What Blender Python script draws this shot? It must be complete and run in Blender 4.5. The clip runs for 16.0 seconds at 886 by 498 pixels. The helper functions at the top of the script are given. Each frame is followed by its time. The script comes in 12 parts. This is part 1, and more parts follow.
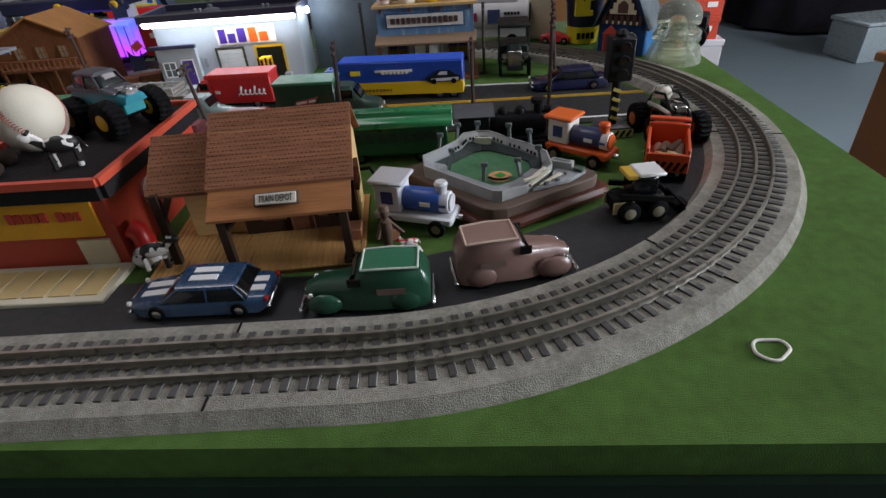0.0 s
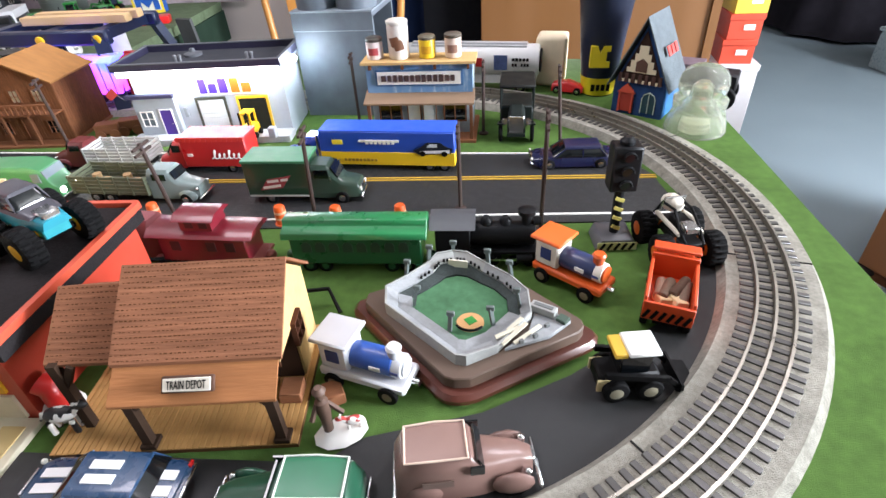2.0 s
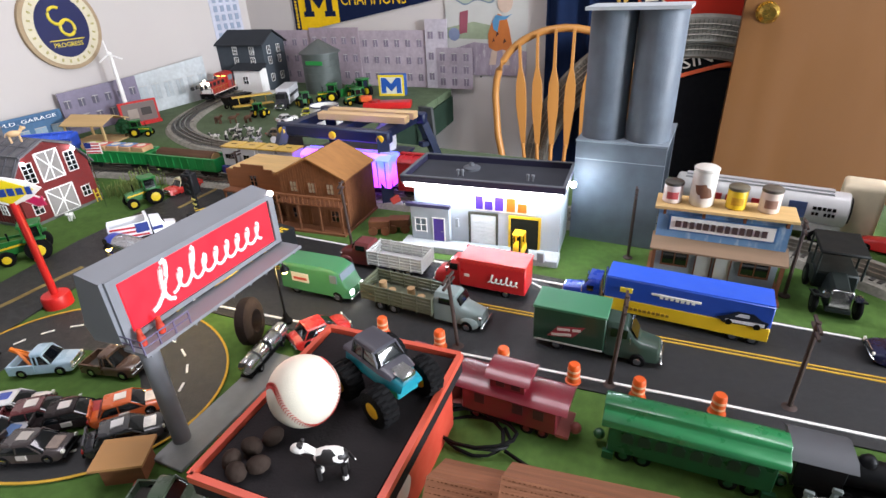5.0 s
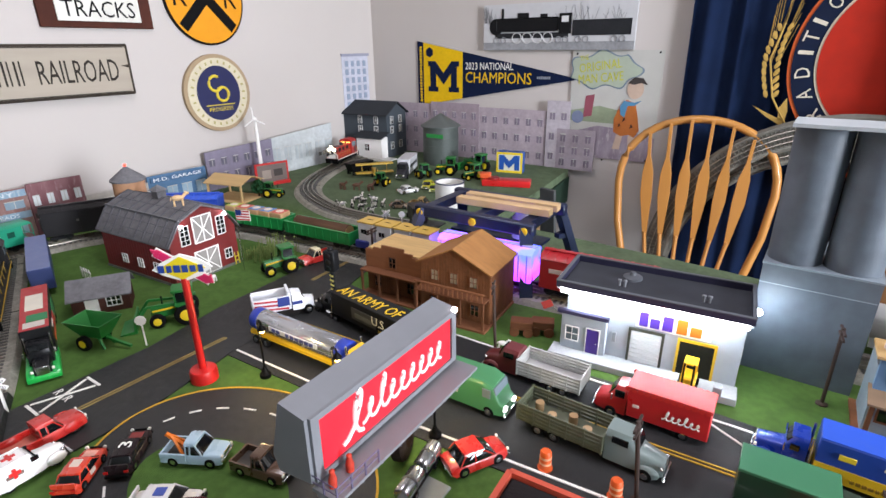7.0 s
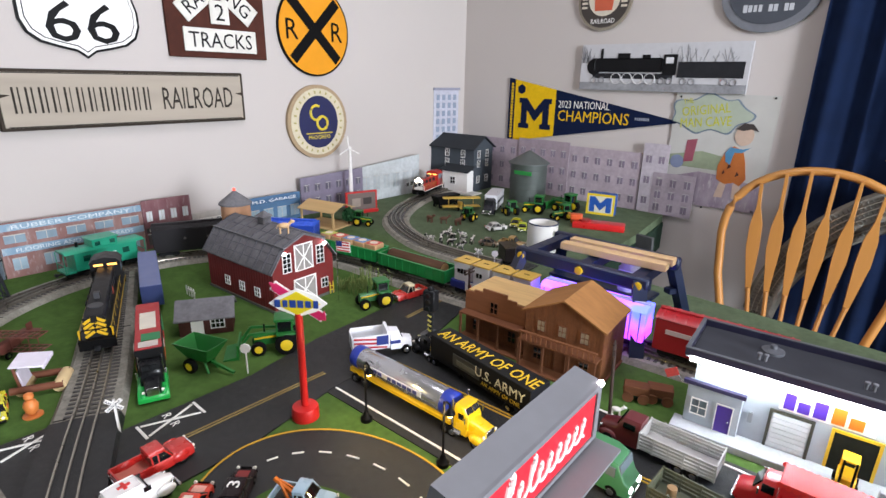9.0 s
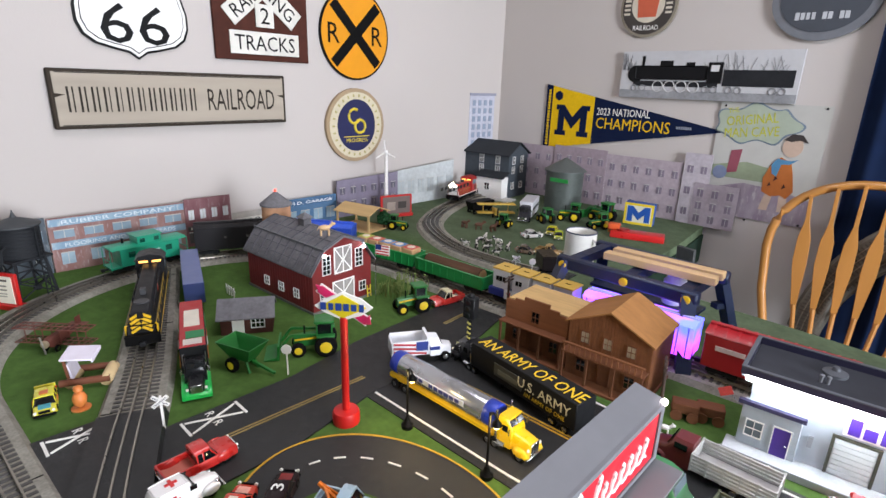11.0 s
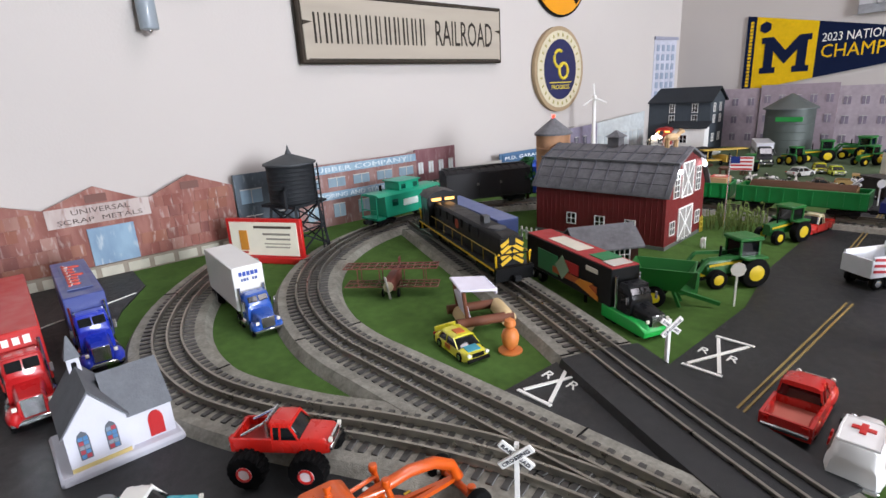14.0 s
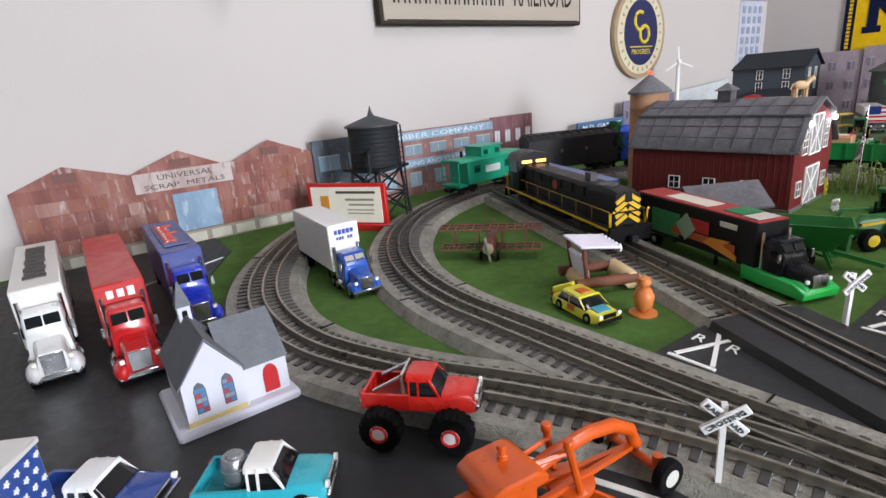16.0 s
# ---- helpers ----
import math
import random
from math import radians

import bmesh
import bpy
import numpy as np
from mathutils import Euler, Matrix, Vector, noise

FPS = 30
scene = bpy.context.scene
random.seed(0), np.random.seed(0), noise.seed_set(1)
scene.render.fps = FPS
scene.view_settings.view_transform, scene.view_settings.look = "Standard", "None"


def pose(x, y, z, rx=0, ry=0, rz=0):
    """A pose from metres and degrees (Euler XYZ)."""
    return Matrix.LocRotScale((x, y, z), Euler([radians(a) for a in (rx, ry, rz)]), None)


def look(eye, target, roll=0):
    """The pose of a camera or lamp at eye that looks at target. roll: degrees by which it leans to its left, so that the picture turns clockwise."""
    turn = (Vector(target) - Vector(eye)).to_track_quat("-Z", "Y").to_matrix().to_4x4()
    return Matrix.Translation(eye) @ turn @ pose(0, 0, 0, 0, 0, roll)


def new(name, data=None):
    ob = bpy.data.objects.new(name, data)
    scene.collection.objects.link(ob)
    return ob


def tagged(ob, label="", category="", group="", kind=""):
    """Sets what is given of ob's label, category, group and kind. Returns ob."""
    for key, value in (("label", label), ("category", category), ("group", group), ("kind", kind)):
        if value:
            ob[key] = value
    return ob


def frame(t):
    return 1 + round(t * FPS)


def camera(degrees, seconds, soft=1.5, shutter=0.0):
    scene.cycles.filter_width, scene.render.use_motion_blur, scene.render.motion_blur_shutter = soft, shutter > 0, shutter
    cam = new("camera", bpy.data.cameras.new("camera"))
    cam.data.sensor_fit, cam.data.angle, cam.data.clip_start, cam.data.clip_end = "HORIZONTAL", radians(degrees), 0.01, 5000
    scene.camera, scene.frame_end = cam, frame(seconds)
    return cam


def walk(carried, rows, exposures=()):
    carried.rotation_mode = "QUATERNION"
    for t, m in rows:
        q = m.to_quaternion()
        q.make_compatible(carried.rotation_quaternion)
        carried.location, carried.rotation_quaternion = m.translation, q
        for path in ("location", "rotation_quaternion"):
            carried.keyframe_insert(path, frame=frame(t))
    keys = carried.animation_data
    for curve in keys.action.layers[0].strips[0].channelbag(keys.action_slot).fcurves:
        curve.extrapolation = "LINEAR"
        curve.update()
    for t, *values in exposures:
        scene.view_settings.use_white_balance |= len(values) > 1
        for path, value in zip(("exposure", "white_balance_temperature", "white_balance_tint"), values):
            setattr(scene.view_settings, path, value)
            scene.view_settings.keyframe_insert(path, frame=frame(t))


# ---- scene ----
cam = camera(80.4, 16.0)
METRES, EYE, TILT, LEAN, TURN = 1.52, 0.32, -36.0, 2.0, 0.0
EXPOSE = [(0, -0.79), (0.5, -0.34), (1.0, 0.39), (1.5, 0.80), (2.5, 0.82), (3.5, 0.88), (4.0, 1.0), (4.5, 0.52), (5.2, 0.44), (7.5, 0.33), (9.2, 0.27), (13, 0.22), (14, 0.34), (16, 0.28)]
PATH = [
    (0, (2.92, 2.107, 0.273), (2.793, 3.767, -0.836), -4.3),
    (0.5, (2.963, 2.134, 0.298), (2.772, 3.781, -0.821), -3.5),
    (1, (2.979, 2.177, 0.326), (2.761, 3.825, -0.785), -3.8),
    (1.5, (2.981, 2.23, 0.347), (2.765, 3.861, -0.789), -3.4),
    (2, (2.971, 2.26, 0.356), (2.764, 3.881, -0.797), -3.5),
    (2.5, (2.97, 2.265, 0.367), (2.769, 3.874, -0.803), -3.2),
    (3, (2.964, 2.267, 0.366), (2.773, 3.861, -0.826), -3.6),
    (3.5, (2.945, 2.27, 0.379), (2.767, 3.868, -0.81), -3.8),
    (4, (2.879, 2.279, 0.393), (2.682, 3.925, -0.726), -3.3),
    (4.5, (2.807, 2.296, 0.414), (2.325, 3.939, -0.62), -2.4),
    (5, (2.759, 2.314, 0.441), (2.022, 3.923, -0.491), -2.8),
    (5.2, (2.742, 2.318, 0.455), (1.923, 3.913, -0.43), -3.2),
    (7.3, (2.584, 2.326, 0.49), (1.529, 3.872, -0.217), -0.4),
    (7.5, (2.57, 2.327, 0.491), (1.485, 3.857, -0.203), -0.3),
    (8, (2.544, 2.319, 0.496), (1.408, 3.825, -0.169), 0.2),
    (8.5, (2.52, 2.317, 0.498), (1.332, 3.793, -0.144), 0.8),
    (9, (2.507, 2.311, 0.503), (1.281, 3.765, -0.117), 1.2),
    (11.5, (2.453, 2.287, 0.498), (1.143, 3.675, -0.102), 1.9),
    (12, (2.41, 2.257, 0.489), (1.093, 3.642, -0.101), 1.8),
    (12.5, (2.31, 2.196, 0.454), (0.981, 3.576, -0.12), 1.4),
    (13, (2.171, 2.122, 0.393), (0.782, 3.453, -0.154), -0.1),
    (13.5, (2.05, 2.071, 0.328), (0.636, 3.379, -0.209), -3.2),
    (14, (1.95, 2.03, 0.28), (0.5, 3.286, -0.286), -3.2),
    (14.5, (1.9, 2.003, 0.255), (0.397, 3.189, -0.326), -3.7),
    (15, (1.876, 1.998, 0.238), (0.368, 3.168, -0.361), -3.6),
    (15.5, (1.871, 1.999, 0.232), (0.335, 3.13, -0.37), -4.2),
    (16, (1.867, 1.999, 0.231), (0.313, 3.107, -0.364), -4.7),
]
walk(cam, [(t, look(eye, target, roll)) for t, eye, target, roll in PATH], EXPOSE)

# ---- world, light, exposure ----
world = bpy.data.worlds.new("room_world")
scene.world = world
world.use_nodes = True
world.node_tree.nodes["Background"].inputs[0].default_value = (0.80, 0.88, 1.0, 1)
world.node_tree.nodes["Background"].inputs[1].default_value = 0.25


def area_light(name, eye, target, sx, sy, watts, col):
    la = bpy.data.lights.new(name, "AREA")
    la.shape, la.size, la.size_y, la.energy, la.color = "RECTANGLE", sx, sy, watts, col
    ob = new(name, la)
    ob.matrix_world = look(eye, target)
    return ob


# unseen, added: two ceiling fixtures, a wide window's daylight on the room's open side
ASSUMED_LAMPS = ((2.15, 2.95, 12.5), (4.10, 3.40, 14.0))
for lx, ly, watts in ASSUMED_LAMPS:
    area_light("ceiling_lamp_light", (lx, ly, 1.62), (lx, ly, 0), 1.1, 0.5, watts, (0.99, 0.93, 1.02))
# Strong side light from an unseen window; its place is assumed.
area_light("window_daylight", (6.85, 2.6, 0.75), (2.6, 3.4, 0.0), 1.8, 1.4, 450, (0.89, 0.94, 1.04))

# ---- materials ----
MATS = {}


def lin(h):
    h = h.lstrip("#")
    v = [int(h[i:i + 2], 16) / 255 for i in (0, 2, 4)]
    return tuple(c / 12.92 if c <= 0.04045 else ((c + 0.055) / 1.055) ** 2.4 for c in v)


def mat(col, rough=0.45, metal=0.0, var=0.10, scale=60.0, bump=0.0, bscale=400.0, glow=0.0, kind="", alpha=1.0, coat=0.0):
    """A node material: a base colour with coarse and fine variation, and fine relief."""
    key = (col, rough, metal, var, scale, bump, bscale, glow, kind, alpha, coat)
    if key in MATS:
        return MATS[key]
    m = bpy.data.materials.new((kind or "paint") + "_" + col.lstrip("#"))
    m.use_nodes = True
    nt = m.node_tree
    n, li = nt.nodes, nt.links
    p = n["Principled BSDF"]
    c = lin(col)
    p.inputs["Roughness"].default_value = rough
    p.inputs["Metallic"].default_value = metal
    p.inputs["Coat Weight"].default_value = coat if max(c) > 0.03 or kind == "dark_window" else coat * 0.15
    if "glass" not in kind and (rough > 0.7 or (max(c) < 0.03 and kind not in ("dark_window", "rail_metal"))):
        p.inputs["Specular IOR Level"].default_value = 0.06 if rough > 0.85 else 0.15
    co = n.new("ShaderNodeTexCoord")
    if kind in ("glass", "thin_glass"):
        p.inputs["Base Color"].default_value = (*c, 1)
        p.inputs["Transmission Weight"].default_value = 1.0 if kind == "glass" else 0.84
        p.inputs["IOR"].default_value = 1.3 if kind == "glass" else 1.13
    else:
        big, small = n.new("ShaderNodeTexNoise"), n.new("ShaderNodeTexNoise")
        big.inputs["Scale"].default_value, small.inputs["Scale"].default_value = scale * 0.22, scale
        small.inputs["Detail"].default_value = 6
        li.new(co.outputs["Object"], big.inputs["Vector"])
        add, mp = n.new("ShaderNodeMath"), n.new("ShaderNodeMapRange")
        add.operation = "ADD"
        mp.inputs["From Min"].default_value, mp.inputs["From Max"].default_value = 0.6, 1.4
        mp.inputs["To Min"].default_value, mp.inputs["To Max"].default_value = 1 - var, 1 + var
        if kind in ("wood", "plywood"):
            sc = n.new("ShaderNodeMapping")
            sc.inputs["Scale"].default_value = (0.12, 1.0, 1.0) if kind == "wood" else (1.0, 1.0, 0.08)
            li.new(co.outputs["Object"], sc.inputs["Vector"])
            li.new(sc.outputs["Vector"], small.inputs["Vector"])
            li.new(sc.outputs["Vector"], big.inputs["Vector"])
        else:
            li.new(co.outputs["Object"], small.inputs["Vector"])
        li.new(big.outputs["Fac"], add.inputs[0])
        li.new(small.outputs["Fac"], add.inputs[1])
        li.new(add.outputs[0], mp.inputs["Value"])
        mul = n.new("ShaderNodeVectorMath")
        mul.operation = "SCALE"
        mul.inputs[0].default_value = c
        li.new(mp.outputs["Result"], mul.inputs["Scale"])
        if kind in ("shingle", "plank"):
            gi, m2, vm = n.new("ShaderNodeNewGeometry"), n.new("ShaderNodeMapRange"), n.new("ShaderNodeVectorMath")
            oi, ad = n.new("ShaderNodeObjectInfo"), n.new("ShaderNodeMath")
            ad.operation, vm.operation = "ADD", "SCALE"
            m2.inputs["From Max"].default_value = 2.0
            m2.inputs["To Min"].default_value, m2.inputs["To Max"].default_value = 0.82, 1.16
            li.new(gi.outputs["Random Per Island"], ad.inputs[0])
            li.new(oi.outputs["Random"], ad.inputs[1])
            li.new(ad.outputs[0], m2.inputs["Value"])
            li.new(mul.outputs["Vector"], vm.inputs[0])
            li.new(m2.outputs["Result"], vm.inputs["Scale"])
            mul = vm
        li.new(mul.outputs["Vector"], p.inputs["Base Color"])
        rr = n.new("ShaderNodeMapRange")
        rr.inputs["From Min"].default_value, rr.inputs["From Max"].default_value = 0.3, 0.7
        rr.inputs["To Min"].default_value, rr.inputs["To Max"].default_value = max(0.02, rough - 0.08), min(1, rough + 0.08)
        li.new(small.outputs["Fac"], rr.inputs["Value"])
        li.new(rr.outputs["Result"], p.inputs["Roughness"])
        if bump:
            bt, bp = n.new("ShaderNodeTexNoise"), n.new("ShaderNodeBump")
            bt.inputs["Scale"].default_value, bt.inputs["Detail"].default_value = bscale, 4
            bp.inputs["Strength"].default_value, bp.inputs["Distance"].default_value = bump, 0.002
            li.new((sc if kind in ("wood", "plywood") else co).outputs["Vector" if kind in ("wood", "plywood") else "Object"], bt.inputs["Vector"])
            li.new(bt.outputs["Fac"], bp.inputs["Height"])
            li.new(bp.outputs["Normal"], p.inputs["Normal"])
    if glow:
        p.inputs["Emission Color"].default_value = (*c, 1)
        p.inputs["Emission Strength"].default_value = glow
    if alpha < 1:
        p.inputs["Alpha"].default_value = alpha
    MATS[key] = m
    return m


GRASS = mat("#4e6a35", 0.95, var=0.26, scale=90, bump=0.5, bscale=900, kind="grass_mat")


def weathered(a, b, c, seed=0.0):
    """Printed rusty sheet metal: two browns with pale vertical scars."""
    key = ("weathered", a, b, c, seed)
    if key in MATS:
        return MATS[key]
    m = bpy.data.materials.new("weathered_card")
    m.use_nodes = True
    n, li = m.node_tree.nodes, m.node_tree.links
    p = n["Principled BSDF"]
    p.inputs["Roughness"].default_value = 0.7
    co, mp = n.new("ShaderNodeTexCoord"), n.new("ShaderNodeMapping")
    mp.inputs["Scale"].default_value = (1.0, 1.0, 0.30)
    mp.inputs["Location"].default_value = (seed, seed * 1.7, 0)
    li.new(co.outputs["Object"], mp.inputs["Vector"])
    last = None
    for sc, lo, hi, c0, c1 in ((34.0, 0.40, 0.62, a, b), (120.0, 0.56, 0.72, None, c)):
        nz, rg, mx = n.new("ShaderNodeTexNoise"), n.new("ShaderNodeMapRange"), n.new("ShaderNodeMix")
        nz.inputs["Scale"].default_value, nz.inputs["Detail"].default_value = sc, 7
        rg.inputs["From Min"].default_value, rg.inputs["From Max"].default_value = lo, hi
        mx.data_type = "RGBA"
        li.new(mp.outputs["Vector"], nz.inputs["Vector"])
        li.new(nz.outputs["Fac"], rg.inputs["Value"])
        li.new(rg.outputs["Result"], mx.inputs["Factor"])
        if last is None:
            mx.inputs["A"].default_value = (*lin(c0), 1)
        else:
            li.new(last, mx.inputs["A"])
        mx.inputs["B"].default_value = (*lin(c1), 1)
        last = mx.outputs["Result"]
    li.new(last, p.inputs["Base Color"])
    MATS[key] = m
    return m


def desaturate_felt(m):
    """Lowers the felt's saturation along y, greyest at the back of the table."""
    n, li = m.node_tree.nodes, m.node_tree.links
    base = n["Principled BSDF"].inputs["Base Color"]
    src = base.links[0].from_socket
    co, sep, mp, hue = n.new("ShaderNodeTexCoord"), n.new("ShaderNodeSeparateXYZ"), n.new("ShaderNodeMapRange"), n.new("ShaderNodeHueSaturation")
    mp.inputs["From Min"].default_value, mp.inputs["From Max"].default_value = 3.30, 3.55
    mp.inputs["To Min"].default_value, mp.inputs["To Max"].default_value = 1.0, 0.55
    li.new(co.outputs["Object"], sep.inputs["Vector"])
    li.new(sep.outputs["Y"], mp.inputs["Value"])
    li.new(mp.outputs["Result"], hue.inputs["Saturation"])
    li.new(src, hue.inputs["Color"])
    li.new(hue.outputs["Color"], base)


desaturate_felt(GRASS)
ASPHALT = mat("#232425", 0.52, var=0.16, scale=120, bump=0.35, bscale=1500, kind="asphalt_mat")
ASPHALT.node_tree.nodes["Principled BSDF"].inputs["Specular IOR Level"].default_value = 0.45
ROADBED = mat("#959288", 0.9, var=0.34, scale=260, bump=0.8, bscale=900, kind="ballast")
TIE = mat("#393734", 0.42, var=0.2, scale=200, kind="tie_plastic")
TIE.node_tree.nodes["Principled BSDF"].inputs["Specular IOR Level"].default_value = 0.8
RAIL = mat("#a09b90", 0.33, metal=0.85, var=0.15, scale=80, kind="rail_metal")
WALLM = mat("#c0b9b4", 0.85, var=0.03, scale=3, bump=0.12, bscale=220, kind="wall_paint")
CEILM = mat("#a5a39d", 0.9, var=0.02, scale=3, bump=0.1, bscale=150, kind="ceiling_paint")
FLOORM = mat("#79868c", 0.55, var=0.10, scale=6, bump=0.1, bscale=300, kind="floor_concrete")
TYRE = mat("#0a0a0b", 0.8, var=0.15, scale=200, bump=0.3, bscale=900, kind="rubber")
CHROME = mat("#d5d6d8", 0.2, metal=1.0, var=0.06, kind="chrome")
GLASSY = mat("#0d1013", 0.08, var=0.05, kind="dark_window", coat=0.5)
PALEGLASS = mat("#6f7c84", 0.1, var=0.1, kind="pale_window", coat=0.5)
BLACK = mat("#0a0a0b", 0.5, var=0.15, scale=120, kind="black_paint")
WHITE = mat("#eceae6", 0.5, var=0.05, kind="white_paint")
LINEW = mat("#e9e8e2", 0.8, var=0.10, scale=200, kind="road_line")
LINEY = mat("#c09a3a", 0.8, var=0.12, scale=200, kind="road_line_yellow")
LINED = mat("#8f7c50", 0.85, var=0.2, scale=200, kind="road_line_worn")
REDP = mat("#c4221f", 0.35, var=0.06, coat=0.3)
LAMPW = mat("#ffffff", 0.4, glow=14.0, kind="lamp_white")
LAMPY = mat("#ffd27a", 0.4, glow=9.0, kind="lamp_warm")
LAMPR = mat("#ff2a18", 0.4, glow=6.0, kind="lamp_red")

# ---- mesh helpers ----


class G:
    """A bmesh to which simple solids are added."""

    def __init__(self):
        self.bm = bmesh.new()

    def _bev(self, verts, b, seg=1):
        if b > 0:
            es = list({e for v in verts for e in v.link_edges})
            bmesh.ops.bevel(self.bm, geom=es, offset=b, segments=seg, affect="EDGES", profile=0.6)

    def box(self, c, s, bev=0.0, rot=(0, 0, 0), seg=1):
        m = pose(*c, *rot) @ Matrix.Diagonal((*s, 1))
        r = bmesh.ops.create_cube(self.bm, size=1, matrix=m)
        self._bev(r["verts"], bev, seg)
        return self

    def span(self, x0, x1, y0, y1, z0, z1, bev=0.0, seg=1):
        return self.box(((x0 + x1) / 2, (y0 + y1) / 2, (z0 + z1) / 2), (abs(x1 - x0), abs(y1 - y0), abs(z1 - z0)), bev, seg=seg)

    def cyl(self, p, r, h, axis="z", seg=20, r2=None, bev=0.0, rot=None):
        """A cylinder or cone centred on p."""
        turn = rot or {"z": (0, 0, 0), "x": (0, 90, 0), "y": (90, 0, 0)}[axis]
        v = bmesh.ops.create_cone(self.bm, cap_ends=True, segments=seg, radius1=r, radius2=r if r2 is None else r2, depth=h, matrix=pose(*p, *turn))
        if bev:
            es = [e for e in {e for q in v["verts"] for e in q.link_edges} if any(len(f.verts) > 4 for f in e.link_faces)]
            bmesh.ops.bevel(self.bm, geom=es, offset=bev, segments=2, affect="EDGES", profile=0.5)
        return self

    def rod(self, a, b, r, seg=8):
        a, b = Vector(a), Vector(b)
        m = Matrix.Translation((a + b) / 2) @ (b - a).to_track_quat("Z", "Y").to_matrix().to_4x4()
        bmesh.ops.create_cone(self.bm, cap_ends=True, segments=seg, radius1=r, radius2=r, depth=(b - a).length, matrix=m)
        return self

    def bar(self, a, b, w, h):
        """A square bar from a to b."""
        a, b = Vector(a), Vector(b)
        m = Matrix.Translation((a + b) / 2) @ (b - a).to_track_quat("X", "Z").to_matrix().to_4x4() @ Matrix.Diagonal(((b - a).length, w, h, 1))
        bmesh.ops.create_cube(self.bm, size=1, matrix=m)
        return self

    def ball(self, p, r, sx=1, sy=1, sz=1, sub=2):
        bmesh.ops.create_icosphere(self.bm, subdivisions=sub, radius=1, matrix=Matrix.Translation(p) @ Matrix.Diagonal((r * sx, r * sy, r * sz, 1)))
        return self

    def prism(self, pts, a0, a1, plane="xz", bev=0.0):
        """A polygon pushed along the third axis from a0 to a1."""
        def at(u, v, w):
            return {"xz": (u, w, v), "yz": (w, u, v), "xy": (u, v, w)}[plane]
        va = [self.bm.verts.new(at(u, v, a0)) for u, v in pts]
        vb = [self.bm.verts.new(at(u, v, a1)) for u, v in pts]
        fs = [self.bm.faces.new(va), self.bm.faces.new(vb[::-1])]
        k = len(pts)
        for i in range(k):
            fs.append(self.bm.faces.new((va[i], vb[i], vb[(i + 1) % k], va[(i + 1) % k])))
        bmesh.ops.recalc_face_normals(self.bm, faces=fs)
        self._bev(va + vb, bev)
        return self

    def loft(self, stations, rnd=0.25, cap=True):
        """Rounded sections along x: (x, half width below, half width above, z low, z high)."""
        rings = []
        for x, wb, wt, z0, z1 in stations:
            h, r = z1 - z0, rnd
            ring = []
            for u, v in ((-1, 0), (-1, 1 - r), (-1 + r * 0.35, 1 - r * 0.3), (-1 + r, 1), (0, 1.0), (1 - r, 1), (1 - r * 0.35, 1 - r * 0.3), (1, 1 - r), (1, 0), (0, 0)):
                w = wb + (wt - wb) * v
                ring.append(self.bm.verts.new((x, u * w, z0 + v * h)))
            rings.append(ring)
        fs = []
        k = 10
        for a, b in zip(rings, rings[1:]):
            for i in range(k):
                fs.append(self.bm.faces.new((a[i], a[(i + 1) % k], b[(i + 1) % k], b[i])))
        if cap:
            fs += [self.bm.faces.new(rings[0]), self.bm.faces.new(rings[-1][::-1])]
        bmesh.ops.recalc_face_normals(self.bm, faces=fs)
        return self

    def lathe(self, prof, p=(0, 0, 0), seg=28):
        """A turned shape about z: (radius, height) from below to above."""
        rings = [[self.bm.verts.new((p[0] + r * math.cos(2 * math.pi * i / seg), p[1] + r * math.sin(2 * math.pi * i / seg), p[2] + z)) for i in range(seg)] for r, z in prof]
        fs = []
        for a, b in zip(rings, rings[1:]):
            for i in range(seg):
                fs.append(self.bm.faces.new((a[i], a[(i + 1) % seg], b[(i + 1) % seg], b[i])))
        fs += [self.bm.faces.new(rings[0][::-1]), self.bm.faces.new(rings[-1])]
        return self

    def lattice(self, xs, ys, z0, z1):
        """A frame with bars as one connected body; every second strip each way is open where they cross."""
        nx, ny = len(xs) - 1, len(ys) - 1
        full = {(i, j) for i in range(nx) for j in range(ny) if not (i % 2 and j % 2)}
        lo = {(i, j): self.bm.verts.new((xs[i], ys[j], z0)) for i in range(nx + 1) for j in range(ny + 1)}
        hi = {(i, j): self.bm.verts.new((xs[i], ys[j], z1)) for i in range(nx + 1) for j in range(ny + 1)}
        for i, j in full:
            ring = ((i, j), (i + 1, j), (i + 1, j + 1), (i, j + 1))
            self.bm.faces.new([hi[k] for k in ring])
            self.bm.faces.new([lo[k] for k in reversed(ring)])
            for k, near in enumerate(((i, j - 1), (i + 1, j), (i, j + 1), (i - 1, j))):
                if near not in full:
                    p, q = ring[k], ring[(k + 1) % 4]
                    self.bm.faces.new((lo[p], lo[q], hi[q], hi[p]))
        return self

    def sweep(self, path, prof, closed=False):
        """A profile (across, up) carried along a flat path of (x, y)."""
        n_ = len(path)
        rings = []
        for i, (x, y) in enumerate(path):
            a = Vector(path[(i - 1) % n_] if closed or i else path[i])
            b = Vector(path[(i + 1) % n_] if closed or i < n_ - 1 else path[i])
            d = (b - a).normalized()
            rings.append([self.bm.verts.new((x - d.y * u, y + d.x * u, v)) for u, v in prof])
        fs = []
        k = len(prof)
        for i in range(n_ if closed else n_ - 1):
            a, b = rings[i], rings[(i + 1) % n_]
            for j in range(k):
                fs.append(self.bm.faces.new((a[j], a[(j + 1) % k], b[(j + 1) % k], b[j])))
        if not closed:
            fs += [self.bm.faces.new(rings[0]), self.bm.faces.new(rings[-1][::-1])]
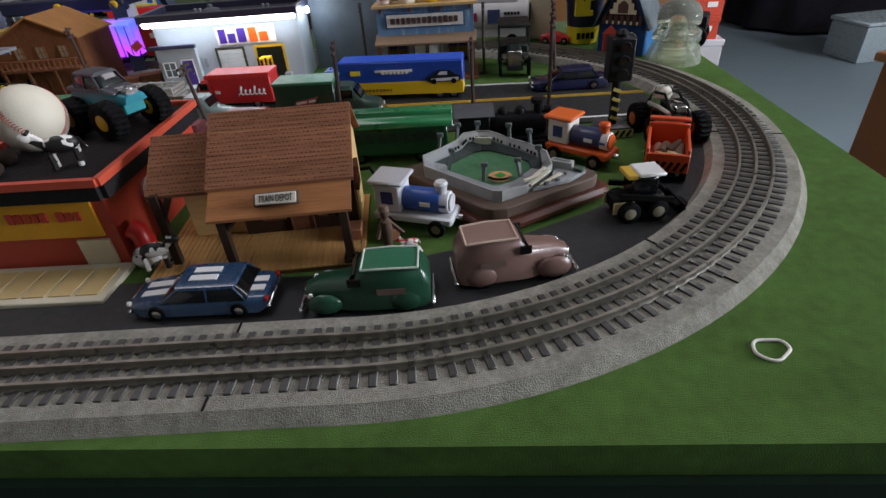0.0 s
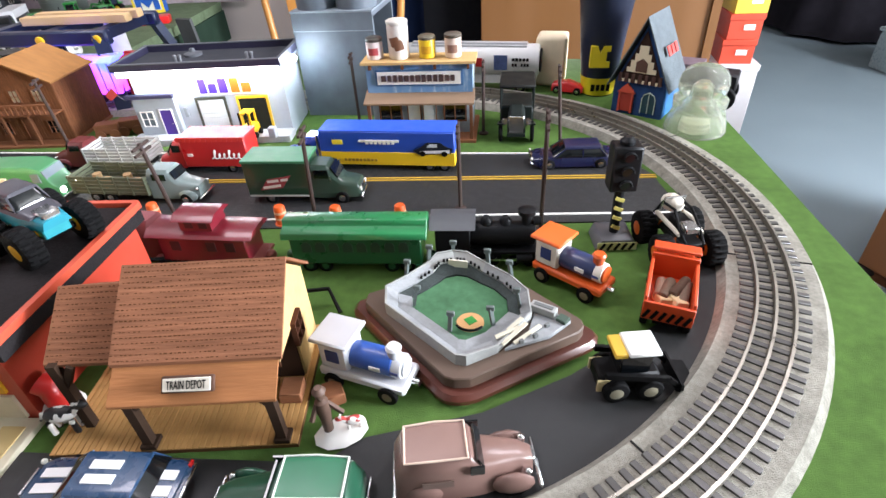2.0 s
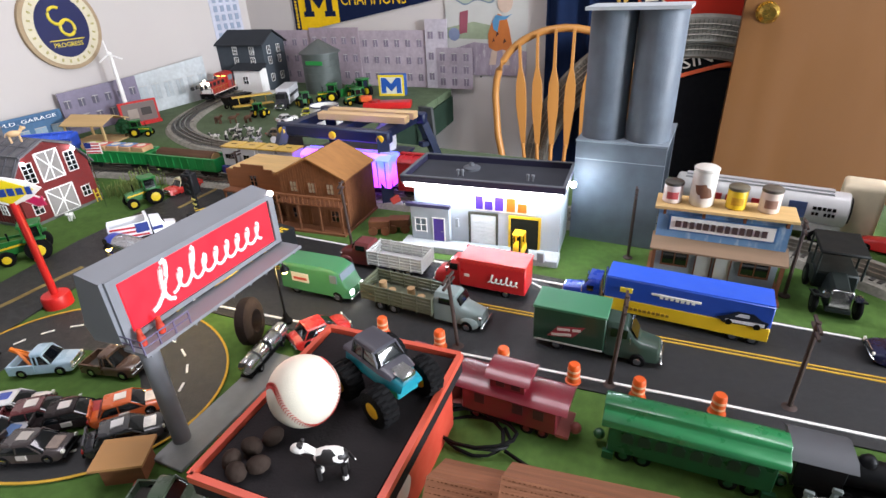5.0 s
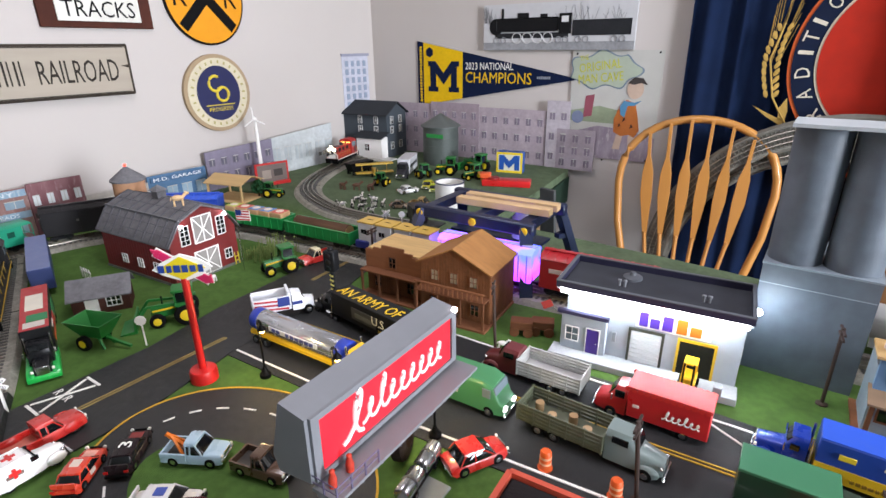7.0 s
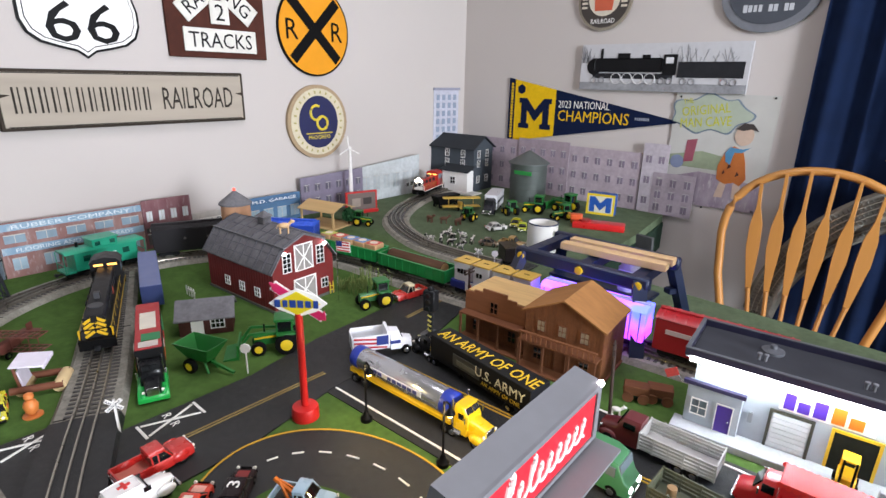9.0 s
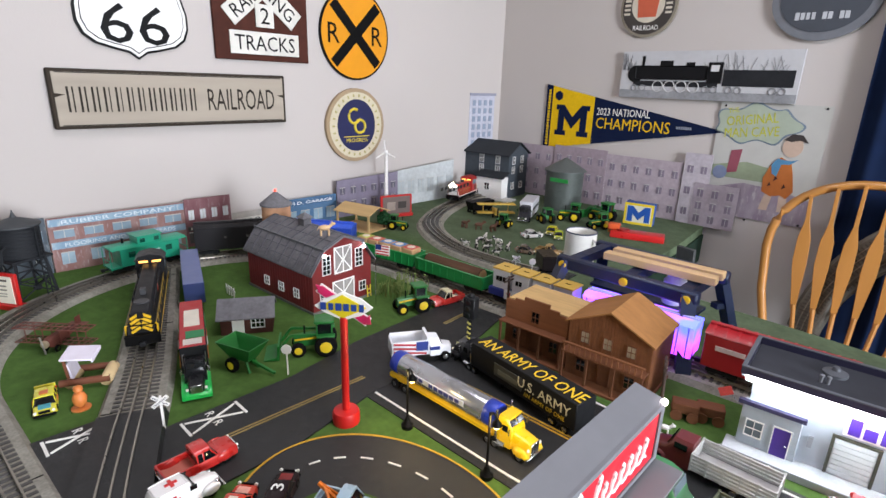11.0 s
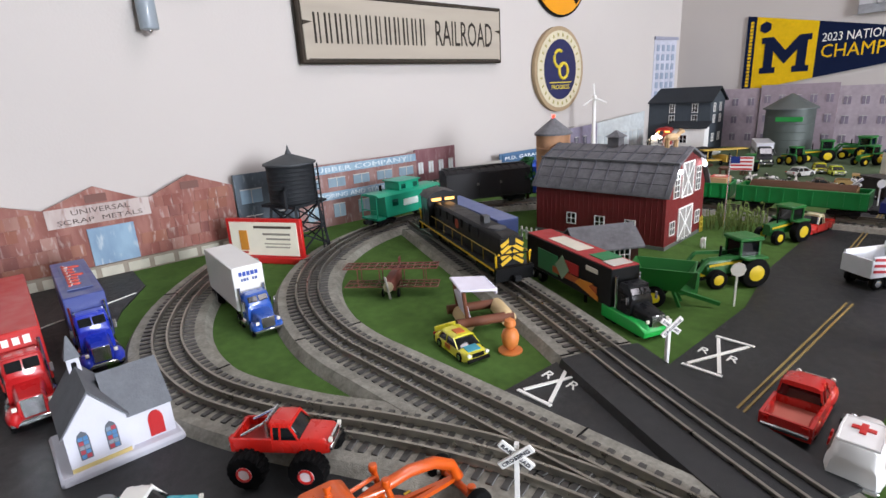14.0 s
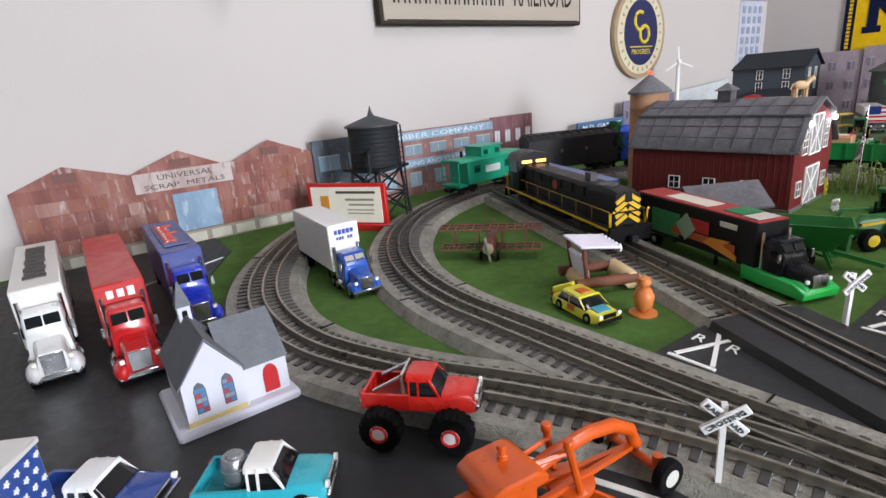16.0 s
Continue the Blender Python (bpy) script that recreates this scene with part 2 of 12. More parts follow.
        bmesh.ops.recalc_face_normals(self.bm, faces=fs)
        return self

    def tube(self, pts, r, seg=6):
        rings = []
        for i, q in enumerate(pts):
            d = (Vector(pts[min(i + 1, len(pts) - 1)]) - Vector(pts[max(i - 1, 0)])).normalized()
            u = d.orthogonal() if abs(d.z) > 0.9 else d.cross(Vector((0, 0, 1)))
            u.normalize()
            w = d.cross(u)
            rings.append([self.bm.verts.new(Vector(q) + r * (u * math.cos(2 * math.pi * k / seg) + w * math.sin(2 * math.pi * k / seg))) for k in range(seg)])
        fs = []
        for a, b in zip(rings, rings[1:]):
            for k in range(seg):
                fs.append(self.bm.faces.new((a[k], a[(k + 1) % seg], b[(k + 1) % seg], b[k])))
        fs += [self.bm.faces.new(rings[0][::-1]), self.bm.faces.new(rings[-1])]
        bmesh.ops.recalc_face_normals(self.bm, faces=fs)
        return self

    def mesh(self, name, material):
        me = bpy.data.meshes.new(name)
        self.bm.to_mesh(me)
        self.bm.free()
        me.materials.append(material)
        me.polygons.foreach_set("use_smooth", [True] * len(me.polygons))
        me.set_sharp_from_angle(angle=radians(38))
        return me


def part(name, g, material, parent, label=""):
    """One mesh object under a thing or a part."""
    ob = new(name, g.mesh(name, material) if isinstance(g, G) else g)
    ob.parent = parent
    if label:
        ob["label"] = label
    return ob


def thing(name, x, y, z, rz, label, category, group="", kind="", size=1.0):
    ob = new(name)
    ob.empty_display_size = 0.02
    ob.matrix_world = pose(x, y, z, 0, 0, rz) @ Matrix.Scale(size, 4)
    return tagged(ob, label, category, group, kind)


def solid(name, g, material, label, category, group="", kind="", m=None):
    ob = new(name, g.mesh(name, material))
    if m is not None:
        ob.matrix_world = m
    return tagged(ob, label, category, group, kind)


def words(text, width, m, material, parent, height=None, name="lettering", deep=0.0006):
    """Raised letters in the plane of m (x along the line, y up), centred on it."""
    cu = bpy.data.curves.new("letters", "FONT")
    cu.body, cu.align_x, cu.align_y, cu.extrude, cu.resolution_u = text, "CENTER", "CENTER", 0.5, 2
    ob = bpy.data.objects.new("letters", cu)
    scene.collection.objects.link(ob)
    bpy.context.view_layer.update()
    me = bpy.data.meshes.new_from_object(ob.evaluated_get(bpy.context.evaluated_depsgraph_get()))
    bpy.data.objects.remove(ob)
    xs = [v.co.x for v in me.vertices]
    ys = [v.co.y for v in me.vertices]
    w, h = max(xs) - min(xs), max(ys) - min(ys)
    cx, cy = (max(xs) + min(xs)) / 2, (max(ys) + min(ys)) / 2
    sx = width / w
    sy = (height / h) if height else sx
    me.transform(m @ Matrix.Diagonal((sx, sy, deep, 1)) @ Matrix.Translation((-cx, -cy, 0)))
    me.materials.clear()
    me.materials.append(material)
    ob = new(name, me)
    ob.parent = parent
    return ob


def bars(m, w, h, count, material, parent, name="lettering_bar", seed=1, deep=0.0008):
    """A line of plain upright blocks in place of letters, in the plane of m."""
    rnd = random.Random(seed)
    step = w / count
    ob = None
    for i in range(count):
        if rnd.random() < 0.06:
            continue
        g = G().box((-w / 2 + (i + 0.5) * step, 0, 0), (step * rnd.uniform(0.6, 0.84), h * rnd.uniform(0.82, 1), deep * 2))
        g.bm.transform(m)
        ob = part(name, g, material, parent)
    return ob


def face(side, x, y, z):
    """The plane of a thing's side: x to the right of who looks at it, y up."""
    return pose(x, y, z) @ {"-y": pose(0, 0, 0, 90, 0, 0), "y": pose(0, 0, 0, 90, 0, 180), "x": pose(0, 0, 0, 90, 0, 90), "-x": pose(0, 0, 0, 90, 0, -90), "top": Matrix.Identity(4)}[side]

# ---- the room ----
FLOOR_Z = -0.76
CEIL_Z = 1.66


def wall_block(name, x0, x1, y0, y1, z0, z1, material=WALLM, label="plain white painted wall", category="wall"):
    return solid(name, G().span(x0, x1, y0, y1, z0, z1), material, label, category, kind="structure")


solid("floor", G().span(-0.2, 7.2, -1.8, 8.0, FLOOR_Z - 0.1, FLOOR_Z), FLOORM, "pale blue-grey painted concrete floor", "floor", kind="structure")
# Unseen ceiling, toned grey so that it bounces less light.
solid("ceiling", G().span(-0.2, 7.2, -1.8, 8.0, CEIL_Z, CEIL_Z + 0.1), CEILM, "assumed grey ceiling out of view, toned to cut bounce light", "ceiling", kind="structure")
WALL_TURN = 1.16
g = G().box((0, 0, 0), (0.12, 5.6, CEIL_Z - FLOOR_Z))
solid("wall_west", g, WALLM, "white painted wall with railway signs on it", "wall", kind="structure", m=pose(0.863 - 0.06, 1.75, (CEIL_Z + FLOOR_Z) / 2, 0, 0, WALL_TURN))
wall_block("wall_north", 0.6, 2.95, 4.465, 4.58, FLOOR_Z, CEIL_Z, label="white painted wall behind the layout")
wall_block("wall_north", 3.86, 7.1, 4.465, 4.58, 1.3, CEIL_Z, label="white painted wall above the opening")
# Assumed closing walls, kept grey to lower the room's bounce light.
CLOSING_GREY = mat("#79766f", 0.85, var=0.06, scale=3, bump=0.12, bscale=220, kind="wall_paint_grey")
wall_block("wall_far", -0.1, 7.1, 7.8, 7.92, FLOOR_Z, CEIL_Z, CLOSING_GREY, "grey wall added to close the room and cut bounce light")
wall_block("wall_south", -0.1, 7.1, -1.72, -1.6, FLOOR_Z, CEIL_Z, CLOSING_GREY, "grey wall added to close the room and cut bounce light")
wall_block("wall_east", 6.98, 7.1, -1.6, 7.8, FLOOR_Z, CEIL_Z, CLOSING_GREY, "grey wall added to close the room and cut bounce light")
wall_block("wall_far", 2.83, 2.95, 4.58, 7.8, FLOOR_Z, CEIL_Z)

# ---- the layout table ----
TOP = [(0.87, 1.45), (2.02, 1.45), (2.02, 2.302), (3.352, 2.302), (3.352, 3.5), (2.4, 3.62), (1.91, 3.66), (1.89, 4.1), (1.86, 4.44), (0.80, 4.44)]
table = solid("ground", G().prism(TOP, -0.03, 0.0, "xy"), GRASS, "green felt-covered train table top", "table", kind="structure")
fascia = G()
for a, b in zip(TOP, TOP[1:] + TOP[:1]):
    fascia.bar((*a, -0.085), (*b, -0.085), 0.012, 0.108)
solid("trim", fascia, mat("#26352b", 0.9, var=0.2, scale=60, kind="dark_felt"), "dark green cloth edging round the table", "edging", kind="structure")
legs = G()
for x, y in ((0.95, 1.55), (1.9, 1.55), (2.1, 2.4), (3.25, 2.4), (3.25, 3.4), (1.75, 4.3), (0.95, 4.3), (0.95, 3.0), (2.2, 3.5)):
    legs.span(x - 0.04, x + 0.04, y - 0.04, y + 0.04, FLOOR_Z, -0.031, 0.003)
solid("table_frame", legs, mat("#9a7a4d", 0.7, kind="wood", scale=30), "plain timber legs under the train table", "table", kind="structure")

# ---- roads, lying on the felt ----


def sheet(name, pts, z, material, label, category="road"):
    return solid(name, G().prism(pts, 0.0002, z, "xy"), material, label, category, kind="structure")


def arc(cx, cy, r, a0, a1, n=40):
    return [(cx + r * math.cos(radians(a0 + (a1 - a0) * i / n)), cy + r * math.sin(radians(a0 + (a1 - a0) * i / n))) for i in range(n + 1)]


CL, CR, RAD = (1.48, 2.757), (2.806, 2.824), 0.457
sheet("road", [(1.868, 2.768), (2.2, 2.772), (2.6, 2.795), (2.9, 2.812), (3.205, 2.825), (3.185, 2.95), (3.15, 3.01), (2.6, 3.04), (2.2, 3.03), (1.868, 3.06)], 0.002, ASPHALT, "black printed street with painted lines")
sheet("road", [(1.735, 2.36), (1.905, 2.36), (1.903, 2.62), (1.874, 2.775), (1.868, 3.06), (1.822, 3.25), (1.81, 3.56), (1.70, 3.56), (1.695, 3.25), (1.711, 2.87), (1.738, 2.71)], 0.003, ASPHALT, "black printed road with a yellow centre line")
sheet("road", arc(*CR, 0.408, -90, 10, 50) + [(3.2, 2.86)] + [(3.177, 2.749), (3.126, 2.643), (3.035, 2.573), (2.96, 2.53), (2.87, 2.502), (2.84, 2.478), (2.45, 2.47), (2.45, 2.392)], 0.002, ASPHALT, "black printed road following the curve")
OUT = [(0.885, 2.20), (1.0, 2.195), (1.10, 2.14), (1.25, 2.09), (1.40, 2.09), (1.50, 2.12), (1.62, 2.19), (1.72, 2.235), (2.0, 2.25), (2.01, 1.46), (0.885, 1.46)]
sheet("road", OUT, 0.002, ASPHALT, "black printed parking lot at the corner")
sheet("road", [(1.648, 2.350), (1.70, 2.325), (1.80, 2.33), (1.80, 2.42), (1.70, 2.462), (1.652, 2.460)], 0.0042, ASPHALT, "black crossing pad between the tracks")
oval = [(2.104 + 0.203 * math.cos(a), 2.600 + 0.155 * math.sin(a)) for a in [2 * math.pi * i / 72 for i in range(72)]]
sheet("road", oval, 0.0025, ASPHALT, "black oval race track with a yellow border")
inner = [(2.110 + 0.112 * math.cos(a), 2.570 + 0.074 * math.sin(a)) for a in [2 * math.pi * i / 40 for i in range(40)]]
solid("ground", G().prism(inner, 0.0003, 0.0042, "xy"), GRASS, "green infield of the oval track", "ground", kind="structure")

# painted lines
ln = G()
edge = [(1.877, 2.785), (2.15, 2.787), (2.55, 2.811), (2.85, 2.829), (3.19, 2.842)]
for a, b in zip(edge, edge[1:]):
    ln.bar((*a, 0.0026), (*b, 0.0026), 0.0038, 0.0012)
ln.bar((1.88, 3.034, 0.0026), (3.14, 3.013, 0.0026), 0.0038, 0.0012)
ln.bar((2.56, 3.030, 0.0026), (2.66, 2.972, 0.0026), 0.0030, 0.0012)
solid("trim", ln, LINEW, "white painted street edge lines", "road line", kind="structure")
ln = G()
for o in (0, 0.009):
    ln.bar((1.88, 2.906 + o * 0.75, 0.0026), (3.19, 2.936 + o * 0.75, 0.0026), 0.0026, 0.0012)
ln.sweep(oval, [(-0.0015, 0.0022), (0.0015, 0.0022), (0.0015, 0.0034), (-0.0015, 0.0034)], closed=True)
solid("trim", ln, LINEY, "yellow painted centre and border lines", "road line", kind="structure")
ln = G()
for o in (0, 0.006):
    ln.bar((1.812 + o, 2.41, 0.0036), (1.823 + o, 2.80, 0.0036), 0.0021, 0.0012)
    ln.bar((1.772 + o, 3.06, 0.0036), (1.752 + o, 3.50, 0.0036), 0.0021, 0.0012)
solid("trim", ln, LINED, "worn tan double centre line of the cross road", "road line", kind="structure")
ln = G()
for i in range(22):
    a = 2 * math.pi * i / 22
    b = a + 0.13
    ln.bar((2.104 + 0.156 * math.cos(a), 2.592 + 0.114 * math.sin(a), 0.0032), (2.104 + 0.156 * math.cos(b), 2.592 + 0.114 * math.sin(b), 0.0032), 0.0028, 0.001)
solid("trim", ln, LINEW, "white lane dashes on the oval track", "road line", kind="structure")
ln = G().bar((1.03, 2.175, 0.0026), (1.09, 2.03, 0.0026), 0.003, 0.001).bar((1.66, 2.19, 0.0026), (1.76, 2.23, 0.0026), 0.004, 0.001)
ln.bar((1.77, 2.17, 0.0026), (1.90, 2.20, 0.0026), 0.004, 0.001).bar((1.78, 2.14, 0.0026), (1.92, 2.16, 0.0026), 0.004, 0.001)
solid("trim", ln, LINEW, "thin white lot lines", "road line", kind="structure")


def rail_mark(x, y, rz, z, s=1.0):
    """The painted crossing mark: an X between two bars with two letters."""
    t = thing("trim", x, y, z, rz, "white painted railroad crossing mark on the road", "road marking", "crossing marks", "structure", s)
    g = G()
    w, h = 0.038, 0.031
    g.bar((-w, -h / 2, 0), (w, h / 2, 0), 0.0036, 0.0012).bar((-w, h / 2, 0.0002), (w, -h / 2, 0.0002), 0.0036, 0.0012)
    g.bar((-w - 0.004, -h / 2 - 0.004, 0), (-w - 0.004, h / 2 + 0.004, 0), 0.004, 0.0012).bar((w + 0.004, -h / 2 - 0.004, 0), (w + 0.004, h / 2 + 0.004, 0), 0.004, 0.0012)
    part("cross", g, LINEW, t)
    words("R", 0.010, pose(0, 0.0145, 0, 0, 0, -90), LINEW, t, 0.013)
    words("R", 0.010, pose(0, -0.0145, 0, 0, 0, -90), LINEW, t, 0.013)


rail_mark(1.677, 2.410, 90, 0.0050)
rail_mark(1.7645, 2.563, 90, 0.0038)
rail_mark(1.790, 3.36, 90, 0.0038)

for dx in (-0.0022, 0.0022):
    sheet("road_line", [(1.6875 + dx, 2.208), (1.6893 + dx, 2.208), (1.6885 + dx, 2.272), (1.6867 + dx, 2.272)], 0.0027, LINEY, "short yellow double line on the lot", "road line")
# ---- tracks ----


def stadium(n=64):
    p = arc(*CR, RAD, -90, 90, n)
    q = arc(*CL, RAD, 90, 270, n)
    out = p
    for i in range(1, 40):
        t = i / 40
        out = out + [(p[-1][0] + (q[0][0] - p[-1][0]) * t, p[-1][1] + (q[0][1] - p[-1][1]) * t)]
    out = out + q
    for i in range(1, 40):
        t = i / 40
        out = out + [(q[-1][0] + (p[0][0] - q[-1][0]) * t, q[-1][1] + (p[0][1] - q[-1][1]) * t)]
    return out


def smooth(pts, n=16):
    """A smooth line through points (Catmull-Rom)."""
    P = [Vector(p) for p in pts]
    P = [2 * P[0] - P[1]] + P + [2 * P[-1] - P[-2]]
    out = []
    for i in range(1, len(P) - 2):
        for k in range(n):
            t = k / n
            a, b, c, d = P[i - 1:i + 3]
            out.append(tuple(0.5 * (2 * b + (c - a) * t + (2 * a - 5 * b + 4 * c - d) * t * t + (3 * b - a - 3 * c + d) * t ** 3)))
    return out + [tuple(P[-2])]


LOOP = stadium()
SPUR_OUT = smooth([(1.98, 2.318), (1.86, 2.312), (1.76, 2.292), (1.69, 2.268), (1.618, 2.232), (1.539, 2.187), (1.43, 2.148), (1.31, 2.15), (1.193, 2.192), (1.09, 2.262), (1.0, 2.345), (0.95, 2.40)])
SPUR_IN = smooth([(2.25, 2.326), (2.1, 2.332), (1.97, 2.355), (1.85, 2.400), (1.735, 2.450), (1.608, 2.509), (1.508, 2.552), (1.306, 2.632), (1.135, 2.70), (1.05, 2.732)])
FAR = smooth([(1.72, 3.472), (1.6, 3.462), (1.444, 3.474), (1.275, 3.545), (1.160, 3.634), (1.075, 3.760), (1.025, 3.870), (0.985, 3.98), (0.960, 4.08), (0.95, 4.16)])
BED = [(-0.050, 0.0), (-0.042, 0.011), (0.042, 0.011), (0.050, 0.0)]
RAILP = [(-0.0016, 0.0118), (-0.0008, 0.0135), (-0.0009, 0.0158), (-0.0014, 0.0168), (-0.0012, 0.0184), (0.0012, 0.0184), (0.0014, 0.0168), (0.0009, 0.0158), (0.0008, 0.0135), (0.0016, 0.0118)]


def track(path, closed, label, dz=0.0):
    t = thing("track", path[0][0], path[0][1], 0, 0, label, "railway track", "model railway tracks", "structure")
    path = [(x - path[0][0], y - path[0][1]) for x, y in path]
    part("roadbed", G().sweep(path, [(u, max(v + dz, 0.0003)) for u, v in BED], closed), ROADBED, t, "grey textured ballast roadbed")
    for off in (-0.016, 0, 0.016):
        part("rail", G().sweep(path, [(u + off, v + dz) for u, v in RAILP], closed), RAIL, t)
    run, k = 0.0, 0
    for (x0, y0), (x1, y1) in zip(path, path[1:]):
        d = Vector((x1 - x0, y1 - y0))
        run += d.length
        if run > 0.30:
            run, k = 0.0, k + 1
            n_ = Vector((-d.y, d.x)).normalized()
            for s in (-1, 1):
                part("joint", G().bar((x1 + n_.x * s * 0.026, y1 + n_.y * s * 0.026, 0.0113 + dz), (x1 + n_.x * s * 0.042, y1 + n_.y * s * 0.042, 0.0113 + dz), 0.0014, 0.0012), BLACK, t)
    return t


TRACKS = [(track(LOOP, True, "oval three-rail model track on grey roadbed"), LOOP, True, 0.0),
          (track(SPUR_OUT, False, "curved three-rail siding on grey roadbed", -0.0006), SPUR_OUT, False, -0.0006),
          (track(SPUR_IN, False, "straight three-rail siding under the black engine", -0.0012), SPUR_IN, False, -0.0012),
          (track(FAR, False, "curved three-rail track towards the far farm", -0.0018), FAR, False, -0.0018)]

pads = [p for p in SPUR_IN if 1.672 < p[0] < 1.90]
sheet_pad = G().sweep(pads, [(-0.050, 0.0003), (-0.046, 0.0122), (-0.0195, 0.0140), (0.0195, 0.0140), (0.046, 0.0122), (0.050, 0.0003)])
solid("road", sheet_pad, ASPHALT, "black crossing pad laid between the rails", "road", kind="structure")
solid("rubber_ring", G().tube([(0.0125 * math.cos(a), 0.0095 * math.sin(a) * (1 + 0.15 * math.cos(3 * a)), 0.0012) for a in [2 * math.pi * i / 28 for i in range(29)]], 0.0012, 8), mat("#e6e2da", 0.7), "small white rubber ring lying on the green felt", "ring", m=pose(3.121, 2.3765, 0.0, 0, 0, 20))

# ---- buildings on the layout ----


def grid_stops(size, count, b):
    """Edges of frame, bars and panes across an opening: bar, pane, bar ..."""
    stops = [-size / 2 - b, -size / 2]
    for i in range(1, count):
        u = -size / 2 + size * i / count
        stops += [u - b * 0.3, u + b * 0.3]
    return stops + [size / 2, size / 2 + b]


def window(parent, side, x, y, z, w, h, casing=WHITE, pane=GLASSY, cols=2, rows=2, t=0.0022):
    """A framed window with glazing bars, on a side of a building."""
    m = face(side, x, y, z)
    b = max(0.0012, w * 0.07)
    g = G().lattice(grid_stops(w, cols, b), grid_stops(h, rows, b), -0.0006, t)
    g.bm.transform(m)
    ob = part("window", g, casing, parent)
    q = G().span(-w / 2, w / 2, -h / 2, h / 2, -0.0004, 0.0006)
    q.bm.transform(m)
    part("pane", q, pane, ob)
    return ob


def board_door(parent, side, x, y, z, w, h, material, casing=WHITE, t=0.002, cross=False):
    m = face(side, x, y, z)
    g = G().span(-w / 2, w / 2, 0, h, -0.0004, t * 0.5)
    g.bm.transform(m)
    ob = part("door", g, material, parent)
    b = 0.0024 if cross else 0.0015
    f = G().span(-w / 2 - b, w / 2 + b, h, h + b, -0.0004, t).span(-w / 2 - b, -w / 2, 0, h, -0.0004, t).span(w / 2, w / 2 + b, 0, h, -0.0004, t)
    if cross:
        f.span(-w / 2, w / 2, 0, b, -0.0004, t).span(-b / 2, b / 2, 0, h, 0.0005, t)
        for s in (-1, 1):
            f.bar((s * w / 2, b, t * 0.6), (s * b / 2, h / 2, t * 0.6), b, t * 0.7).bar((s * b / 2, h / 2, t * 0.6), (s * w / 2, h, t * 0.6), b, t * 0.7)
    f.bm.transform(m)
    part("door_frame", f, casing, ob)
    return ob


def gable(x0, x1, y0, y1, eave, ridge, along="x"):
    """A block with a pitched top; the ridge runs along x or y."""
    if along == "x":
        return G().prism([(y0, 0), (y1, 0), (y1, eave), ((y0 + y1) / 2, ridge), (y0, eave)], x0, x1, "yz")
    return G().prism([(x0, 0), (x1, 0), (x1, eave), ((x0 + x1) / 2, ridge), (x0, eave)], y0, y1, "xz")


def roof_slab(pts, a0, a1, t, plane):
    """A roof of even thickness along a bent line, pushed from a0 to a1."""
    return G().prism(list(pts) + [(u, v + t) for u, v in reversed(pts)], a0, a1, plane)


WOODL = mat("#c9a873", 0.75, var=0.18, scale=160, bump=0.25, bscale=500, kind="wood")
WOODM = mat("#80543a", 0.75, var=0.22, scale=160, bump=0.3, bscale=500, kind="wood")
WOODD = mat("#6d4630", 0.8, var=0.22, scale=160, bump=0.3, bscale=500, kind="wood")
ROOFW = mat("#875b43", 0.8, var=0.34, scale=240, bump=0.5, bscale=420, kind="wood")


def shingles(parent, x0, x1, y0, z0, y1, z1, step, wide, seed):
    """Rows of small burnt shingle marks up a plain plywood slope from (y0, z0) to (y1, z1)."""
    rr = random.Random(seed)
    run = Vector((y1 - y0, z1 - z0))
    tilt = math.degrees(math.atan2(run.y, run.x))
    n_ = max(1, int(run.length / step))
    M = mat("#55361f", 0.9, var=0.2, scale=240)
    g = G()
    for k in range(n_):
        c = Vector((y0, z0)) + run * ((k + 0.5) / n_)
        u = x0 + (wide * 0.5 if k % 2 else wide)
        while u < x1 - 0.002:
            if rr.random() < 0.9:
                g.box((u + rr.uniform(-0.0006, 0.0006), c.x, c.y), (rr.uniform(0.0012, 0.0024), rr.uniform(0.0004, 0.0008), 0.0005), rot=(tilt, 0, 0))
            u += wide
    ob = part("shingle_pattern", g, M, parent, "rows of small burnt shingle marks")
    ob["kind"] = "stuff"


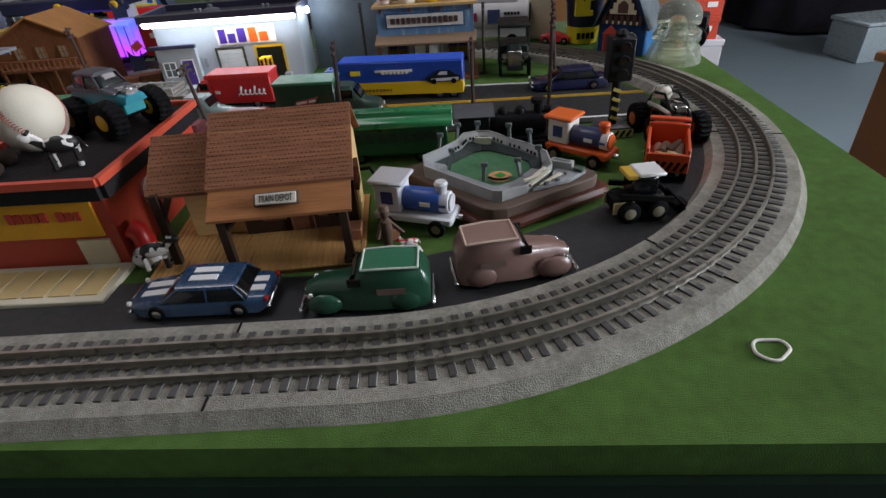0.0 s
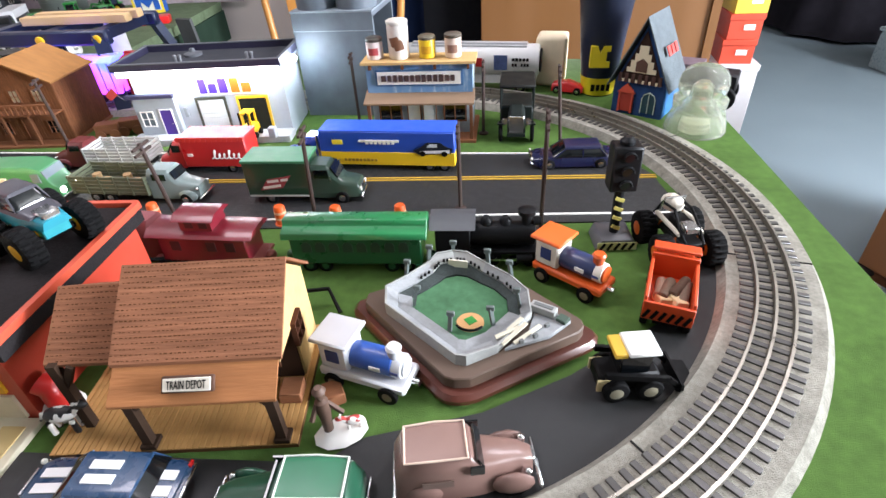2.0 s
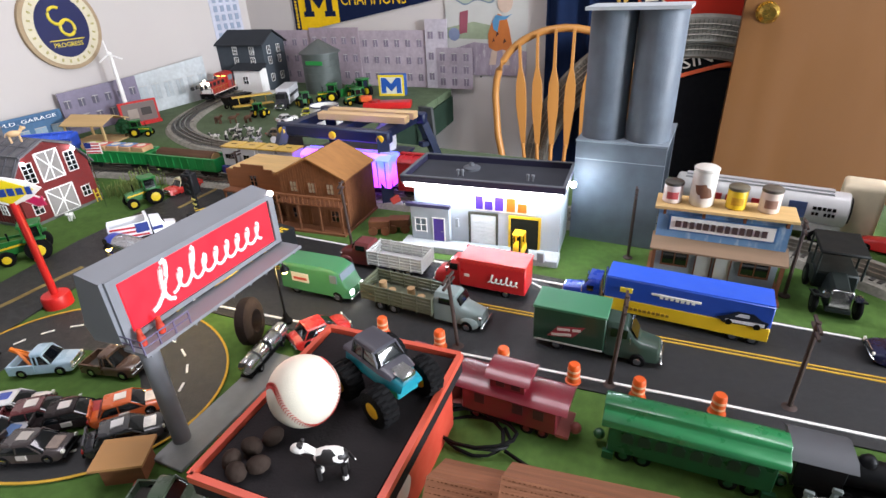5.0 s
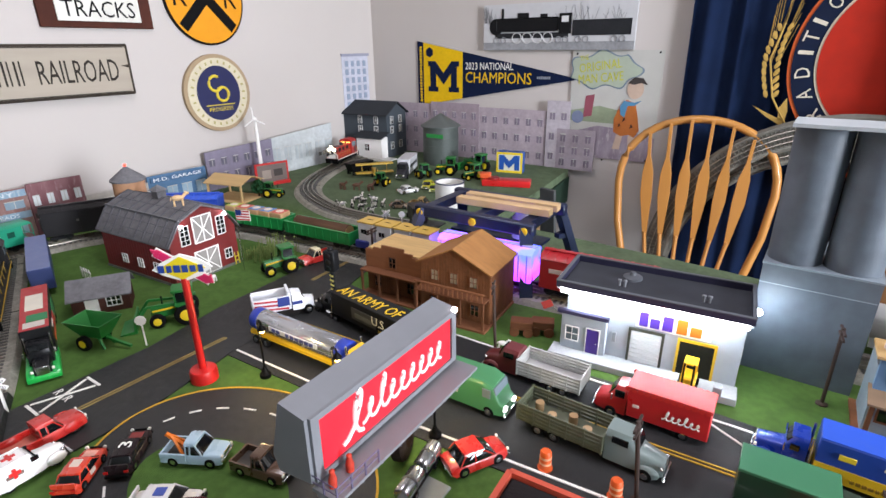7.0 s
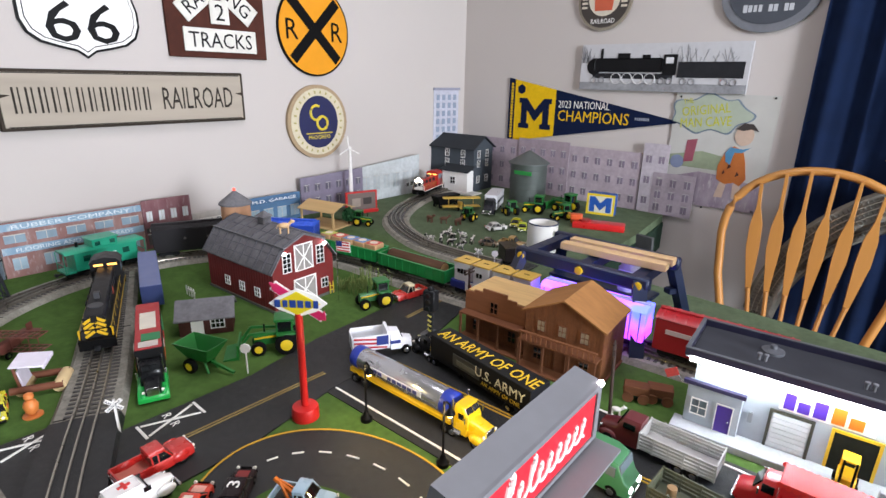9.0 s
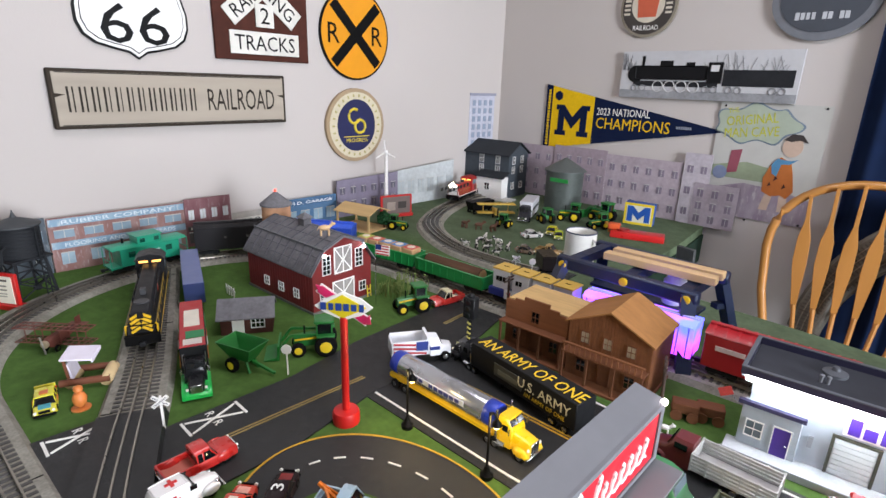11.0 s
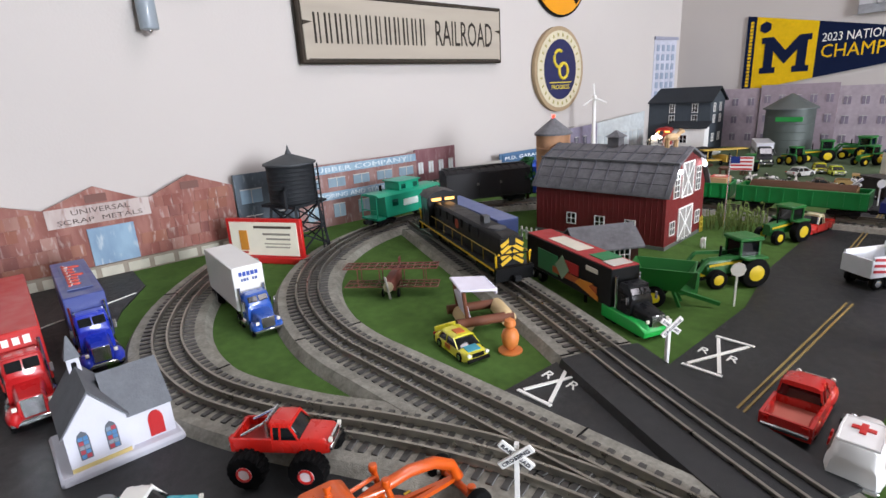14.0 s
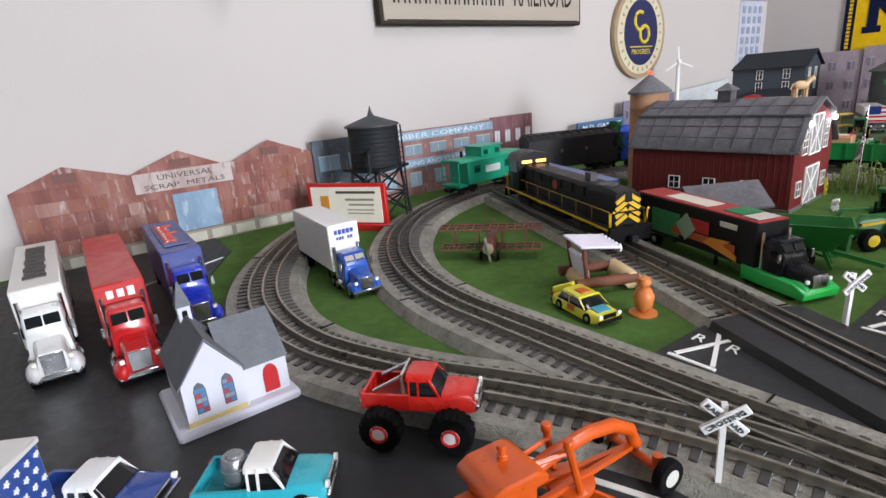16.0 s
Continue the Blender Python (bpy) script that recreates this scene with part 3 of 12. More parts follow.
def depot():
    t = thing("train_depot", 2.712, 2.548, 0, 6.5, "small wooden model train depot with shingled roof and porch", "model building")
    base = part("base_plate", G().span(-0.095, 0.10, -0.068, 0.065, 0, 0.0036), mat("#5d4028", 0.8, var=0.15, scale=120, kind="wood"), t, "planked wooden base")
    pm = G().span(-0.0022, 0.0022, -0.0665, 0.0665, 0, 0.0016, 0.0003).mesh("plank", mat("#b58a55", 0.8, var=0.18, scale=120, kind="plank"))
    for k in range(40):
        part("plank", pm, None, base).location = (-0.0925 + k * 0.00487, -0.0015, 0.0036)
    g = G().prism([(-0.040, 0.066), (0.002, 0.066), (0.002, 0.005), (0.054, 0.005), (0.054, 0.085), (0.0105, 0.122), (-0.040, 0.083)], -0.022, 0.094, "yz")
    part("wall", g, WOODL, t, "pale plywood walls")
    part("wall", G().span(-0.072, -0.0225, 0.006, 0.052, 0.0053, 0.075), WOODL, t)
    r1 = part("roof", roof_slab([(-0.049, 0.078), (0.0105, 0.124), (0.058, 0.084)], -0.026, 0.100, 0.003, "yz"), ROOFW, t, "brown shingled roof")
    r2 = part("roof", roof_slab([(-0.040, 0.072), (0.009, 0.108), (0.054, 0.076)], -0.082, -0.027, 0.003, "yz"), ROOFW, t, "brown shingled annex roof")
    shingles(r1, -0.026, 0.100, -0.049, 0.0811, 0.0105, 0.1271, 0.0041, 0.0036, 1)
    shingles(r2, -0.082, -0.027, -0.040, 0.0751, 0.009, 0.1111, 0.0041, 0.0036, 2)
    part("porch_roof", roof_slab([(-0.072, 0.060), (-0.043, 0.0795)], -0.024, 0.097, 0.0025, "yz"), mat("#94633f", 0.8, var=0.32, scale=120, bump=0.3, kind="wood"), t, "plain wooden porch roof")
    DK = mat("#38291f", 0.85, var=0.2, scale=140, kind="wood")
    for x, s in ((-0.016, 1), (0.088, -1)):
        p = part("post", G().span(x - 0.0035, x + 0.0035, -0.066, -0.059, 0.005, 0.060).span(x - 0.006, x + 0.006, -0.068, -0.056, 0.005, 0.009), DK, t, "dark porch post")
        part("brace", G().tube([(x, -0.0625, 0.040), (x + s * 0.004, -0.0625, 0.050), (x + s * 0.014, -0.0625, 0.059)], 0.003, 8), DK, p)
    p = part("post", G().span(-0.078, -0.071, -0.044, -0.037, 0.005, 0.076), DK, t, "dark porch post")
    part("brace", G().bar((-0.075, -0.04, 0.05), (-0.062, -0.04, 0.073), 0.005, 0.005), DK, p)
    b = part("sign", G().box((0.036, -0.064, 0.074), (0.038, 0.003, 0.012), 0.001, rot=(-45, 0, 0)), mat("#4a2f20", 0.7), t)
    part("sign_board", G().box((0.036, -0.066, 0.0755), (0.034, 0.002, 0.0095), 0.0006, rot=(-45, 0, 0)), mat("#c9c2b4", 0.6, var=0.15, scale=200), b)
    words("TRAIN DEPOT", 0.028, pose(0.036, -0.0668, 0.0762, 45, 0, 0), BLACK, b, 0.006)
    # The deep shade below the porch roof is put into this panel's colour.
    part("porch_panel", G().span(-0.020, 0.092, 0.0000, 0.0022, 0.0053, 0.065), mat("#3c2a1f", 0.85, var=0.2, scale=120, kind="wood"), t, "porch wall darkened for the shade under its roof")
    for x in (0.010, 0.064):
        window(t, "-y", x, -0.0002, 0.035, 0.02, 0.028, WOODD)
    board_door(t, "-y", 0.037, -0.0002, 0.006, 0.02, 0.042, WOODD, WOODD)
    w = window(t, "x", 0.094, 0.006, 0.058, 0.018, 0.022, mat("#4a2b1c", 0.8), cols=2, rows=2, t=0.004)
    part("box_crate", G().span(0.078, 0.096, -0.030, -0.010, 0.0053, 0.016, 0.0006), WOODM, t)


depot()


def stadium_model():
    t = thing("model_stadium", 2.946, 2.620, 0, -3, "grey model baseball stadium on a stepped brown base", "model stadium")
    W1 = mat("#562c22", 0.35, var=0.15, scale=60, coat=0.4, kind="wood")

    def dia(s):
        p = [(-0.118, 0.012), (-0.016, -0.084), (-0.006, -0.087), (0.010, -0.084), (0.112, -0.014), (0.118, -0.004), (0.116, 0.006), (0.014, 0.094), (-0.014, 0.094), (-0.118, 0.028)]
        return [(x * s, y * s) for x, y in p]
    part("base", G().prism(dia(1.0), 0, 0.012, "xy", 0.004), W1, t, "polished reddish brown lower base")
    part("base", G().prism(dia(0.875), 0.012, 0.024, "xy", 0.001), mat("#5c4a3e", 0.6, var=0.15, kind="wood"), t, "dull brown upper base step")
    SG = mat("#8d9092", 0.7, var=0.16, scale=260, bump=0.25, bscale=500)
    SD = mat("#3d4443", 0.75, var=0.3, scale=400, bump=0.3, bscale=700)
    SL = mat("#9a9c99", 0.7, var=0.14, scale=300)
    rim = [(-0.083, 0.0185, 0.040), (-0.064, 0.039, 0.040), (-0.0485, 0.058, 0.041), (-0.041, 0.069, 0.045), (-0.025, 0.0755, 0.045), (-0.0096, 0.074, 0.045), (0.0105, 0.061, 0.042), (0.035, 0.046, 0.040), (0.053, 0.0255, 0.039), (0.0566, -0.0015, 0.036), (0.028, -0.0444, 0.033), (0.0037, -0.0607, 0.036), (-0.0056, -0.0603, 0.036), (-0.0786, -0.0032, 0.037)]
    mid = Vector((-0.006, 0.014))

    def at(i, k, z=None, dz=0.0):
        x, y, h = rim[i % len(rim)]
        q = mid + (Vector((x, y)) - mid) * k
        return (q.x, q.y, (h if z is None else z) + dz)

    def strip(i, rows):
        g = G()
        a = [g.bm.verts.new(at(i, k, z, d)) for k, z, d in rows]
        b = [g.bm.verts.new(at(i + 1, k, z, d)) for k, z, d in rows]
        n_ = len(rows)
        for j in range(n_):
            g.bm.faces.new((a[j], b[j], b[(j + 1) % n_], a[(j + 1) % n_]))
        g.bm.faces.new(a[::-1])
        g.bm.faces.new(b)
        bmesh.ops.recalc_face_normals(g.bm, faces=g.bm.faces[:])
        return g
    part("field", G().prism([at(i, 0.66)[:2] for i in range(len(rim))], 0.024, 0.0272, "xy"), mat("#4d7455", 0.9, var=0.25, scale=160), t, "green playing field")
    part("infield", G().cyl((0.002, -0.012, 0.0274), 0.0125, 0.0012, seg=24), mat("#c59a6b", 0.9, var=0.1), t, "sandy infield")
    part("infield_grass", G().box((0.002, -0.010, 0.0278), (0.009, 0.009, 0.0012), rot=(0, 0, 40)), mat("#3f8a45", 0.9), t)
    for i in range(len(rim)):
        back = 2 <= i <= 5
        low = i >= 9
        part("outer_wall", strip(i, [(1.0, 0.024, 0), (1.0, None, 0), (0.975, None, 0), (0.975, 0.024, 0)]), SL, t)
        up_ = part("upper_deck", strip(i, [(0.974, 0.030, 0), (0.974, None, -0.0012), (0.84, None, -0.0065), (0.84, 0.030, 0)]), SL if back else SG, t)
        part("lower_deck", strip(i, [(0.838, 0.0242, 0), (0.838, None, -0.0085), (0.665, 0.029, 0), (0.66, 0.0242, 0)]), SG if low else SD, t, "" if low else "dark rows of seats")
        if back or i in (1, 6, 7):
            for f in (0.25, 0.5, 0.75):
                a, b = Vector(at(i, 0.842, None, -0.0045)), Vector(at(i + 1, 0.842, None, -0.0045))
                q = a + (b - a) * f
                part("opening", G().box(tuple(q), (0.0022, 0.0022, 0.0026)), BLACK, up_)
    TW = mat("#596260", 0.6, var=0.1)
    for x, y, h in ((-0.064, 0.038, 0.055), (-0.046, 0.060, 0.058), (-0.024, 0.075, 0.054), (0.012, 0.060, 0.056), (0.034, 0.046, 0.054), (-0.049, 0.006, 0.050), (-0.014, -0.022, 0.046), (0.020, -0.012, 0.046), (0.042, 0.010, 0.050)):
        d = (Vector((x, y)) - mid).normalized() * 0.004
        part("light_tower", G().bar((x + d.x, y + d.y, 0.029), (x, y, h), 0.0036, 0.0028).box((x, y, h), (0.007, 0.0035, 0.005), 0.0006), TW, t)
    part("home_screen", G().tube([(0.002 + 0.014 * math.cos(radians(a)), -0.012 + 0.014 * math.sin(radians(a)), 0.031) for a in range(215, 330, 12)], 0.0013, 6), BLACK, t)
    part("scoreboard", G().box((-0.018, 0.062, 0.0375), (0.020, 0.002, 0.008), rot=(0, 0, -6)), mat("#d8d5c6", 0.7, var=0.1), t)
    cs = part("concourse", G().prism([(0.054, -0.020), (0.060, 0.014), (0.079, 0.006), (0.0917, -0.002), (0.0727, -0.023), (0.034, -0.042)], 0.0242, 0.0285, "xy", 0.0006), SG, t)
    part("block", G().box((0.067, 0.006, 0.0325), (0.024, 0.009, 0.008), 0.0006, rot=(0, 0, -24)), SL, cs)
    part("roof_well", G().box((0.067, 0.006, 0.0367), (0.018, 0.004, 0.0008), rot=(0, 0, -24)), mat("#6d7070", 0.8), cs)
    part("block", G().box((0.084, -0.003, 0.0300), (0.010, 0.009, 0.004), 0.0006, rot=(0, 0, -35)), mat("#4b5a50", 0.8), cs)
    CRM = mat("#cfcab6", 0.7, var=0.1)
    for a, b in (((0.032, -0.040, 0.031), (0.052, -0.018, 0.037)), ((0.042, -0.036, 0.029), (0.064, -0.014, 0.031)), ((0.036, -0.026, 0.034), (0.048, -0.012, 0.037)), ((0.026, -0.034, 0.033), (0.046, -0.022, 0.035))):
        part("ramp", G().bar(a, b, 0.0034, 0.0018), CRM, cs)
    for x, y in ((0.060, -0.026), (0.048, -0.034), (0.070, -0.012)):
        part("kiosk", G().box((x, y, 0.030), (0.004, 0.003, 0.004), 0.0003, rot=(0, 0, 35)), mat("#6a6d6c", 0.7), cs)


stadium_model()


def parcel_station():
    t = thing("parcel_depot", 2.481, 3.096, 0, 4, "lit white model parcel depot with loading dock and dark roof", "model building")
    t.matrix_world = pose(2.481, 3.096, 0, 0, 0, 4) @ Matrix.Diagonal((0.917, 0.95, 1.0, 1.0))
    PL = mat("#a4adb6", 0.6, var=0.06, scale=80, bump=0.1)
    part("dock", G().span(-0.16, 0.146, -0.036, 0.002, 0, 0.012, 0.001), mat("#a9adb0", 0.85, var=0.12, scale=160), t, "grey concrete dock slab")
    part("wall", G().span(-0.14, 0.142, 0.002, 0.11, 0, 0.118), PL, t, "pale panelled walls")
    part("entrance_block", G().span(-0.146, -0.066, -0.008, 0.004, 0.012, 0.080, 0.001), PL, t)
    part("roof", G().span(-0.152, 0.1445, -0.0105, 0.1125, 0.118, 0.124), mat("#3c3e44", 0.75, var=0.25, scale=60), t, "dark flat roof")
    part("roof_edge", G().span(-0.157, 0.149, -0.0108, 0.117, 0.1178, 0.1219), PL, t)
    PE = mat("#26243c", 0.55, var=0.12)
    PT = mat("#5b5f66", 0.6, var=0.12)
    for x0, x1, y0, y1 in ((-0.158, 0.150, -0.016, -0.011), (-0.158, 0.150, 0.113, 0.118), (-0.158, -0.153, -0.011, 0.113), (0.145, 0.150, -0.011, 0.113)):
        pe = part("parapet", G().span(x0, x1, y0, y1, 0.122 if y0 > -0.016 else 0.1235, 0.134), PE, t, "dark violet-blue roof edge")
        part("coping", G().span(x0 - 0.0005, x1 + 0.0005, y0 - 0.0005, y1 + 0.0005, 0.134, 0.1356), PT, pe, "grey coping strip")
    part("canopy", G().span(-0.152, -0.062, -0.016, -0.008, 0.078, 0.084), mat("#2f2b4a", 0.55), t)
    LED = mat("#f4f8ff", 0.4, glow=16.0, kind="lamp_strip")
    ls = part("light_strip", G().span(-0.150, 0.144, -0.0150, -0.0115, 0.1155, 0.1230), LED, t, "bright white light strip under the roof edge")
    for k in range(38):
        part("led", G().ball((-0.147 + k * 0.00775, -0.0152, 0.1170), 0.0029, sub=1), LED, ls)
    part("corner_light", G().ball((0.1555, 0.050, 0.118), 0.0055), mat("#e6f4ff", 0.4, glow=60.0, kind="lamp_spot"), t, "bright corner spot lamp")
    d = board_door(t, "-y", -0.088, -0.008, 0.012, 0.022, 0.044, mat("#4a2f8e", 0.45), WHITE)
    part("handle", G().ball((-0.081, -0.0105, 0.032), 0.0015), CHROME, d)
    window(t, "-y", -0.125, -0.008, 0.041, 0.022, 0.024, WHITE, PALEGLASS)
    door = part("garage_door", G().span(-0.026, 0.024, 0.0005, 0.003, 0.012, 0.068), mat("#b7bdc1", 0.5, var=0.06), t, "grey ribbed roller door")
    for k in range(7):
        part("slat", G().span(-0.025, 0.023, -0.0006, 0.0012, 0.0135 + k * 0.0078, 0.0205 + k * 0.0078, 0.0006), mat("#c3c9cc", 0.5, var=0.05), door)
    fr = mat("#3b3c32", 0.6)
    part("door_frame", G().span(-0.030, -0.026, -0.001, 0.003, 0.012, 0.072).span(0.024, 0.028, -0.001, 0.003, 0.012, 0.072).span(-0.026, 0.024, -0.001, 0.003, 0.068, 0.072), fr, t)
    # No opening here: a dark sheet on the wall paints the bay's shaded inside.
    part("loading_bay", G().span(0.052, 0.104, -0.0002, 0.003, 0.012, 0.068), mat("#20211c", 0.9, var=0.3, scale=90), t, "flat dark panel for the shaded inside of the loading bay")
    part("door_frame", G().span(0.048, 0.052, -0.001, 0.003, 0.012, 0.072).span(0.104, 0.108, -0.001, 0.003, 0.012, 0.072).span(0.052, 0.104, -0.001, 0.003, 0.068, 0.072), mat("#c9a421", 0.6), t)
    lo = part("logo_panel", G().span(-0.020, 0.096, -0.0004, 0.003, 0.076, 0.106), WHITE, t)
    for x, w, h, c in ((-0.008, 0.014, 0.024, "#43278c"), (0.010, 0.015, 0.016, "#43278c"), (0.030, 0.016, 0.024, "#43278c"), (0.052, 0.016, 0.024, "#e85f14"), (0.073, 0.017, 0.016, "#e85f14")):
        part("logo_shape", G().span(x - w / 2, x + w / 2, -0.0018, -0.0002, 0.079, 0.079 + h, 0.0004), mat(c, 0.5, var=0.04), lo)
    part("wall_box", G().span(-0.056, -0.050, -0.002, 0.003, 0.04, 0.056), mat("#8d9498", 0.6), t)
    for x in (-0.06, 0.075):
        for k in (0.0, 0.009):
            part("roof_vent", G().lathe([(0.0022, 0), (0.0022, 0.008), (0.0034, 0.0085), (0.0034, 0.011), (0.001, 0.012)], (x + k, 0.035, 0.124), 10), mat("#7b7d82", 0.5), t)
    part("roof_unit", G().lathe([(0.017, 0), (0.017, 0.004), (0.006, 0.007), (0.0045, 0.012), (0.001, 0.013)], (-0.045, 0.075, 0.124), 18), mat("#55585e", 0.6, var=0.15), t, "round grey roof fan")
    f = part("flag_pole", G().rod((-0.154, -0.010, 0.075), (-0.175, -0.016, 0.098), 0.0008), CHROME, t)
    part("flag", G().box((-0.172, -0.016, 0.088), (0.020, 0.001, 0.013), rot=(0, -30, 0)), mat("#b2443f", 0.8, var=0.3, scale=300), f, "small red and white striped flag")
    lp = bpy.data.lights.new("strip_light", "AREA")
    lp.shape, lp.size, lp.size_y, lp.energy, lp.color = "RECTANGLE", 0.27, 0.006, 0.21, (0.86, 0.93, 1.0)
    ob = new("strip_light", lp)
    ob.matrix_world = t.matrix_world @ look((0, -0.0195, 0.1145), (0, -0.030, 0))
    lp = bpy.data.lights.new("corner_lamp_light", "POINT")
    lp.energy, lp.shadow_soft_size, lp.color = 0.15, 0.004, (0.8, 0.92, 1.0)
    new("corner_lamp_light", lp).matrix_world = t.matrix_world @ pose(0.170, 0.050, 0.118)


parcel_station()


def forklift():
    t = thing("toy_forklift", 2.551, 3.068, 0.012, -90, "yellow toy forklift with a crate on the dock", "toy forklift", size=1.3)
    Y = mat("#e3b21c", 0.45)
    part("body", G().span(-0.016, 0.008, -0.008, 0.008, 0.004, 0.016, 0.002), Y, t)
    part("cab_frame", G().span(-0.012, 0.006, -0.007, 0.007, 0.032, 0.034).span(-0.012, -0.010, -0.007, -0.005, 0.016, 0.032).span(-0.012, -0.010, 0.005, 0.007, 0.016, 0.032).span(0.004, 0.006, -0.007, -0.005, 0.016, 0.032).span(0.004, 0.006, 0.005, 0.007, 0.016, 0.032), Y, t)
    part("mast", G().span(0.009, 0.011, -0.006, -0.004, 0.002, 0.036).span(0.009, 0.011, 0.004, 0.006, 0.002, 0.036), BLACK, t)
    part("fork", G().span(0.011, 0.026, -0.005, -0.003, 0.003, 0.005).span(0.011, 0.026, 0.003, 0.005, 0.003, 0.005), BLACK, t)
    for x in (-0.011, 0.004):
        for y in (-0.009, 0.009):
            part("wheel", G().cyl((x, y, 0.004), 0.004, 0.003, "y", 12), TYRE, t)
    solid("crate", G().box((2.541, 3.041, 0.0225), (0.022, 0.016, 0.013), 0.001), mat("#d8a534", 0.7, kind="wood"), "small yellow crate on the fork", "crate")
    solid("mail_box", G().span(2.585, 2.597, 3.060, 3.072, 0.012, 0.03, 0.001), mat("#9fa5aa", 0.5), "grey box on the loading dock", "box")


forklift()


def grain_elevator():
    t = thing("grain_elevator", 2.684, 3.193, 0, -3, "grey model grain elevator with two tall round silos", "model building")
    S = mat("#5b646e", 0.55, var=0.30, scale=34, bump=0.15)
    part("wall", G().span(-0.072, 0.072, 0.0, 0.008, 0, 0.172), S, t, "plain blue-grey wall")
    part("wall", G().span(-0.072, 0.072, 0.142, 0.15, 0, 0.172), S, t)
    part("ceiling_slab", G().span(-0.072, 0.072, 0.0, 0.15, 0.172, 0.18), S, t)
    part("ledge", G().span(-0.073, 0.073, -0.001, 0.151, 0.18, 0.183), mat("#7d8891", 0.6, var=0.2), t)
    part("seam", G().span(-0.072, 0.072, -0.0008, 0.0, 0.150, 0.1512), mat("#8b959c", 0.6), t)
    for x in (-0.036, 0.036):
        s = part("silo", G().lathe([(0.0355, 0), (0.0355, 0.193), (0.034, 0.198)], (x, 0.04, 0.183), 36), S, t, "tall grey concrete silo tube")
    part("head_house", G().span(-0.074, 0.074, 0.0, 0.085, 0.381, 0.386), mat("#b7bec2", 0.5), t)


grain_elevator()


def western_shop():
    t = thing("western_storefront", 2.842, 3.075, 0, -1, "blue-grey wooden western storefront with sign and porch", "model building")
    B = weathered("#5f86ad", "#6f93b6", "#a6b8c6", 3.0)
    part("base_plate", G().span(-0.09, 0.092, -0.012, 0.10, 0, 0.005), WOODM, t)
    part("wall", G().span(-0.082, 0.084, 0.022, 0.095, 0.005, 0.10), mat("#8b98a0", 0.8, var=0.15, scale=120), t)
    part("false_front", G().span(-0.084, 0.086, 0.014, 0.022, 0.074, 0.122), B, t, "blue upper front board")
    part("cornice", G().span(-0.09, 0.092, 0.006, 0.06, 0.122, 0.126), WOODL, t, "wooden top ledge")
    for i in range(4):
        x = -0.078 + i * 0.052
        part("bracket", G().span(x, x + 0.004, 0.008, 0.014, 0.114, 0.122), WOODD, t)
    part("sign_border", G().span(-0.069, 0.071, 0.0125, 0.0139, 0.0872, 0.1128), mat("#3f6690", 0.7), t, "darker blue border")
    s = part("sign_board", G().span(-0.066, 0.068, 0.011, 0.0138, 0.090, 0.110), mat("#e9e4da", 0.7), t, "white signboard")
    bars(face("-y", 0.0, 0.0102, 0.100), 0.12, 0.011, 13, mat("#4a3430", 0.7), s, "sign_shape", 8)
    part("porch_roof", roof_slab([(-0.012, 0.064), (0.022, 0.076)], -0.088, 0.09, 0.003, "yz"), mat("#8a735e", 0.85, var=0.2, kind="wood"), t, "weathered wooden porch roof")
    for x in (-0.084, 0.082):
        part("post", G().span(x, x + 0.005, -0.008, -0.003, 0.005, 0.066), WOODD, t)
    for x in (-0.052, 0.056):
        window(t, "-y", x, 0.022, 0.042, 0.034, 0.03, WOODD, GLASSY, 2, 1)
    for x in (-0.012, 0.014):
        board_door(t, "-y", x, 0.022, 0.006, 0.02, 0.050, mat("#c6cbc6", 0.7), WOODD)


western_shop()
for x, col, h, lid, pc, lab in ((2.773, "#d5c6c2", 0.027, "#4a4640", "#b0484a", "small white printed tin cup with a dark lid"), (2.812, "#d6d0c6", 0.052, "#d0cbc2", "#6f4a34", "tall white drinking can with a brown label"), (2.857, "#d8b41e", 0.028, "#5f5848", "#c2921a", "yellow tin mug with a grey-brown lid"), (2.898, "#cbb7a8", 0.030, "#5a5248", "#8d6a5a", "small pale tin cup with a brown lid")):
    c = thing("cup", x, 3.108, 0.126, 0, lab, "cup", "cups on the ledge")
    r = 0.0165 if h > 0.05 else 0.0132
    part("body", G().lathe([(r * 0.86, 0), (r, h * 0.06), (r, h * 0.94), (r * 0.95, h)], seg=24), mat(col, 0.4, var=0.12, scale=140), c)
    part("lid", G().lathe([(r * 0.98, h), (r * 1.03, h + 0.001), (r * 1.02, h + 0.0045), (r * 0.86, h + 0.006)], seg=24), mat(lid, 0.45, var=0.15), c)
    tilt = pose(0, 0, h * 0.48, 0, -12 if h > 0.05 else 0, 0)
    g = G()
    cols = [[g.bm.verts.new((q * math.sin(a), -q * math.cos(a), v)) for q, v in ((r * 1.02, -h * 0.2), (r * 1.02, h * 0.2), (r * 0.99, h * 0.2), (r * 0.99, -h * 0.2))] for a in [0.62 * (k / 4 - 1) for k in range(9)]]
    for p, q in zip(cols, cols[1:]):
        for k in range(4):
            g.bm.faces.new((p[k], q[k], q[(k + 1) % 4], p[(k + 1) % 4]))
    g.bm.faces.new(cols[0])
    g.bm.faces.new(cols[-1][::-1])
    bmesh.ops.recalc_face_normals(g.bm, faces=g.bm.faces[:])
    g.bm.transform(tilt)
    part("print", g, mat(pc, 0.5, var=0.2, scale=300), c)


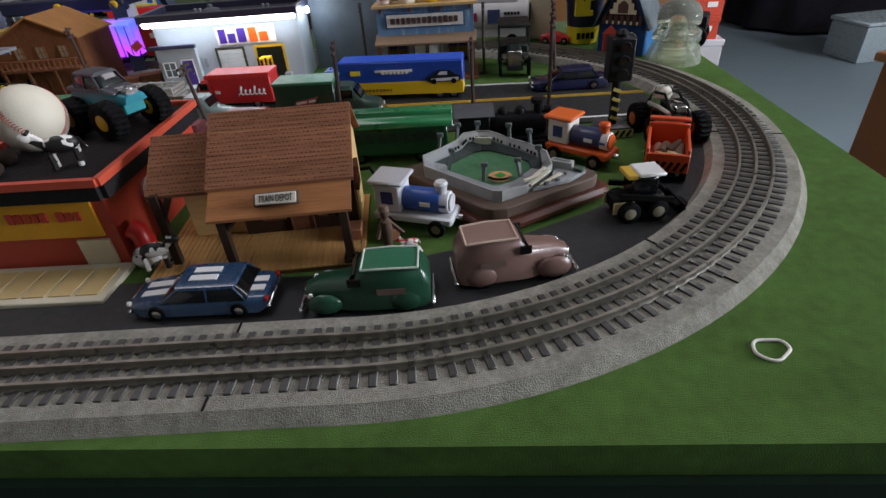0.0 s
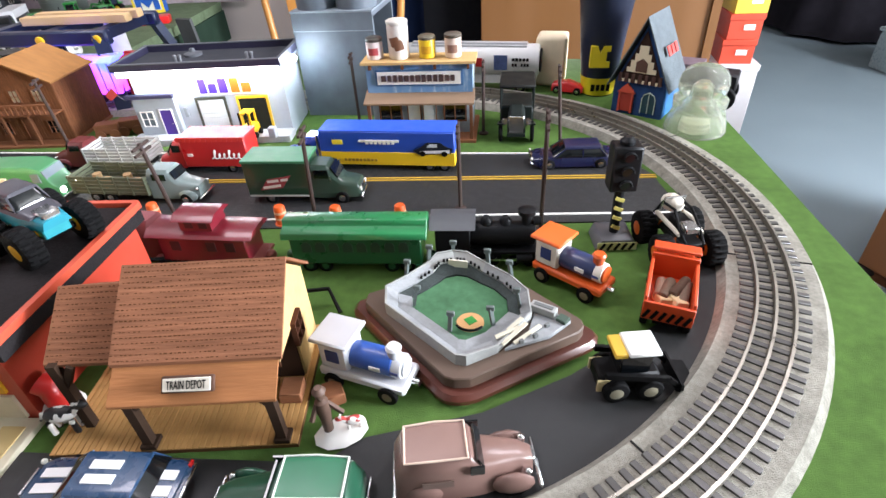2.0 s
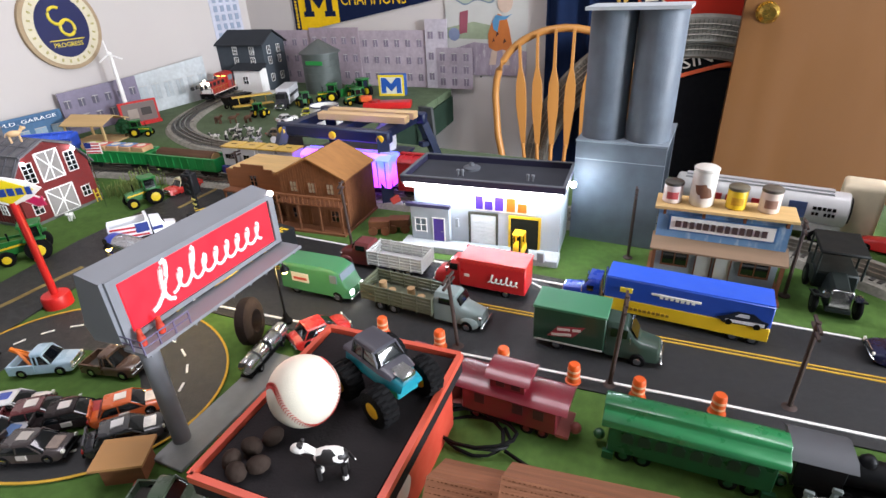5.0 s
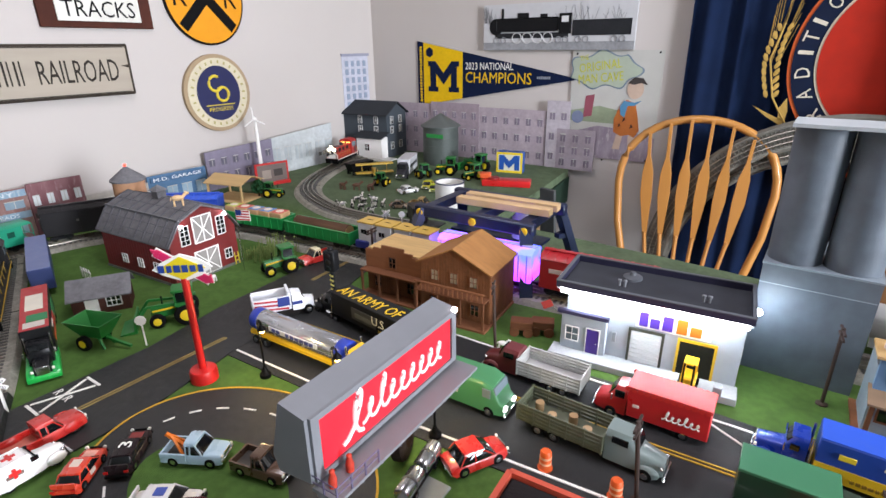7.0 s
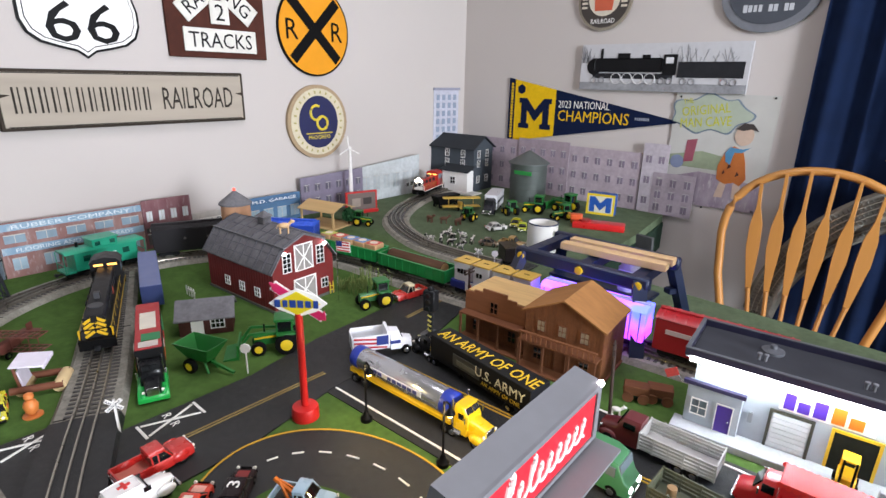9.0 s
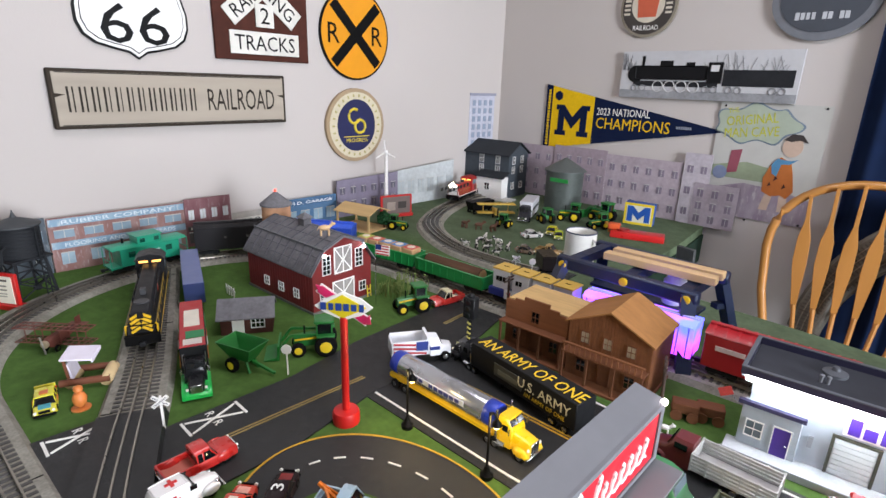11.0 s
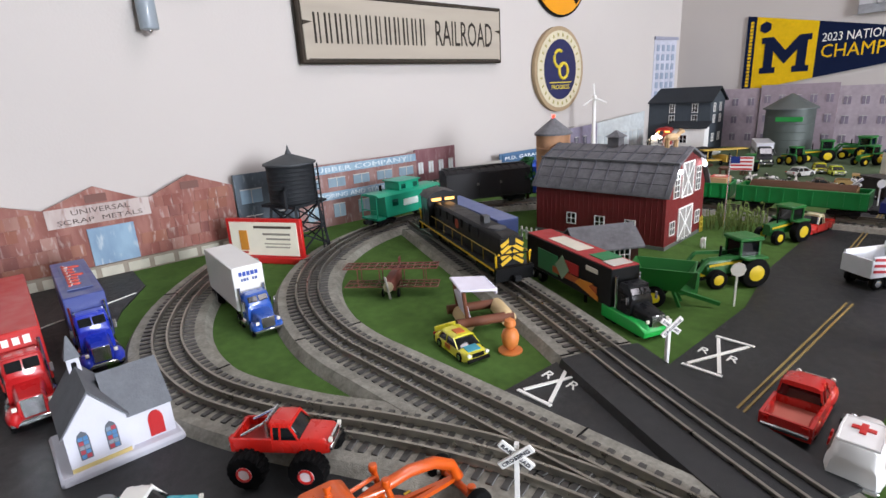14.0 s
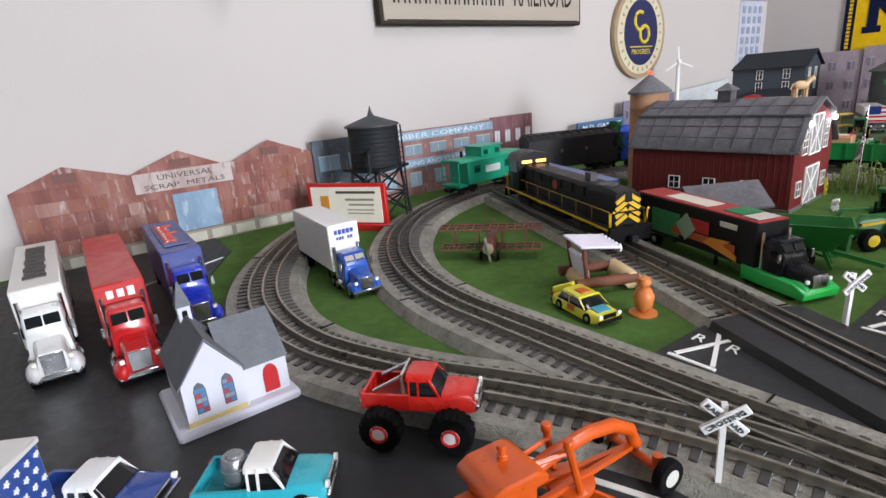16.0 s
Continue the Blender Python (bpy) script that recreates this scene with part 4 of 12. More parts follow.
def western_house(x, y, rz, w, d, h, ridge, stepped, label):
    t = thing("western_house", x, y, 0, rz, label, "model building")
    part("base_plate", G().span(-0.004, w + 0.004, -0.030, d + 0.003, 0, 0.004), WOODM, t)
    if stepped:
        part("wall", G().span(0, w, 0, d, 0.004, h - 0.012), WOODM, t)
        part("false_front", G().prism([(0, 0.06), (w, 0.06), (w, h - 0.010), (w * 0.85, h - 0.010), (w * 0.85, h - 0.004), (w * 0.7, h - 0.004), (w * 0.7, h + 0.004), (w * 0.3, h + 0.004), (w * 0.3, h - 0.004), (w * 0.15, h - 0.004), (w * 0.15, h - 0.010), (0, h - 0.010)], -0.004, -0.0005, "xz"), WOODM, t)
        part("roof", G().span(0.002, w - 0.002, 0.002, d, h - 0.012, h - 0.009), WOODL, t, "flat pale plywood roof")
        window(t, "-y", w / 2, -0.004, h * 0.72, 0.016, 0.022, WOODD)
    else:
        part("wall", gable(0, w, 0, d, h, ridge, "y"), WOODM, t, "brown wooden board walls")
        part("roof", roof_slab([(-0.006, h - 0.003), (w / 2, ridge + 0.001), (w + 0.006, h - 0.003)], -0.008, d + 0.004, 0.003, "xz"), mat("#94693f", 0.8, var=0.2, scale=120, kind="wood"), t, "brown wooden pitched roof")
        for k in (0.22, 0.5, 0.78):
            window(t, "-y", w * k, -0.001, h * 0.78, 0.014, 0.02, WOODD, mat("#b9b2a4", 0.5, var=0.2, scale=90))
    BD = mat("#70482f", 0.8, var=0.25, scale=140, bump=0.3, bscale=500, kind="plank")
    nb = int(w / 0.0058)
    for k in range(nb):
        u = w * (k + 0.5) / nb
        top = (h - 0.014) if stepped else h + (ridge - h) * (1 - abs(u - w / 2) / (w / 2)) - 0.003
        part("board", G().span(u - w / nb * 0.46, u + w / nb * 0.46, -0.0010, 0.0004, 0.005, top), BD, t)
    nb = int(d / 0.0058)
    for k in range(nb):
        u = d * (k + 0.5) / nb
        part("board", G().span(w - 0.0004, w + 0.0010, u - d / nb * 0.46, u + d / nb * 0.46, 0.005, h - (0.014 if stepped else 0.004)), BD, t)
    deck = part("balcony", G().span(0, w, -0.026, 0, h * 0.52, h * 0.52 + 0.003), WOODD, t)
    if not stepped:
        for k in range(15):
            u = w * (k + 0.5) / 15
            part("baluster", G().span(u - 0.0012, u + 0.0012, -0.0255, -0.0235, h * 0.52 + 0.003, h * 0.52 + 0.018), WOODM, deck)
        part("rail", G().span(0, w, -0.0265, -0.0225, h * 0.52 + 0.018, h * 0.52 + 0.0205), WOODM, deck)
    for k in (0.02, 0.33, 0.66, 0.98):
        part("post", G().box((w * k, -0.023, h * 0.26 + 0.002), (0.004, 0.004, h * 0.52 - 0.004)), WOODD, t)
    for k in (0.2, 0.8):
        window(t, "-y", w * k, -0.001, h * 0.26, 0.016, 0.022, WOODD)
    board_door(t, "-y", w * 0.5, -0.001, 0.004, 0.018, 0.042, WOODD, WOODD)
    return t


western_house(2.062, 3.078, 4, 0.146, 0.115, 0.108, 0.142, False, "two-storey brown wooden western house with balcony")
western_house(1.912, 3.095, 2, 0.138, 0.10, 0.108, 0.11, True, "brown wooden western shop with stepped false front")
for x, y in ((2.268, 3.10), (2.300, 3.12)):
    t = thing("wooden_cart", x, y, 0, 20, "small brown wooden cart beside the western house", "cart", "wooden carts")
    part("bed", G().span(-0.02, 0.02, -0.012, 0.012, 0.012, 0.028, 0.001), WOODD, t)
    for s in (-0.014, 0.014):
        for k in (-0.012, 0.012):
            part("wheel", G().cyl((k, s, 0.009), 0.009, 0.002, "y", 14), WOODD, t)

BARN_R = mat("#6a1716", 0.7, var=0.16, scale=120, bump=0.35, bscale=260)
BARN_G = mat("#6b6a6d", 0.85, var=0.28, scale=160, bump=0.4, bscale=420)


def barn():
    t = thing("barn", 1.411, 2.958, 0, 3, "red model barn with grey gambrel roof and white doors", "model barn")
    w, L = 0.084, 0.132
    prof = [(-w, 0.0), (w, 0.0), (w, 0.098), (w * 0.66, 0.142), (0, 0.164), (-w * 0.66, 0.142), (-w, 0.098)]
    part("wall", G().prism(prof, -L, L, "yz"), BARN_R, t, "red board walls")
    line = [(-w - 0.008, 0.092), (-w * 0.66, 0.1425), (0, 0.1655), (w * 0.66, 0.1425), (w + 0.008, 0.092)]
    part("roof", roof_slab(line, -L - 0.006, L + 0.008, 0.004, "yz"), BARN_G, t, "weathered grey shingle roof")
    for i in range(10):
        x = -L + i * 2 * L / 9
        for s in (-1, 1):
            g = G().bar((x, s * (w + 0.007), 0.0975), (x, s * w * 0.665, 0.1475), 0.0016, 0.0016).bar((x, s * w * 0.665, 0.1475), (x, 0, 0.170), 0.0016, 0.0016)
            part("roof_seam", g, mat("#54545a", 0.85), t)
        for k, (f, g0, g1) in enumerate(((0.33, (w + 0.007, 0.0965), (w * 0.665, 0.1465)), (0.67, (w + 0.007, 0.0965), (w * 0.665, 0.1465)), (0.5, (w * 0.665, 0.1465), (0.0, 0.1695)))):
            y_, z_ = g0[0] + (g1[0] - g0[0]) * f, g0[1] + (g1[1] - g0[1]) * f
            if i:
                for s in (-1, 1):
                    part("roof_course", G().bar((x - 2 * L / 9 + 0.001, s * y_, z_ + 0.0004), (x - 0.001, s * y_, z_ + 0.0004), 0.0012, 0.0012), mat("#5c5c61", 0.85), t)
    for s in (-1, 1):
        for k in range(26):
            u = -L + 0.005 + k * (2 * L - 0.01) / 25
            part("batten", G().span(u - 0.0008, u + 0.0008, s * w - 0.0006, s * w + 0.0006, 0.007, 0.092), BARN_R, t)
    for s in (-1, 1):
        part("roof_seam", G().bar((-L - 0.006, s * w * 0.68, 0.147), (L + 0.008, s * w * 0.68, 0.147), 0.004, 0.003), mat("#6c6d70", 0.85), t)
    c = part("cupola", G().span(-0.018, 0.004, -0.011, 0.011, 0.166, 0.184), BARN_G, t)
    part("cupola_roof", G().cyl((-0.007, 0, 0.190), 0.022, 0.012, seg=4, r2=0.002, rot=(0, 0, 45)), BARN_G, c)
    part("foundation", G().span(-L - 0.002, L + 0.002, -w - 0.002, w + 0.002, 0, 0.006), mat("#6b6f68", 0.9, var=0.2), t)
    board_door(t, "x", L, 0, 0.004, 0.058, 0.058, mat("#8d8884", 0.8, var=0.2), WHITE, cross=True)
    board_door(t, "x", L, 0, 0.082, 0.046, 0.060, mat("#8d8884", 0.8, var=0.2), WHITE, cross=True)
    for y in (-0.040, 0.040):
        window(t, "x", L, y * 1.16, 0.108, 0.020, 0.042, WHITE, GLASSY, 2, 4)
        l = part("lamp", G().ball((L + 0.008, y * 1.38, 0.133), 0.004), mat("#f2f6ff", 0.4, glow=30, kind="lamp_barn"), t, "bright white barn lamp")
    for y in (-0.056, 0.056):
        window(t, "x", L, y, 0.034, 0.018, 0.022, WHITE, GLASSY)
    for x in (-0.05, 0.01, 0.07):
        window(t, "-y", x, -w, 0.036, 0.018, 0.020, WHITE, GLASSY)
    part("ladder", G().bar((L + 0.004, 0.07, 0), (L + 0.002, 0.07, 0.03), 0.002, 0.002).bar((L + 0.004, 0.08, 0), (L + 0.002, 0.08, 0.03), 0.002, 0.002).bar((L + 0.004, 0.07, 0.01), (L + 0.004, 0.08, 0.01), 0.002, 0.002).bar((L + 0.004, 0.07, 0.02), (L + 0.004, 0.08, 0.02), 0.002, 0.002), mat("#d9c23a", 0.6), t, "small yellow ladder")


barn()


def animal(name, x, y, z, rz, s, col, label, spot=None):
    """A four-legged toy animal as one plain mesh."""
    g = G()
    g.ball((0, 0, 0.62 * s), 0.30 * s, 1.55, 0.75, 0.8)
    for u in (-0.3, 0.3):
        for v in (-0.12, 0.12):
            g.cyl((u * s, v * s, 0.22 * s), 0.075 * s, 0.46 * s, seg=8)
    g.bar((0.36 * s, 0, 0.68 * s), (0.58 * s, 0, 0.9 * s), 0.18 * s, 0.2 * s)
    g.ball((0.66 * s, 0, 0.92 * s), 0.15 * s, 1.35, 0.85, 0.9)
    g.bar((-0.44 * s, 0, 0.72 * s), (-0.56 * s, 0, 0.42 * s), 0.05 * s, 0.05 * s)
    for v in (-0.1, 0.1):
        g.ball((0.58 * s, v * s, 1.05 * s), 0.05 * s)
    m = mat(col, 0.6, var=0.05) if not spot else spotted(col, spot, 9.0 / s * 0.28)
    return solid(name, g, m, label, name.replace("toy_", ""), "toy animals", m=pose(x, y, z, 0, 0, rz))


def spotted(a, b, sc):
    key = ("spots", a, b, round(sc, 2))
    if key in MATS:
        return MATS[key]
    m = bpy.data.materials.new("spotted_hide")
    m.use_nodes = True
    n, li = m.node_tree.nodes, m.node_tree.links
    co, nz, rp = n.new("ShaderNodeTexCoord"), n.new("ShaderNodeTexNoise"), n.new("ShaderNodeValToRGB")
    nz.inputs["Scale"].default_value = sc * 1.1
    nz.inputs["Detail"].default_value = 1
    rp.color_ramp.interpolation = "CONSTANT"
    rp.color_ramp.elements[0].color, rp.color_ramp.elements[1].color = (*lin(a), 1), (*lin(b), 1)
    rp.color_ramp.elements[1].position = 0.52
    li.new(co.outputs["Object"], nz.inputs["Vector"])
    li.new(nz.outputs["Fac"], rp.inputs["Fac"])
    li.new(rp.outputs["Color"], n["Principled BSDF"].inputs["Base Color"])
    n["Principled BSDF"].inputs["Roughness"].default_value = 0.5
    MATS[key] = m
    return m


animal("toy_dog", 1.525, 2.932, 0.171, 60, 0.028, "#c9a77c", "tan toy dog standing on the barn roof ridge")
animal("toy_cow", 1.588, 2.942, 0.0, -60, 0.020, "#e8e6e2", "small white toy goat before the barn door")


def round_silo(x, y, r, h, top, wall, roofm, label, band=None):
    t = thing("silo", x, y, 0, 0, label, "silo")
    part("wall", G().lathe([(r, 0), (r, h)], seg=36), wall, t)
    for k in range(1, 6):
        part("hoop", G().lathe([(r + 0.0002, h * k / 6 - 0.0008), (r + 0.001, h * k / 6), (r + 0.0002, h * k / 6 + 0.0008)], seg=36), wall, t)
    part("roof", G().lathe([(r * 1.14, h - 0.004), (r * 1.14, h), (r * 0.1, top - 0.002), (r * 0.06, top)], seg=14), roofm, t, "grey conical roof")
    if band:
        part("sign_band", G().box((0.02, -r, h * 0.78), (r * 1.1, 0.002, 0.016), 0.0006), band, t, "green name band")
    return t


s = round_silo(1.246, 2.972, 0.036, 0.188, 0.220, mat("#b98d6d", 0.85, var=0.15, scale=90, bump=0.2), BARN_G, "tan round silo with grey cone roof and red lamp")
part("beacon", G().ball((0, 0, 0.222), 0.0035), LAMPR, s, "red glowing beacon")
round_silo(1.32, 4.285, 0.078, 0.165, 0.215, mat("#4d5450", 0.55, metal=0.2, var=0.12, scale=60), mat("#5a5f5d", 0.55, metal=0.2), "dark grey metal grain bin with green name band", mat("#1f8a3c", 0.5))


def shed():
    t = thing("shed", 1.505, 2.750, 0, 58, "small brown shed with grey roof and white window", "shed")
    part("wall", gable(-0.050, 0.050, -0.030, 0.030, 0.040, 0.062, "x"), mat("#54352f", 0.8, var=0.2, scale=120, bump=0.3, bscale=300), t)
    part("roof", roof_slab([(-0.040, 0.035), (0, 0.0645), (0.040, 0.035)], -0.056, 0.056, 0.003, "yz"), BARN_G, t)
    window(t, "-y", 0.022, -0.030, 0.024, 0.024, 0.020, WHITE, GLASSY, 3, 2)
    board_door(t, "-y", -0.016, -0.030, 0.0, 0.020, 0.033, WHITE)


shed()


def water_tower():
    t = thing("water_tower", 1.032, 2.462, 0, 20, "black model water tower on cross-braced legs with ladder", "water tower")
    K = mat("#26282b", 0.6, var=0.15, scale=120)
    part("tank", G().lathe([(0.041, 0.102), (0.043, 0.104), (0.043, 0.172), (0.041, 0.174)], seg=40), K, t)
    for k in range(9):
        part("hoop", G().lathe([(0.0431, 0.107 + k * 0.0075), (0.0438, 0.108 + k * 0.0075), (0.0431, 0.109 + k * 0.0075)], seg=40), K, t)
    part("roof", G().lathe([(0.048, 0.172), (0.048, 0.175), (0.006, 0.190), (0.002, 0.200), (0.001, 0.206)], seg=28), mat("#3a3d40", 0.6), t)
    part("platform", G().span(-0.042, 0.042, -0.042, 0.042, 0.097, 0.102), K, t)
    for sx in (-1, 1):
        for sy in (-1, 1):
            part("leg", G().bar((sx * 0.040, sy * 0.040, 0), (sx * 0.030, sy * 0.030, 0.098), 0.005, 0.005), K, t)
            part("foot", G().lathe([(0.009, 0), (0.009, 0.008), (0.004, 0.012)], (sx * 0.040, sy * 0.040, 0), 12), K, t)
    for k in range(4):
        for z0, z1 in ((0.012, 0.052), (0.055, 0.095)):
            a0, a1 = 0.040 - z0 * 0.1, 0.040 - z1 * 0.1
            for p, q in (((-a0, -a0, z0), (a1, -a1, z1)), ((a0, -a0, z0), (-a1, -a1, z1)), ((-a1, -a1, z1), (a1, -a1, z1))):
                g = G().bar(p, q, 0.0025, 0.0025)
                g.bm.transform(pose(0, 0, 0, 0, 0, 90 * k))
                part("brace", g, K, t)
    g = G().bar((0.050, 0.012, 0), (0.046, 0.012, 0.172), 0.002, 0.002).bar((0.050, 0.022, 0), (0.046, 0.022, 0.172), 0.002, 0.002)
    for k in range(18):
        g.bar((0.049, 0.012, 0.008 + k * 0.009), (0.049, 0.022, 0.008 + k * 0.009), 0.0015, 0.0015)
    part("ladder", g, K, t)
    part("spout", G().tube([(0.02, -0.036, 0.135), (0.03, -0.05, 0.13), (0.034, -0.056, 0.10)], 0.003), K, t)


water_tower()


def picture_board(x, y, rz, w, h, label, faces, seed=1):
    """A red framed billboard with a printed cream picture."""
    t = thing("billboard", x, y, 0, rz, label, "billboard", "red billboards")
    R = mat("#c01f1d", 0.4, var=0.06, coat=0.2)
    part("frame", G().span(-w / 2 - 0.008, w / 2 + 0.008, -0.004, 0.004, 0.004, h, 0.001), R, t, "red frame")
    part("foot", G().span(-w / 2 - 0.010, w / 2 + 0.010, -0.012, 0.012, 0, 0.012, 0.001), R, t)
    p = part("picture", G().span(-w / 2, w / 2, -0.0055, -0.0035, 0.014, h - 0.006), mat(faces[0], 0.5, var=0.06), t, "cream printed poster panel")
    for (u, v, a, b, c) in faces[1]:
        part("print", G().span(u * w - a * w / 2, u * w + a * w / 2, -0.0065, -0.005, 0.014 + (h - 0.02) * v, 0.014 + (h - 0.02) * (v + b)), mat(c, 0.6, var=0.15), p)
    return t


picture_board(1.035, 2.395, 32, 0.140, 0.082, "red framed billboard with cream poster behind the track", ("#e9e2cf", ((-0.3, 0.15, 0.12, 0.6, "#c9862f"), (-0.38, 0.05, 0.25, 0.06, "#b33024"), (0.15, 0.82, 0.55, 0.07, "#4a4038"), (0.2, 0.62, 0.4, 0.06, "#8a8378"), (0.22, 0.48, 0.35, 0.05, "#8a8378"), (0.2, 0.34, 0.38, 0.04, "#a49c8e"), (0.2, 0.24, 0.36, 0.04, "#a49c8e"))))
picture_board(0.989, 3.617, 74, 0.115, 0.085, "red framed billboard with a dark poster by the far track", ("#70625c", ((-0.2, 0.2, 0.3, 0.5, "#9a8c80"), (0.2, 0.3, 0.3, 0.4, "#3b332f"))))


def church():
    t = thing("church", 1.4497, 2.068, 0, 90, "white model church with grey roof and stained windows", "model church", size=0.765)
    t.matrix_world = pose(1.4497, 2.068, 0, 0, 0, 90) @ Matrix.Diagonal((0.775, 0.765, 0.90, 1.0))
    W = mat("#c9c9d2", 0.7, var=0.05, bump=0.15)
    part("base", G().span(-0.058, 0.060, -0.058, 0.05, 0, 0.010, 0.003), W, t, "white snowy base")
    part("wall", gable(-0.046, 0.010, -0.050, 0.044, 0.046, 0.078, "y"), W, t)
    part("wall", G().prism([(-0.044, 0), (0.04, 0), (0.04, 0.042), (-0.002, 0.074), (-0.044, 0.042)], 0.008, 0.054, "yz"), W, t)
    gr = mat("#6d7075", 0.85, var=0.15, scale=220, bump=0.4, bscale=500)
    part("roof", roof_slab([(-0.049, 0.0435), (-0.018, 0.0795), (0.013, 0.0435)], -0.0512, 0.046, 0.0018, "xz"), gr, t)
    part("roof", roof_slab([(-0.0465, 0.0410), (-0.002, 0.0752), (0.0425, 0.0410)], -0.004, 0.0555, 0.0018, "yz"), gr, t)
    st = part("steeple", G().span(-0.024, -0.012, 0.026, 0.038, 0.060, 0.090), W, t, "small white bell steeple")
    part("steeple_roof", G().cyl((-0.018, 0.032, 0.100), 0.011, 0.022, seg=4, r2=0.001, rot=(0, 0, 45)), gr, st)
    part("opening", G().span(-0.0205, -0.0155, 0.0245, 0.028, 0.074, 0.085, 0.001), BLACK, st)
    for k, x in enumerate((-0.031, -0.006)):
        g = G().prism([(-0.0055, 0), (0.0055, 0), (0.0055, 0.020), (0.004, 0.0245), (0.0, 0.0275), (-0.004, 0.0245), (-0.0055, 0.020)], -0.0512, -0.0495, "xz")
        g.bm.transform(pose(x, 0, 0.019))
        w = part("window", g, mat("#5b6068", 0.5), t)
        for i in range(2):
            for j in range(5):
                part("pane", G().span(x - 0.0043 + i * 0.0046, x - 0.0003 + i * 0.0046, -0.0520, -0.0505, 0.0203 + j * 0.0044, 0.0239 + j * 0.0044), mat(("#4d7ba6", "#a8424d", "#8c9098", "#a8424d", "#4d7ba6", "#7d8c9c", "#4d7ba6")[(3 * i + j + k) % 7], 0.35), w)
    g = G().prism([(-0.0075, 0), (0.0075, 0), (0.0075, 0.017), (0.006, 0.022), (0.003, 0.0248), (0.0, 0.0255), (-0.003, 0.0248), (-0.006, 0.022), (-0.0075, 0.017)], -0.0458, -0.0435, "xz")
    g.bm.transform(pose(0.036, 0, 0.0125))
    part("door", g, mat("#b01f22", 0.45), t, "red arched door")
    part("gold_band", G().span(-0.046, 0.008, -0.0516, -0.0495, 0.010, 0.0135), mat("#cdb87a", 0.6), t)


church()


def farmhouse():
    t = thing("farmhouse", 0.945, 4.295, 0, 4, "dark grey two-storey farmhouse with white lower walls", "model house")
    D = mat("#43494f", 0.8, var=0.12, scale=90, bump=0.2)
    part("wall", gable(-0.15, 0.11, -0.07, 0.09, 0.20, 0.245, "x"), D, t, "dark grey clapboard walls")
    part("roof", roof_slab([(-0.085, 0.193), (0.01, 0.2475), (0.105, 0.193)], -0.16, 0.12, 0.005, "yz"), mat("#33363a", 0.85, var=0.15), t)
    part("porch", G().span(-0.03, 0.11, -0.12, -0.07, 0, 0.10), WHITE, t, "white lower storey")
    part("porch_roof", roof_slab([(-0.13, 0.096), (-0.07, 0.118)], -0.04, 0.12, 0.004, "yz"), mat("#33363a", 0.85), t)
    part("base", G().span(-0.03, 0.16, -0.15, -0.07, 0, 0.006), mat("#c9c9c4", 0.8), t)
    for x in (-0.04, 0.05):
        for z in (0.172, 0.128):
            window(t, "-y", x, -0.07, z, 0.020, 0.032, WHITE, GLASSY, 2, 2)
    window(t, "-y", 0.03, -0.12, 0.055, 0.026, 0.03, WHITE, GLASSY)
    for y in (-0.03, 0.04):
        window(t, "x", 0.11, y, 0.172, 0.020, 0.032, WHITE, GLASSY)
        window(t, "x", 0.11, y, 0.128, 0.020, 0.030, WHITE, GLASSY)
        window(t, "x", 0.11, y, 0.055, 0.022, 0.03, WHITE, GLASSY)


farmhouse()


def open_shelter():
    t = thing("open_shelter", 1.03, 3.42, 0, 12, "open tan wooden shelter with a pitched roof", "shelter")
    T = mat("#c8a877", 0.8, var=0.12, kind="wood")
    part("roof", roof_slab([(-0.06, 0.060), (0, 0.082), (0.06, 0.060)], -0.08, 0.08, 0.003, "yz"), T, t)
    for x in (-0.07, 0.07):
        for y in (-0.05, 0.05):
            part("post", G().box((x, y, 0.032), (0.006, 0.006, 0.064)), T, t)
    part("floor_board", G().span(-0.078, 0.078, -0.058, 0.058, 0, 0.004), T, t)


open_shelter()

# ---- flat card buildings along the walls ----


def flat_front(x, y, rz, pts, col, label, rows, dark="#4b5560", sign=None, boards=None, var=0.2):
    """A printed card front: its outline, with its openings and sign as thin raised pieces. x along the front."""
    t = thing("building_flat", x, y, 0, rz, label, "building flat", "flat building fronts")
    part("card", G().prism(pts, 0, 0.004, "xz"), weathered(*col) if isinstance(col, tuple) else mat(col, 0.7, var=var, scale=70 if var < 0.25 else 110, kind="card" if var < 0.25 else "plywood"), t)
    w = max(p[0] for p in pts)
    for (n_, z, ww, hh, c) in rows:
        for i in range(n_):
            u = w * (i + 0.5) / n_
            o = part("window", G().span(u - ww / 2, u + ww / 2, -0.0016, 0.001, z - hh / 2, z + hh / 2), mat(c, 0.5, var=0.2), t)
            part("window_frame", G().span(u - ww / 2, u + ww / 2, -0.0022, 0, z + hh / 2 - 0.002, z + hh / 2).span(u - 0.0008, u + 0.0008, -0.0022, 0, z - hh / 2, z + hh / 2), mat("#b9b7b2", 0.6), o)
    if sign:
        tx, u, z, sw, sh, bg, fg = sign
        sb = part("sign", G().span(u - sw / 2, u + sw / 2, -0.003, 0, z - sh / 2, z + sh / 2), mat(bg, 0.6, var=0.1), t)
        if tx:
            words(tx, sw * 0.9, face("-y", u, -0.0034, z), mat(fg, 0.6), sb, sh * 0.6)
        else:
            bars(face("-y", u, -0.0034, z), sw * 0.9, sh * 0.55, int(sw / 0.011) + 2, mat(fg, 0.6), sb)
    return t


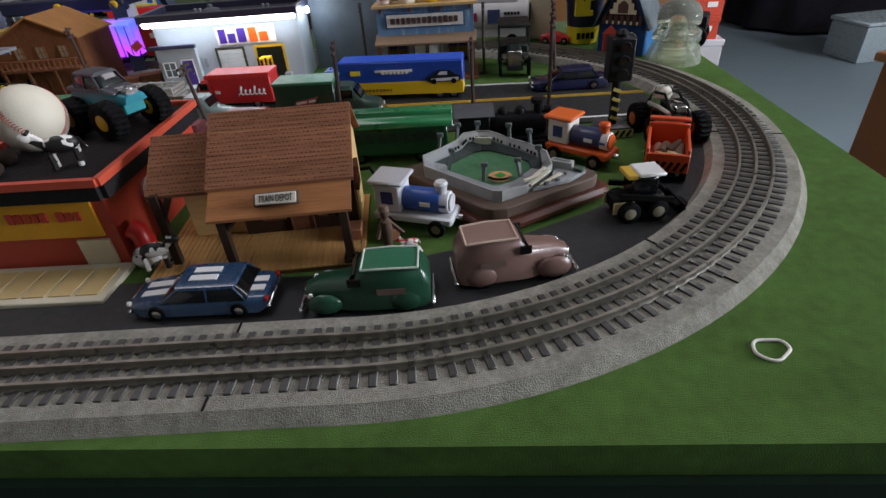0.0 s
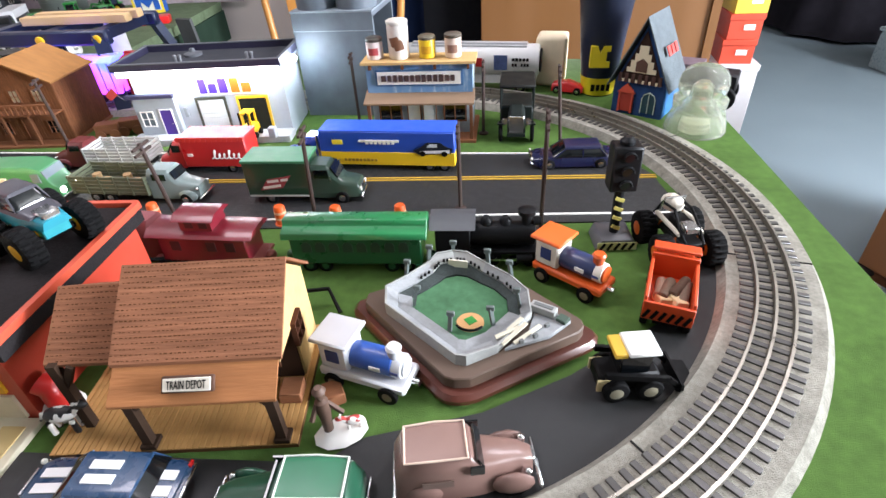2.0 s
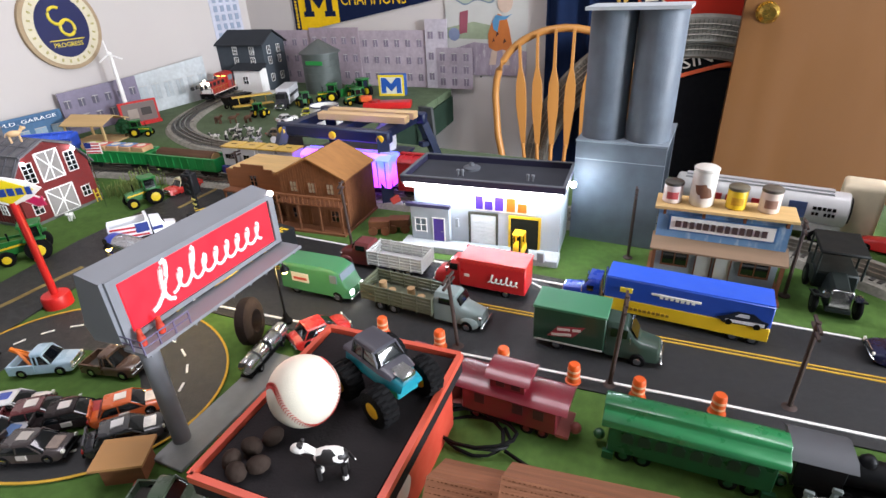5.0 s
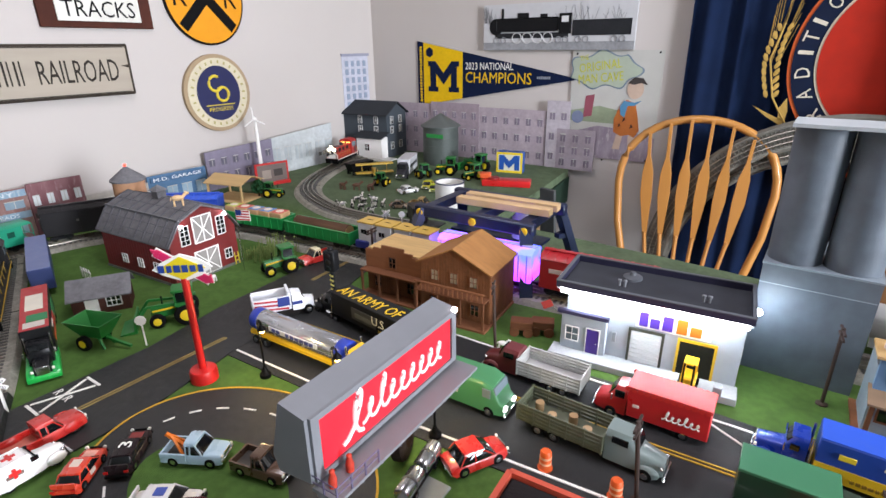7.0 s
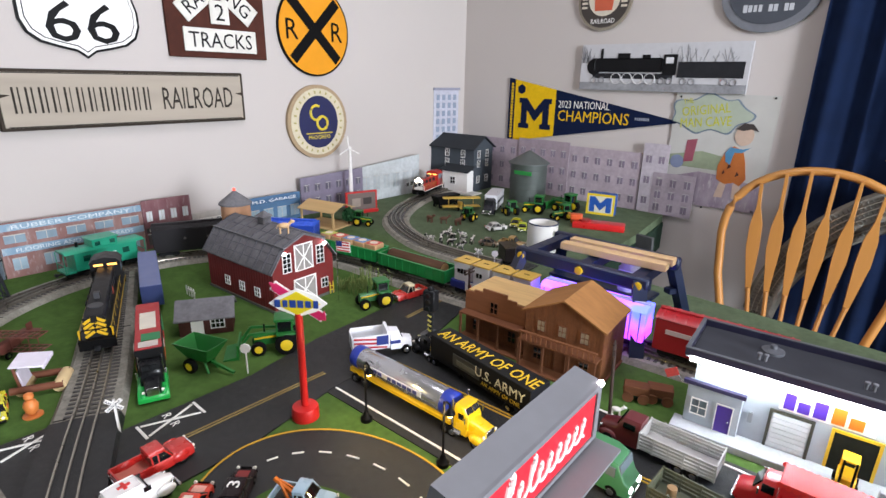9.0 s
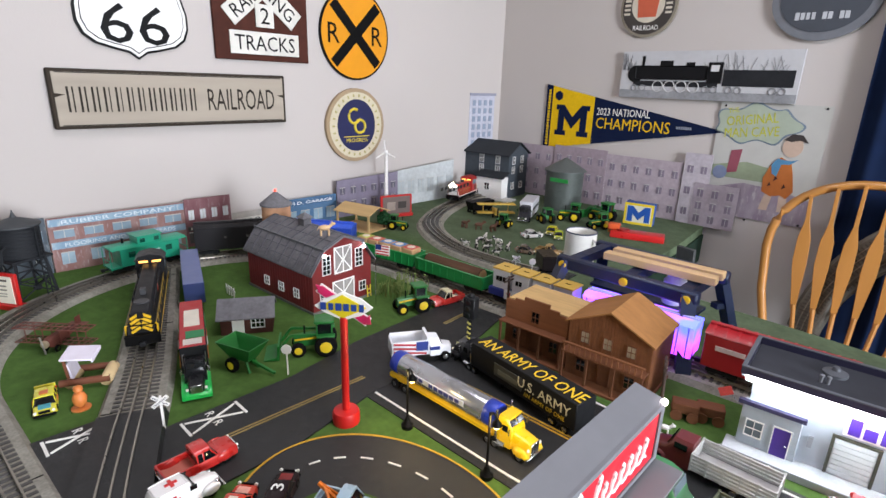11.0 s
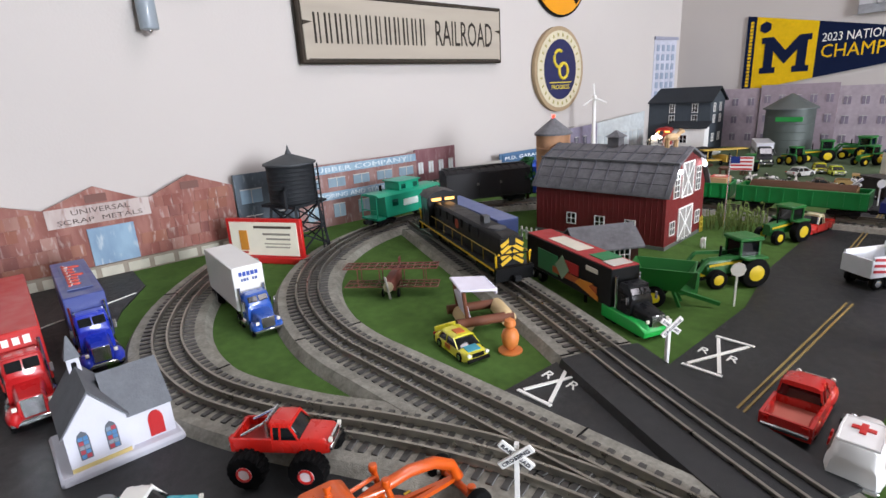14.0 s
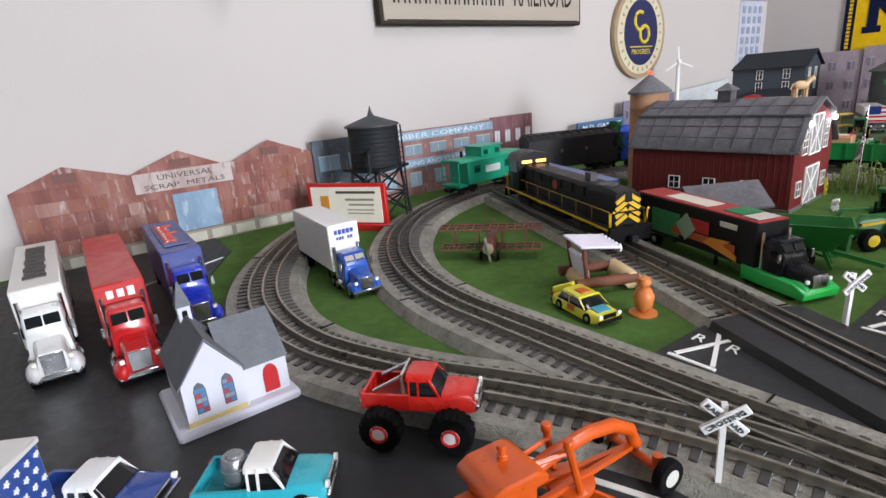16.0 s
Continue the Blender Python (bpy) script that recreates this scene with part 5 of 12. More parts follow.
RUST = "#8d5447"
wx = 0.882
g0 = [(0, 0.0), (0.47, 0.0), (0.47, 0.128), (0.39, 0.160), (0.312, 0.126), (0.236, 0.161), (0.158, 0.131), (0.072, 0.158), (0.0, 0.128)]
fl = flat_front(wx, 1.935, 90, g0, RUST, "rusty red corrugated warehouse card front with blue door", (), sign=None, var=0.3)
fl.children[0].data.materials[0] = weathered("#7d4a40", "#96655a", "#b09a94")
FADED = mat("#5a4f4c", 0.8, var=0.3, scale=200)
words("UNIVERSAL", 0.088, face("-y", 0.240, -0.0034, 0.122), FADED, part("sign", G().span(0.160, 0.316, -0.003, 0, 0.099, 0.131), weathered("#a8958f", "#bdb0ab", "#8a6a62", 3.0), fl), 0.009)
words("SCRAP  METALS", 0.128, face("-y", 0.238, -0.0034, 0.107), FADED, fl, 0.008)
part("warehouse_door", G().span(0.212, 0.284, -0.003, 0, 0.024, 0.090), weathered("#7089a0", "#86a0b4", "#a9b4bc", 2.0), fl, "faded blue double door")
part("loading_dock", G().span(0.0, 0.47, -0.006, 0, 0.0, 0.023), mat("#8f8578", 0.85, var=0.25), fl)
for i in range(11):
    part("dock_panel", G().span(0.006 + i * 0.0425, 0.040 + i * 0.0425, -0.0075, -0.005, 0.003, 0.019), mat("#b7b3a4", 0.85, var=0.2), fl)
for k in range(3):
    u = (0.072, 0.236, 0.39)[k]
    part("vent", G().span(u - 0.016, u + 0.016, -0.002, 0, 0.134, 0.148), mat("#6e4a42", 0.7), fl)
rr = random.Random(5)
for j, z in enumerate((0.0245, 0.0455, 0.0665, 0.0875, 0.1085)):
    u = 0.006
    while u < 0.455:
        w = rr.uniform(0.014, 0.026)
        door = 0.205 < u + w and u < 0.29 and z < 0.09
        board = 0.150 < u + w and u < 0.318 and z > 0.075
        eave = 0.128 + 0.03 * max(0.0, 1 - abs(((u + w / 2 + 0.005) % 0.157) - 0.0785) / 0.0785)
        if not door and not board and z + 0.022 < eave and u + w < 0.466 and rr.random() < 0.82:
            part("metal_sheet", G().span(u, u + w - 0.0008, -0.0012 - 0.0003 * rr.randrange(3), 0.001, z, z + 0.0202), weathered(*rr.choice((("#7a443a", "#8d5a4e", "#a98f88"), ("#84503f", "#91604f", "#b39d95"), ("#70403a", "#875549", "#a08880"), ("#8a5d52", "#9d776c", "#b9a8a2"))), rr.randrange(5)), fl)
        u += w
flat_front(wx, 2.408, 89, [(0, 0), (0.13, 0), (0.13, 0.146), (0, 0.146)], ("#434d56", "#566069", "#7c858b", 4.0), "blue-grey factory card front with awnings", ((2, 0.045, 0.035, 0.03, "#3a434b"), (2, 0.10, 0.045, 0.03, "#7f97a8")))
f3 = flat_front(wx + 0.002, 2.541, 88.5, [(0, 0), (0.33, 0), (0.33, 0.142), (0, 0.142)], ("#86605a", "#95746e", "#aa9a98", 1.0), "brick factory card front with blue name bands", ((5, 0.035, 0.030, 0.032, "#8fa4b0"), (5, 0.100, 0.044, 0.022, "#7d929f")))
for z, tx in ((0.130, "RUBBER COMPANY"), (0.070, "FLOORING AND STAIR TREADS")):
    sb = part("sign", G().span(0.002, 0.328, -0.003, 0, z - 0.009, z + 0.009), weathered("#7f9bb0", "#8fa8b8", "#b3bfc4", z * 10), f3)
    words(tx, 0.27, face("-y", 0.165, -0.0034, z), mat("#cfd8dc", 0.6), sb, 0.010)
flat_front(wx, 2.876, 88.5, [(0, 0), (0.138, 0), (0.138, 0.146), (0, 0.146)], ("#6f4449", "#7d565a", "#94777a", 2.0), "dark red brick shop card front", ((4, 0.098, 0.016, 0.030, "#cdd2d4"), (3, 0.028, 0.034, 0.034, "#4d4a48")), sign=("", 0.069, 0.056, 0.13, 0.014, "#3d3936", "#d8d2c4"))
flat_front(wx - 0.002, 3.018, 88.5, [(0, 0), (0.185, 0), (0.185, 0.082), (0, 0.082)], "#b3ada6", "pale market card front with awning", ((5, 0.022, 0.026, 0.028, "#6e6a66"),), sign=("MARKET", 0.092, 0.056, 0.16, 0.016, "#d9d6cf", "#5a5f66"))
flat_front(wx - 0.006, 3.206, 88.5, [(0, 0), (0.21, 0), (0.21, 0.098), (0, 0.098)], "#4c6f91", "blue garage card front with white letters", ((4, 0.035, 0.036, 0.040, "#8fa5b4"),), sign=("M.D. GARAGE", 0.105, 0.083, 0.19, 0.018, "#3d5f82", "#f0f2f2"))
flat_front(wx - 0.014, 3.43, 88.5, [(0, 0), (0.295, 0), (0.295, 0.15), (0, 0.14)], "#7e7789", "grey-mauve warehouse card front", ((6, 0.100, 0.022, 0.026, "#5c5866"), (6, 0.045, 0.022, 0.03, "#5c5866")))
flat_front(wx - 0.022, 3.728, 88, [(0, 0), (0.34, 0), (0.34, 0.172), (0, 0.148)], "#b9bfc0", "pale grey warehouse card front", ((6, 0.075, 0.034, 0.06, "#a9b1b4"),))
f9 = flat_front(0.815, 4.228, 86, [(0, 0.2), (0.17, 0.2), (0.17, 0.46), (0.0, 0.455)], "#b9bac6", "tall pale office tower card on the wall", ())
part("cornice", G().span(-0.004, 0.174, -0.006, 0, 0.448, 0.46), mat("#8f90a0", 0.6), f9)
for i in range(4):
    for j in range(6):
        o = part("window", G().span(0.018 + i * 0.038, 0.038 + i * 0.038, -0.002, 0, 0.218 + j * 0.037, 0.243 + j * 0.037), mat("#8894a6", 0.4), f9)
fb = ((0.86, 0.30, 0.235, "#a3949c"), (1.165, 0.26, 0.245, "#9a8b93"), (1.425, 0.32, 0.232, "#a89ba2"), (1.75, 0.10, 0.275, "#b5adb4"), (1.80, 0.16, 0.165, "#a1969e"))
for i, (x, w, h, c) in enumerate(fb):
    fx = flat_front(x, 4.446 - 0.006 * (i % 2) - (0.008 if i == 4 else 0), 0, [(0, 0), (w, 0), (w, h), (0, h)], c, "grey-mauve brick factory card front by the wall", ((max(2, int(w / 0.05)), h * 0.78, 0.022, 0.030, "#837887"), (max(2, int(w / 0.05)), h * 0.48, 0.022, 0.030, "#837887"), (max(2, int(w / 0.05)), h * 0.18, 0.022, 0.030, "#756b78")))

# ---- toy vehicles ----
WHEELS = {}


def knobbly(r, w):
    """A fat tyre whose tread blocks rise from one closed body."""
    g = G()
    n = 54
    rows = ((-0.5, 0.62, 0.62, 0), (-0.47, 0.86, 0.92, 0), (-0.36, 0.90, 1.0, 0), (-0.05, 0.90, 1.0, 0), (0.05, 0.90, 1.0, 1), (0.36, 0.90, 1.0, 1), (0.47, 0.86, 0.92, 1), (0.5, 0.62, 0.62, 1))
    rings = []
    for v, low, high, k in rows:
        ring = []
        for i in range(n):
            q = r * (high if (i + k) % 3 < 2 else low)
            ring.append(g.bm.verts.new((q * math.cos(2 * math.pi * i / n), v * w, q * math.sin(2 * math.pi * i / n))))
        rings.append(ring)
    for a, b in zip(rings, rings[1:]):
        for i in range(n):
            g.bm.faces.new((a[(i + 1) % n], a[i], b[i], b[(i + 1) % n]))
    g.bm.faces.new(rings[0])
    g.bm.faces.new(rings[-1][::-1])
    bmesh.ops.recalc_face_normals(g.bm, faces=g.bm.faces[:])
    return g


def wheel(parent, x, y, r, w, hub=CHROME, name="wheel"):
    """A tyre with a hub; alike wheels share their meshes."""
    key = (round(r, 4), round(w, 4), hub.name)
    if key not in WHEELS:
        if w > r * 0.9:
            ty = knobbly(r, w)
        else:
            ty = G().cyl((0, 0, 0), r, w, "y", 18, bev=r * 0.16)
        ty = ty.mesh("tyre", TYRE)
        hb = G().cyl((0, 0, 0), r * (0.46 if w > r * 0.9 else 0.58), w * 1.06, "y", 14, bev=r * 0.1).mesh("hub", hub)
        WHEELS[key] = (ty, hb)
    a = part(name, WHEELS[key][0], None, parent)
    a.location = (x, y, r)
    part("hub", WHEELS[key][1], None, a)
    return a


def four(parent, xs, y, r, w, hub=CHROME):
    for x in xs:
        for s in (-1, 1):
            wheel(parent, x, s * y, r, w, hub)


def glass_cabin(t, x0, x1, hw, z0, z1, paint, slope=(0.3, 0.25), roof=0.25):
    """A cabin: dark glass between painted roof and pillars."""
    h = z1 - z0
    xa, xb = x0 + slope[1] * h, x1 - slope[0] * h * 2
    part("window_glass", G().loft([(x0, hw * 0.97, hw * 0.93, z0, z0 + h * 0.15), (xa, hw * 0.97, hw * 0.80, z0, z1 - h * 0.1), (xb, hw * 0.97, hw * 0.80, z0, z1 - h * 0.1), (x1, hw * 0.97, hw * 0.93, z0, z0 + h * 0.12)], 0.3), GLASSY, t)
    part("roof", G().loft([(xa - 0.002, hw * 0.84, hw * 0.74, z1 - h * roof, z1 - h * 0.03), ((xa + xb) / 2, hw * 0.86, hw * 0.76, z1 - h * roof, z1), (xb + 0.002, hw * 0.84, hw * 0.74, z1 - h * roof, z1 - h * 0.03)], 0.35), paint, t)
    pw = max(0.0012, h * 0.1)
    for s in (-1, 1):
        for a, b, k in ((x0 + 0.001, xa, 0.95), (x1 - 0.001, xb, 0.95), ((xa + xb) / 2, (xa + xb) / 2, 0.97)):
            part("pillar", G().bar((a, s * hw * k, z0), (b, s * hw * (k - 0.14), z1 - h * 0.15), pw, pw), paint, t)


def lights_and_bumpers(t, x0, x1, hw, z, rear="#b01814", chrome=True):
    m = CHROME if chrome else BLACK
    part("bumper", G().box((x1 + 0.001, 0, z - 0.004), (0.003, hw * 1.8, 0.004), 0.001), m, t)
    part("bumper", G().box((x0 - 0.001, 0, z - 0.004), (0.003, hw * 1.8, 0.004), 0.001), m, t)
    for s in (-1, 1):
        part("headlight", G().cyl((x1 + 0.0006, s * hw * 0.7, z + 0.002), 0.0022, 0.002, "x", 10), mat("#e8e6da", 0.2), t)
        part("tail_light", G().box((x0 - 0.0006, s * hw * 0.75, z + 0.002), (0.0015, 0.005, 0.003)), mat(rear, 0.3), t)
    part("grille", G().box((x1 + 0.0005, 0, z + 0.001), (0.0015, hw * 0.9, 0.004)), m, t)


def car(x, y, rz, L, W, H, col, label, z=0.0, stripes=None, stock=False, top=None, group="toy cars", extra=()):
    t = thing("toy_car", x, y, z, rz, label, "toy car", group)
    P = mat(col, 0.28, var=0.05, coat=0.5)
    hw, r = W / 2, H * 0.24
    a, b = -L / 2, L / 2
    zb, zm = r * 0.6, H * 0.58
    part("body", G().loft([(a, hw * 0.84, hw * 0.78, zb + 0.003, zm * 0.92), (a + L * 0.06, hw * 0.97, hw * 0.9, zb, zm), (a + L * 0.3, hw, hw * 0.92, zb, zm), (b - L * 0.3, hw, hw * 0.92, zb, zm), (b - L * 0.08, hw * 0.97, hw * 0.88, zb, zm * 0.92), (b, hw * 0.8, hw * 0.74, zb + 0.002, zm * 0.78)], 0.25), P, t)
    glass_cabin(t, a + L * 0.13, b - L * 0.24, hw * 0.93, zm - 0.001, H, mat(top, 0.35, coat=0.4) if top else P, slope=(0.62, 0.75))
    four(t, (a + L * 0.2, b - L * 0.2), hw - r * 0.28, r, r * 0.62)
    lights_and_bumpers(t, a, b, hw, zm * 0.72, chrome=not stock)
    if stripes:
        M2 = mat(stripes, 0.35)
        for s in (-1, 1):
            part("stripe", G().box((b - L * 0.16, s * hw * 0.26, zm * 0.965), (L * 0.2, hw * 0.32, 0.002), rot=(0, 5, 0)), M2, t)
            part("stripe", G().box((-L * 0.05, s * hw * 0.24, H + 0.0002), (L * 0.2, hw * 0.3, 0.0012)), M2, t)
            part("stripe", G().box((a + L * 0.09, s * hw * 0.26, zm + 0.0002), (L * 0.12, hw * 0.32, 0.0012)), M2, t)
    if stock:
        part("spoiler", G().box((a + 0.002, 0, zm + 0.004), (0.002, W * 0.86, 0.006)), P, t)
    for kind, c in extra:
        if kind == "door_number":
            for s in (-1, 1):
                part("number_panel", G().box((-L * 0.03, s * hw * 0.985, zm * 0.72), (L * 0.14, 0.0012, zm * 0.4)), mat(c, 0.4), t)
            part("number_panel", G().box((-L * 0.05, 0, H + 0.0004), (L * 0.16, W * 0.34, 0.001)), mat(c, 0.4), t)
        if kind == "hood_print":
            part("hood_print", G().box((b - L * 0.17, 0, zm * 0.965), (L * 0.16, W * 0.5, 0.0018), rot=(0, 5, 0)), mat(c, 0.4, var=0.3, scale=300), t)
        if kind == "red_cross":
            part("cross_mark", G().box((-L * 0.05, 0, H + 0.0004), (L * 0.16, W * 0.12, 0.001)).box((-L * 0.05, 0, H + 0.0005), (L * 0.05, W * 0.4, 0.001)), REDP, t)
    return t


def pickup(x, y, rz, L, W, H, col, label, z=0.0, lift=0.0, tyre=None, top=None, cargo=None, name="toy_pickup", bedwood=None, hub=CHROME, vintage=False):
    t = thing(name, x, y, z, rz, label, "toy pickup truck", "toy trucks")
    P = mat(col, 0.3, var=0.05, coat=0.5)
    hw = W / 2
    r = tyre or H * 0.2
    a, b = -L / 2, L / 2
    z0, zm = lift + H * 0.16, lift + H * 0.55
    part("body", G().loft([(a + L * 0.42, hw, hw * 0.94, z0, zm), (b - L * 0.26, hw, hw * 0.94, z0, zm), (b - L * 0.05, hw * 0.96, hw * 0.86, z0, zm * 0.98), (b, hw * 0.86, hw * 0.8, z0, zm * 0.9)], 0.22), P, t)
    bed = part("cargo_bed", G().span(a, a + L * 0.43, -hw * 0.96, hw * 0.96, z0, z0 + (zm - z0) * 0.35).span(a, a + L * 0.43, -hw, -hw * 0.86, z0, zm).span(a, a + L * 0.43, hw * 0.86, hw, z0, zm).span(a, a + 0.002, -hw * 0.86, hw * 0.86, z0, zm), P, t)
    part("bed_floor", G().span(a + 0.003, a + L * 0.42, -hw * 0.84, hw * 0.84, z0 + (zm - z0) * 0.35, z0 + (zm - z0) * 0.37), mat(bedwood or "#3a3632", 0.7, kind="wood"), bed)
    glass_cabin(t, a + L * 0.42, b - L * 0.29, hw * 0.92, zm - 0.001, lift + H, mat(top, 0.35, coat=0.4) if top else P, slope=(0.32, 0.05), roof=0.3)
    if lift:
        part("chassis", G().span(a + L * 0.1, b - L * 0.08, -hw * 0.4, hw * 0.4, z0 - H * 0.12, z0), BLACK, t)
        for xx in (a + L * 0.18, b - L * 0.2):
            part("axle", G().cyl((xx, 0, r), r * 0.18, W * 1.3, "y", 10), BLACK, t)
            for s in (-1, 1):
                part("shock_absorber", G().rod((xx, s * hw * 0.5, r), (xx - 0.006, s * hw * 0.6, z0 + 0.003), 0.0016), CHROME, t)
        part("roll_bar", G().tube([(a + L * 0.38, -hw * 0.8, zm), (a + L * 0.37, -hw * 0.7, lift + H * 0.98), (a + L * 0.37, hw * 0.7, lift + H * 0.98), (a + L * 0.38, hw * 0.8, zm)], 0.0016).rod((a + L * 0.37, -hw * 0.6, lift + H * 0.95), (a + L * 0.1, -hw * 0.7, zm), 0.0014).rod((a + L * 0.37, hw * 0.6, lift + H * 0.95), (a + L * 0.1, hw * 0.7, zm), 0.0014), CHROME, t)
        four(t, (a + L * 0.18, b - L * 0.2), hw * 1.0 + r * 0.3, r, r * 0.95, hub)
        for xx in (a + L * 0.18, b - L * 0.2):
            for s in (-1, 1):
                part("hub_ring", G().tube([(xx + r * 0.36 * math.cos(q), s * (hw + r * 0.81), r + r * 0.36 * math.sin(q)) for q in [2 * math.pi * i / 14 for i in range(15)]], r * 0.07, 6), REDP, t)
    else:
        four(t, (a + L * 0.2, b - L * 0.19), hw - r * 0.25, r, r * 0.6)
    if vintage:
        for s in (-1, 1):
            for xx in (a + L * 0.2, b - L * 0.19):
                part("fender", G().ball((xx, s * hw * 0.9, z0 + (zm - z0) * 0.42), L * 0.125, 1.15, 0.34, 0.72), P, t)
            part("running_board", G().span(a + L * 0.32, b - L * 0.3, s * hw * 0.86, s * hw * 1.06, z0, z0 + 0.0016), P, t)
    lights_and_bumpers(t, a, b, hw, (z0 + zm) / 2 + 0.002)
    if cargo == "drum":
        for s in (-1, 1):
            part("side_stripe", G().span(a + 0.001, b - L * 0.06, s * hw * 1.005 - 0.0004, s * hw * 1.005 + 0.0004, z0 + (zm - z0) * 0.12, z0 + (zm - z0) * 0.46), mat(top or "#eceae4", 0.35, coat=0.4), t)
        part("drum", G().lathe([(W * 0.20, 0), (W * 0.23, 0.001), (W * 0.235, 0.004), (W * 0.22, 0.0045), (W * 0.22, 0.0055), (W * 0.235, 0.006), (W * 0.235, 0.0125), (W * 0.22, 0.013), (W * 0.22, 0.014), (W * 0.235, 0.0145), (W * 0.23, 0.0175), (W * 0.19, 0.0195), (W * 0.13, 0.0198), (W * 0.13, 0.0212), (0.0004, 0.0213)], (a + L * 0.27, 0, z0 + (zm - z0) * 0.38), 24), mat("#a9abae", 0.3, metal=0.8), t, "ribbed metal drum in the bed")
    return t


def panel_wagon(x, y, rz, L, W, H, col, roofc, label, trim="#d9c9b0"):
    """A rounded delivery wagon of the forties."""
    t = thing("toy_wagon", x, y, 0, rz, label, "toy van", "toy delivery wagons")
    P, R = mat(col, 0.35, var=0.07, coat=0.3), mat(roofc, 0.4, var=0.07)
    hw, r, a, b = W / 2, H * 0.2, -L / 2, L / 2
    part("body", G().loft([(a, hw * 0.8, hw * 0.66, H * 0.2, H * 0.72), (a + L * 0.06, hw * 0.9, hw * 0.76, H * 0.16, H * 0.96), (a + L * 0.3, hw * 0.92, hw * 0.8, H * 0.14, H), (b - L * 0.46, hw * 0.92, hw * 0.78, H * 0.14, H * 0.98), (b - L * 0.37, hw * 0.88, hw * 0.66, H * 0.14, H * 0.7), (b - L * 0.1, hw * 0.62, hw * 0.42, H * 0.16, H * 0.62), (b, hw * 0.42, hw * 0.3, H * 0.2, H * 0.5)], 0.32), P, t)
    part("roof_panel", G().loft([(a + L * 0.08, hw * 0.66, hw * 0.62, H * 0.95, H * 0.99), (a + L * 0.3, hw * 0.70, hw * 0.66, H * 0.97, H * 1.02), (b - L * 0.48, hw * 0.68, hw * 0.62, H * 0.95, H * 1.0)], 0.3), R, t)
    half = [(a + L * 0.08, 0.66, H * 0.99), (a + L * 0.3, 0.70, H * 1.015), (b - L * 0.48, 0.67, H)]
    loop = [(u, hw * v, z) for u, v, z in half] + [(u, -hw * v, z) for u, v, z in reversed(half)]
    g = G().tube(loop + loop[:1], 0.0009, 6)
    part("roof_rail", g, mat(trim, 0.4), t)
    for s in (-1, 1):
        part("fender", G().ball((b - L * 0.16, s * hw * 0.78, H * 0.28), r * 1.35, 1.3, 0.42, 0.9), P, t)
        part("fender", G().ball((a + L * 0.2, s * hw * 0.82, H * 0.28), r * 1.3, 1.25, 0.36, 0.9), P, t)
        part("side_window", G().box((b - L * 0.42, s * hw * 0.845, H * 0.78), (L * 0.1, 0.0015, H * 0.16), rot=(s * 6, 0, 0)), GLASSY, t)
        part("headlight", G().ball((b - L * 0.05, s * hw * 0.62, H * 0.44), 0.003), CHROME, t)
        part("side_panel", G().box((a + L * 0.3, s * hw * 0.92, H * 0.56), (L * 0.22, 0.001, H * 0.12), rot=(s * 6, 0, 0)), mat("#6d5a52", 0.5), t)
    part("windscreen", G().box((b - L * 0.395, 0, H * 0.82), (0.0015, hw * 1.3, H * 0.2), rot=(0, -28, 0)), GLASSY, t)
    part("grille", G().box((b + 0.0006, 0, H * 0.36), (0.002, hw * 0.5, H * 0.24), 0.0006), CHROME, t)
    for xx in (a - 0.002, b + 0.004):
        part("bumper", G().box((xx, 0, H * 0.2), (0.003, W * 0.9, 0.004), 0.001), CHROME, t)
    four(t, (a + L * 0.2, b - L * 0.16), hw * 0.82, r, r * 0.5)
    return t


def sides(t, x0, x1, hw, z0, z1, specs):
    """Printed panels on both long sides of a body: (along, up, wide, high, colour)."""
    for i, (u, v, a, b, c) in enumerate(specs):
        for s in (-1, 1):
            cx, cz = x0 + (x1 - x0) * u, z0 + (z1 - z0) * v
            part("printed_panel", G().box((cx, s * (hw + 0.0004 * i), cz), ((x1 - x0) * a, 0.0012, (z1 - z0) * b), 0.0003), mat(c, 0.4, var=0.12, scale=200), t)


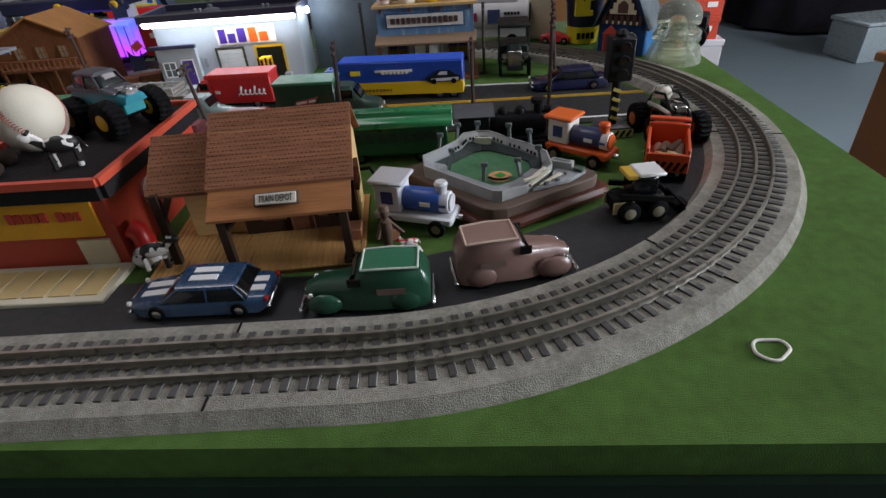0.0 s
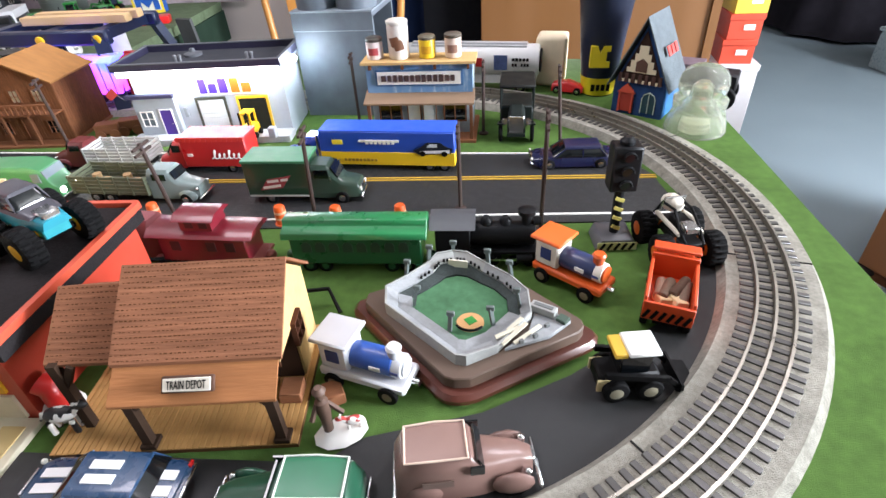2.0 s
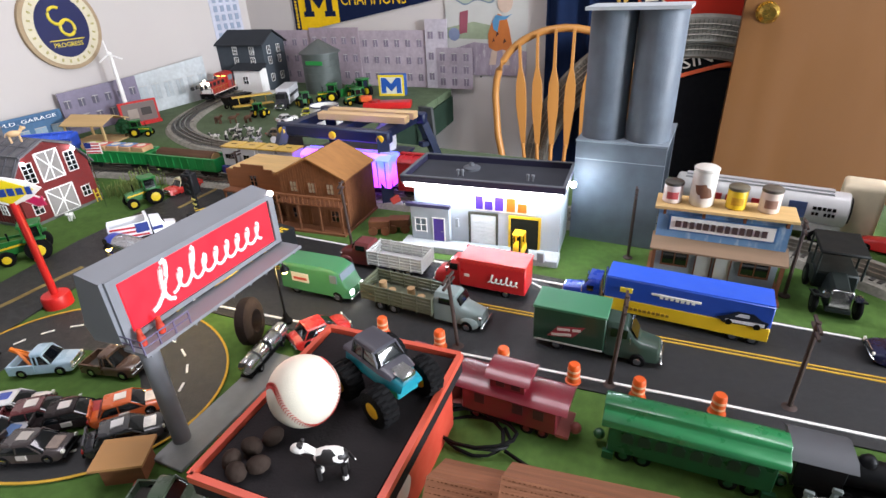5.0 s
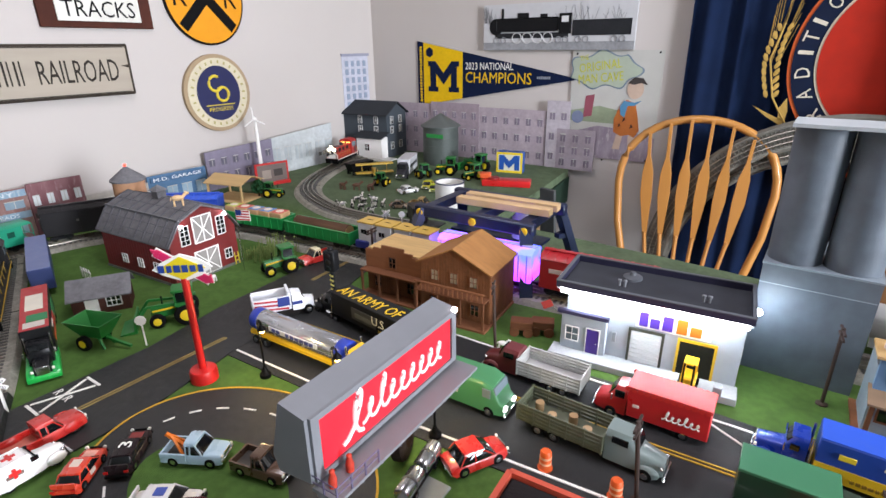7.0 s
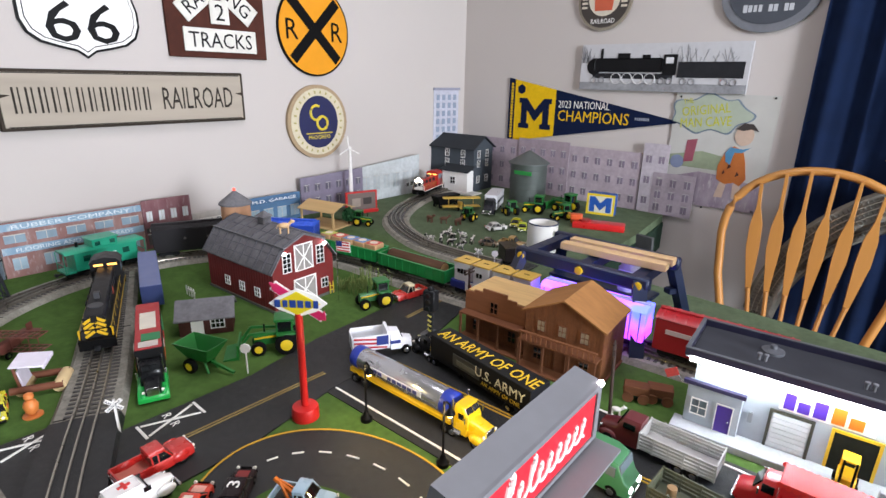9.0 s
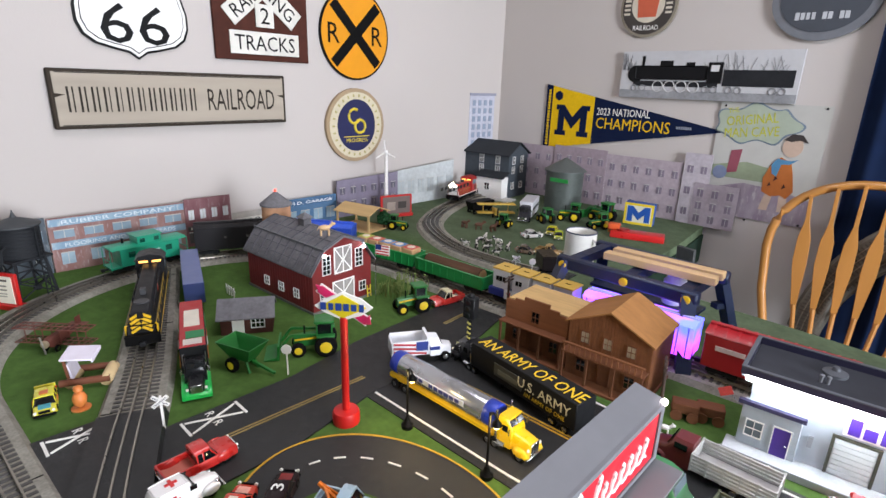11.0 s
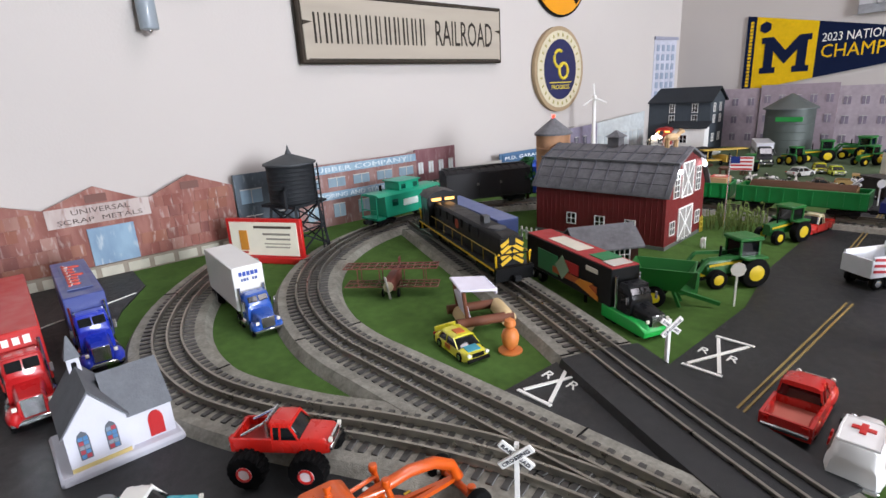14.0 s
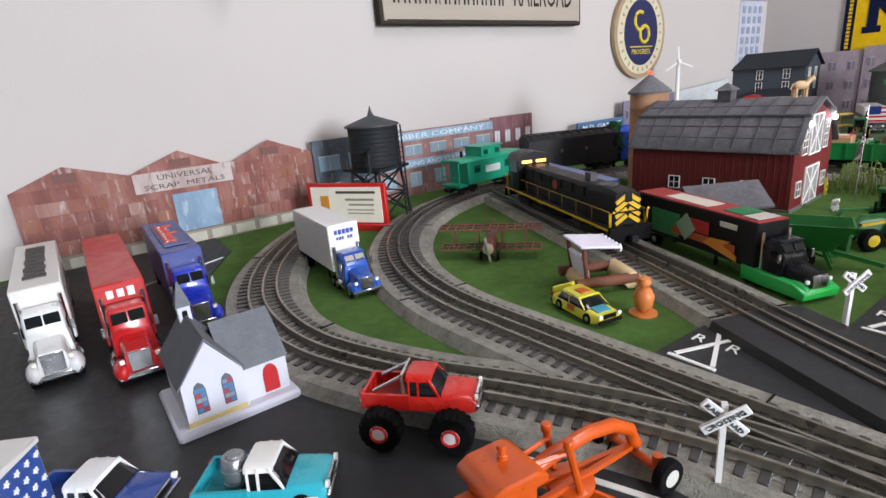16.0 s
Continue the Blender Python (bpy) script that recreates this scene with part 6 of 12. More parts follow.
def box_truck(x, y, rz, L, W, H, col, cab, label, share=0.6, prints=(), roof=None, round_nose=True, name="toy_truck"):
    """A cab with a closed body behind it."""
    t = thing(name, x, y, 0, rz, label, "toy truck", "toy trucks")
    hw, r, a, b = W / 2, H * 0.14, -L / 2, L / 2
    P, C = mat(col, 0.35, var=0.05, coat=0.3), mat(cab, 0.35, var=0.05, coat=0.3)
    c = a + L * share
    part("chassis", G().span(a + 0.002, b - 0.008, -hw * 0.5, hw * 0.5, r * 0.7, r * 1.5), BLACK, t)
    part("box_body", G().span(a, c, -hw, hw, r * 1.3, H, 0.0015), P, t)
    part("roof_edge", G().span(a - 0.001, c + 0.001, -hw - 0.001, hw + 0.001, H - 0.003, H + 0.001, 0.0008), mat(roof, 0.4, var=0.06) if roof else P, t)
    part("cab", G().loft([(c + 0.001, hw * 0.9, hw * 0.84, r, H * 0.86), (c + (b - c) * 0.35, hw * 0.9, hw * 0.8, r, H * 0.84), (c + (b - c) * 0.62, hw * 0.88, hw * 0.78, r, H * 0.50), (b - 0.003, hw * 0.8, hw * 0.7, r, H * 0.43), (b, hw * 0.7, hw * 0.6, r * 1.2, H * 0.36)], 0.28), C, t)
    part("windscreen", G().box((c + (b - c) * 0.50, 0, H * 0.68), (0.0018, W * 0.66, H * 0.26), rot=(0, -32, 0)), GLASSY, t)
    for s in (-1, 1):
        part("side_window", G().box((c + (b - c) * 0.24, s * hw * 0.845, H * 0.68), ((b - c) * 0.3, 0.0015, H * 0.18), rot=(s * 4, 0, 0)), GLASSY, t)
        part("headlight", G().cyl((b + 0.0004, s * hw * 0.55, H * 0.30), 0.003, 0.002, "x", 10), mat("#e8e6da", 0.2), t)
        part("mirror", G().box((c + (b - c) * 0.45, s * hw * 1.08, H * 0.62), (0.002, 0.003, 0.008)), CHROME, t)
    part("grille", G().box((b + 0.0003, 0, H * 0.30), (0.002, W * 0.4, H * 0.12)), CHROME, t)
    part("bumper", G().box((b + 0.002, 0, r * 1.1), (0.003, W * 0.86, 0.005), 0.001), CHROME, t)
    sides(t, a, c, hw, r * 1.3, H, prints)
    four(t, (a + L * 0.2, b - L * 0.16), hw - r * 0.3, r, r * 0.55)
    return t


def step_van(x, y, rz, L, W, H, col, label, prints=()):
    t = thing("toy_van", x, y, 0, rz, label, "toy van", "toy trucks")
    hw, r, a, b = W / 2, H * 0.17, -L / 2, L / 2
    P = mat(col, 0.4, var=0.07, coat=0.2)
    part("body", G().loft([(a, hw, hw * 0.96, r, H * 0.97), (b - L * 0.26, hw, hw * 0.96, r, H), (b - L * 0.14, hw * 0.98, hw * 0.9, r, H * 0.9), (b - L * 0.06, hw * 0.94, hw * 0.86, r, H * 0.52), (b, hw * 0.84, hw * 0.8, r, H * 0.42)], 0.14), P, t)
    part("windscreen", G().box((b - L * 0.105, 0, H * 0.71), (0.0018, W * 0.82, H * 0.34), rot=(0, -15, 0)), PALEGLASS, t)
    for s in (-1, 1):
        part("side_window", G().box((b - L * 0.2, s * hw * 0.985, H * 0.72), (L * 0.1, 0.0015, H * 0.24)), PALEGLASS, t)
        part("headlight", G().cyl((b + 0.0004, s * hw * 0.6, H * 0.34), 0.0042, 0.003, "x", 12), LAMPW, t, "bright glowing headlight")
    part("bumper", G().box((b + 0.002, 0, r), (0.003, W * 0.9, 0.004), 0.001), CHROME, t)
    sides(t, a, b, hw * 0.985, r, H, prints)
    four(t, (a + L * 0.2, b - L * 0.18), hw - r * 0.3, r, r * 0.55)
    return t


def tractor_cab(t, x0, W, H, col, sleeper=True, chrome=True, lower=None):
    """A long-nosed road tractor whose back stands at x0, heading along x. Returns its length."""
    P = mat(col, 0.3, var=0.05, coat=0.5)
    hw, r = W / 2, H * 0.135
    L = W * 1.75
    c0, c1 = x0 + L * 0.30, x0 + L * 0.60
    part("tractor_frame", G().span(x0, x0 + L * 0.95, -hw * 0.42, hw * 0.42, r, r * 1.7), BLACK if not lower else mat(lower, 0.4), t)
    cab = part("cab", G().loft([(c0, hw * 0.84, hw * 0.8, r * 1.3, H * (0.92 if sleeper else 0.8)), (c0 + (c1 - c0) * 0.6, hw * 0.84, hw * 0.78, r * 1.3, H * (0.92 if sleeper else 0.8)), (c1, hw * 0.84, hw * 0.74, r * 1.3, H * 0.66)], 0.2), P, t)
    part("hood", G().loft([(c1 - 0.001, hw * 0.7, hw * 0.6, r * 1.3, H * 0.56), (x0 + L * 0.97, hw * 0.56, hw * 0.5, r * 1.4, H * 0.48)], 0.22), P, cab)
    for sd in (-1, 1):
        part("windscreen", G().box((c1 + 0.0004 - (c1 - c0) * 0.19, sd * W * 0.165, H * 0.785), (0.0018, W * 0.30, H * 0.15), 0.0004, rot=(0, -35, 0)), GLASSY, cab)
        part("wiper", G().box((c1 + 0.0012 - (c1 - c0) * 0.10, sd * W * 0.14, H * 0.735), (0.0008, W * 0.22, 0.0008), rot=(sd * 10, 0, 0)), BLACK, cab)
    part("sun_visor", G().box((c0 + (c1 - c0) * 0.66, 0, H * (0.90 if sleeper else 0.79)), (0.005, W * 0.68, 0.0016), 0.0005), P, cab)
    part("grille", G().box((x0 + L * 0.975, 0, H * 0.34), (0.003, W * 0.42, H * 0.26), 0.0006), CHROME, cab)
    part("bumper", G().box((x0 + L, 0, r * 1.2), (0.004, W * 0.92, H * 0.07), 0.001), CHROME if chrome else mat(lower or col, 0.4), t)
    for s in (-1, 1):
        part("fender", G().ball((x0 + L * 0.83, s * hw * 0.72, r * 1.5), r * 1.5, 1.2, 0.55, 0.7), P if not lower else mat(lower, 0.4), t)
        part("side_window", G().box((c0 + (c1 - c0) * 0.55, s * hw * 0.825, H * 0.66), ((c1 - c0) * 0.4, 0.0015, H * 0.15)), GLASSY, cab)
        part("exhaust_pipe", G().rod((c0 - 0.003, s * hw * 0.8, r), (c0 - 0.003, s * hw * 0.8, H * 1.02), 0.0018), CHROME, t)
        part("fuel_tank", G().cyl((c0 + 0.006, s * hw * 0.74, r * 1.3), r * 0.75, L * 0.2, "x", 12), CHROME, t)
        part("headlight", G().box((x0 + L * 0.965, s * hw * 0.66, H * 0.36), (0.003, 0.004, 0.004), 0.0006), mat("#eeeade", 0.2), t)
        part("mirror", G().box((c1, s * hw * 1.0, H * 0.66), (0.0015, 0.003, 0.009)), CHROME, t)
        for k in (0.10, 0.27):
            wheel(t, x0 + L * k, s * (hw - r * 0.5), r, r * 0.9)
        wheel(t, x0 + L * 0.83, s * (hw - r * 0.35), r, r * 0.6)
    return L


def semi(x, y, rz, L, W, H, cabc, trc, label, prints=(), front=None, roofc=None, tank=False, lower=None, topprints=(), text=None, under=None, cabh=0.86):
    """A road tractor with its trailer; the origin is the middle of the whole."""
    t = thing("toy_semi_truck", x, y, 0, rz, label, "toy truck", "toy semi trucks")
    hw, r = W / 2, H * 0.135
    a = -L / 2
    lt = L - W * 1.75 + W * 0.35
    if tank:
        T = mat(trc, 0.22, metal=0.85, var=0.08)
        part("tank", G().cyl((a + lt / 2, 0, r * 2.2 + hw * 0.9), hw * 0.9, lt * 0.94, "x", 28, bev=0.004), T, t, "polished silver tank")
        for k, cc in ((0.03, lower), (0.97, lower)):
            part("tank_end", G().cyl((a + lt * (0.06 if k < 0.5 else 0.94), 0, r * 2.2 + hw * 0.9), hw * 0.905, lt * 0.1, "x", 28, bev=0.003), mat("#2338a0", 0.3), t, "blue tank end")
        part("trailer_frame", G().span(a, a + lt, -hw * 0.8, hw * 0.8, r * 1.6, r * 2.7, 0.002), mat(cabc, 0.35), t)
        for s in (-1, 1):
            part("name_band", G().box((a + lt * 0.5, s * hw * 0.885, r * 2.2 + hw * 1.05), (lt * 0.5, 0.002, hw * 0.36)), mat("#c8cbd2", 0.4), t)
            bars(face("-y" if s < 0 else "y", a + lt * 0.5, s * (hw * 0.90 + 0.0008), r * 2.2 + hw * 1.05), lt * 0.44, hw * 0.3, 9, mat("#2a3578", 0.4), t, "name_shape", 3)
    else:
        P = mat(trc, 0.4, var=0.05, coat=0.2)
        part("trailer_body", G().span(a, a + lt, -hw, hw, r * 1.9, H, 0.0012), P, t)
        if roofc:
            part("trailer_roof", G().span(a + 0.001, a + lt - 0.001, -hw + 0.001, hw - 0.001, H, H + 0.0012), mat(roofc, 0.5, var=0.06), t)
        if under:
            part("trailer_skirt", G().span(a, a + lt, -hw - 0.0006, hw + 0.0006, r * 1.2, r * 1.9 + (H - r * 1.9) * 0.32, 0.0006), mat(under, 0.4, var=0.05), t)
        sides(t, a, a + lt, hw + 0.0006, r * 1.9, H, prints)
        for i, (u, v, aa, bb, c) in enumerate(topprints):
            part("roof_print", G().box((a + lt * u, W * v, H + 0.0014 + 0.0004 * i), (lt * aa, W * bb, 0.001)), mat(c, 0.5, var=0.1), t)
        for tx, u, v, w_, h_, c in (text or ()):
            for sd, s in (("-y", -1), ("y", 1)):
                words(tx, lt * w_, face(sd, a + lt * u, s * (hw + 0.0014), r * 1.9 + (H - r * 1.9) * v), mat(c, 0.5), t, (H - r * 1.9) * h_)
        part("landing_gear", G().span(a + lt * 0.68, a + lt * 0.70, -hw * 0.6, -hw * 0.5, 0.002, r * 1.9).span(a + lt * 0.68, a + lt * 0.70, hw * 0.5, hw * 0.6, 0.002, r * 1.9), BLACK, t)
        if front:
            part("front_print", G().box((a + lt + 0.0005, 0, H * 0.86), (0.0015, W * 0.8, H * 0.16)), mat(front, 0.5), t)
    for s in (-1, 1):
        for k in (0.08, 0.19):
            wheel(t, a + lt * k, s * (hw - r * 0.5), r, r * 0.9)
    tractor_cab(t, a + lt - W * 0.35, W, H * cabh, cabc, lower=None if tank else lower)
    return t


def squiggle(parent, m, w, h, n, r, material, name="script_stroke"):
    """A flowing line of loops in the plane of m, in place of script."""
    for k in range(n):
        big = 1.0 if k in (0, 3) else 0.6
        pts = []
        for i in range(13):
            a = -math.pi * 0.5 + 2 * math.pi * i / 12
            u, v = w / n * (i / 12) + w / n * 0.34 * math.cos(a), h * 0.5 * big * (1 + math.sin(a))
            pts.append(m @ Vector((-w / 2 + w * k / n + u + v * 0.25, v - h / 2, 0)))
        part(name, G().tube(pts, r, 6), material, parent)


# street by the lit depot
semi(2.776, 2.986, 177, 0.266, 0.045, 0.062, "#1f3fae", "#2148a8", "blue and yellow toy racing semi truck on the street", roofc="#2a56c8", under="#e0b722", prints=((0.55, 0.70, 0.30, 0.08, "#d9d8d0"), (0.86, 0.66, 0.08, 0.16, "#e9d23a")))
blue_race = [o for o in scene.objects if o.name.startswith("toy_semi_truck")][-1]
part("car_print", G().prism([(-0.128, 0.030), (-0.080, 0.028), (-0.072, 0.034), (-0.084, 0.040), (-0.094, 0.047), (-0.112, 0.047), (-0.122, 0.040), (-0.130, 0.038)], 0.0228, 0.0240, "xz"), mat("#20242e", 0.4, var=0.3, scale=300), blue_race, "dark printed race car shape")
part("car_print_window", G().prism([(-0.108, 0.040), (-0.092, 0.040), (-0.097, 0.045), (-0.108, 0.045)], 0.0228, 0.0245, "xz"), mat("#c9ccd2", 0.4), blue_race)
part("car_print_side", G().prism([(-0.126, 0.031), (-0.082, 0.030), (-0.082, 0.034), (-0.126, 0.036)], 0.0228, 0.0244, "xz"), mat("#d8d8dc", 0.4, var=0.2, scale=300), blue_race)
for k in (-0.118, -0.086):
    part("car_print_wheel", G().cyl((k, 0.0238, 0.030), 0.0042, 0.0016, "y", 14), BLACK, blue_race)
bars(face("y", -0.020, 0.0236, 0.0465), 0.052, 0.006, 8, mat("#e6e4dc", 0.5), blue_race, "name_shape", 31)
bars(face("y", 0.0, 0.0240, 0.0185), 0.070, 0.004, 12, mat("#8a6a1c", 0.5), blue_race, "name_shape", 32)
box_truck(2.708, 2.886, 0, 0.155, 0.046, 0.064, "#1f3d2c", "#2c3d33", "dark green toy delivery truck with a silver cab front", 0.58, prints=((0.5, 0.03, 0.96, 0.05, "#a9a9a4"),), roof="#3f7a58")
green_truck = [o for o in scene.objects if o.name.startswith("toy_truck")][-1]
part("slant_print", G().prism([(-0.058, 0.022), (-0.026, 0.026), (-0.012, 0.044), (-0.022, 0.042), (-0.046, 0.038), (-0.052, 0.030)], -0.0242, -0.0228, "xz"), mat("#8f3038", 0.45, var=0.2, scale=200), green_truck, "dark red slanted print")
for k, (x, z, w) in enumerate(((-0.046, 0.027, 0.014), (-0.034, 0.029, 0.012), (-0.038, 0.036, 0.016), (-0.022, 0.038, 0.010))):
    part("name_shape", G().box((x, -0.0245, z), (w, 0.0012, 0.0034), rot=(0, -8, 0)), mat("#cfc5bc", 0.5), green_truck)
box_truck(2.520, 2.978, 180, 0.148, 0.044, 0.058, "#c4252a", "#b81f25", "red toy drinks delivery truck with scalloped roof edge", 0.70, prints=((0.88, 0.42, 0.08, 0.10, "#e3d5d0"),), roof="#c8363a")
red_truck = [o for o in scene.objects if o.name.startswith("toy_truck")][-1]
squiggle(red_truck, face("y", -0.040, 0.0226, 0.032), 0.046, 0.014, 6, 0.0010, WHITE)
for k in range(13):
    for s in (-1, 1):
        part("scallop", G().cyl((-0.070 + k * 0.0083, s * 0.0224, 0.0555), 0.0040, 0.0014, "y", 10), mat("#d3352f", 0.4), red_truck)
step_van(2.287, 2.884, 0, 0.124, 0.046, 0.056, "#3f7a50", "green toy step van with glowing headlights", prints=((0.30, 0.5, 0.26, 0.34, "#d8cfc2"), (0.30, 0.46, 0.2, 0.10, "#b5473c")))


def stake_truck(x, y, rz, L, W, H, bedc, cabc, label, load=False):
    t = thing("toy_stake_truck", x, y, 0, rz, label, "toy truck", "toy trucks")
    hw, r, a, b = W / 2, H * 0.16, -L / 2, L / 2
    c = a + L * 0.62
    P, C = mat(bedc, 0.5, var=0.12), mat(cabc, 0.35, var=0.06, coat=0.3)
    part("chassis", G().span(a, b - 0.006, -hw * 0.45, hw * 0.45, r, r * 1.6), BLACK, t)
    bed = part("flat_bed", G().span(a, c, -hw, hw, r * 1.7, r * 2.1), P, t)
    for s in (-1, 1):
        for k in range(4):
            z = r * 2.3 + k * H * 0.105
            part("slat", G().span(a, c, s * hw - 0.001, s * hw + 0.001, z, z + H * 0.075), P, bed)
        for k in range(6):
            u = a + (c - a) * k / 5
            part("stake", G().span(u - 0.001, u + 0.001, s * hw - 0.0018, s * hw + 0.0018, r * 1.7, r * 2.3 + H * 0.41), P, bed)
    for u in (a, c):
        for k in range(4):
            z = r * 2.3 + k * H * 0.105
            part("slat", G().span(u - 0.001, u + 0.001, -hw, hw, z, z + H * 0.075), P, bed)
    part("cab", G().loft([(c + 0.002, hw * 0.86, hw * 0.78, r, H * 0.9), (c + (b - c) * 0.45, hw * 0.86, hw * 0.76, r, H * 0.9), (c + (b - c) * 0.6, hw * 0.8, hw * 0.7, r, H * 0.6), (b, hw * 0.62, hw * 0.5, r * 1.2, H * 0.48)], 0.3), C, t)
    part("windscreen", G().box((c + (b - c) * 0.545, 0, H * 0.75), (0.0018, W * 0.6, H * 0.22), rot=(0, -22, 0)), GLASSY, t)
    for s in (-1, 1):
        part("side_window", G().box((c + (b - c) * 0.28, s * hw * 0.80, H * 0.74), ((b - c) * 0.28, 0.0015, H * 0.16), rot=(s * 5, 0, 0)), GLASSY, t)
        part("fender", G().ball((b - L * 0.09, s * hw * 0.74, r * 1.4), r * 1.3, 1.3, 0.45, 0.8), C, t)
        part("headlight", G().ball((b - 0.002, s * hw * 0.6, H * 0.4), 0.0028), CHROME, t)
    part("bumper", G().box((b + 0.002, 0, r * 1.1), (0.003, W * 0.86, 0.004), 0.001), CHROME, t)
    four(t, (a + L * 0.16, a + L * 0.28, b - L * 0.1), hw - r * 0.35, r, r * 0.6)
    if load:
        for k in range(4):
            part("barrel", G().cyl((a + L * (0.1 + 0.13 * k), (-1) ** k * hw * 0.3, r * 2.1 + 0.007), 0.006, 0.013, seg=12), mat("#a98a63", 0.6), t)
    return t


stake_truck(2.343, 2.984, 180, 0.160, 0.046, 0.052, "#b4b4b2", "#5f2023", "toy stake-bed truck with a maroon cab and silver slats")
stake_truck(2.465, 2.884, -3, 0.188, 0.046, 0.055, "#585d4a", "#73817f", "olive toy stake truck with small barrels and pale cab", True)
car(3.080, 2.986, 183, 0.122, 0.046, 0.034, "#11163a", "dark blue toy sedan parked on the street", top="#12173c")


def old_truck():
    t = thing("toy_old_truck", 3.000, 3.110, 0, -92, "black vintage toy truck with a canopy, on the grass", "toy truck", "toy trucks", size=1.2)
    K = mat("#202624", 0.5, var=0.12)
    part("chassis", G().span(-0.05, 0.05, -0.012, 0.012, 0.012, 0.016), K, t)
    part("body", G().span(-0.05, 0.005, -0.022, 0.022, 0.016, 0.038, 0.002), K, t)
    part("canopy", G().span(-0.052, 0.012, -0.024, 0.024, 0.064, 0.068, 0.0015), mat("#1b1d1c", 0.6), t)
    for x in (-0.05, -0.02, 0.01):
        for y in (-0.022, 0.022):
            part("post", G().rod((x, y, 0.036), (x, y, 0.065), 0.0012), K, t)
    part("hood", G().loft([(0.008, 0.013, 0.010, 0.016, 0.042), (0.044, 0.011, 0.009, 0.016, 0.038)], 0.3), K, t)
    part("radiator", G().box((0.046, 0, 0.028), (0.003, 0.02, 0.022), 0.0006), CHROME, t)
    for s in (-1, 1):
        part("headlight", G().cyl((0.048, s * 0.015, 0.033), 0.004, 0.004, "x", 12), CHROME, t)
        part("fender", G().bar((0.018, s * 0.020, 0.020), (0.046, s * 0.020, 0.028), 0.010, 0.002), K, t)
    four(t, (-0.032, 0.034), 0.021, 0.014, 0.005, K)


old_truck()

# crossroads
semi(2.013, 2.840, 0, 0.290, 0.044, 0.064, "#e6bc18", "#b9bcc4", "yellow toy tanker semi with a silver and blue tank", tank=True, lower="#2338a0", cabh=0.95)
semi(2.030, 2.962, 171, 0.300, 0.046, 0.062, "#1c1d1f", "#1d1e20", "black toy army semi truck with yellow roof lettering", prints=((0.60, 0.5, 0.28, 0.5, "#3a3b38"), (0.60, 0.46, 0.2, 0.2, "#5b5c55")), text=(("U.S. ARMY", 0.27, 0.60, 0.46, 0.36, "#d8d3b8"), ("AN ARMY OF ONE", 0.26, 0.24, 0.36, 0.16, "#d2ac2a")))
army = [o for o in scene.objects if o.name.startswith("toy_semi_truck")][-1]
words("AN ARMY OF ONE", 0.226, pose(-0.036, 0.003, 0.0628, 0, 0, 180), mat("#e6c02c", 0.5), army, 0.026)


def dump_truck():
    t = thing("toy_dump_truck", 1.846, 2.922, 0.003, 58, "white toy dump truck with a flag-painted bed", "toy truck", "toy trucks")
    W = mat("#e4e6ea", 0.4, var=0.05)
    part("chassis", G().span(-0.055, 0.05, -0.010, 0.010, 0.010, 0.015), BLACK, t)
    bed = part("dump_bed", G().span(-0.058, 0.008, -0.021, 0.021, 0.018, 0.021).span(-0.058, 0.008, -0.022, -0.019, 0.018, 0.046).span(-0.058, 0.008, 0.019, 0.022, 0.018, 0.046).span(0.005, 0.010, -0.022, 0.022, 0.018, 0.052).span(-0.060, -0.057, -0.022, 0.022, 0.018, 0.042), W, t)
    for s in (-1, 1):
        for k in range(3):
            part("red_stripe", G().box((-0.026, s * 0.0224, 0.024 + k * 0.008), (0.062, 0.001, 0.0035), rot=(0, 6, 0)), mat("#b52b33", 0.5), bed)
        part("blue_field", G().box((-0.004, s * 0.0226, 0.036), (0.022, 0.001, 0.018)), mat("#23357e", 0.5), bed)
    part("cab", G().loft([(0.013, 0.019, 0.017, 0.012, 0.046), (0.030, 0.019, 0.016, 0.012, 0.044), (0.037, 0.017, 0.014, 0.012, 0.030), (0.054, 0.013, 0.011, 0.012, 0.027)], 0.3), W, t)
    part("windscreen", G().box((0.0335, 0, 0.037), (0.0015, 0.026, 0.011), rot=(0, -24, 0)), GLASSY, t)
    part("grille", G().box((0.055, 0, 0.020), (0.002, 0.018, 0.012)), CHROME, t)
    part("blue_band", G().span(0.012, 0.031, -0.0196, 0.0196, 0.024, 0.030), mat("#23357e", 0.5), t)
    four(t, (-0.045, -0.027, 0.042), 0.018, 0.009, 0.007)


dump_truck()
pickup(1.853, 2.503, 92, 0.094, 0.037, 0.034, "#b8241f", "red vintage toy pickup on the road", z=0.003, bedwood="#c06a5a", vintage=True)
pickup(1.696, 3.150, -100, 0.085, 0.036, 0.036, "#c8302a", "small red and cream toy pickup by the road", top="#e6dcb8", bedwood="#e6dcb8", vintage=True)

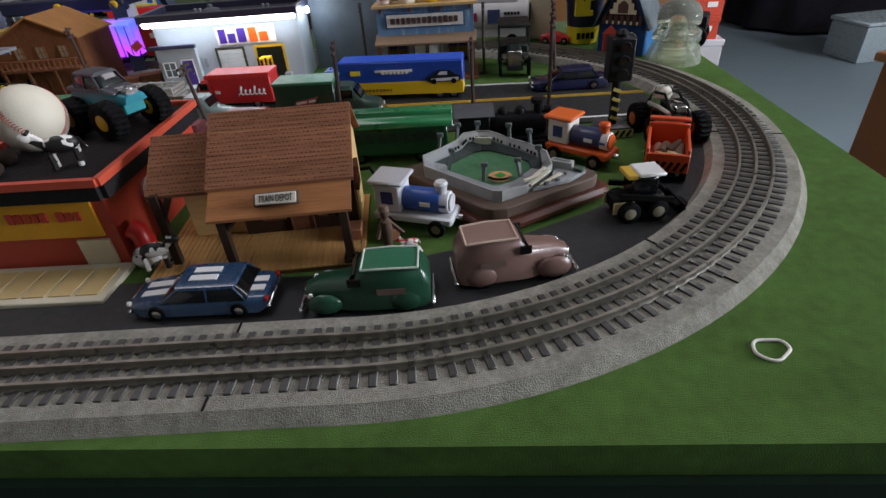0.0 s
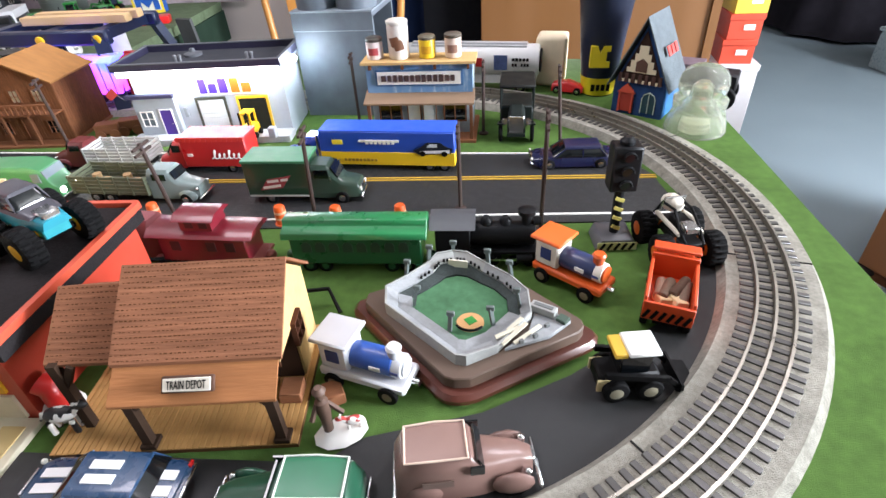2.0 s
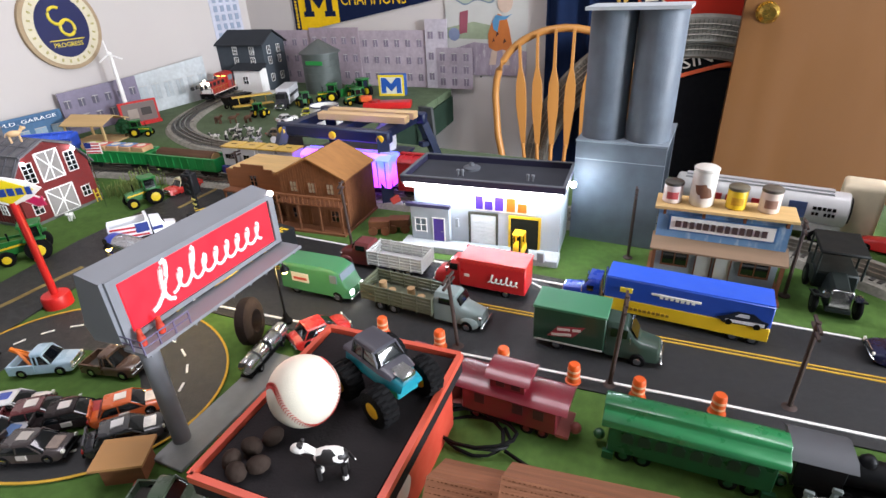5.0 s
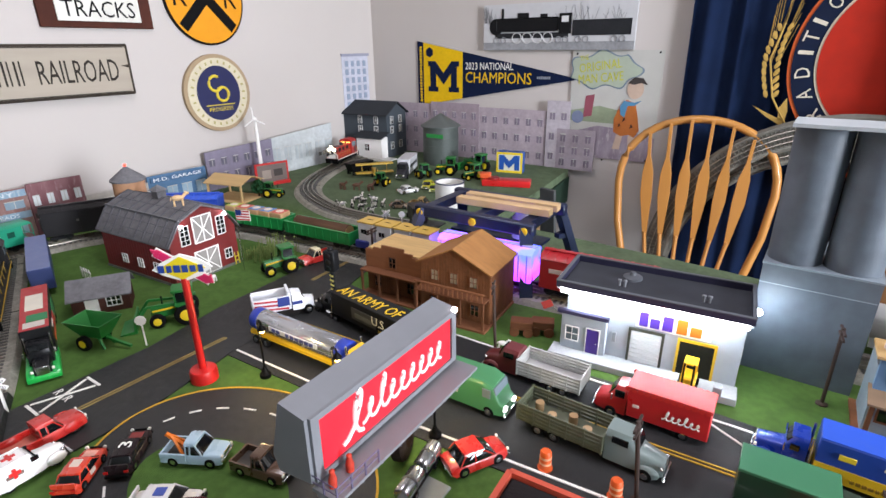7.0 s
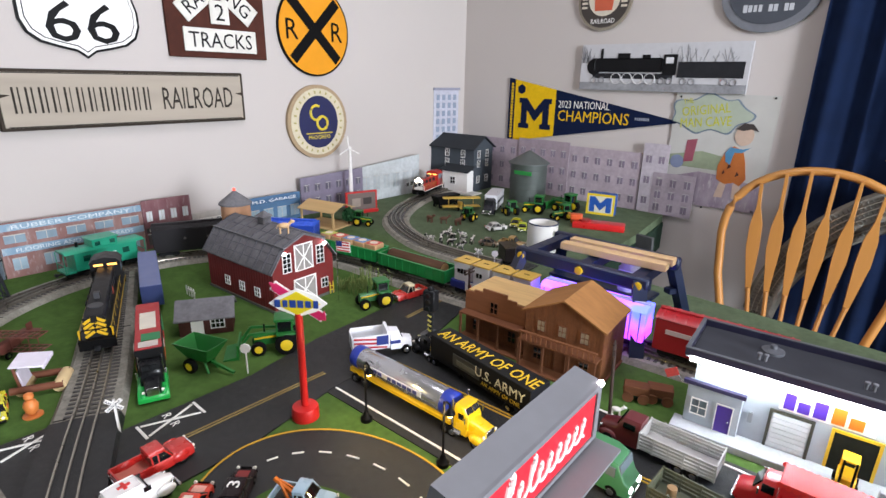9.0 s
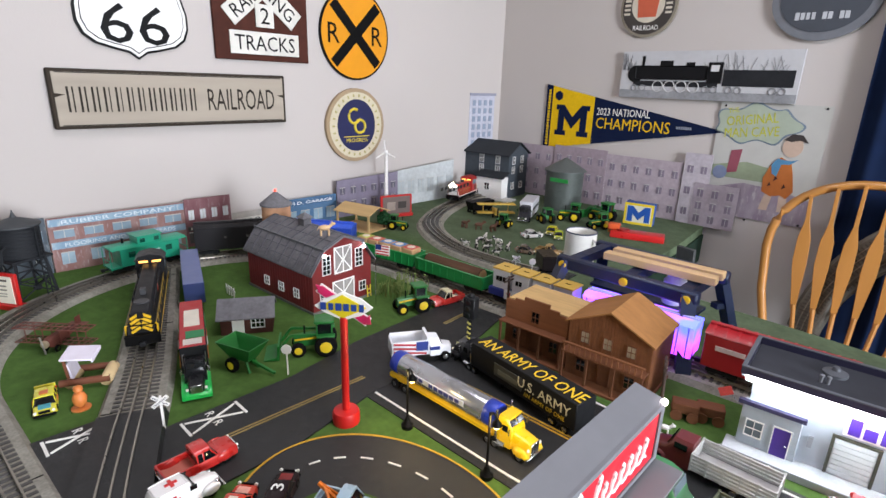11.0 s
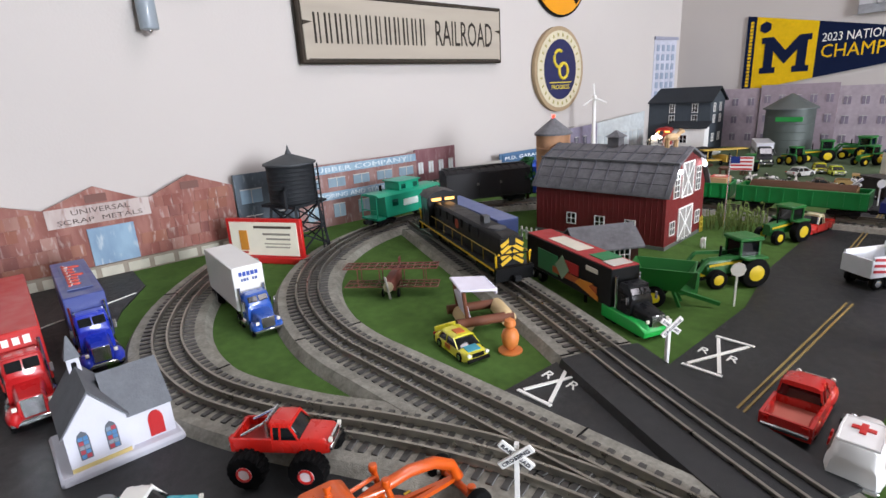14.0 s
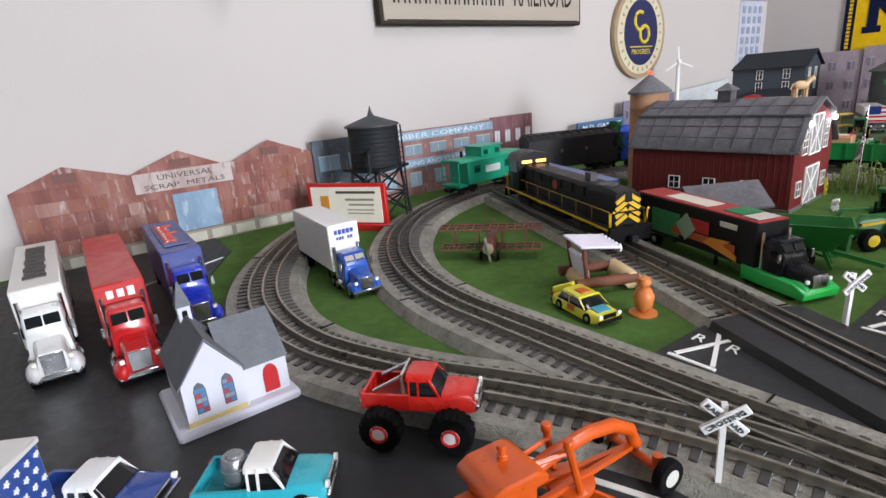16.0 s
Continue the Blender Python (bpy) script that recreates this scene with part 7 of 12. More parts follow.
# cars on the oval
amb = panel_wagon(1.902, 2.466, 92, 0.080, 0.036, 0.034, "#e6e4e2", "#eceae8", "white vintage toy ambulance with red crosses", "#dedcda")
amb.location.z = 0.0035
part("cross_mark", G().box((-0.013, 0, 0.0352), (0.014, 0.004, 0.001)).box((-0.013, 0, 0.0353), (0.004, 0.014, 0.001)), REDP, amb)
for s in (-1, 1):
    part("cross_mark", G().box((-0.016, s * 0.0174, 0.022), (0.012, 0.0014, 0.004), rot=(s * 6, 0, 0)).box((-0.016, s * 0.0175, 0.022), (0.004, 0.0014, 0.012), rot=(s * 6, 0, 0)), REDP, amb)
car(1.962, 2.500, 128, 0.072, 0.031, 0.023, "#c23a26", "orange-red toy race car by the oval", z=0.0035, stock=True, extra=(("hood_print", "#e0a190"), ("door_number", "#d8c3b4")))
c = car(1.980, 2.549, 131, 0.076, 0.031, 0.023, "#22191b", "black toy stock car with a white roof number", z=0.0035, stock=True, extra=(("hood_print", "#7a2020"),))
words("3", 0.011, pose(-0.004, 0, 0.0235, 0, 0, 0), WHITE, c, 0.015)
pickup(2.056, 2.594, 28, 0.078, 0.034, 0.034, "#a9c3d4", "pale blue toy tow truck with an orange crane", z=0.0045)
tow = [o for o in scene.objects if o.name.startswith("toy_pickup")][-1]
part("tow_crane", G().bar((-0.012, 0, 0.016), (-0.036, 0, 0.036), 0.004, 0.004).bar((-0.012, -0.01, 0.012), (-0.03, 0, 0.034), 0.003, 0.003).bar((-0.012, 0.01, 0.012), (-0.03, 0, 0.034), 0.003, 0.003), mat("#d8731f", 0.4), tow, "orange tow boom")
for i, (x, y, rz, col, lab) in enumerate(((2.098, 2.528, 35, "#d8d6d4", "white toy race car parked in the infield"), (2.140, 2.533, 40, "#5b2a2c", "dark red toy race car parked in the infield"), (2.180, 2.545, 40, "#2c2626", "black and red toy race car parked in the infield"), (2.228, 2.578, 48, "#d2622c", "orange toy race car parked in the infield"), (2.262, 2.548, 48, "#35363a", "black and white checked toy race car"), (2.185, 2.498, 25, "#3a3232", "dark patterned toy race car near the table front"), (2.120, 2.492, 20, "#bcbcc0", "silver toy race car near the table front"))):
    car(x, y, rz, 0.076, 0.034, 0.025, col, lab, z=0.0045, stock=True, extra=(("hood_print", ("#d9d3c8", "#c8b9a9", "#a83030", "#e9dccb", "#e6e4e0", "#8a7a70", "#5070a0")[i]), ("door_number", ("#3c50a0", "#d8cfc8", "#d8d0cc", "#f0e8dd", "#d8d8d8", "#b0a8a0", "#b03030")[i])))
pickup(2.146, 2.624, 12, 0.075, 0.034, 0.034, "#5a4335", "rusty brown toy tow truck in the infield", z=0.0045)

# front road
car(2.694, 2.444, 182, 0.112, 0.046, 0.029, "#27415f", "dark blue toy sports car with white stripes", z=0.002, stripes="#e6e6e6")
panel_wagon(2.832, 2.443, 183, 0.100, 0.044, 0.041, "#1d4a36", "#2a6a4c", "dark green vintage toy delivery wagon", "#cfd8cc")
panel_wagon(2.949, 2.476, 10, 0.096, 0.044, 0.044, "#7a5f57", "#8d7168", "brown vintage toy delivery wagon", "#d9c2b0")

# lot in the corner
semi(1.178, 1.957, 0, 0.280, 0.042, 0.080, "#dcdcda", "#d9d6d0", "white toy semi truck parked on the black lot", prints=((0.5, 0.5, 0.6, 0.3, "#5a5a60"),))
white_semi = [o for o in scene.objects if o.name.startswith("toy_semi_truck")][-1]
bars(pose(-0.03, 0, 0.0806), 0.16, 0.020, 9, mat("#3a3634", 0.6), white_semi, "name_shape", 21)
semi(1.222, 2.022, -1, 0.300, 0.042, 0.080, "#b51d20", "#b8201f", "red toy semi truck parked on the black lot", front="#b8201f")
red_semi = [o for o in scene.objects if o.name.startswith("toy_semi_truck")][-1]
bars(face("x", 0.0925, 0, 0.0705), 0.026, 0.009, 3, WHITE, red_semi, "name_shape", 22)
semi(1.170, 2.092, -2, 0.250, 0.042, 0.078, "#1f36b4", "#3a4786", "blue toy semi truck with a printed trailer on the lot", topprints=((0.5, 0, 0.72, 0.62, "#55608f"),))
blue_semi = [o for o in scene.objects if o.name.startswith("toy_semi_truck")][-1]
squiggle(blue_semi, pose(-0.030, 0, 0.0805), 0.110, 0.018, 7, 0.0016, mat("#c8554a", 0.5))
squiggle(blue_semi, pose(-0.030, 0.001, 0.0810), 0.108, 0.016, 7, 0.0008, mat("#e6dcd6", 0.5))
semi(1.250, 2.266, -4, 0.190, 0.040, 0.080, "#2450a4", "#e2e1de", "white-trailer toy semi with a blue cab inside the curve", cabh=0.66)
curve_semi = [o for o in scene.objects if o.name.startswith("toy_semi_truck")][-1]
bars(face("x", 0.0396, 0, 0.070), 0.026, 0.006, 5, mat("#2c4aa0", 0.5), curve_semi, "name_shape", 41)
bars(face("x", 0.0396, 0, 0.062), 0.022, 0.004, 6, mat("#4a5a90", 0.5), curve_semi, "name_shape", 42)
pickup(1.584, 2.057, 53, 0.078, 0.034, 0.030, "#2fa9b8", "teal toy pickup with a white cab roof and a drum", top="#eceae4", cargo="drum", z=0.002, bedwood="#2b8d98")
pickup(1.528, 1.973, 50, 0.082, 0.035, 0.030, "#28468e", "blue toy pickup with a white cab roof", top="#e9e9e8", z=0.002, bedwood="#22356a")
t = box_truck(1.5506, 1.9024, -31, 0.12, 0.046, 0.055, "#d8d6d2", "#c4c4c2", "white toy truck with a starry blue side panel", 0.6, prints=((0.5, 0.5, 0.94, 0.9, "#2f4d94"),))
for i in range(8):
    for j in range(5):
        star = [(0.0022 * (1 if k % 2 else 0.42) * math.sin(math.pi * k / 5), 0.0022 * (1 if k % 2 else 0.42) * math.cos(math.pi * k / 5)) for k in range(10)]
        part("star", G().prism([(-0.055 + i * 0.0082 + 0.004 * (j % 2) + u, 0.0155 + j * 0.0080 + v) for u, v in star], 0.0236, 0.0246, "xz"), WHITE, t)
pickup(1.599, 2.163, 42, 0.077, 0.031, 0.028, "#cc2118", "red toy monster pickup on huge tyres", z=0.002, lift=0.0215, tyre=0.0148, bedwood="#8e1d18", hub=mat("#e2d2d4", 0.4))


def monster(x, y, z, rz, s, bodyc, hub, label, skull=False):
    t = thing("toy_monster_truck", x, y, z, rz, label, "toy monster truck", "toy monster trucks")
    r = 0.021 * s
    P = mat(bodyc, 0.4, var=0.1)
    part("chassis", G().span(-0.036 * s, 0.036 * s, -0.013 * s, 0.013 * s, 0.022 * s, 0.034 * s, 0.001), mat("#1f8a94" if not skull else "#2a2a2c", 0.45), t)
    if skull:
        bone = mat("#d6cfc0", 0.45, var=0.12, scale=120)
        for sd in (-1, 1):
            part("cage_bar", G().tube([(-0.040 * s, sd * 0.013 * s, 0.034 * s), (-0.026 * s, sd * 0.012 * s, 0.056 * s), (0.0, sd * 0.010 * s, 0.060 * s), (0.022 * s, sd * 0.012 * s, 0.046 * s), (0.040 * s, sd * 0.010 * s, 0.036 * s)], 0.0018 * s, 8), BLACK, t)
            part("side_bone", G().tube([(-0.030 * s, sd * 0.015 * s, 0.040 * s), (0.0, sd * 0.017 * s, 0.044 * s), (0.026 * s, sd * 0.013 * s, 0.042 * s)], 0.0028 * s, 8), bone, t)
        part("skull_hood", G().ball((-0.026 * s, 0, 0.054 * s), 0.013 * s, 1.25, 1.0, 0.8), bone, t, "bone-coloured rounded hood")
        part("seat", G().span(-0.012 * s, 0.010 * s, -0.009 * s, 0.009 * s, 0.034 * s, 0.048 * s, 0.001), BLACK, t)
    else:
        part("body", G().loft([(-0.040 * s, 0.018 * s, 0.016 * s, 0.034 * s, 0.046 * s), (-0.01 * s, 0.019 * s, 0.016 * s, 0.034 * s, 0.048 * s), (0.022 * s, 0.018 * s, 0.014 * s, 0.034 * s, 0.046 * s), (0.042 * s, 0.014 * s, 0.011 * s, 0.034 * s, 0.042 * s)], 0.25), mat("#157f90", 0.4, var=0.12), t, "teal lower body")
        part("cover", G().loft([(-0.042 * s, 0.0185 * s, 0.017 * s, 0.0462 * s, 0.050 * s), (0.018 * s, 0.0185 * s, 0.015 * s, 0.0455 * s, 0.050 * s), (0.030 * s, 0.016 * s, 0.013 * s, 0.044 * s, 0.046 * s)], 0.25), P, t, "smoky grey upper body")
        part("engine", G().span(0.020 * s, 0.040 * s, -0.009 * s, 0.009 * s, 0.041 * s, 0.049 * s, 0.0015), CHROME, t, "bare chrome engine")
        glass_cabin(t, -0.030 * s, 0.014 * s, 0.017 * s, 0.049 * s, 0.066 * s, P)
    part("roll_cage", G().tube([(-0.026 * s, -0.014 * s, 0.046 * s), (-0.022 * s, -0.012 * s, 0.064 * s), (-0.022 * s, 0.012 * s, 0.064 * s), (-0.026 * s, 0.014 * s, 0.046 * s)], 0.0013 * s), CHROME, t)
    for x_ in (-0.027 * s, 0.027 * s):
        part("axle", G().cyl((x_, 0, r), 0.004 * s, 0.05 * s, "y", 10), BLACK, t)
        for sd in (-1, 1):
            part("shock_absorber", G().rod((x_, sd * 0.012 * s, r), (x_ * 0.7, sd * 0.013 * s, 0.034 * s), 0.0014 * s), mat(hub, 0.4), t)
    four(t, (-0.027 * s, 0.027 * s), 0.029 * s, r, 0.019 * s, mat(hub, 0.4))
    if skull:
        part("engine", G().span(0.012 * s, 0.03 * s, -0.008 * s, 0.008 * s, 0.044 * s, 0.052 * s, 0.001), CHROME, t)
    return t


monster(2.548, 2.632, 0.0915, -22, 0.92, "#3d3c44", "#d8a21f", "grey and teal toy monster truck with yellow wheel hubs")
monster(3.168, 2.762, 0.0, -80, 0.92, "#2a2624", "#d8691c", "black and bone toy monster truck with orange hubs", True)


def toy_engine(x, y, rz, s, base, cabc, boiler, roof, label):
    """A chunky painted wooden toy engine."""
    t = thing("toy_engine", x, y, 0, rz, label, "toy train engine", "wooden toy engines")
    B, C, K, R = (mat(c, 0.4, var=0.05, coat=0.2) for c in (base, cabc, boiler, roof))
    part("base", G().span(-0.046 * s, 0.048 * s, -0.019 * s, 0.019 * s, 0.014 * s, 0.024 * s, 0.002), B, t)
    part("cab", G().span(-0.044 * s, -0.012 * s, -0.016 * s, 0.016 * s, 0.024 * s, 0.058 * s, 0.002), C, t)
    part("roof", G().box((-0.028 * s, 0, 0.061 * s), (0.042 * s, 0.042 * s, 0.005 * s), 0.0015), R, t)
    part("boiler", G().cyl((0.010 * s, 0, 0.037 * s), 0.0135 * s, 0.044 * s, "x", 24, bev=0.001), K, t)
    part("smoke_box", G().cyl((0.034 * s, 0, 0.036 * s), 0.0125 * s, 0.016 * s, "x", 24, bev=0.001), C, t)
    part("face_plate", G().cyl((0.043 * s, 0, 0.036 * s), 0.010 * s, 0.003 * s, "x", 24), B, t)
    part("chimney", G().lathe([(0.006 * s, 0.046 * s), (0.007 * s, 0.056 * s), (0.008 * s, 0.058 * s), (0.006 * s, 0.061 * s)], (0.032 * s, 0, 0), 16), B, t)
    for q in (-1, 1):
        part("number_panel", G().box((-0.028 * s, q * 0.0165 * s, 0.042 * s), (0.014 * s, 0.001, 0.015 * s)), mat("#2a3a6e", 0.5), t)
        part("name_shape", G().box((0.016 * s, q * 0.0133 * s, 0.037 * s), (0.012 * s, 0.0016, 0.005 * s)), WHITE, t)
        part("name_shape", G().box((0.034 * s, q * 0.0122 * s, 0.036 * s), (0.012 * s, 0.0016, 0.003 * s)), mat("#3a4a8a", 0.5), t)
    part("coupler", G().cyl((0.052 * s, 0, 0.018 * s), 0.004 * s, 0.008 * s, "x", 12), CHROME, t)
    four(t, (-0.03 * s, 0.03 * s), 0.019 * s, 0.0105 * s, 0.006 * s, mat("#7a6b58", 0.5))


toy_engine(2.862, 2.560, -16, 0.86, "#cfd0d4", "#d8dadf", "#2b55a8", "#b9bac0", "white and blue wooden toy engine beside the stadium")
toy_engine(3.048, 2.700, -38, 0.86, "#d75a22", "#e4ddd2", "#29355f", "#e0682a", "orange and white wooden toy engine on the grass")


def orange_dumper():
    t = thing("toy_dumper", 3.137, 2.667, 0, 72, "orange toy dump truck loaded with wood pieces", "toy truck", "toy trucks", size=0.78)
    O = mat("#cf4a1d", 0.45, var=0.07)
    part("chassis", G().span(-0.05, 0.052, -0.014, 0.014, 0.012, 0.018), BLACK, t)
    g = G().span(-0.052, 0.034, -0.026, 0.026, 0.020, 0.024).span(-0.052, 0.034, -0.028, -0.024, 0.020, 0.052, 0.0008).span(-0.052, 0.034, 0.024, 0.028, 0.020, 0.052, 0.0008).span(0.030, 0.036, -0.028, 0.028, 0.020, 0.058, 0.0008).span(-0.055, -0.051, -0.028, 0.028, 0.020, 0.046, 0.0008)
    bed = part("dump_bed", g, O, t)
    part("canopy", G().box((0.046, 0, 0.060), (0.024, 0.056, 0.004), 0.001, rot=(0, 12, 0)), O, bed)
    for k in range(6):
        part("warning_stripe", G().box((-0.0556, -0.022 + k * 0.009, 0.029), (0.001, 0.004, 0.014), rot=(24, 0, 0)), BLACK, bed)
    part("cab", G().span(0.038, 0.062, -0.022, 0.022, 0.016, 0.050, 0.002), O, t)
    part("windscreen", G().box((0.0625, 0, 0.040), (0.0015, 0.036, 0.014)), GLASSY, t)
    four(t, (-0.036, 0.046), 0.024, 0.013, 0.009)
    rr = random.Random(3)
    for i, c in enumerate(("#7a6a5c", "#5f4c40", "#c9a67c", "#6f5a4c", "#8b7768", "#d8bd94")):
        if c in ("#c9a67c", "#d8bd94"):
            solid("wood_block", G().box((0, 0, 0), (0.020, 0.016, 0.010), 0.001), mat(c, 0.7, kind="wood"), "pale cut wood block in the dumper", "wood block", "dumper load", m=t.matrix_world @ pose(-0.028, 0.008 - 0.018 * (i > 3), 0.033, 14, 8, 30))
        else:
            solid("small_log", G().cyl((0, 0, 0), 0.0065, 0.042, "x", 12, bev=0.001), mat(c, 0.85, var=0.25, bump=0.4), "short grey-brown log in the dumper", "log", "dumper load", m=t.matrix_world @ pose(-0.004 + rr.uniform(-0.006, 0.006), -0.016 + i * 0.007, 0.032 + 0.003 * (i % 2), 0, rr.uniform(-10, 10), rr.uniform(-25, 25)))


orange_dumper()


def skid_loader():
    t = thing("toy_skid_loader", 3.080, 2.566, 0.002, 8, "black and yellow toy skid loader with a white roof", "toy loader", size=0.86)
    Y = mat("#c9a233", 0.45)
    part("body", G().span(-0.034, 0.024, -0.014, 0.014, 0.010, 0.028, 0.003), BLACK, t)
    for s in (-1, 1):
        part("side_panel", G().span(-0.035, -0.012, s * 0.0155, s * 0.0135, 0.010, 0.024), mat("#c8b88a", 0.5), t)
    part("cab", G().span(-0.016, 0.014, -0.013, 0.013, 0.028, 0.052, 0.002), GLASSY, t)
    part("roof", G().span(-0.010, 0.020, -0.016, 0.016, 0.052, 0.056, 0.0015), mat("#dcdcda", 0.4), t)
    part("roof_panel", G().span(-0.022, -0.010, -0.014, 0.014, 0.050, 0.055, 0.001), Y, t)
    for s in (-1, 1):
        part("lift_arm", G().bar((-0.030, s * 0.018, 0.034), (0.030, s * 0.018, 0.024), 0.004, 0.006).bar((0.030, s * 0.018, 0.024), (0.044, s * 0.016, 0.010), 0.004, 0.005), BLACK, t)
    part("bucket", G().prism([(0.042, 0.002), (0.064, 0.001), (0.064, 0.003), (0.046, 0.006), (0.044, 0.018), (0.042, 0.018)], -0.022, 0.022, "xz"), BLACK, t)
    four(t, (-0.018, 0.014), 0.018, 0.0125, 0.009, mat("#8c8672", 0.5))


skid_loader()


def road_grader():
    t = thing("toy_grader", 1.705, 2.151, 0.002, 83, "orange toy road grader with an arched front beam", "toy grader", size=0.62)
    O = mat("#c9520f", 0.35, var=0.08, coat=0.3)
    part("engine_body", G().span(-0.095, -0.006, -0.018, 0.018, 0.022, 0.054, 0.003), O, t)
    part("cab", G().span(-0.040, 0.002, -0.021, 0.021, 0.050, 0.070, 0.002), O, t)
    part("cab_roof", G().prism([(-0.046, 0.066), (0.010, 0.066), (0.010, 0.074), (-0.002, 0.080), (-0.034, 0.080), (-0.046, 0.074)], -0.026, 0.026, "xz", 0.002), O, t)
    part("exhaust", G().lathe([(0.0045, 0.080), (0.0045, 0.083), (0.003, 0.084), (0.003, 0.088), (0.0045, 0.089), (0.004, 0.093)], (-0.014, 0.004, 0), 14), O, t)
    part("beam", G().tube([(-0.004, 0, 0.052), (0.03, 0, 0.062), (0.075, 0, 0.067), (0.106, 0, 0.062), (0.128, 0, 0.048), (0.137, 0, 0.028)], 0.0068, 12), O, t)
    for sd in (-1, 1):
        part("draw_bar", G().bar((0.0, sd * 0.010, 0.032), (0.130, sd * 0.001, 0.028), 0.005, 0.005), O, t)
        part("blade_cylinder", G().rod((0.040, sd * 0.014, 0.078), (0.052, sd * 0.018, 0.020), 0.0034), O, t)
        part("cylinder_cap", G().cyl((0.040, sd * 0.014, 0.080), 0.0046, 0.008, seg=12, bev=0.001), O, t)
        part("steering_rod", G().rod((0.002, sd * 0.006, 0.070), (0.040, sd * 0.012, 0.070), 0.0024), O, t)
        part("king_pin", G().cyl((0.137, sd * 0.026, 0.022), 0.005, 0.020, seg=12, bev=0.001), O, t)
        wheel(t, 0.137, sd * 0.037, 0.0165, 0.011, mat("#c9c6be", 0.4))
    part("turntable", G().lathe([(0.020, 0.022), (0.022, 0.024), (0.022, 0.028), (0.016, 0.030)], (0.054, 0, 0), 24), O, t)
    part("blade", G().box((0.058, 0, 0.013), (0.004, 0.076, 0.018), 0.001, rot=(0, 10, 24)), O, t)
    part("front_axle", G().cyl((0.137, 0, 0.018), 0.0045, 0.066, "y", 10), O, t)
    four(t, (-0.076, -0.034), 0.026, 0.017, 0.012, O)


road_grader()


def farm_tractor(x, y, rz, s, label, loader=False):
    t = thing("toy_tractor", x, y, 0, rz, label, "toy tractor", "toy tractors")
    Gn, Y = mat("#1f6a2c", 0.4, var=0.07), mat("#e0c122", 0.45)
    part("body", G().loft([(-0.012 * s, 0.009 * s, 0.008 * s, 0.016 * s, 0.036 * s), (0.036 * s, 0.007 * s, 0.006 * s, 0.014 * s, 0.032 * s)], 0.25), Gn, t)
    part("stripe", G().box((0.012 * s, -0.0088 * s, 0.028 * s), (0.044 * s, 0.001, 0.003 * s), rot=(0, 4, 0)).box((0.012 * s, 0.0088 * s, 0.028 * s), (0.044 * s, 0.001, 0.003 * s), rot=(0, 4, 0)), Y, t)
    part("cab", G().span(-0.026 * s, -0.002 * s, -0.013 * s, 0.013 * s, 0.034 * s, 0.054 * s, 0.001), GLASSY, t)
    g = G()
    for a in (-0.026, -0.002):
        for b in (-0.013, 0.013):
            g.bar((a * s, b * s, 0.034 * s), (a * s, b * s, 0.056 * s), 0.0025 * s, 0.0025 * s)
    part("cab_post", g, Gn, t)
    part("roof", G().span(-0.030 * s, 0.002 * s, -0.016 * s, 0.016 * s, 0.055 * s, 0.060 * s, 0.0015), Gn, t)
    for b in (-1, 1):
        part("fender", G().box((-0.016 * s, b * 0.019 * s, 0.036 * s), (0.030 * s, 0.012 * s, 0.003 * s), 0.001), Gn, t)
        wheel(t, -0.016 * s, b * 0.020 * s, 0.0185 * s, 0.013 * s, Y)
        wheel(t, 0.028 * s, b * 0.016 * s, 0.012 * s, 0.009 * s, Y)
    if loader:
        for b in (-1, 1):
            part("loader_arm", G().bar((-0.002 * s, b * 0.012 * s, 0.036 * s), (0.040 * s, b * 0.014 * s, 0.038 * s), 0.003 * s, 0.004 * s).bar((0.040 * s, b * 0.014 * s, 0.038 * s), (0.060 * s, b * 0.014 * s, 0.012 * s), 0.003 * s, 0.004 * s), Gn, t)
        part("bucket", G().prism([(0.058 * s, 0.001), (0.082 * s, 0.001), (0.082 * s, 0.003), (0.062 * s, 0.006 * s), (0.060 * s, 0.026 * s), (0.057 * s, 0.026 * s)], -0.026 * s, 0.026 * s, "xz"), Gn, t)
    part("exhaust", G().rod((0.018 * s, 0.004 * s, 0.03 * s), (0.018 * s, 0.004 * s, 0.050 * s), 0.0014 * s), BLACK, t)
    return t


farm_tractor(1.686, 2.796, 236, 1.15, "green toy tractor with loader bucket and yellow hubs", True)
farm_tractor(1.672, 3.062, 248, 1.05, "green toy tractor with yellow hubs by the barn")


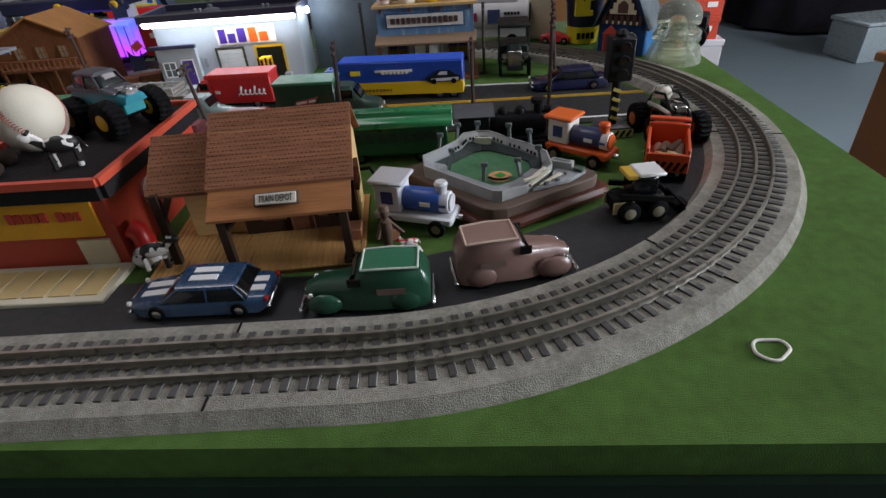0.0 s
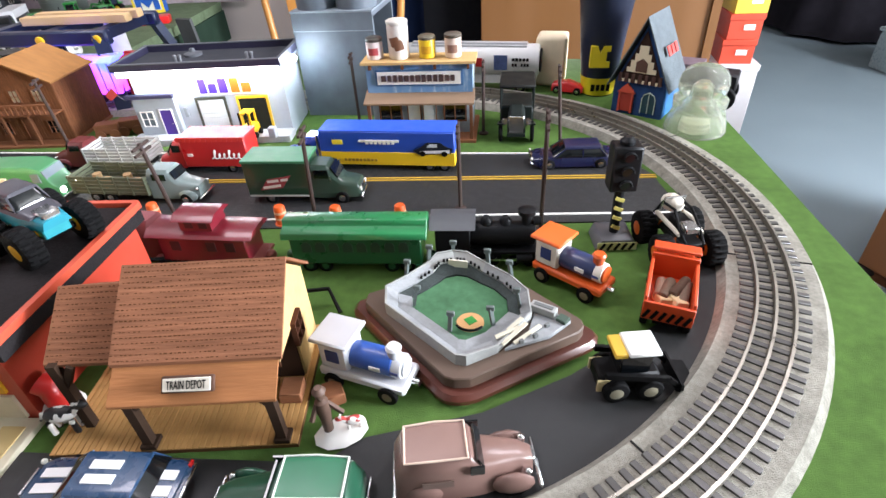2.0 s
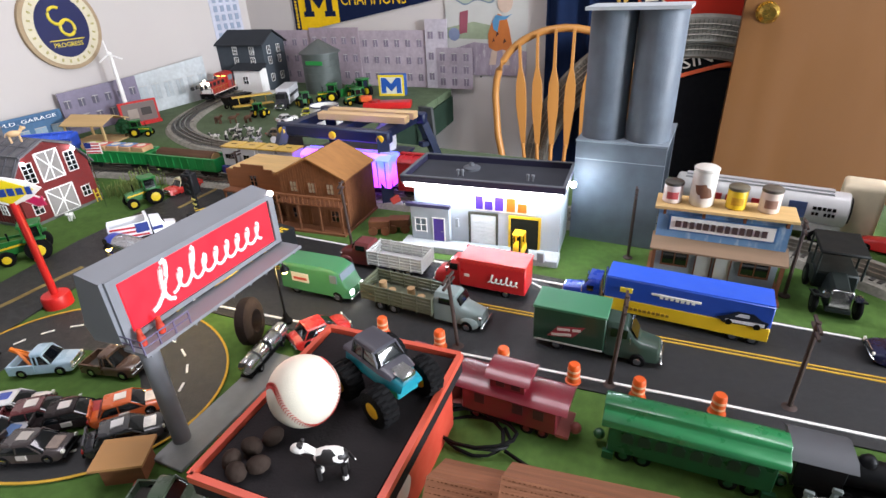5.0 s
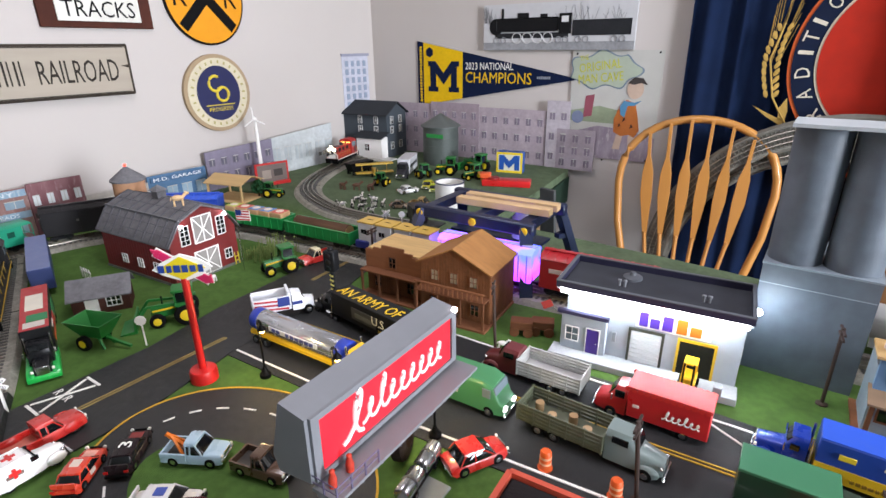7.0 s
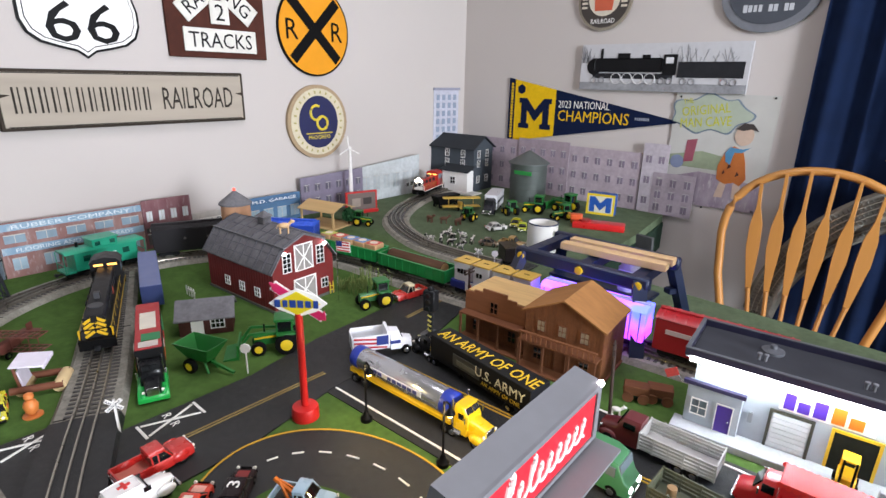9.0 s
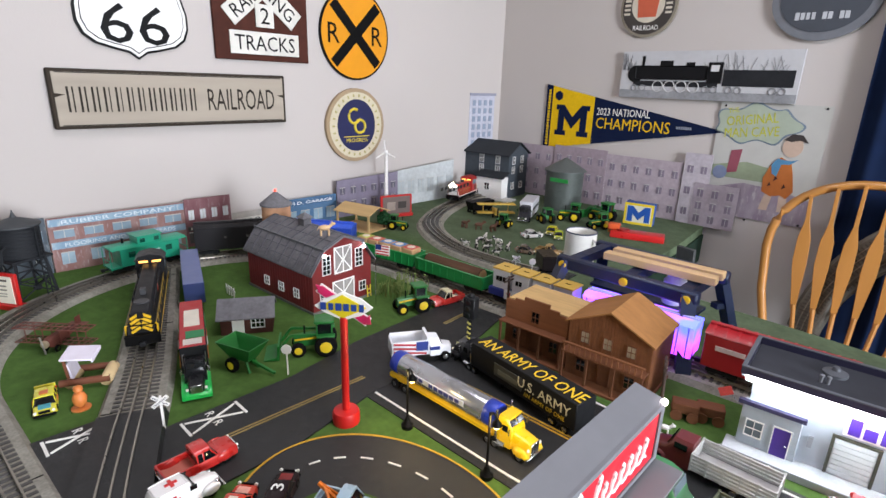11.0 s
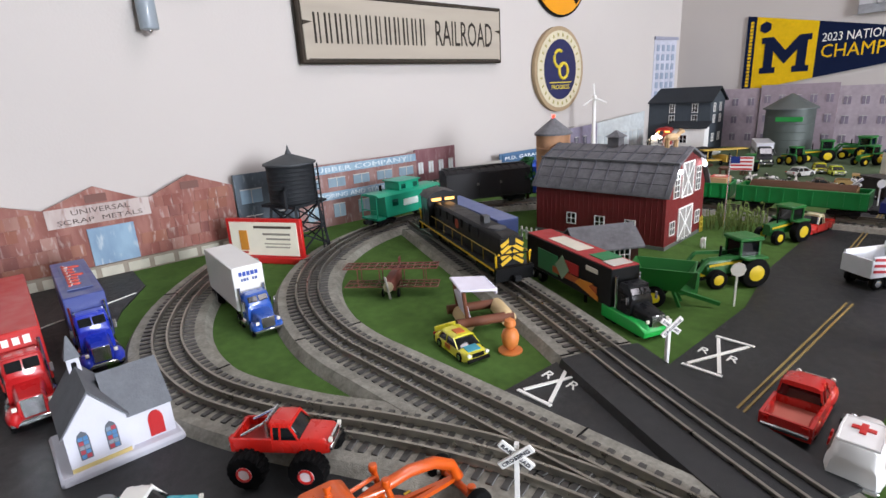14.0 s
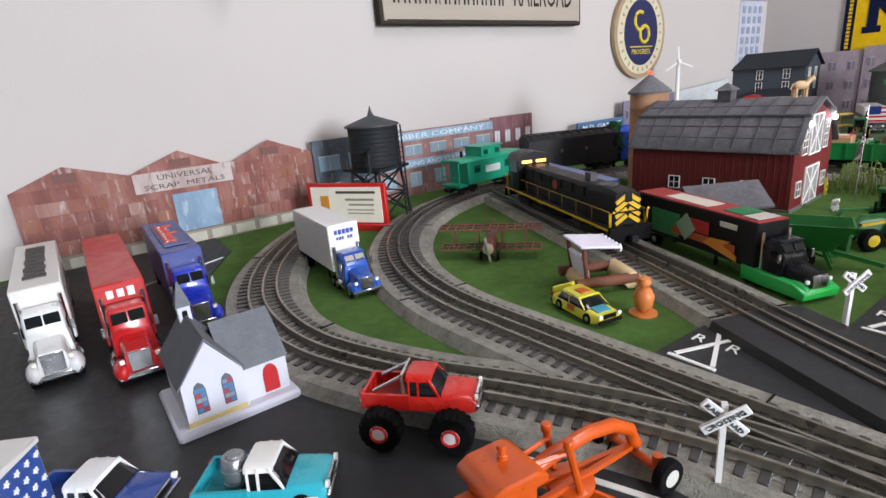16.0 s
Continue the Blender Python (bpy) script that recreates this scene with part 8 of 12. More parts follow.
def farm_wagon(x, y, rz, s, label):
    t = thing("toy_wagon_cart", x, y, 0, rz, label, "toy wagon")
    Gn = mat("#23702f", 0.45, var=0.08)
    g = G()
    lo, hi = [(-0.018, -0.010), (0.018, -0.010), (0.018, 0.010), (-0.018, 0.010)], [(-0.034, -0.022), (0.034, -0.022), (0.034, 0.022), (-0.034, 0.022)]
    v = [g.bm.verts.new((a * s, b * s, 0.018 * s)) for a, b in lo] + [g.bm.verts.new((a * s, b * s, 0.046 * s)) for a, b in hi]
    w = [g.bm.verts.new((a * s * 0.93, b * s * 0.93, 0.0195 * s)) for a, b in lo] + [g.bm.verts.new((a * s * 0.95, b * s * 0.93, 0.046 * s)) for a, b in hi]
    for i in range(4):
        j = (i + 1) % 4
        g.bm.faces.new((v[i], v[j], v[4 + j], v[4 + i]))
        g.bm.faces.new((w[j], w[i], w[4 + i], w[4 + j]))
        g.bm.faces.new((v[4 + i], v[4 + j], w[4 + j], w[4 + i]))
    g.bm.faces.new(v[:4][::-1])
    g.bm.faces.new(w[:4])
    part("hopper", g, Gn, t)
    part("tow_bar", G().bar((0.018 * s, 0, 0.016 * s), (0.060 * s, 0, 0.006 * s), 0.004 * s, 0.004 * s), Gn, t)
    part("leg", G().bar((0.012 * s, -0.008 * s, 0.018 * s), (0.020 * s, -0.01 * s, 0.0), 0.003 * s, 0.003 * s).bar((0.012 * s, 0.008 * s, 0.018 * s), (0.020 * s, 0.01 * s, 0.0), 0.003 * s, 0.003 * s), Gn, t)
    for b in (-1, 1):
        wheel(t, -0.006 * s, b * 0.018 * s, 0.012 * s, 0.008 * s, mat("#e0c122", 0.45))


farm_wagon(1.650, 2.668, 20, 1.15, "green toy grain cart with yellow hubs")

# beside the siding
semi(1.575, 2.613, -21, 0.262, 0.042, 0.068, "#1b1c1e", "#1e1f20", "black and red toy racing semi with a green lower cab", roofc="#a5262a", lower="#21a04c", prints=((0.30, 0.42, 0.26, 0.6, "#3a8a58"), (0.62, 0.30, 0.5, 0.18, "#b85a2a"), (0.60, 0.58, 0.16, 0.3, "#b02a2c"), (0.82, 0.8, 0.12, 0.12, "#d8d2c8")), topprints=((0.42, 0, 0.36, 0.62, "#d8d2c2"), (0.78, 0.1, 0.14, 0.7, "#1f7a48"), (0.92, 0, 0.1, 0.7, "#c8c0b8")))
racing = [o for o in scene.objects if o.name.startswith("toy_semi_truck")][-1]
GRN = mat("#1fae4a", 0.35, var=0.05, coat=0.3)
part("cab_skirt", G().prism([(0.056, 0.004), (0.133, 0.004), (0.134, 0.012), (0.120, 0.018), (0.056, 0.020)], -0.0225, 0.0225, "xz", 0.001), GRN, racing, "bright green lower cab skirt")
part("side_diamond", G().box((-0.03, -0.0234, 0.042), (0.024, 0.0012, 0.024), rot=(0, 45, 0)), mat("#8fae90", 0.5), racing)
part("side_flame", G().prism([(0.0, 0.030), (0.05, 0.020), (0.05, 0.026), (0.03, 0.034), (0.04, 0.040), (0.01, 0.038)], -0.0238, -0.0226, "xz"), mat("#d88a2c", 0.5), racing)


def lone_trailer():
    t = thing("toy_trailer", 1.224, 2.751, 0, -19.6, "plain blue toy trailer behind the racing semi", "toy trailer", size=0.82)
    B = mat("#33406f", 0.45, var=0.08)
    part("trailer_body", G().span(-0.160, 0.160, -0.026, 0.026, 0.018, 0.076, 0.0015), B, t)
    part("trailer_roof", G().span(-0.159, 0.159, -0.025, 0.025, 0.076, 0.0775), mat("#6a75a0", 0.5), t)
    for k in (-0.135, -0.110):
        for s in (-1, 1):
            wheel(t, k, s * 0.020, 0.0105, 0.009)
    part("landing_gear", G().span(0.09, 0.094, -0.014, -0.010, 0, 0.018).span(0.09, 0.094, 0.010, 0.014, 0, 0.018), BLACK, t)


lone_trailer()
car(1.552, 2.393, -12, 0.072, 0.032, 0.023, "#d8cf3a", "yellow toy stock car with printed hood on the grass", stock=True, extra=(("hood_print", "#3d93a8"), ("door_number", "#c7682c")))


def log_car():
    t = thing("toy_log_car", 1.515, 2.462, 0, 62, "brown log toy car with a white scalloped canopy", "toy car", "toy cars")
    W_ = mat("#6d3f2a", 0.7, var=0.2)
    part("roller", G().cyl((-0.022, 0, 0.009), 0.009, 0.046, "y", 18, bev=0.001), mat("#cdb384", 0.7), t)
    part("roller", G().cyl((0.030, 0, 0.010), 0.010, 0.050, "y", 18, bev=0.001), mat("#d8bf90", 0.7), t)
    for s in (-1, 1):
        part("side_log", G().rod((-0.036, s * 0.024, 0.013), (0.036, s * 0.022, 0.013), 0.006, 12), W_, t)
        part("canopy_post", G().rod((-0.022, s * 0.022, 0.014), (-0.026, s * 0.022, 0.052), 0.0025), W_, t)
    part("seat", G().box((-0.022, 0, 0.028), (0.005, 0.038, 0.030), 0.001, rot=(0, -12, 0)), mat("#e2dcea", 0.7), t)
    part("canopy", G().box((-0.008, 0, 0.053), (0.046, 0.052, 0.003), 0.001, rot=(0, 6, 0)), mat("#e6e1ee", 0.7), t)
    for k in range(6):
        part("scallop", G().cyl((0.0145, -0.0215 + k * 0.0086, 0.049), 0.0045, 0.002, "x", 12), mat("#e6e1ee", 0.7), t)


log_car()
solid("toy_peg_figure", G().lathe([(0.016, 0), (0.016, 0.002), (0.004, 0.003), (0.010, 0.010), (0.012, 0.022), (0.009, 0.030), (0.005, 0.033), (0.008, 0.038), (0.007, 0.044), (0.002, 0.047)], seg=20), mat("#cf7a3c", 0.5), "plain orange peg-shaped toy on a round stand", "toy", m=pose(1.594, 2.430, 0) @ Matrix.Scale(0.85, 4))


def biplane():
    t = thing("toy_biplane", 1.345, 2.452, 0, -48, "brown wire-work toy biplane with a pale propeller", "toy airplane", size=0.82)
    B = mat("#6a3a30", 0.6, var=0.15)
    part("fuselage", G().loft([(-0.075, 0.003, 0.003, 0.022, 0.028), (-0.02, 0.010, 0.009, 0.016, 0.036), (0.026, 0.010, 0.009, 0.014, 0.036), (0.034, 0.007, 0.006, 0.018, 0.032)], 0.3), B, t)
    for nm, z in (("lower_wing", 0.018), ("upper_wing", 0.052)):
        g = G()
        for x in (-0.016, 0.0, 0.018):
            g.bar((x, -0.085, z), (x, 0.085, z), 0.002, 0.0018)
        for k in range(13):
            y = -0.084 + k * 0.014
            g.bar((-0.016, y, z), (0.018, y, z), 0.0014, 0.0014)
        part(nm, g, B, t, "open wire-frame wing")
        part("wing_skin", G().span(-0.015, 0.017, -0.084, 0.084, z - 0.0004, z + 0.0004), mat("#5a332c", 0.7, var=0.2, alpha=0.3), t)
    for y in (-0.06, -0.02, 0.02, 0.06):
        part("strut", G().bar((0.014, y, 0.018), (0.014, y, 0.052), 0.0015, 0.0015).bar((-0.012, y, 0.018), (-0.012, y, 0.052), 0.0015, 0.0015), B, t)
    part("tail", G().span(-0.080, -0.062, -0.022, 0.022, 0.026, 0.0275).span(-0.080, -0.062, -0.0008, 0.0008, 0.026, 0.046), B, t)
    part("nose", G().cyl((0.037, 0, 0.025), 0.009, 0.008, "x", 18, bev=0.002), mat("#b9a98e", 0.4, metal=0.5), t)
    part("propeller", G().box((0.043, 0, 0.025), (0.002, 0.004, 0.042), 0.0006, rot=(10, 0, 0)), mat("#9a958c", 0.35, metal=0.4), t)
    for s in (-1, 1):
        wheel(t, 0.02, s * 0.014, 0.008, 0.004)


biplane()


def rocket_truck():
    t = thing("toy_tank_trailer", 2.915, 3.338, 0, -8, "long white toy tank trailer with printed panels", "toy truck", "toy trucks")
    W_ = mat("#dcdcdc", 0.35, var=0.05, coat=0.3)
    part("tank", G().cyl((0, 0, 0.058), 0.030, 0.27, "x", 28, bev=0.005), W_, t)
    part("top_rail", G().span(-0.12, 0.11, -0.006, 0.006, 0.087, 0.091).span(-0.12, 0.11, -0.014, -0.012, 0.084, 0.088), mat("#c2c4c8", 0.4), t)
    part("end_ring", G().cyl((0.1365, 0, 0.058), 0.022, 0.003, "x", 24), BLACK, t)
    part("frame", G().span(-0.13, 0.13, -0.022, 0.022, 0.018, 0.034), W_, t)
    bars(face("-y", -0.03, -0.0305, 0.060), 0.12, 0.018, 6, mat("#c02a30", 0.4), t, "name_shape", 6)
    part("printed_panel", G().box((0.062, -0.0302, 0.060), (0.026, 0.0015, 0.028)), mat("#4a5a86", 0.4, var=0.3, scale=200), t)
    bars(face("-y", 0.100, -0.0305, 0.066), 0.034, 0.006, 5, BLACK, t, "print_bar", 2)
    bars(face("-y", 0.100, -0.0305, 0.056), 0.034, 0.006, 6, BLACK, t, "print_bar", 3)
    four(t, (-0.10, -0.07, 0.10), 0.022, 0.012, 0.008)
    box = thing("storage_box", 3.075, 3.365, 0, -10, "cream plastic box behind the tank trailer", "box")
    part("body", G().span(-0.03, 0.03, -0.03, 0.03, 0, 0.095, 0.008, 3), mat("#ddd0b4", 0.5), box)
    b2 = thing("toy_race_car", 3.105, 3.300, 0, -20, "small red toy car on the green felt", "toy car", "toy cars")
    part("body", G().loft([(-0.03, 0.014, 0.012, 0.005, 0.018), (0.0, 0.015, 0.012, 0.005, 0.024), (0.03, 0.012, 0.01, 0.005, 0.014)], 0.3), REDP, b2)
    four(b2, (-0.02, 0.02), 0.014, 0.007, 0.005)


rocket_truck()

# ---- the running train on the oval, and other rail cars ----
LOOPV = [Vector(p) for p in LOOP]
LOOPS = [0.0]
for _a, _b in zip(LOOPV, LOOPV[1:] + LOOPV[:1]):
    LOOPS.append(LOOPS[-1] + (_b - _a).length)
LOOPLEN = LOOPS[-1]


def on_loop(s):
    s %= LOOPLEN
    for i in range(len(LOOPV)):
        if LOOPS[i + 1] >= s:
            a, b = LOOPV[i], LOOPV[(i + 1) % len(LOOPV)]
            return a + (b - a) * ((s - LOOPS[i]) / (LOOPS[i + 1] - LOOPS[i]))


def rail_pose(s, half=0.07):
    """The pose of a rail car whose middle stands s metres along the oval; it runs against the oval's own sense."""
    a, b = on_loop(s + half), on_loop(s - half)
    m = (a + b) / 2
    d = b - a
    return m.x, m.y, math.degrees(math.atan2(d.y, d.x))


RZ = 0.0190


def bogies(t, L, W, h=0.018, xs=None):
    """Two four-wheel trucks with couplers."""
    K = mat("#222325", 0.5, var=0.12)
    for sx in xs or (-L * 0.34, L * 0.34):
        b = part("truck_frame", G().span(sx - 0.026, sx + 0.026, -0.020, -0.015, 0.006, 0.014, 0.001).span(sx - 0.026, sx + 0.026, 0.015, 0.020, 0.006, 0.014, 0.001).span(sx - 0.006, sx + 0.006, -0.018, 0.018, 0.010, 0.016), K, t)
        for k in (-0.016, 0.016):
            part("axle", G().cyl((sx + k, -0.0155, 0.0085), 0.0085, 0.003, "y", 14).cyl((sx + k, 0.0155, 0.0085), 0.0085, 0.003, "y", 14).cyl((sx + k, 0, 0.0085), 0.002, 0.03, "y", 8), mat("#4b4946", 0.4, metal=0.7), b)
    for s in (-1, 1):
        part("coupler", G().bar((s * L * 0.46, 0, 0.013), (s * (L * 0.5 + 0.010), 0, 0.013), 0.005, 0.004).box((s * (L * 0.5 + 0.011), 0, 0.013), (0.007, 0.010, 0.008), 0.001), K, t)


def gondola(s, col, label, cargo):
    x, y, rz = rail_pose(s)
    t = thing("gondola_car", x, y, RZ, rz, label, "rail car", "running train")
    L, W = 0.215, 0.054
    P = mat(col, 0.4, var=0.05, coat=0.2)
    hw = W / 2
    part("floor", G().span(-L / 2, L / 2, -hw, hw, 0.018, 0.022), P, t)
    for sd in (-1, 1):
        w = part("side_wall", G().span(-L / 2, L / 2, sd * hw - 0.0015, sd * hw + 0.0015, 0.020, 0.048), P, t)
        part("top_lip", G().span(-L / 2 - 0.001, L / 2 + 0.001, sd * hw - 0.003, sd * hw + 0.003, 0.047, 0.050), P, w)
        for k in range(9):
            u = -L / 2 + L * (k + 0.5) / 9
            part("rib", G().span(u - 0.0015, u + 0.0015, sd * hw - 0.003, sd * hw + 0.003, 0.020, 0.047), P, w)
    for sd in (-1, 1):
        part("end_wall", G().span(sd * L / 2 - 0.0015, sd * L / 2 + 0.0015, -hw, hw, 0.020, 0.050), P, t)
    bogies(t, L, W)
    if cargo == "log":
        o = solid("log", G().cyl((0, 0, 0), 0.019, 0.175, "x", 20, bev=0.002), mat("#5b4436", 0.9, var=0.3, scale=90, bump=0.8, bscale=160, kind="wood"), "thick brown log lying in the green rail car", "log", m=pose(x, y, RZ + 0.041, 0, 0, rz))
        part("cut_end", G().cyl((0.0877, 0, 0), 0.0165, 0.0012, "x", 20).cyl((-0.0877, 0, 0), 0.0165, 0.0012, "x", 20), mat("#a98560", 0.8, var=0.2), o)
    if cargo == "blocks":
        for k, c in enumerate(("#b7bb4a", "#c2453c", "#4f7fb8", "#4f7fb8", "#c2453c")):
            m = Matrix.Translation((x, y, RZ)) @ pose(0, 0, 0, 0, 0, rz) @ pose(-0.082 + k * 0.041, 0, 0.0415)
            b = thing("letter_block", 0, 0, 0, 0, "painted wooden toy letter block in the green rail car", "toy block", "letter blocks")
            b.matrix_world = m
            part("body", G().box((0, 0, 0), (0.038, 0.038, 0.038), 0.002), mat("#bb936a", 0.7, var=0.15, kind="wood"), b)
            part("painted_face", G().box((0, 0, 0.0194), (0.033, 0.033, 0.001), 0.0003), mat(c, 0.5, var=0.08), b)
            part("face_mark", G().cyl((0, 0, 0.0202), 0.011, 0.0008, seg=20), mat("#e0d4c0", 0.6), b)
    return t


def boxcar(s, col, label, prints=(), roof=None, rungs=True, L=0.215, ribs=True):
    x, y, rz = rail_pose(s)
    t = thing("box_car", x, y, RZ, rz, label, "rail car", "running train")
    W, H = 0.056, 0.088
    hw = W / 2
    P = mat(col, 0.4, var=0.06, coat=0.15)
    R = mat(roof, 0.45, var=0.06) if roof else P
    part("body", G().span(-L / 2, L / 2, -hw, hw, 0.018, H - 0.006, 0.001), P, t)
    part("roof", G().prism([(-hw - 0.001, H - 0.008), (hw + 0.001, H - 0.008), (hw * 0.7, H - 0.001), (0, H + 0.002), (-hw * 0.7, H - 0.001)], -L / 2 - 0.001, L / 2 + 0.001, "yz"), R, t)
    for k in range(11):
        u = -L / 2 + L * (k + 0.5) / 11
        part("roof_rib", G().prism([(-hw - 0.001, H - 0.007), (hw + 0.001, H - 0.007), (hw * 0.7, H + 0.0008), (0, H + 0.0038), (-hw * 0.7, H + 0.0008)], u - 0.002, u + 0.002, "yz"), R, t)
    part("roof_walk", G().span(-L / 2, L / 2, -0.005, 0.005, H + 0.003, H + 0.0055), R, t)
    for sd in (-1, 1):
        d = part("sliding_door", G().span(-0.026, 0.026, sd * hw - 0.0005, sd * hw + sd * 0.002, 0.020, H - 0.010, 0.0005), P, t)
        part("door_track", G().span(-0.026, 0.056, sd * hw, sd * (hw + 0.0025), 0.018, 0.0205), P, t)
        g = G()
        for k in range(7):
            g.bar((L / 2 - 0.012, sd * (hw + 0.001), 0.024 + k * 0.008), (L / 2 - 0.003, sd * (hw + 0.001), 0.024 + k * 0.008), 0.001, 0.001)
        part("ladder", g, P, t)
    sides(t, -L / 2, L / 2, hw + 0.0006, 0.018, H - 0.006, prints)
    bogies(t, L, W)
    return t


def caboose_car(s, col, label):
    x, y, rz = rail_pose(s)
    t = thing("caboose", x, y, RZ, rz, label, "rail car", "running train")
    P = mat(col, 0.4, var=0.06, coat=0.2)
    part("body", G().span(-0.072, 0.072, -0.027, 0.027, 0.018, 0.066, 0.0015), P, t)
    part("roof", G().prism([(-0.030, 0.064), (0.030, 0.064), (0.022, 0.069), (-0.022, 0.069)], -0.092, 0.092, "yz"), P, t)
    c = part("cupola", G().span(-0.028, 0.030, -0.024, 0.024, 0.068, 0.086, 0.001), P, t)
    part("cupola_roof", G().span(-0.032, 0.034, -0.027, 0.027, 0.086, 0.089, 0.001), P, c)
    for sd in (-1, 1):
        for u in (-0.016, 0.018):
            part("cupola_window", G().span(u - 0.006, u + 0.006, sd * 0.0238, sd * 0.0246, 0.072, 0.082), mat("#0e4a3a", 0.3), c)
        for u in (-0.045, 0.045):
            part("window", G().span(u - 0.008, u + 0.008, sd * 0.0268, sd * 0.0276, 0.040, 0.054), mat("#0e4a3a", 0.3), t)
        part("name_panel", G().span(-0.022, 0.022, sd * 0.0268, sd * 0.0278, 0.036, 0.050), mat("#c8d8d0", 0.5), t)
        part("end_platform", G().span(sd * 0.072, sd * 0.096, -0.026, 0.026, 0.016, 0.020), P, t)
        part("end_rail", G().bar((sd * 0.094, -0.024, 0.036), (sd * 0.094, 0.024, 0.036), 0.0016, 0.0016).bar((sd * 0.094, -0.024, 0.018), (sd * 0.094, -0.024, 0.064), 0.0016, 0.0016).bar((sd * 0.094, 0.024, 0.018), (sd * 0.094, 0.024, 0.064), 0.0016, 0.0016), P, t)
    part("smoke_pipe", G().cyl((-0.05, 0.012, 0.074), 0.003, 0.014, seg=10), BLACK, t)
    bogies(t, 0.192, 0.054)


def flat_with_bins(s, label):
    x, y, rz = rail_pose(s)
    t = thing("flat_car", x, y, RZ, rz, label, "rail car", "running train")
    B = mat("#25307c", 0.4, var=0.06)
    part("body", G().span(-0.108, 0.108, -0.026, 0.026, 0.018, 0.036, 0.001), B, t)
    for sd in (-1, 1):
        w = part("sign_board", G().span(-0.064, 0.060, sd * 0.0262, sd * 0.0278, 0.018, 0.040), mat("#d8d8da", 0.5), t)
        part("red_corner", G().prism([(-0.058, 0.032), (-0.046, 0.036), (-0.048, 0.024)], sd * 0.0276, sd * 0.0284, "xz"), REDP, w)
        bars(face("-y" if sd < 0 else "y", 0.008, sd * 0.0282, 0.029), 0.086, 0.012, 7, mat("#6f7078", 0.5), w, "name_shape", 9)
    bogies(t, 0.216, 0.054)
    for k in range(4):
        m = Matrix.Translation((x, y, RZ)) @ pose(0, 0, 0, 0, 0, rz) @ pose(-0.078 + k * 0.052, 0, 0.0365)
        b = thing("cargo_bin", 0, 0, 0, 0, "white cargo bin with a gold lid on the flat car", "cargo bin", "cargo bins")
        b.matrix_world = m
        part("body", G().span(-0.022, 0.022, -0.022, 0.022, 0, 0.044, 0.0015), mat("#cfcdd0", 0.5, var=0.06), b)
        part("lid", G().span(-0.0235, 0.0235, -0.0235, 0.0235, 0.044, 0.048, 0.001), mat("#c6a24a", 0.45, var=0.1), b, "gold lid")
        part("slot", G().span(-0.007, 0.007, -0.0015, 0.0015, 0.048, 0.0486), BLACK, b)
        bars(face("-y", 0, -0.0224, 0.024), 0.026, 0.012, 3, BLACK, b, "logo_shape", k + 2)


def lit_car(s, label):
    x, y, rz = rail_pose(s)
    t = thing("lit_box_car", x, y, RZ, rz, label, "rail car", "running train")
    m = bpy.data.materials.new("lit_translucent_plastic")
    m.use_nodes = True
    n, li = m.node_tree.nodes, m.node_tree.links
    p = n["Principled BSDF"]
    co, nz, rp = n.new("ShaderNodeTexCoord"), n.new("ShaderNodeTexNoise"), n.new("ShaderNodeValToRGB")
    nz.inputs["Scale"].default_value = 14
    rp.color_ramp.elements[0].color, rp.color_ramp.elements[1].color = (0.06, 0.10, 1.0, 1), (0.42, 0.04, 1.0, 1)
    rp.color_ramp.elements[0].position, rp.color_ramp.elements[1].position = 0.4, 0.62
    li.new(co.outputs["Object"], nz.inputs["Vector"])
    li.new(nz.outputs["Fac"], rp.inputs["Fac"])
    li.new(rp.outputs["Color"], p.inputs["Emission Color"])
    p.inputs["Emission Strength"].default_value = 3.2
    p.inputs["Base Color"].default_value = (0.25, 0.25, 0.45, 1)
    p.inputs["Roughness"].default_value = 0.25
    L, hw, H = 0.215, 0.028, 0.088
    part("body", G().span(-L / 2, L / 2, -hw, hw, 0.020, H - 0.006, 0.001), m, t, "clear plastic body glowing blue and violet")
    part("roof", G().prism([(-hw - 0.001, H - 0.008), (hw + 0.001, H - 0.008), (hw * 0.6, H), (-hw * 0.6, H)], -L / 2 - 0.001, L / 2 + 0.001, "yz"), m, t)
    for k in range(12):
        u = -L / 2 + L * (k + 0.5) / 12
        for sd in (-1, 1):
            part("rib", G().span(u - 0.001, u + 0.001, sd * hw, sd * (hw + 0.0018), 0.02, H - 0.008), mat("#b9bfe0", 0.2, var=0.05), t)
    part("roof_walk", G().span(-L / 2, L / 2, -0.005, 0.005, H, H + 0.003), mat("#b9bfe0", 0.2, var=0.05), t)
    bogies(t, L, 0.056)


# tail first; the cars stand nose to tail along the far side
S0 = LOOPLEN * 0.0 + math.pi * RAD + 1.3207 + 0.457 * radians(96)
GAP = 0.233
caboose_car(S0, "#1f9a78", "bright green caboose at the end of the train")
boxcar(S0 - GAP, "#2b2a2c", "black box car of the running train", ((0.5, 0.55, 0.3, 0.1, "#5a5654"),))
boxcar(S0 - GAP * 2, "#22419e", "blue box car of the running train", ((0.72, 0.55, 0.2, 0.3, "#c8d0e4"), (0.2, 0.6, 0.2, 0.12, "#9fb0dc")), roof="#2f55c0")
gondola(S0 - GAP * 3, "#1c8a46", "green gondola car loaded with letter blocks", "blocks")
gondola(S0 - GAP * 4, "#1c8a46", "green gondola car carrying a log", "log")
flat_with_bins(S0 - GAP * 5, "blue flat car with four white cargo bins")
lit_car(S0 - GAP * 6, "clear box car lit blue and violet from inside")
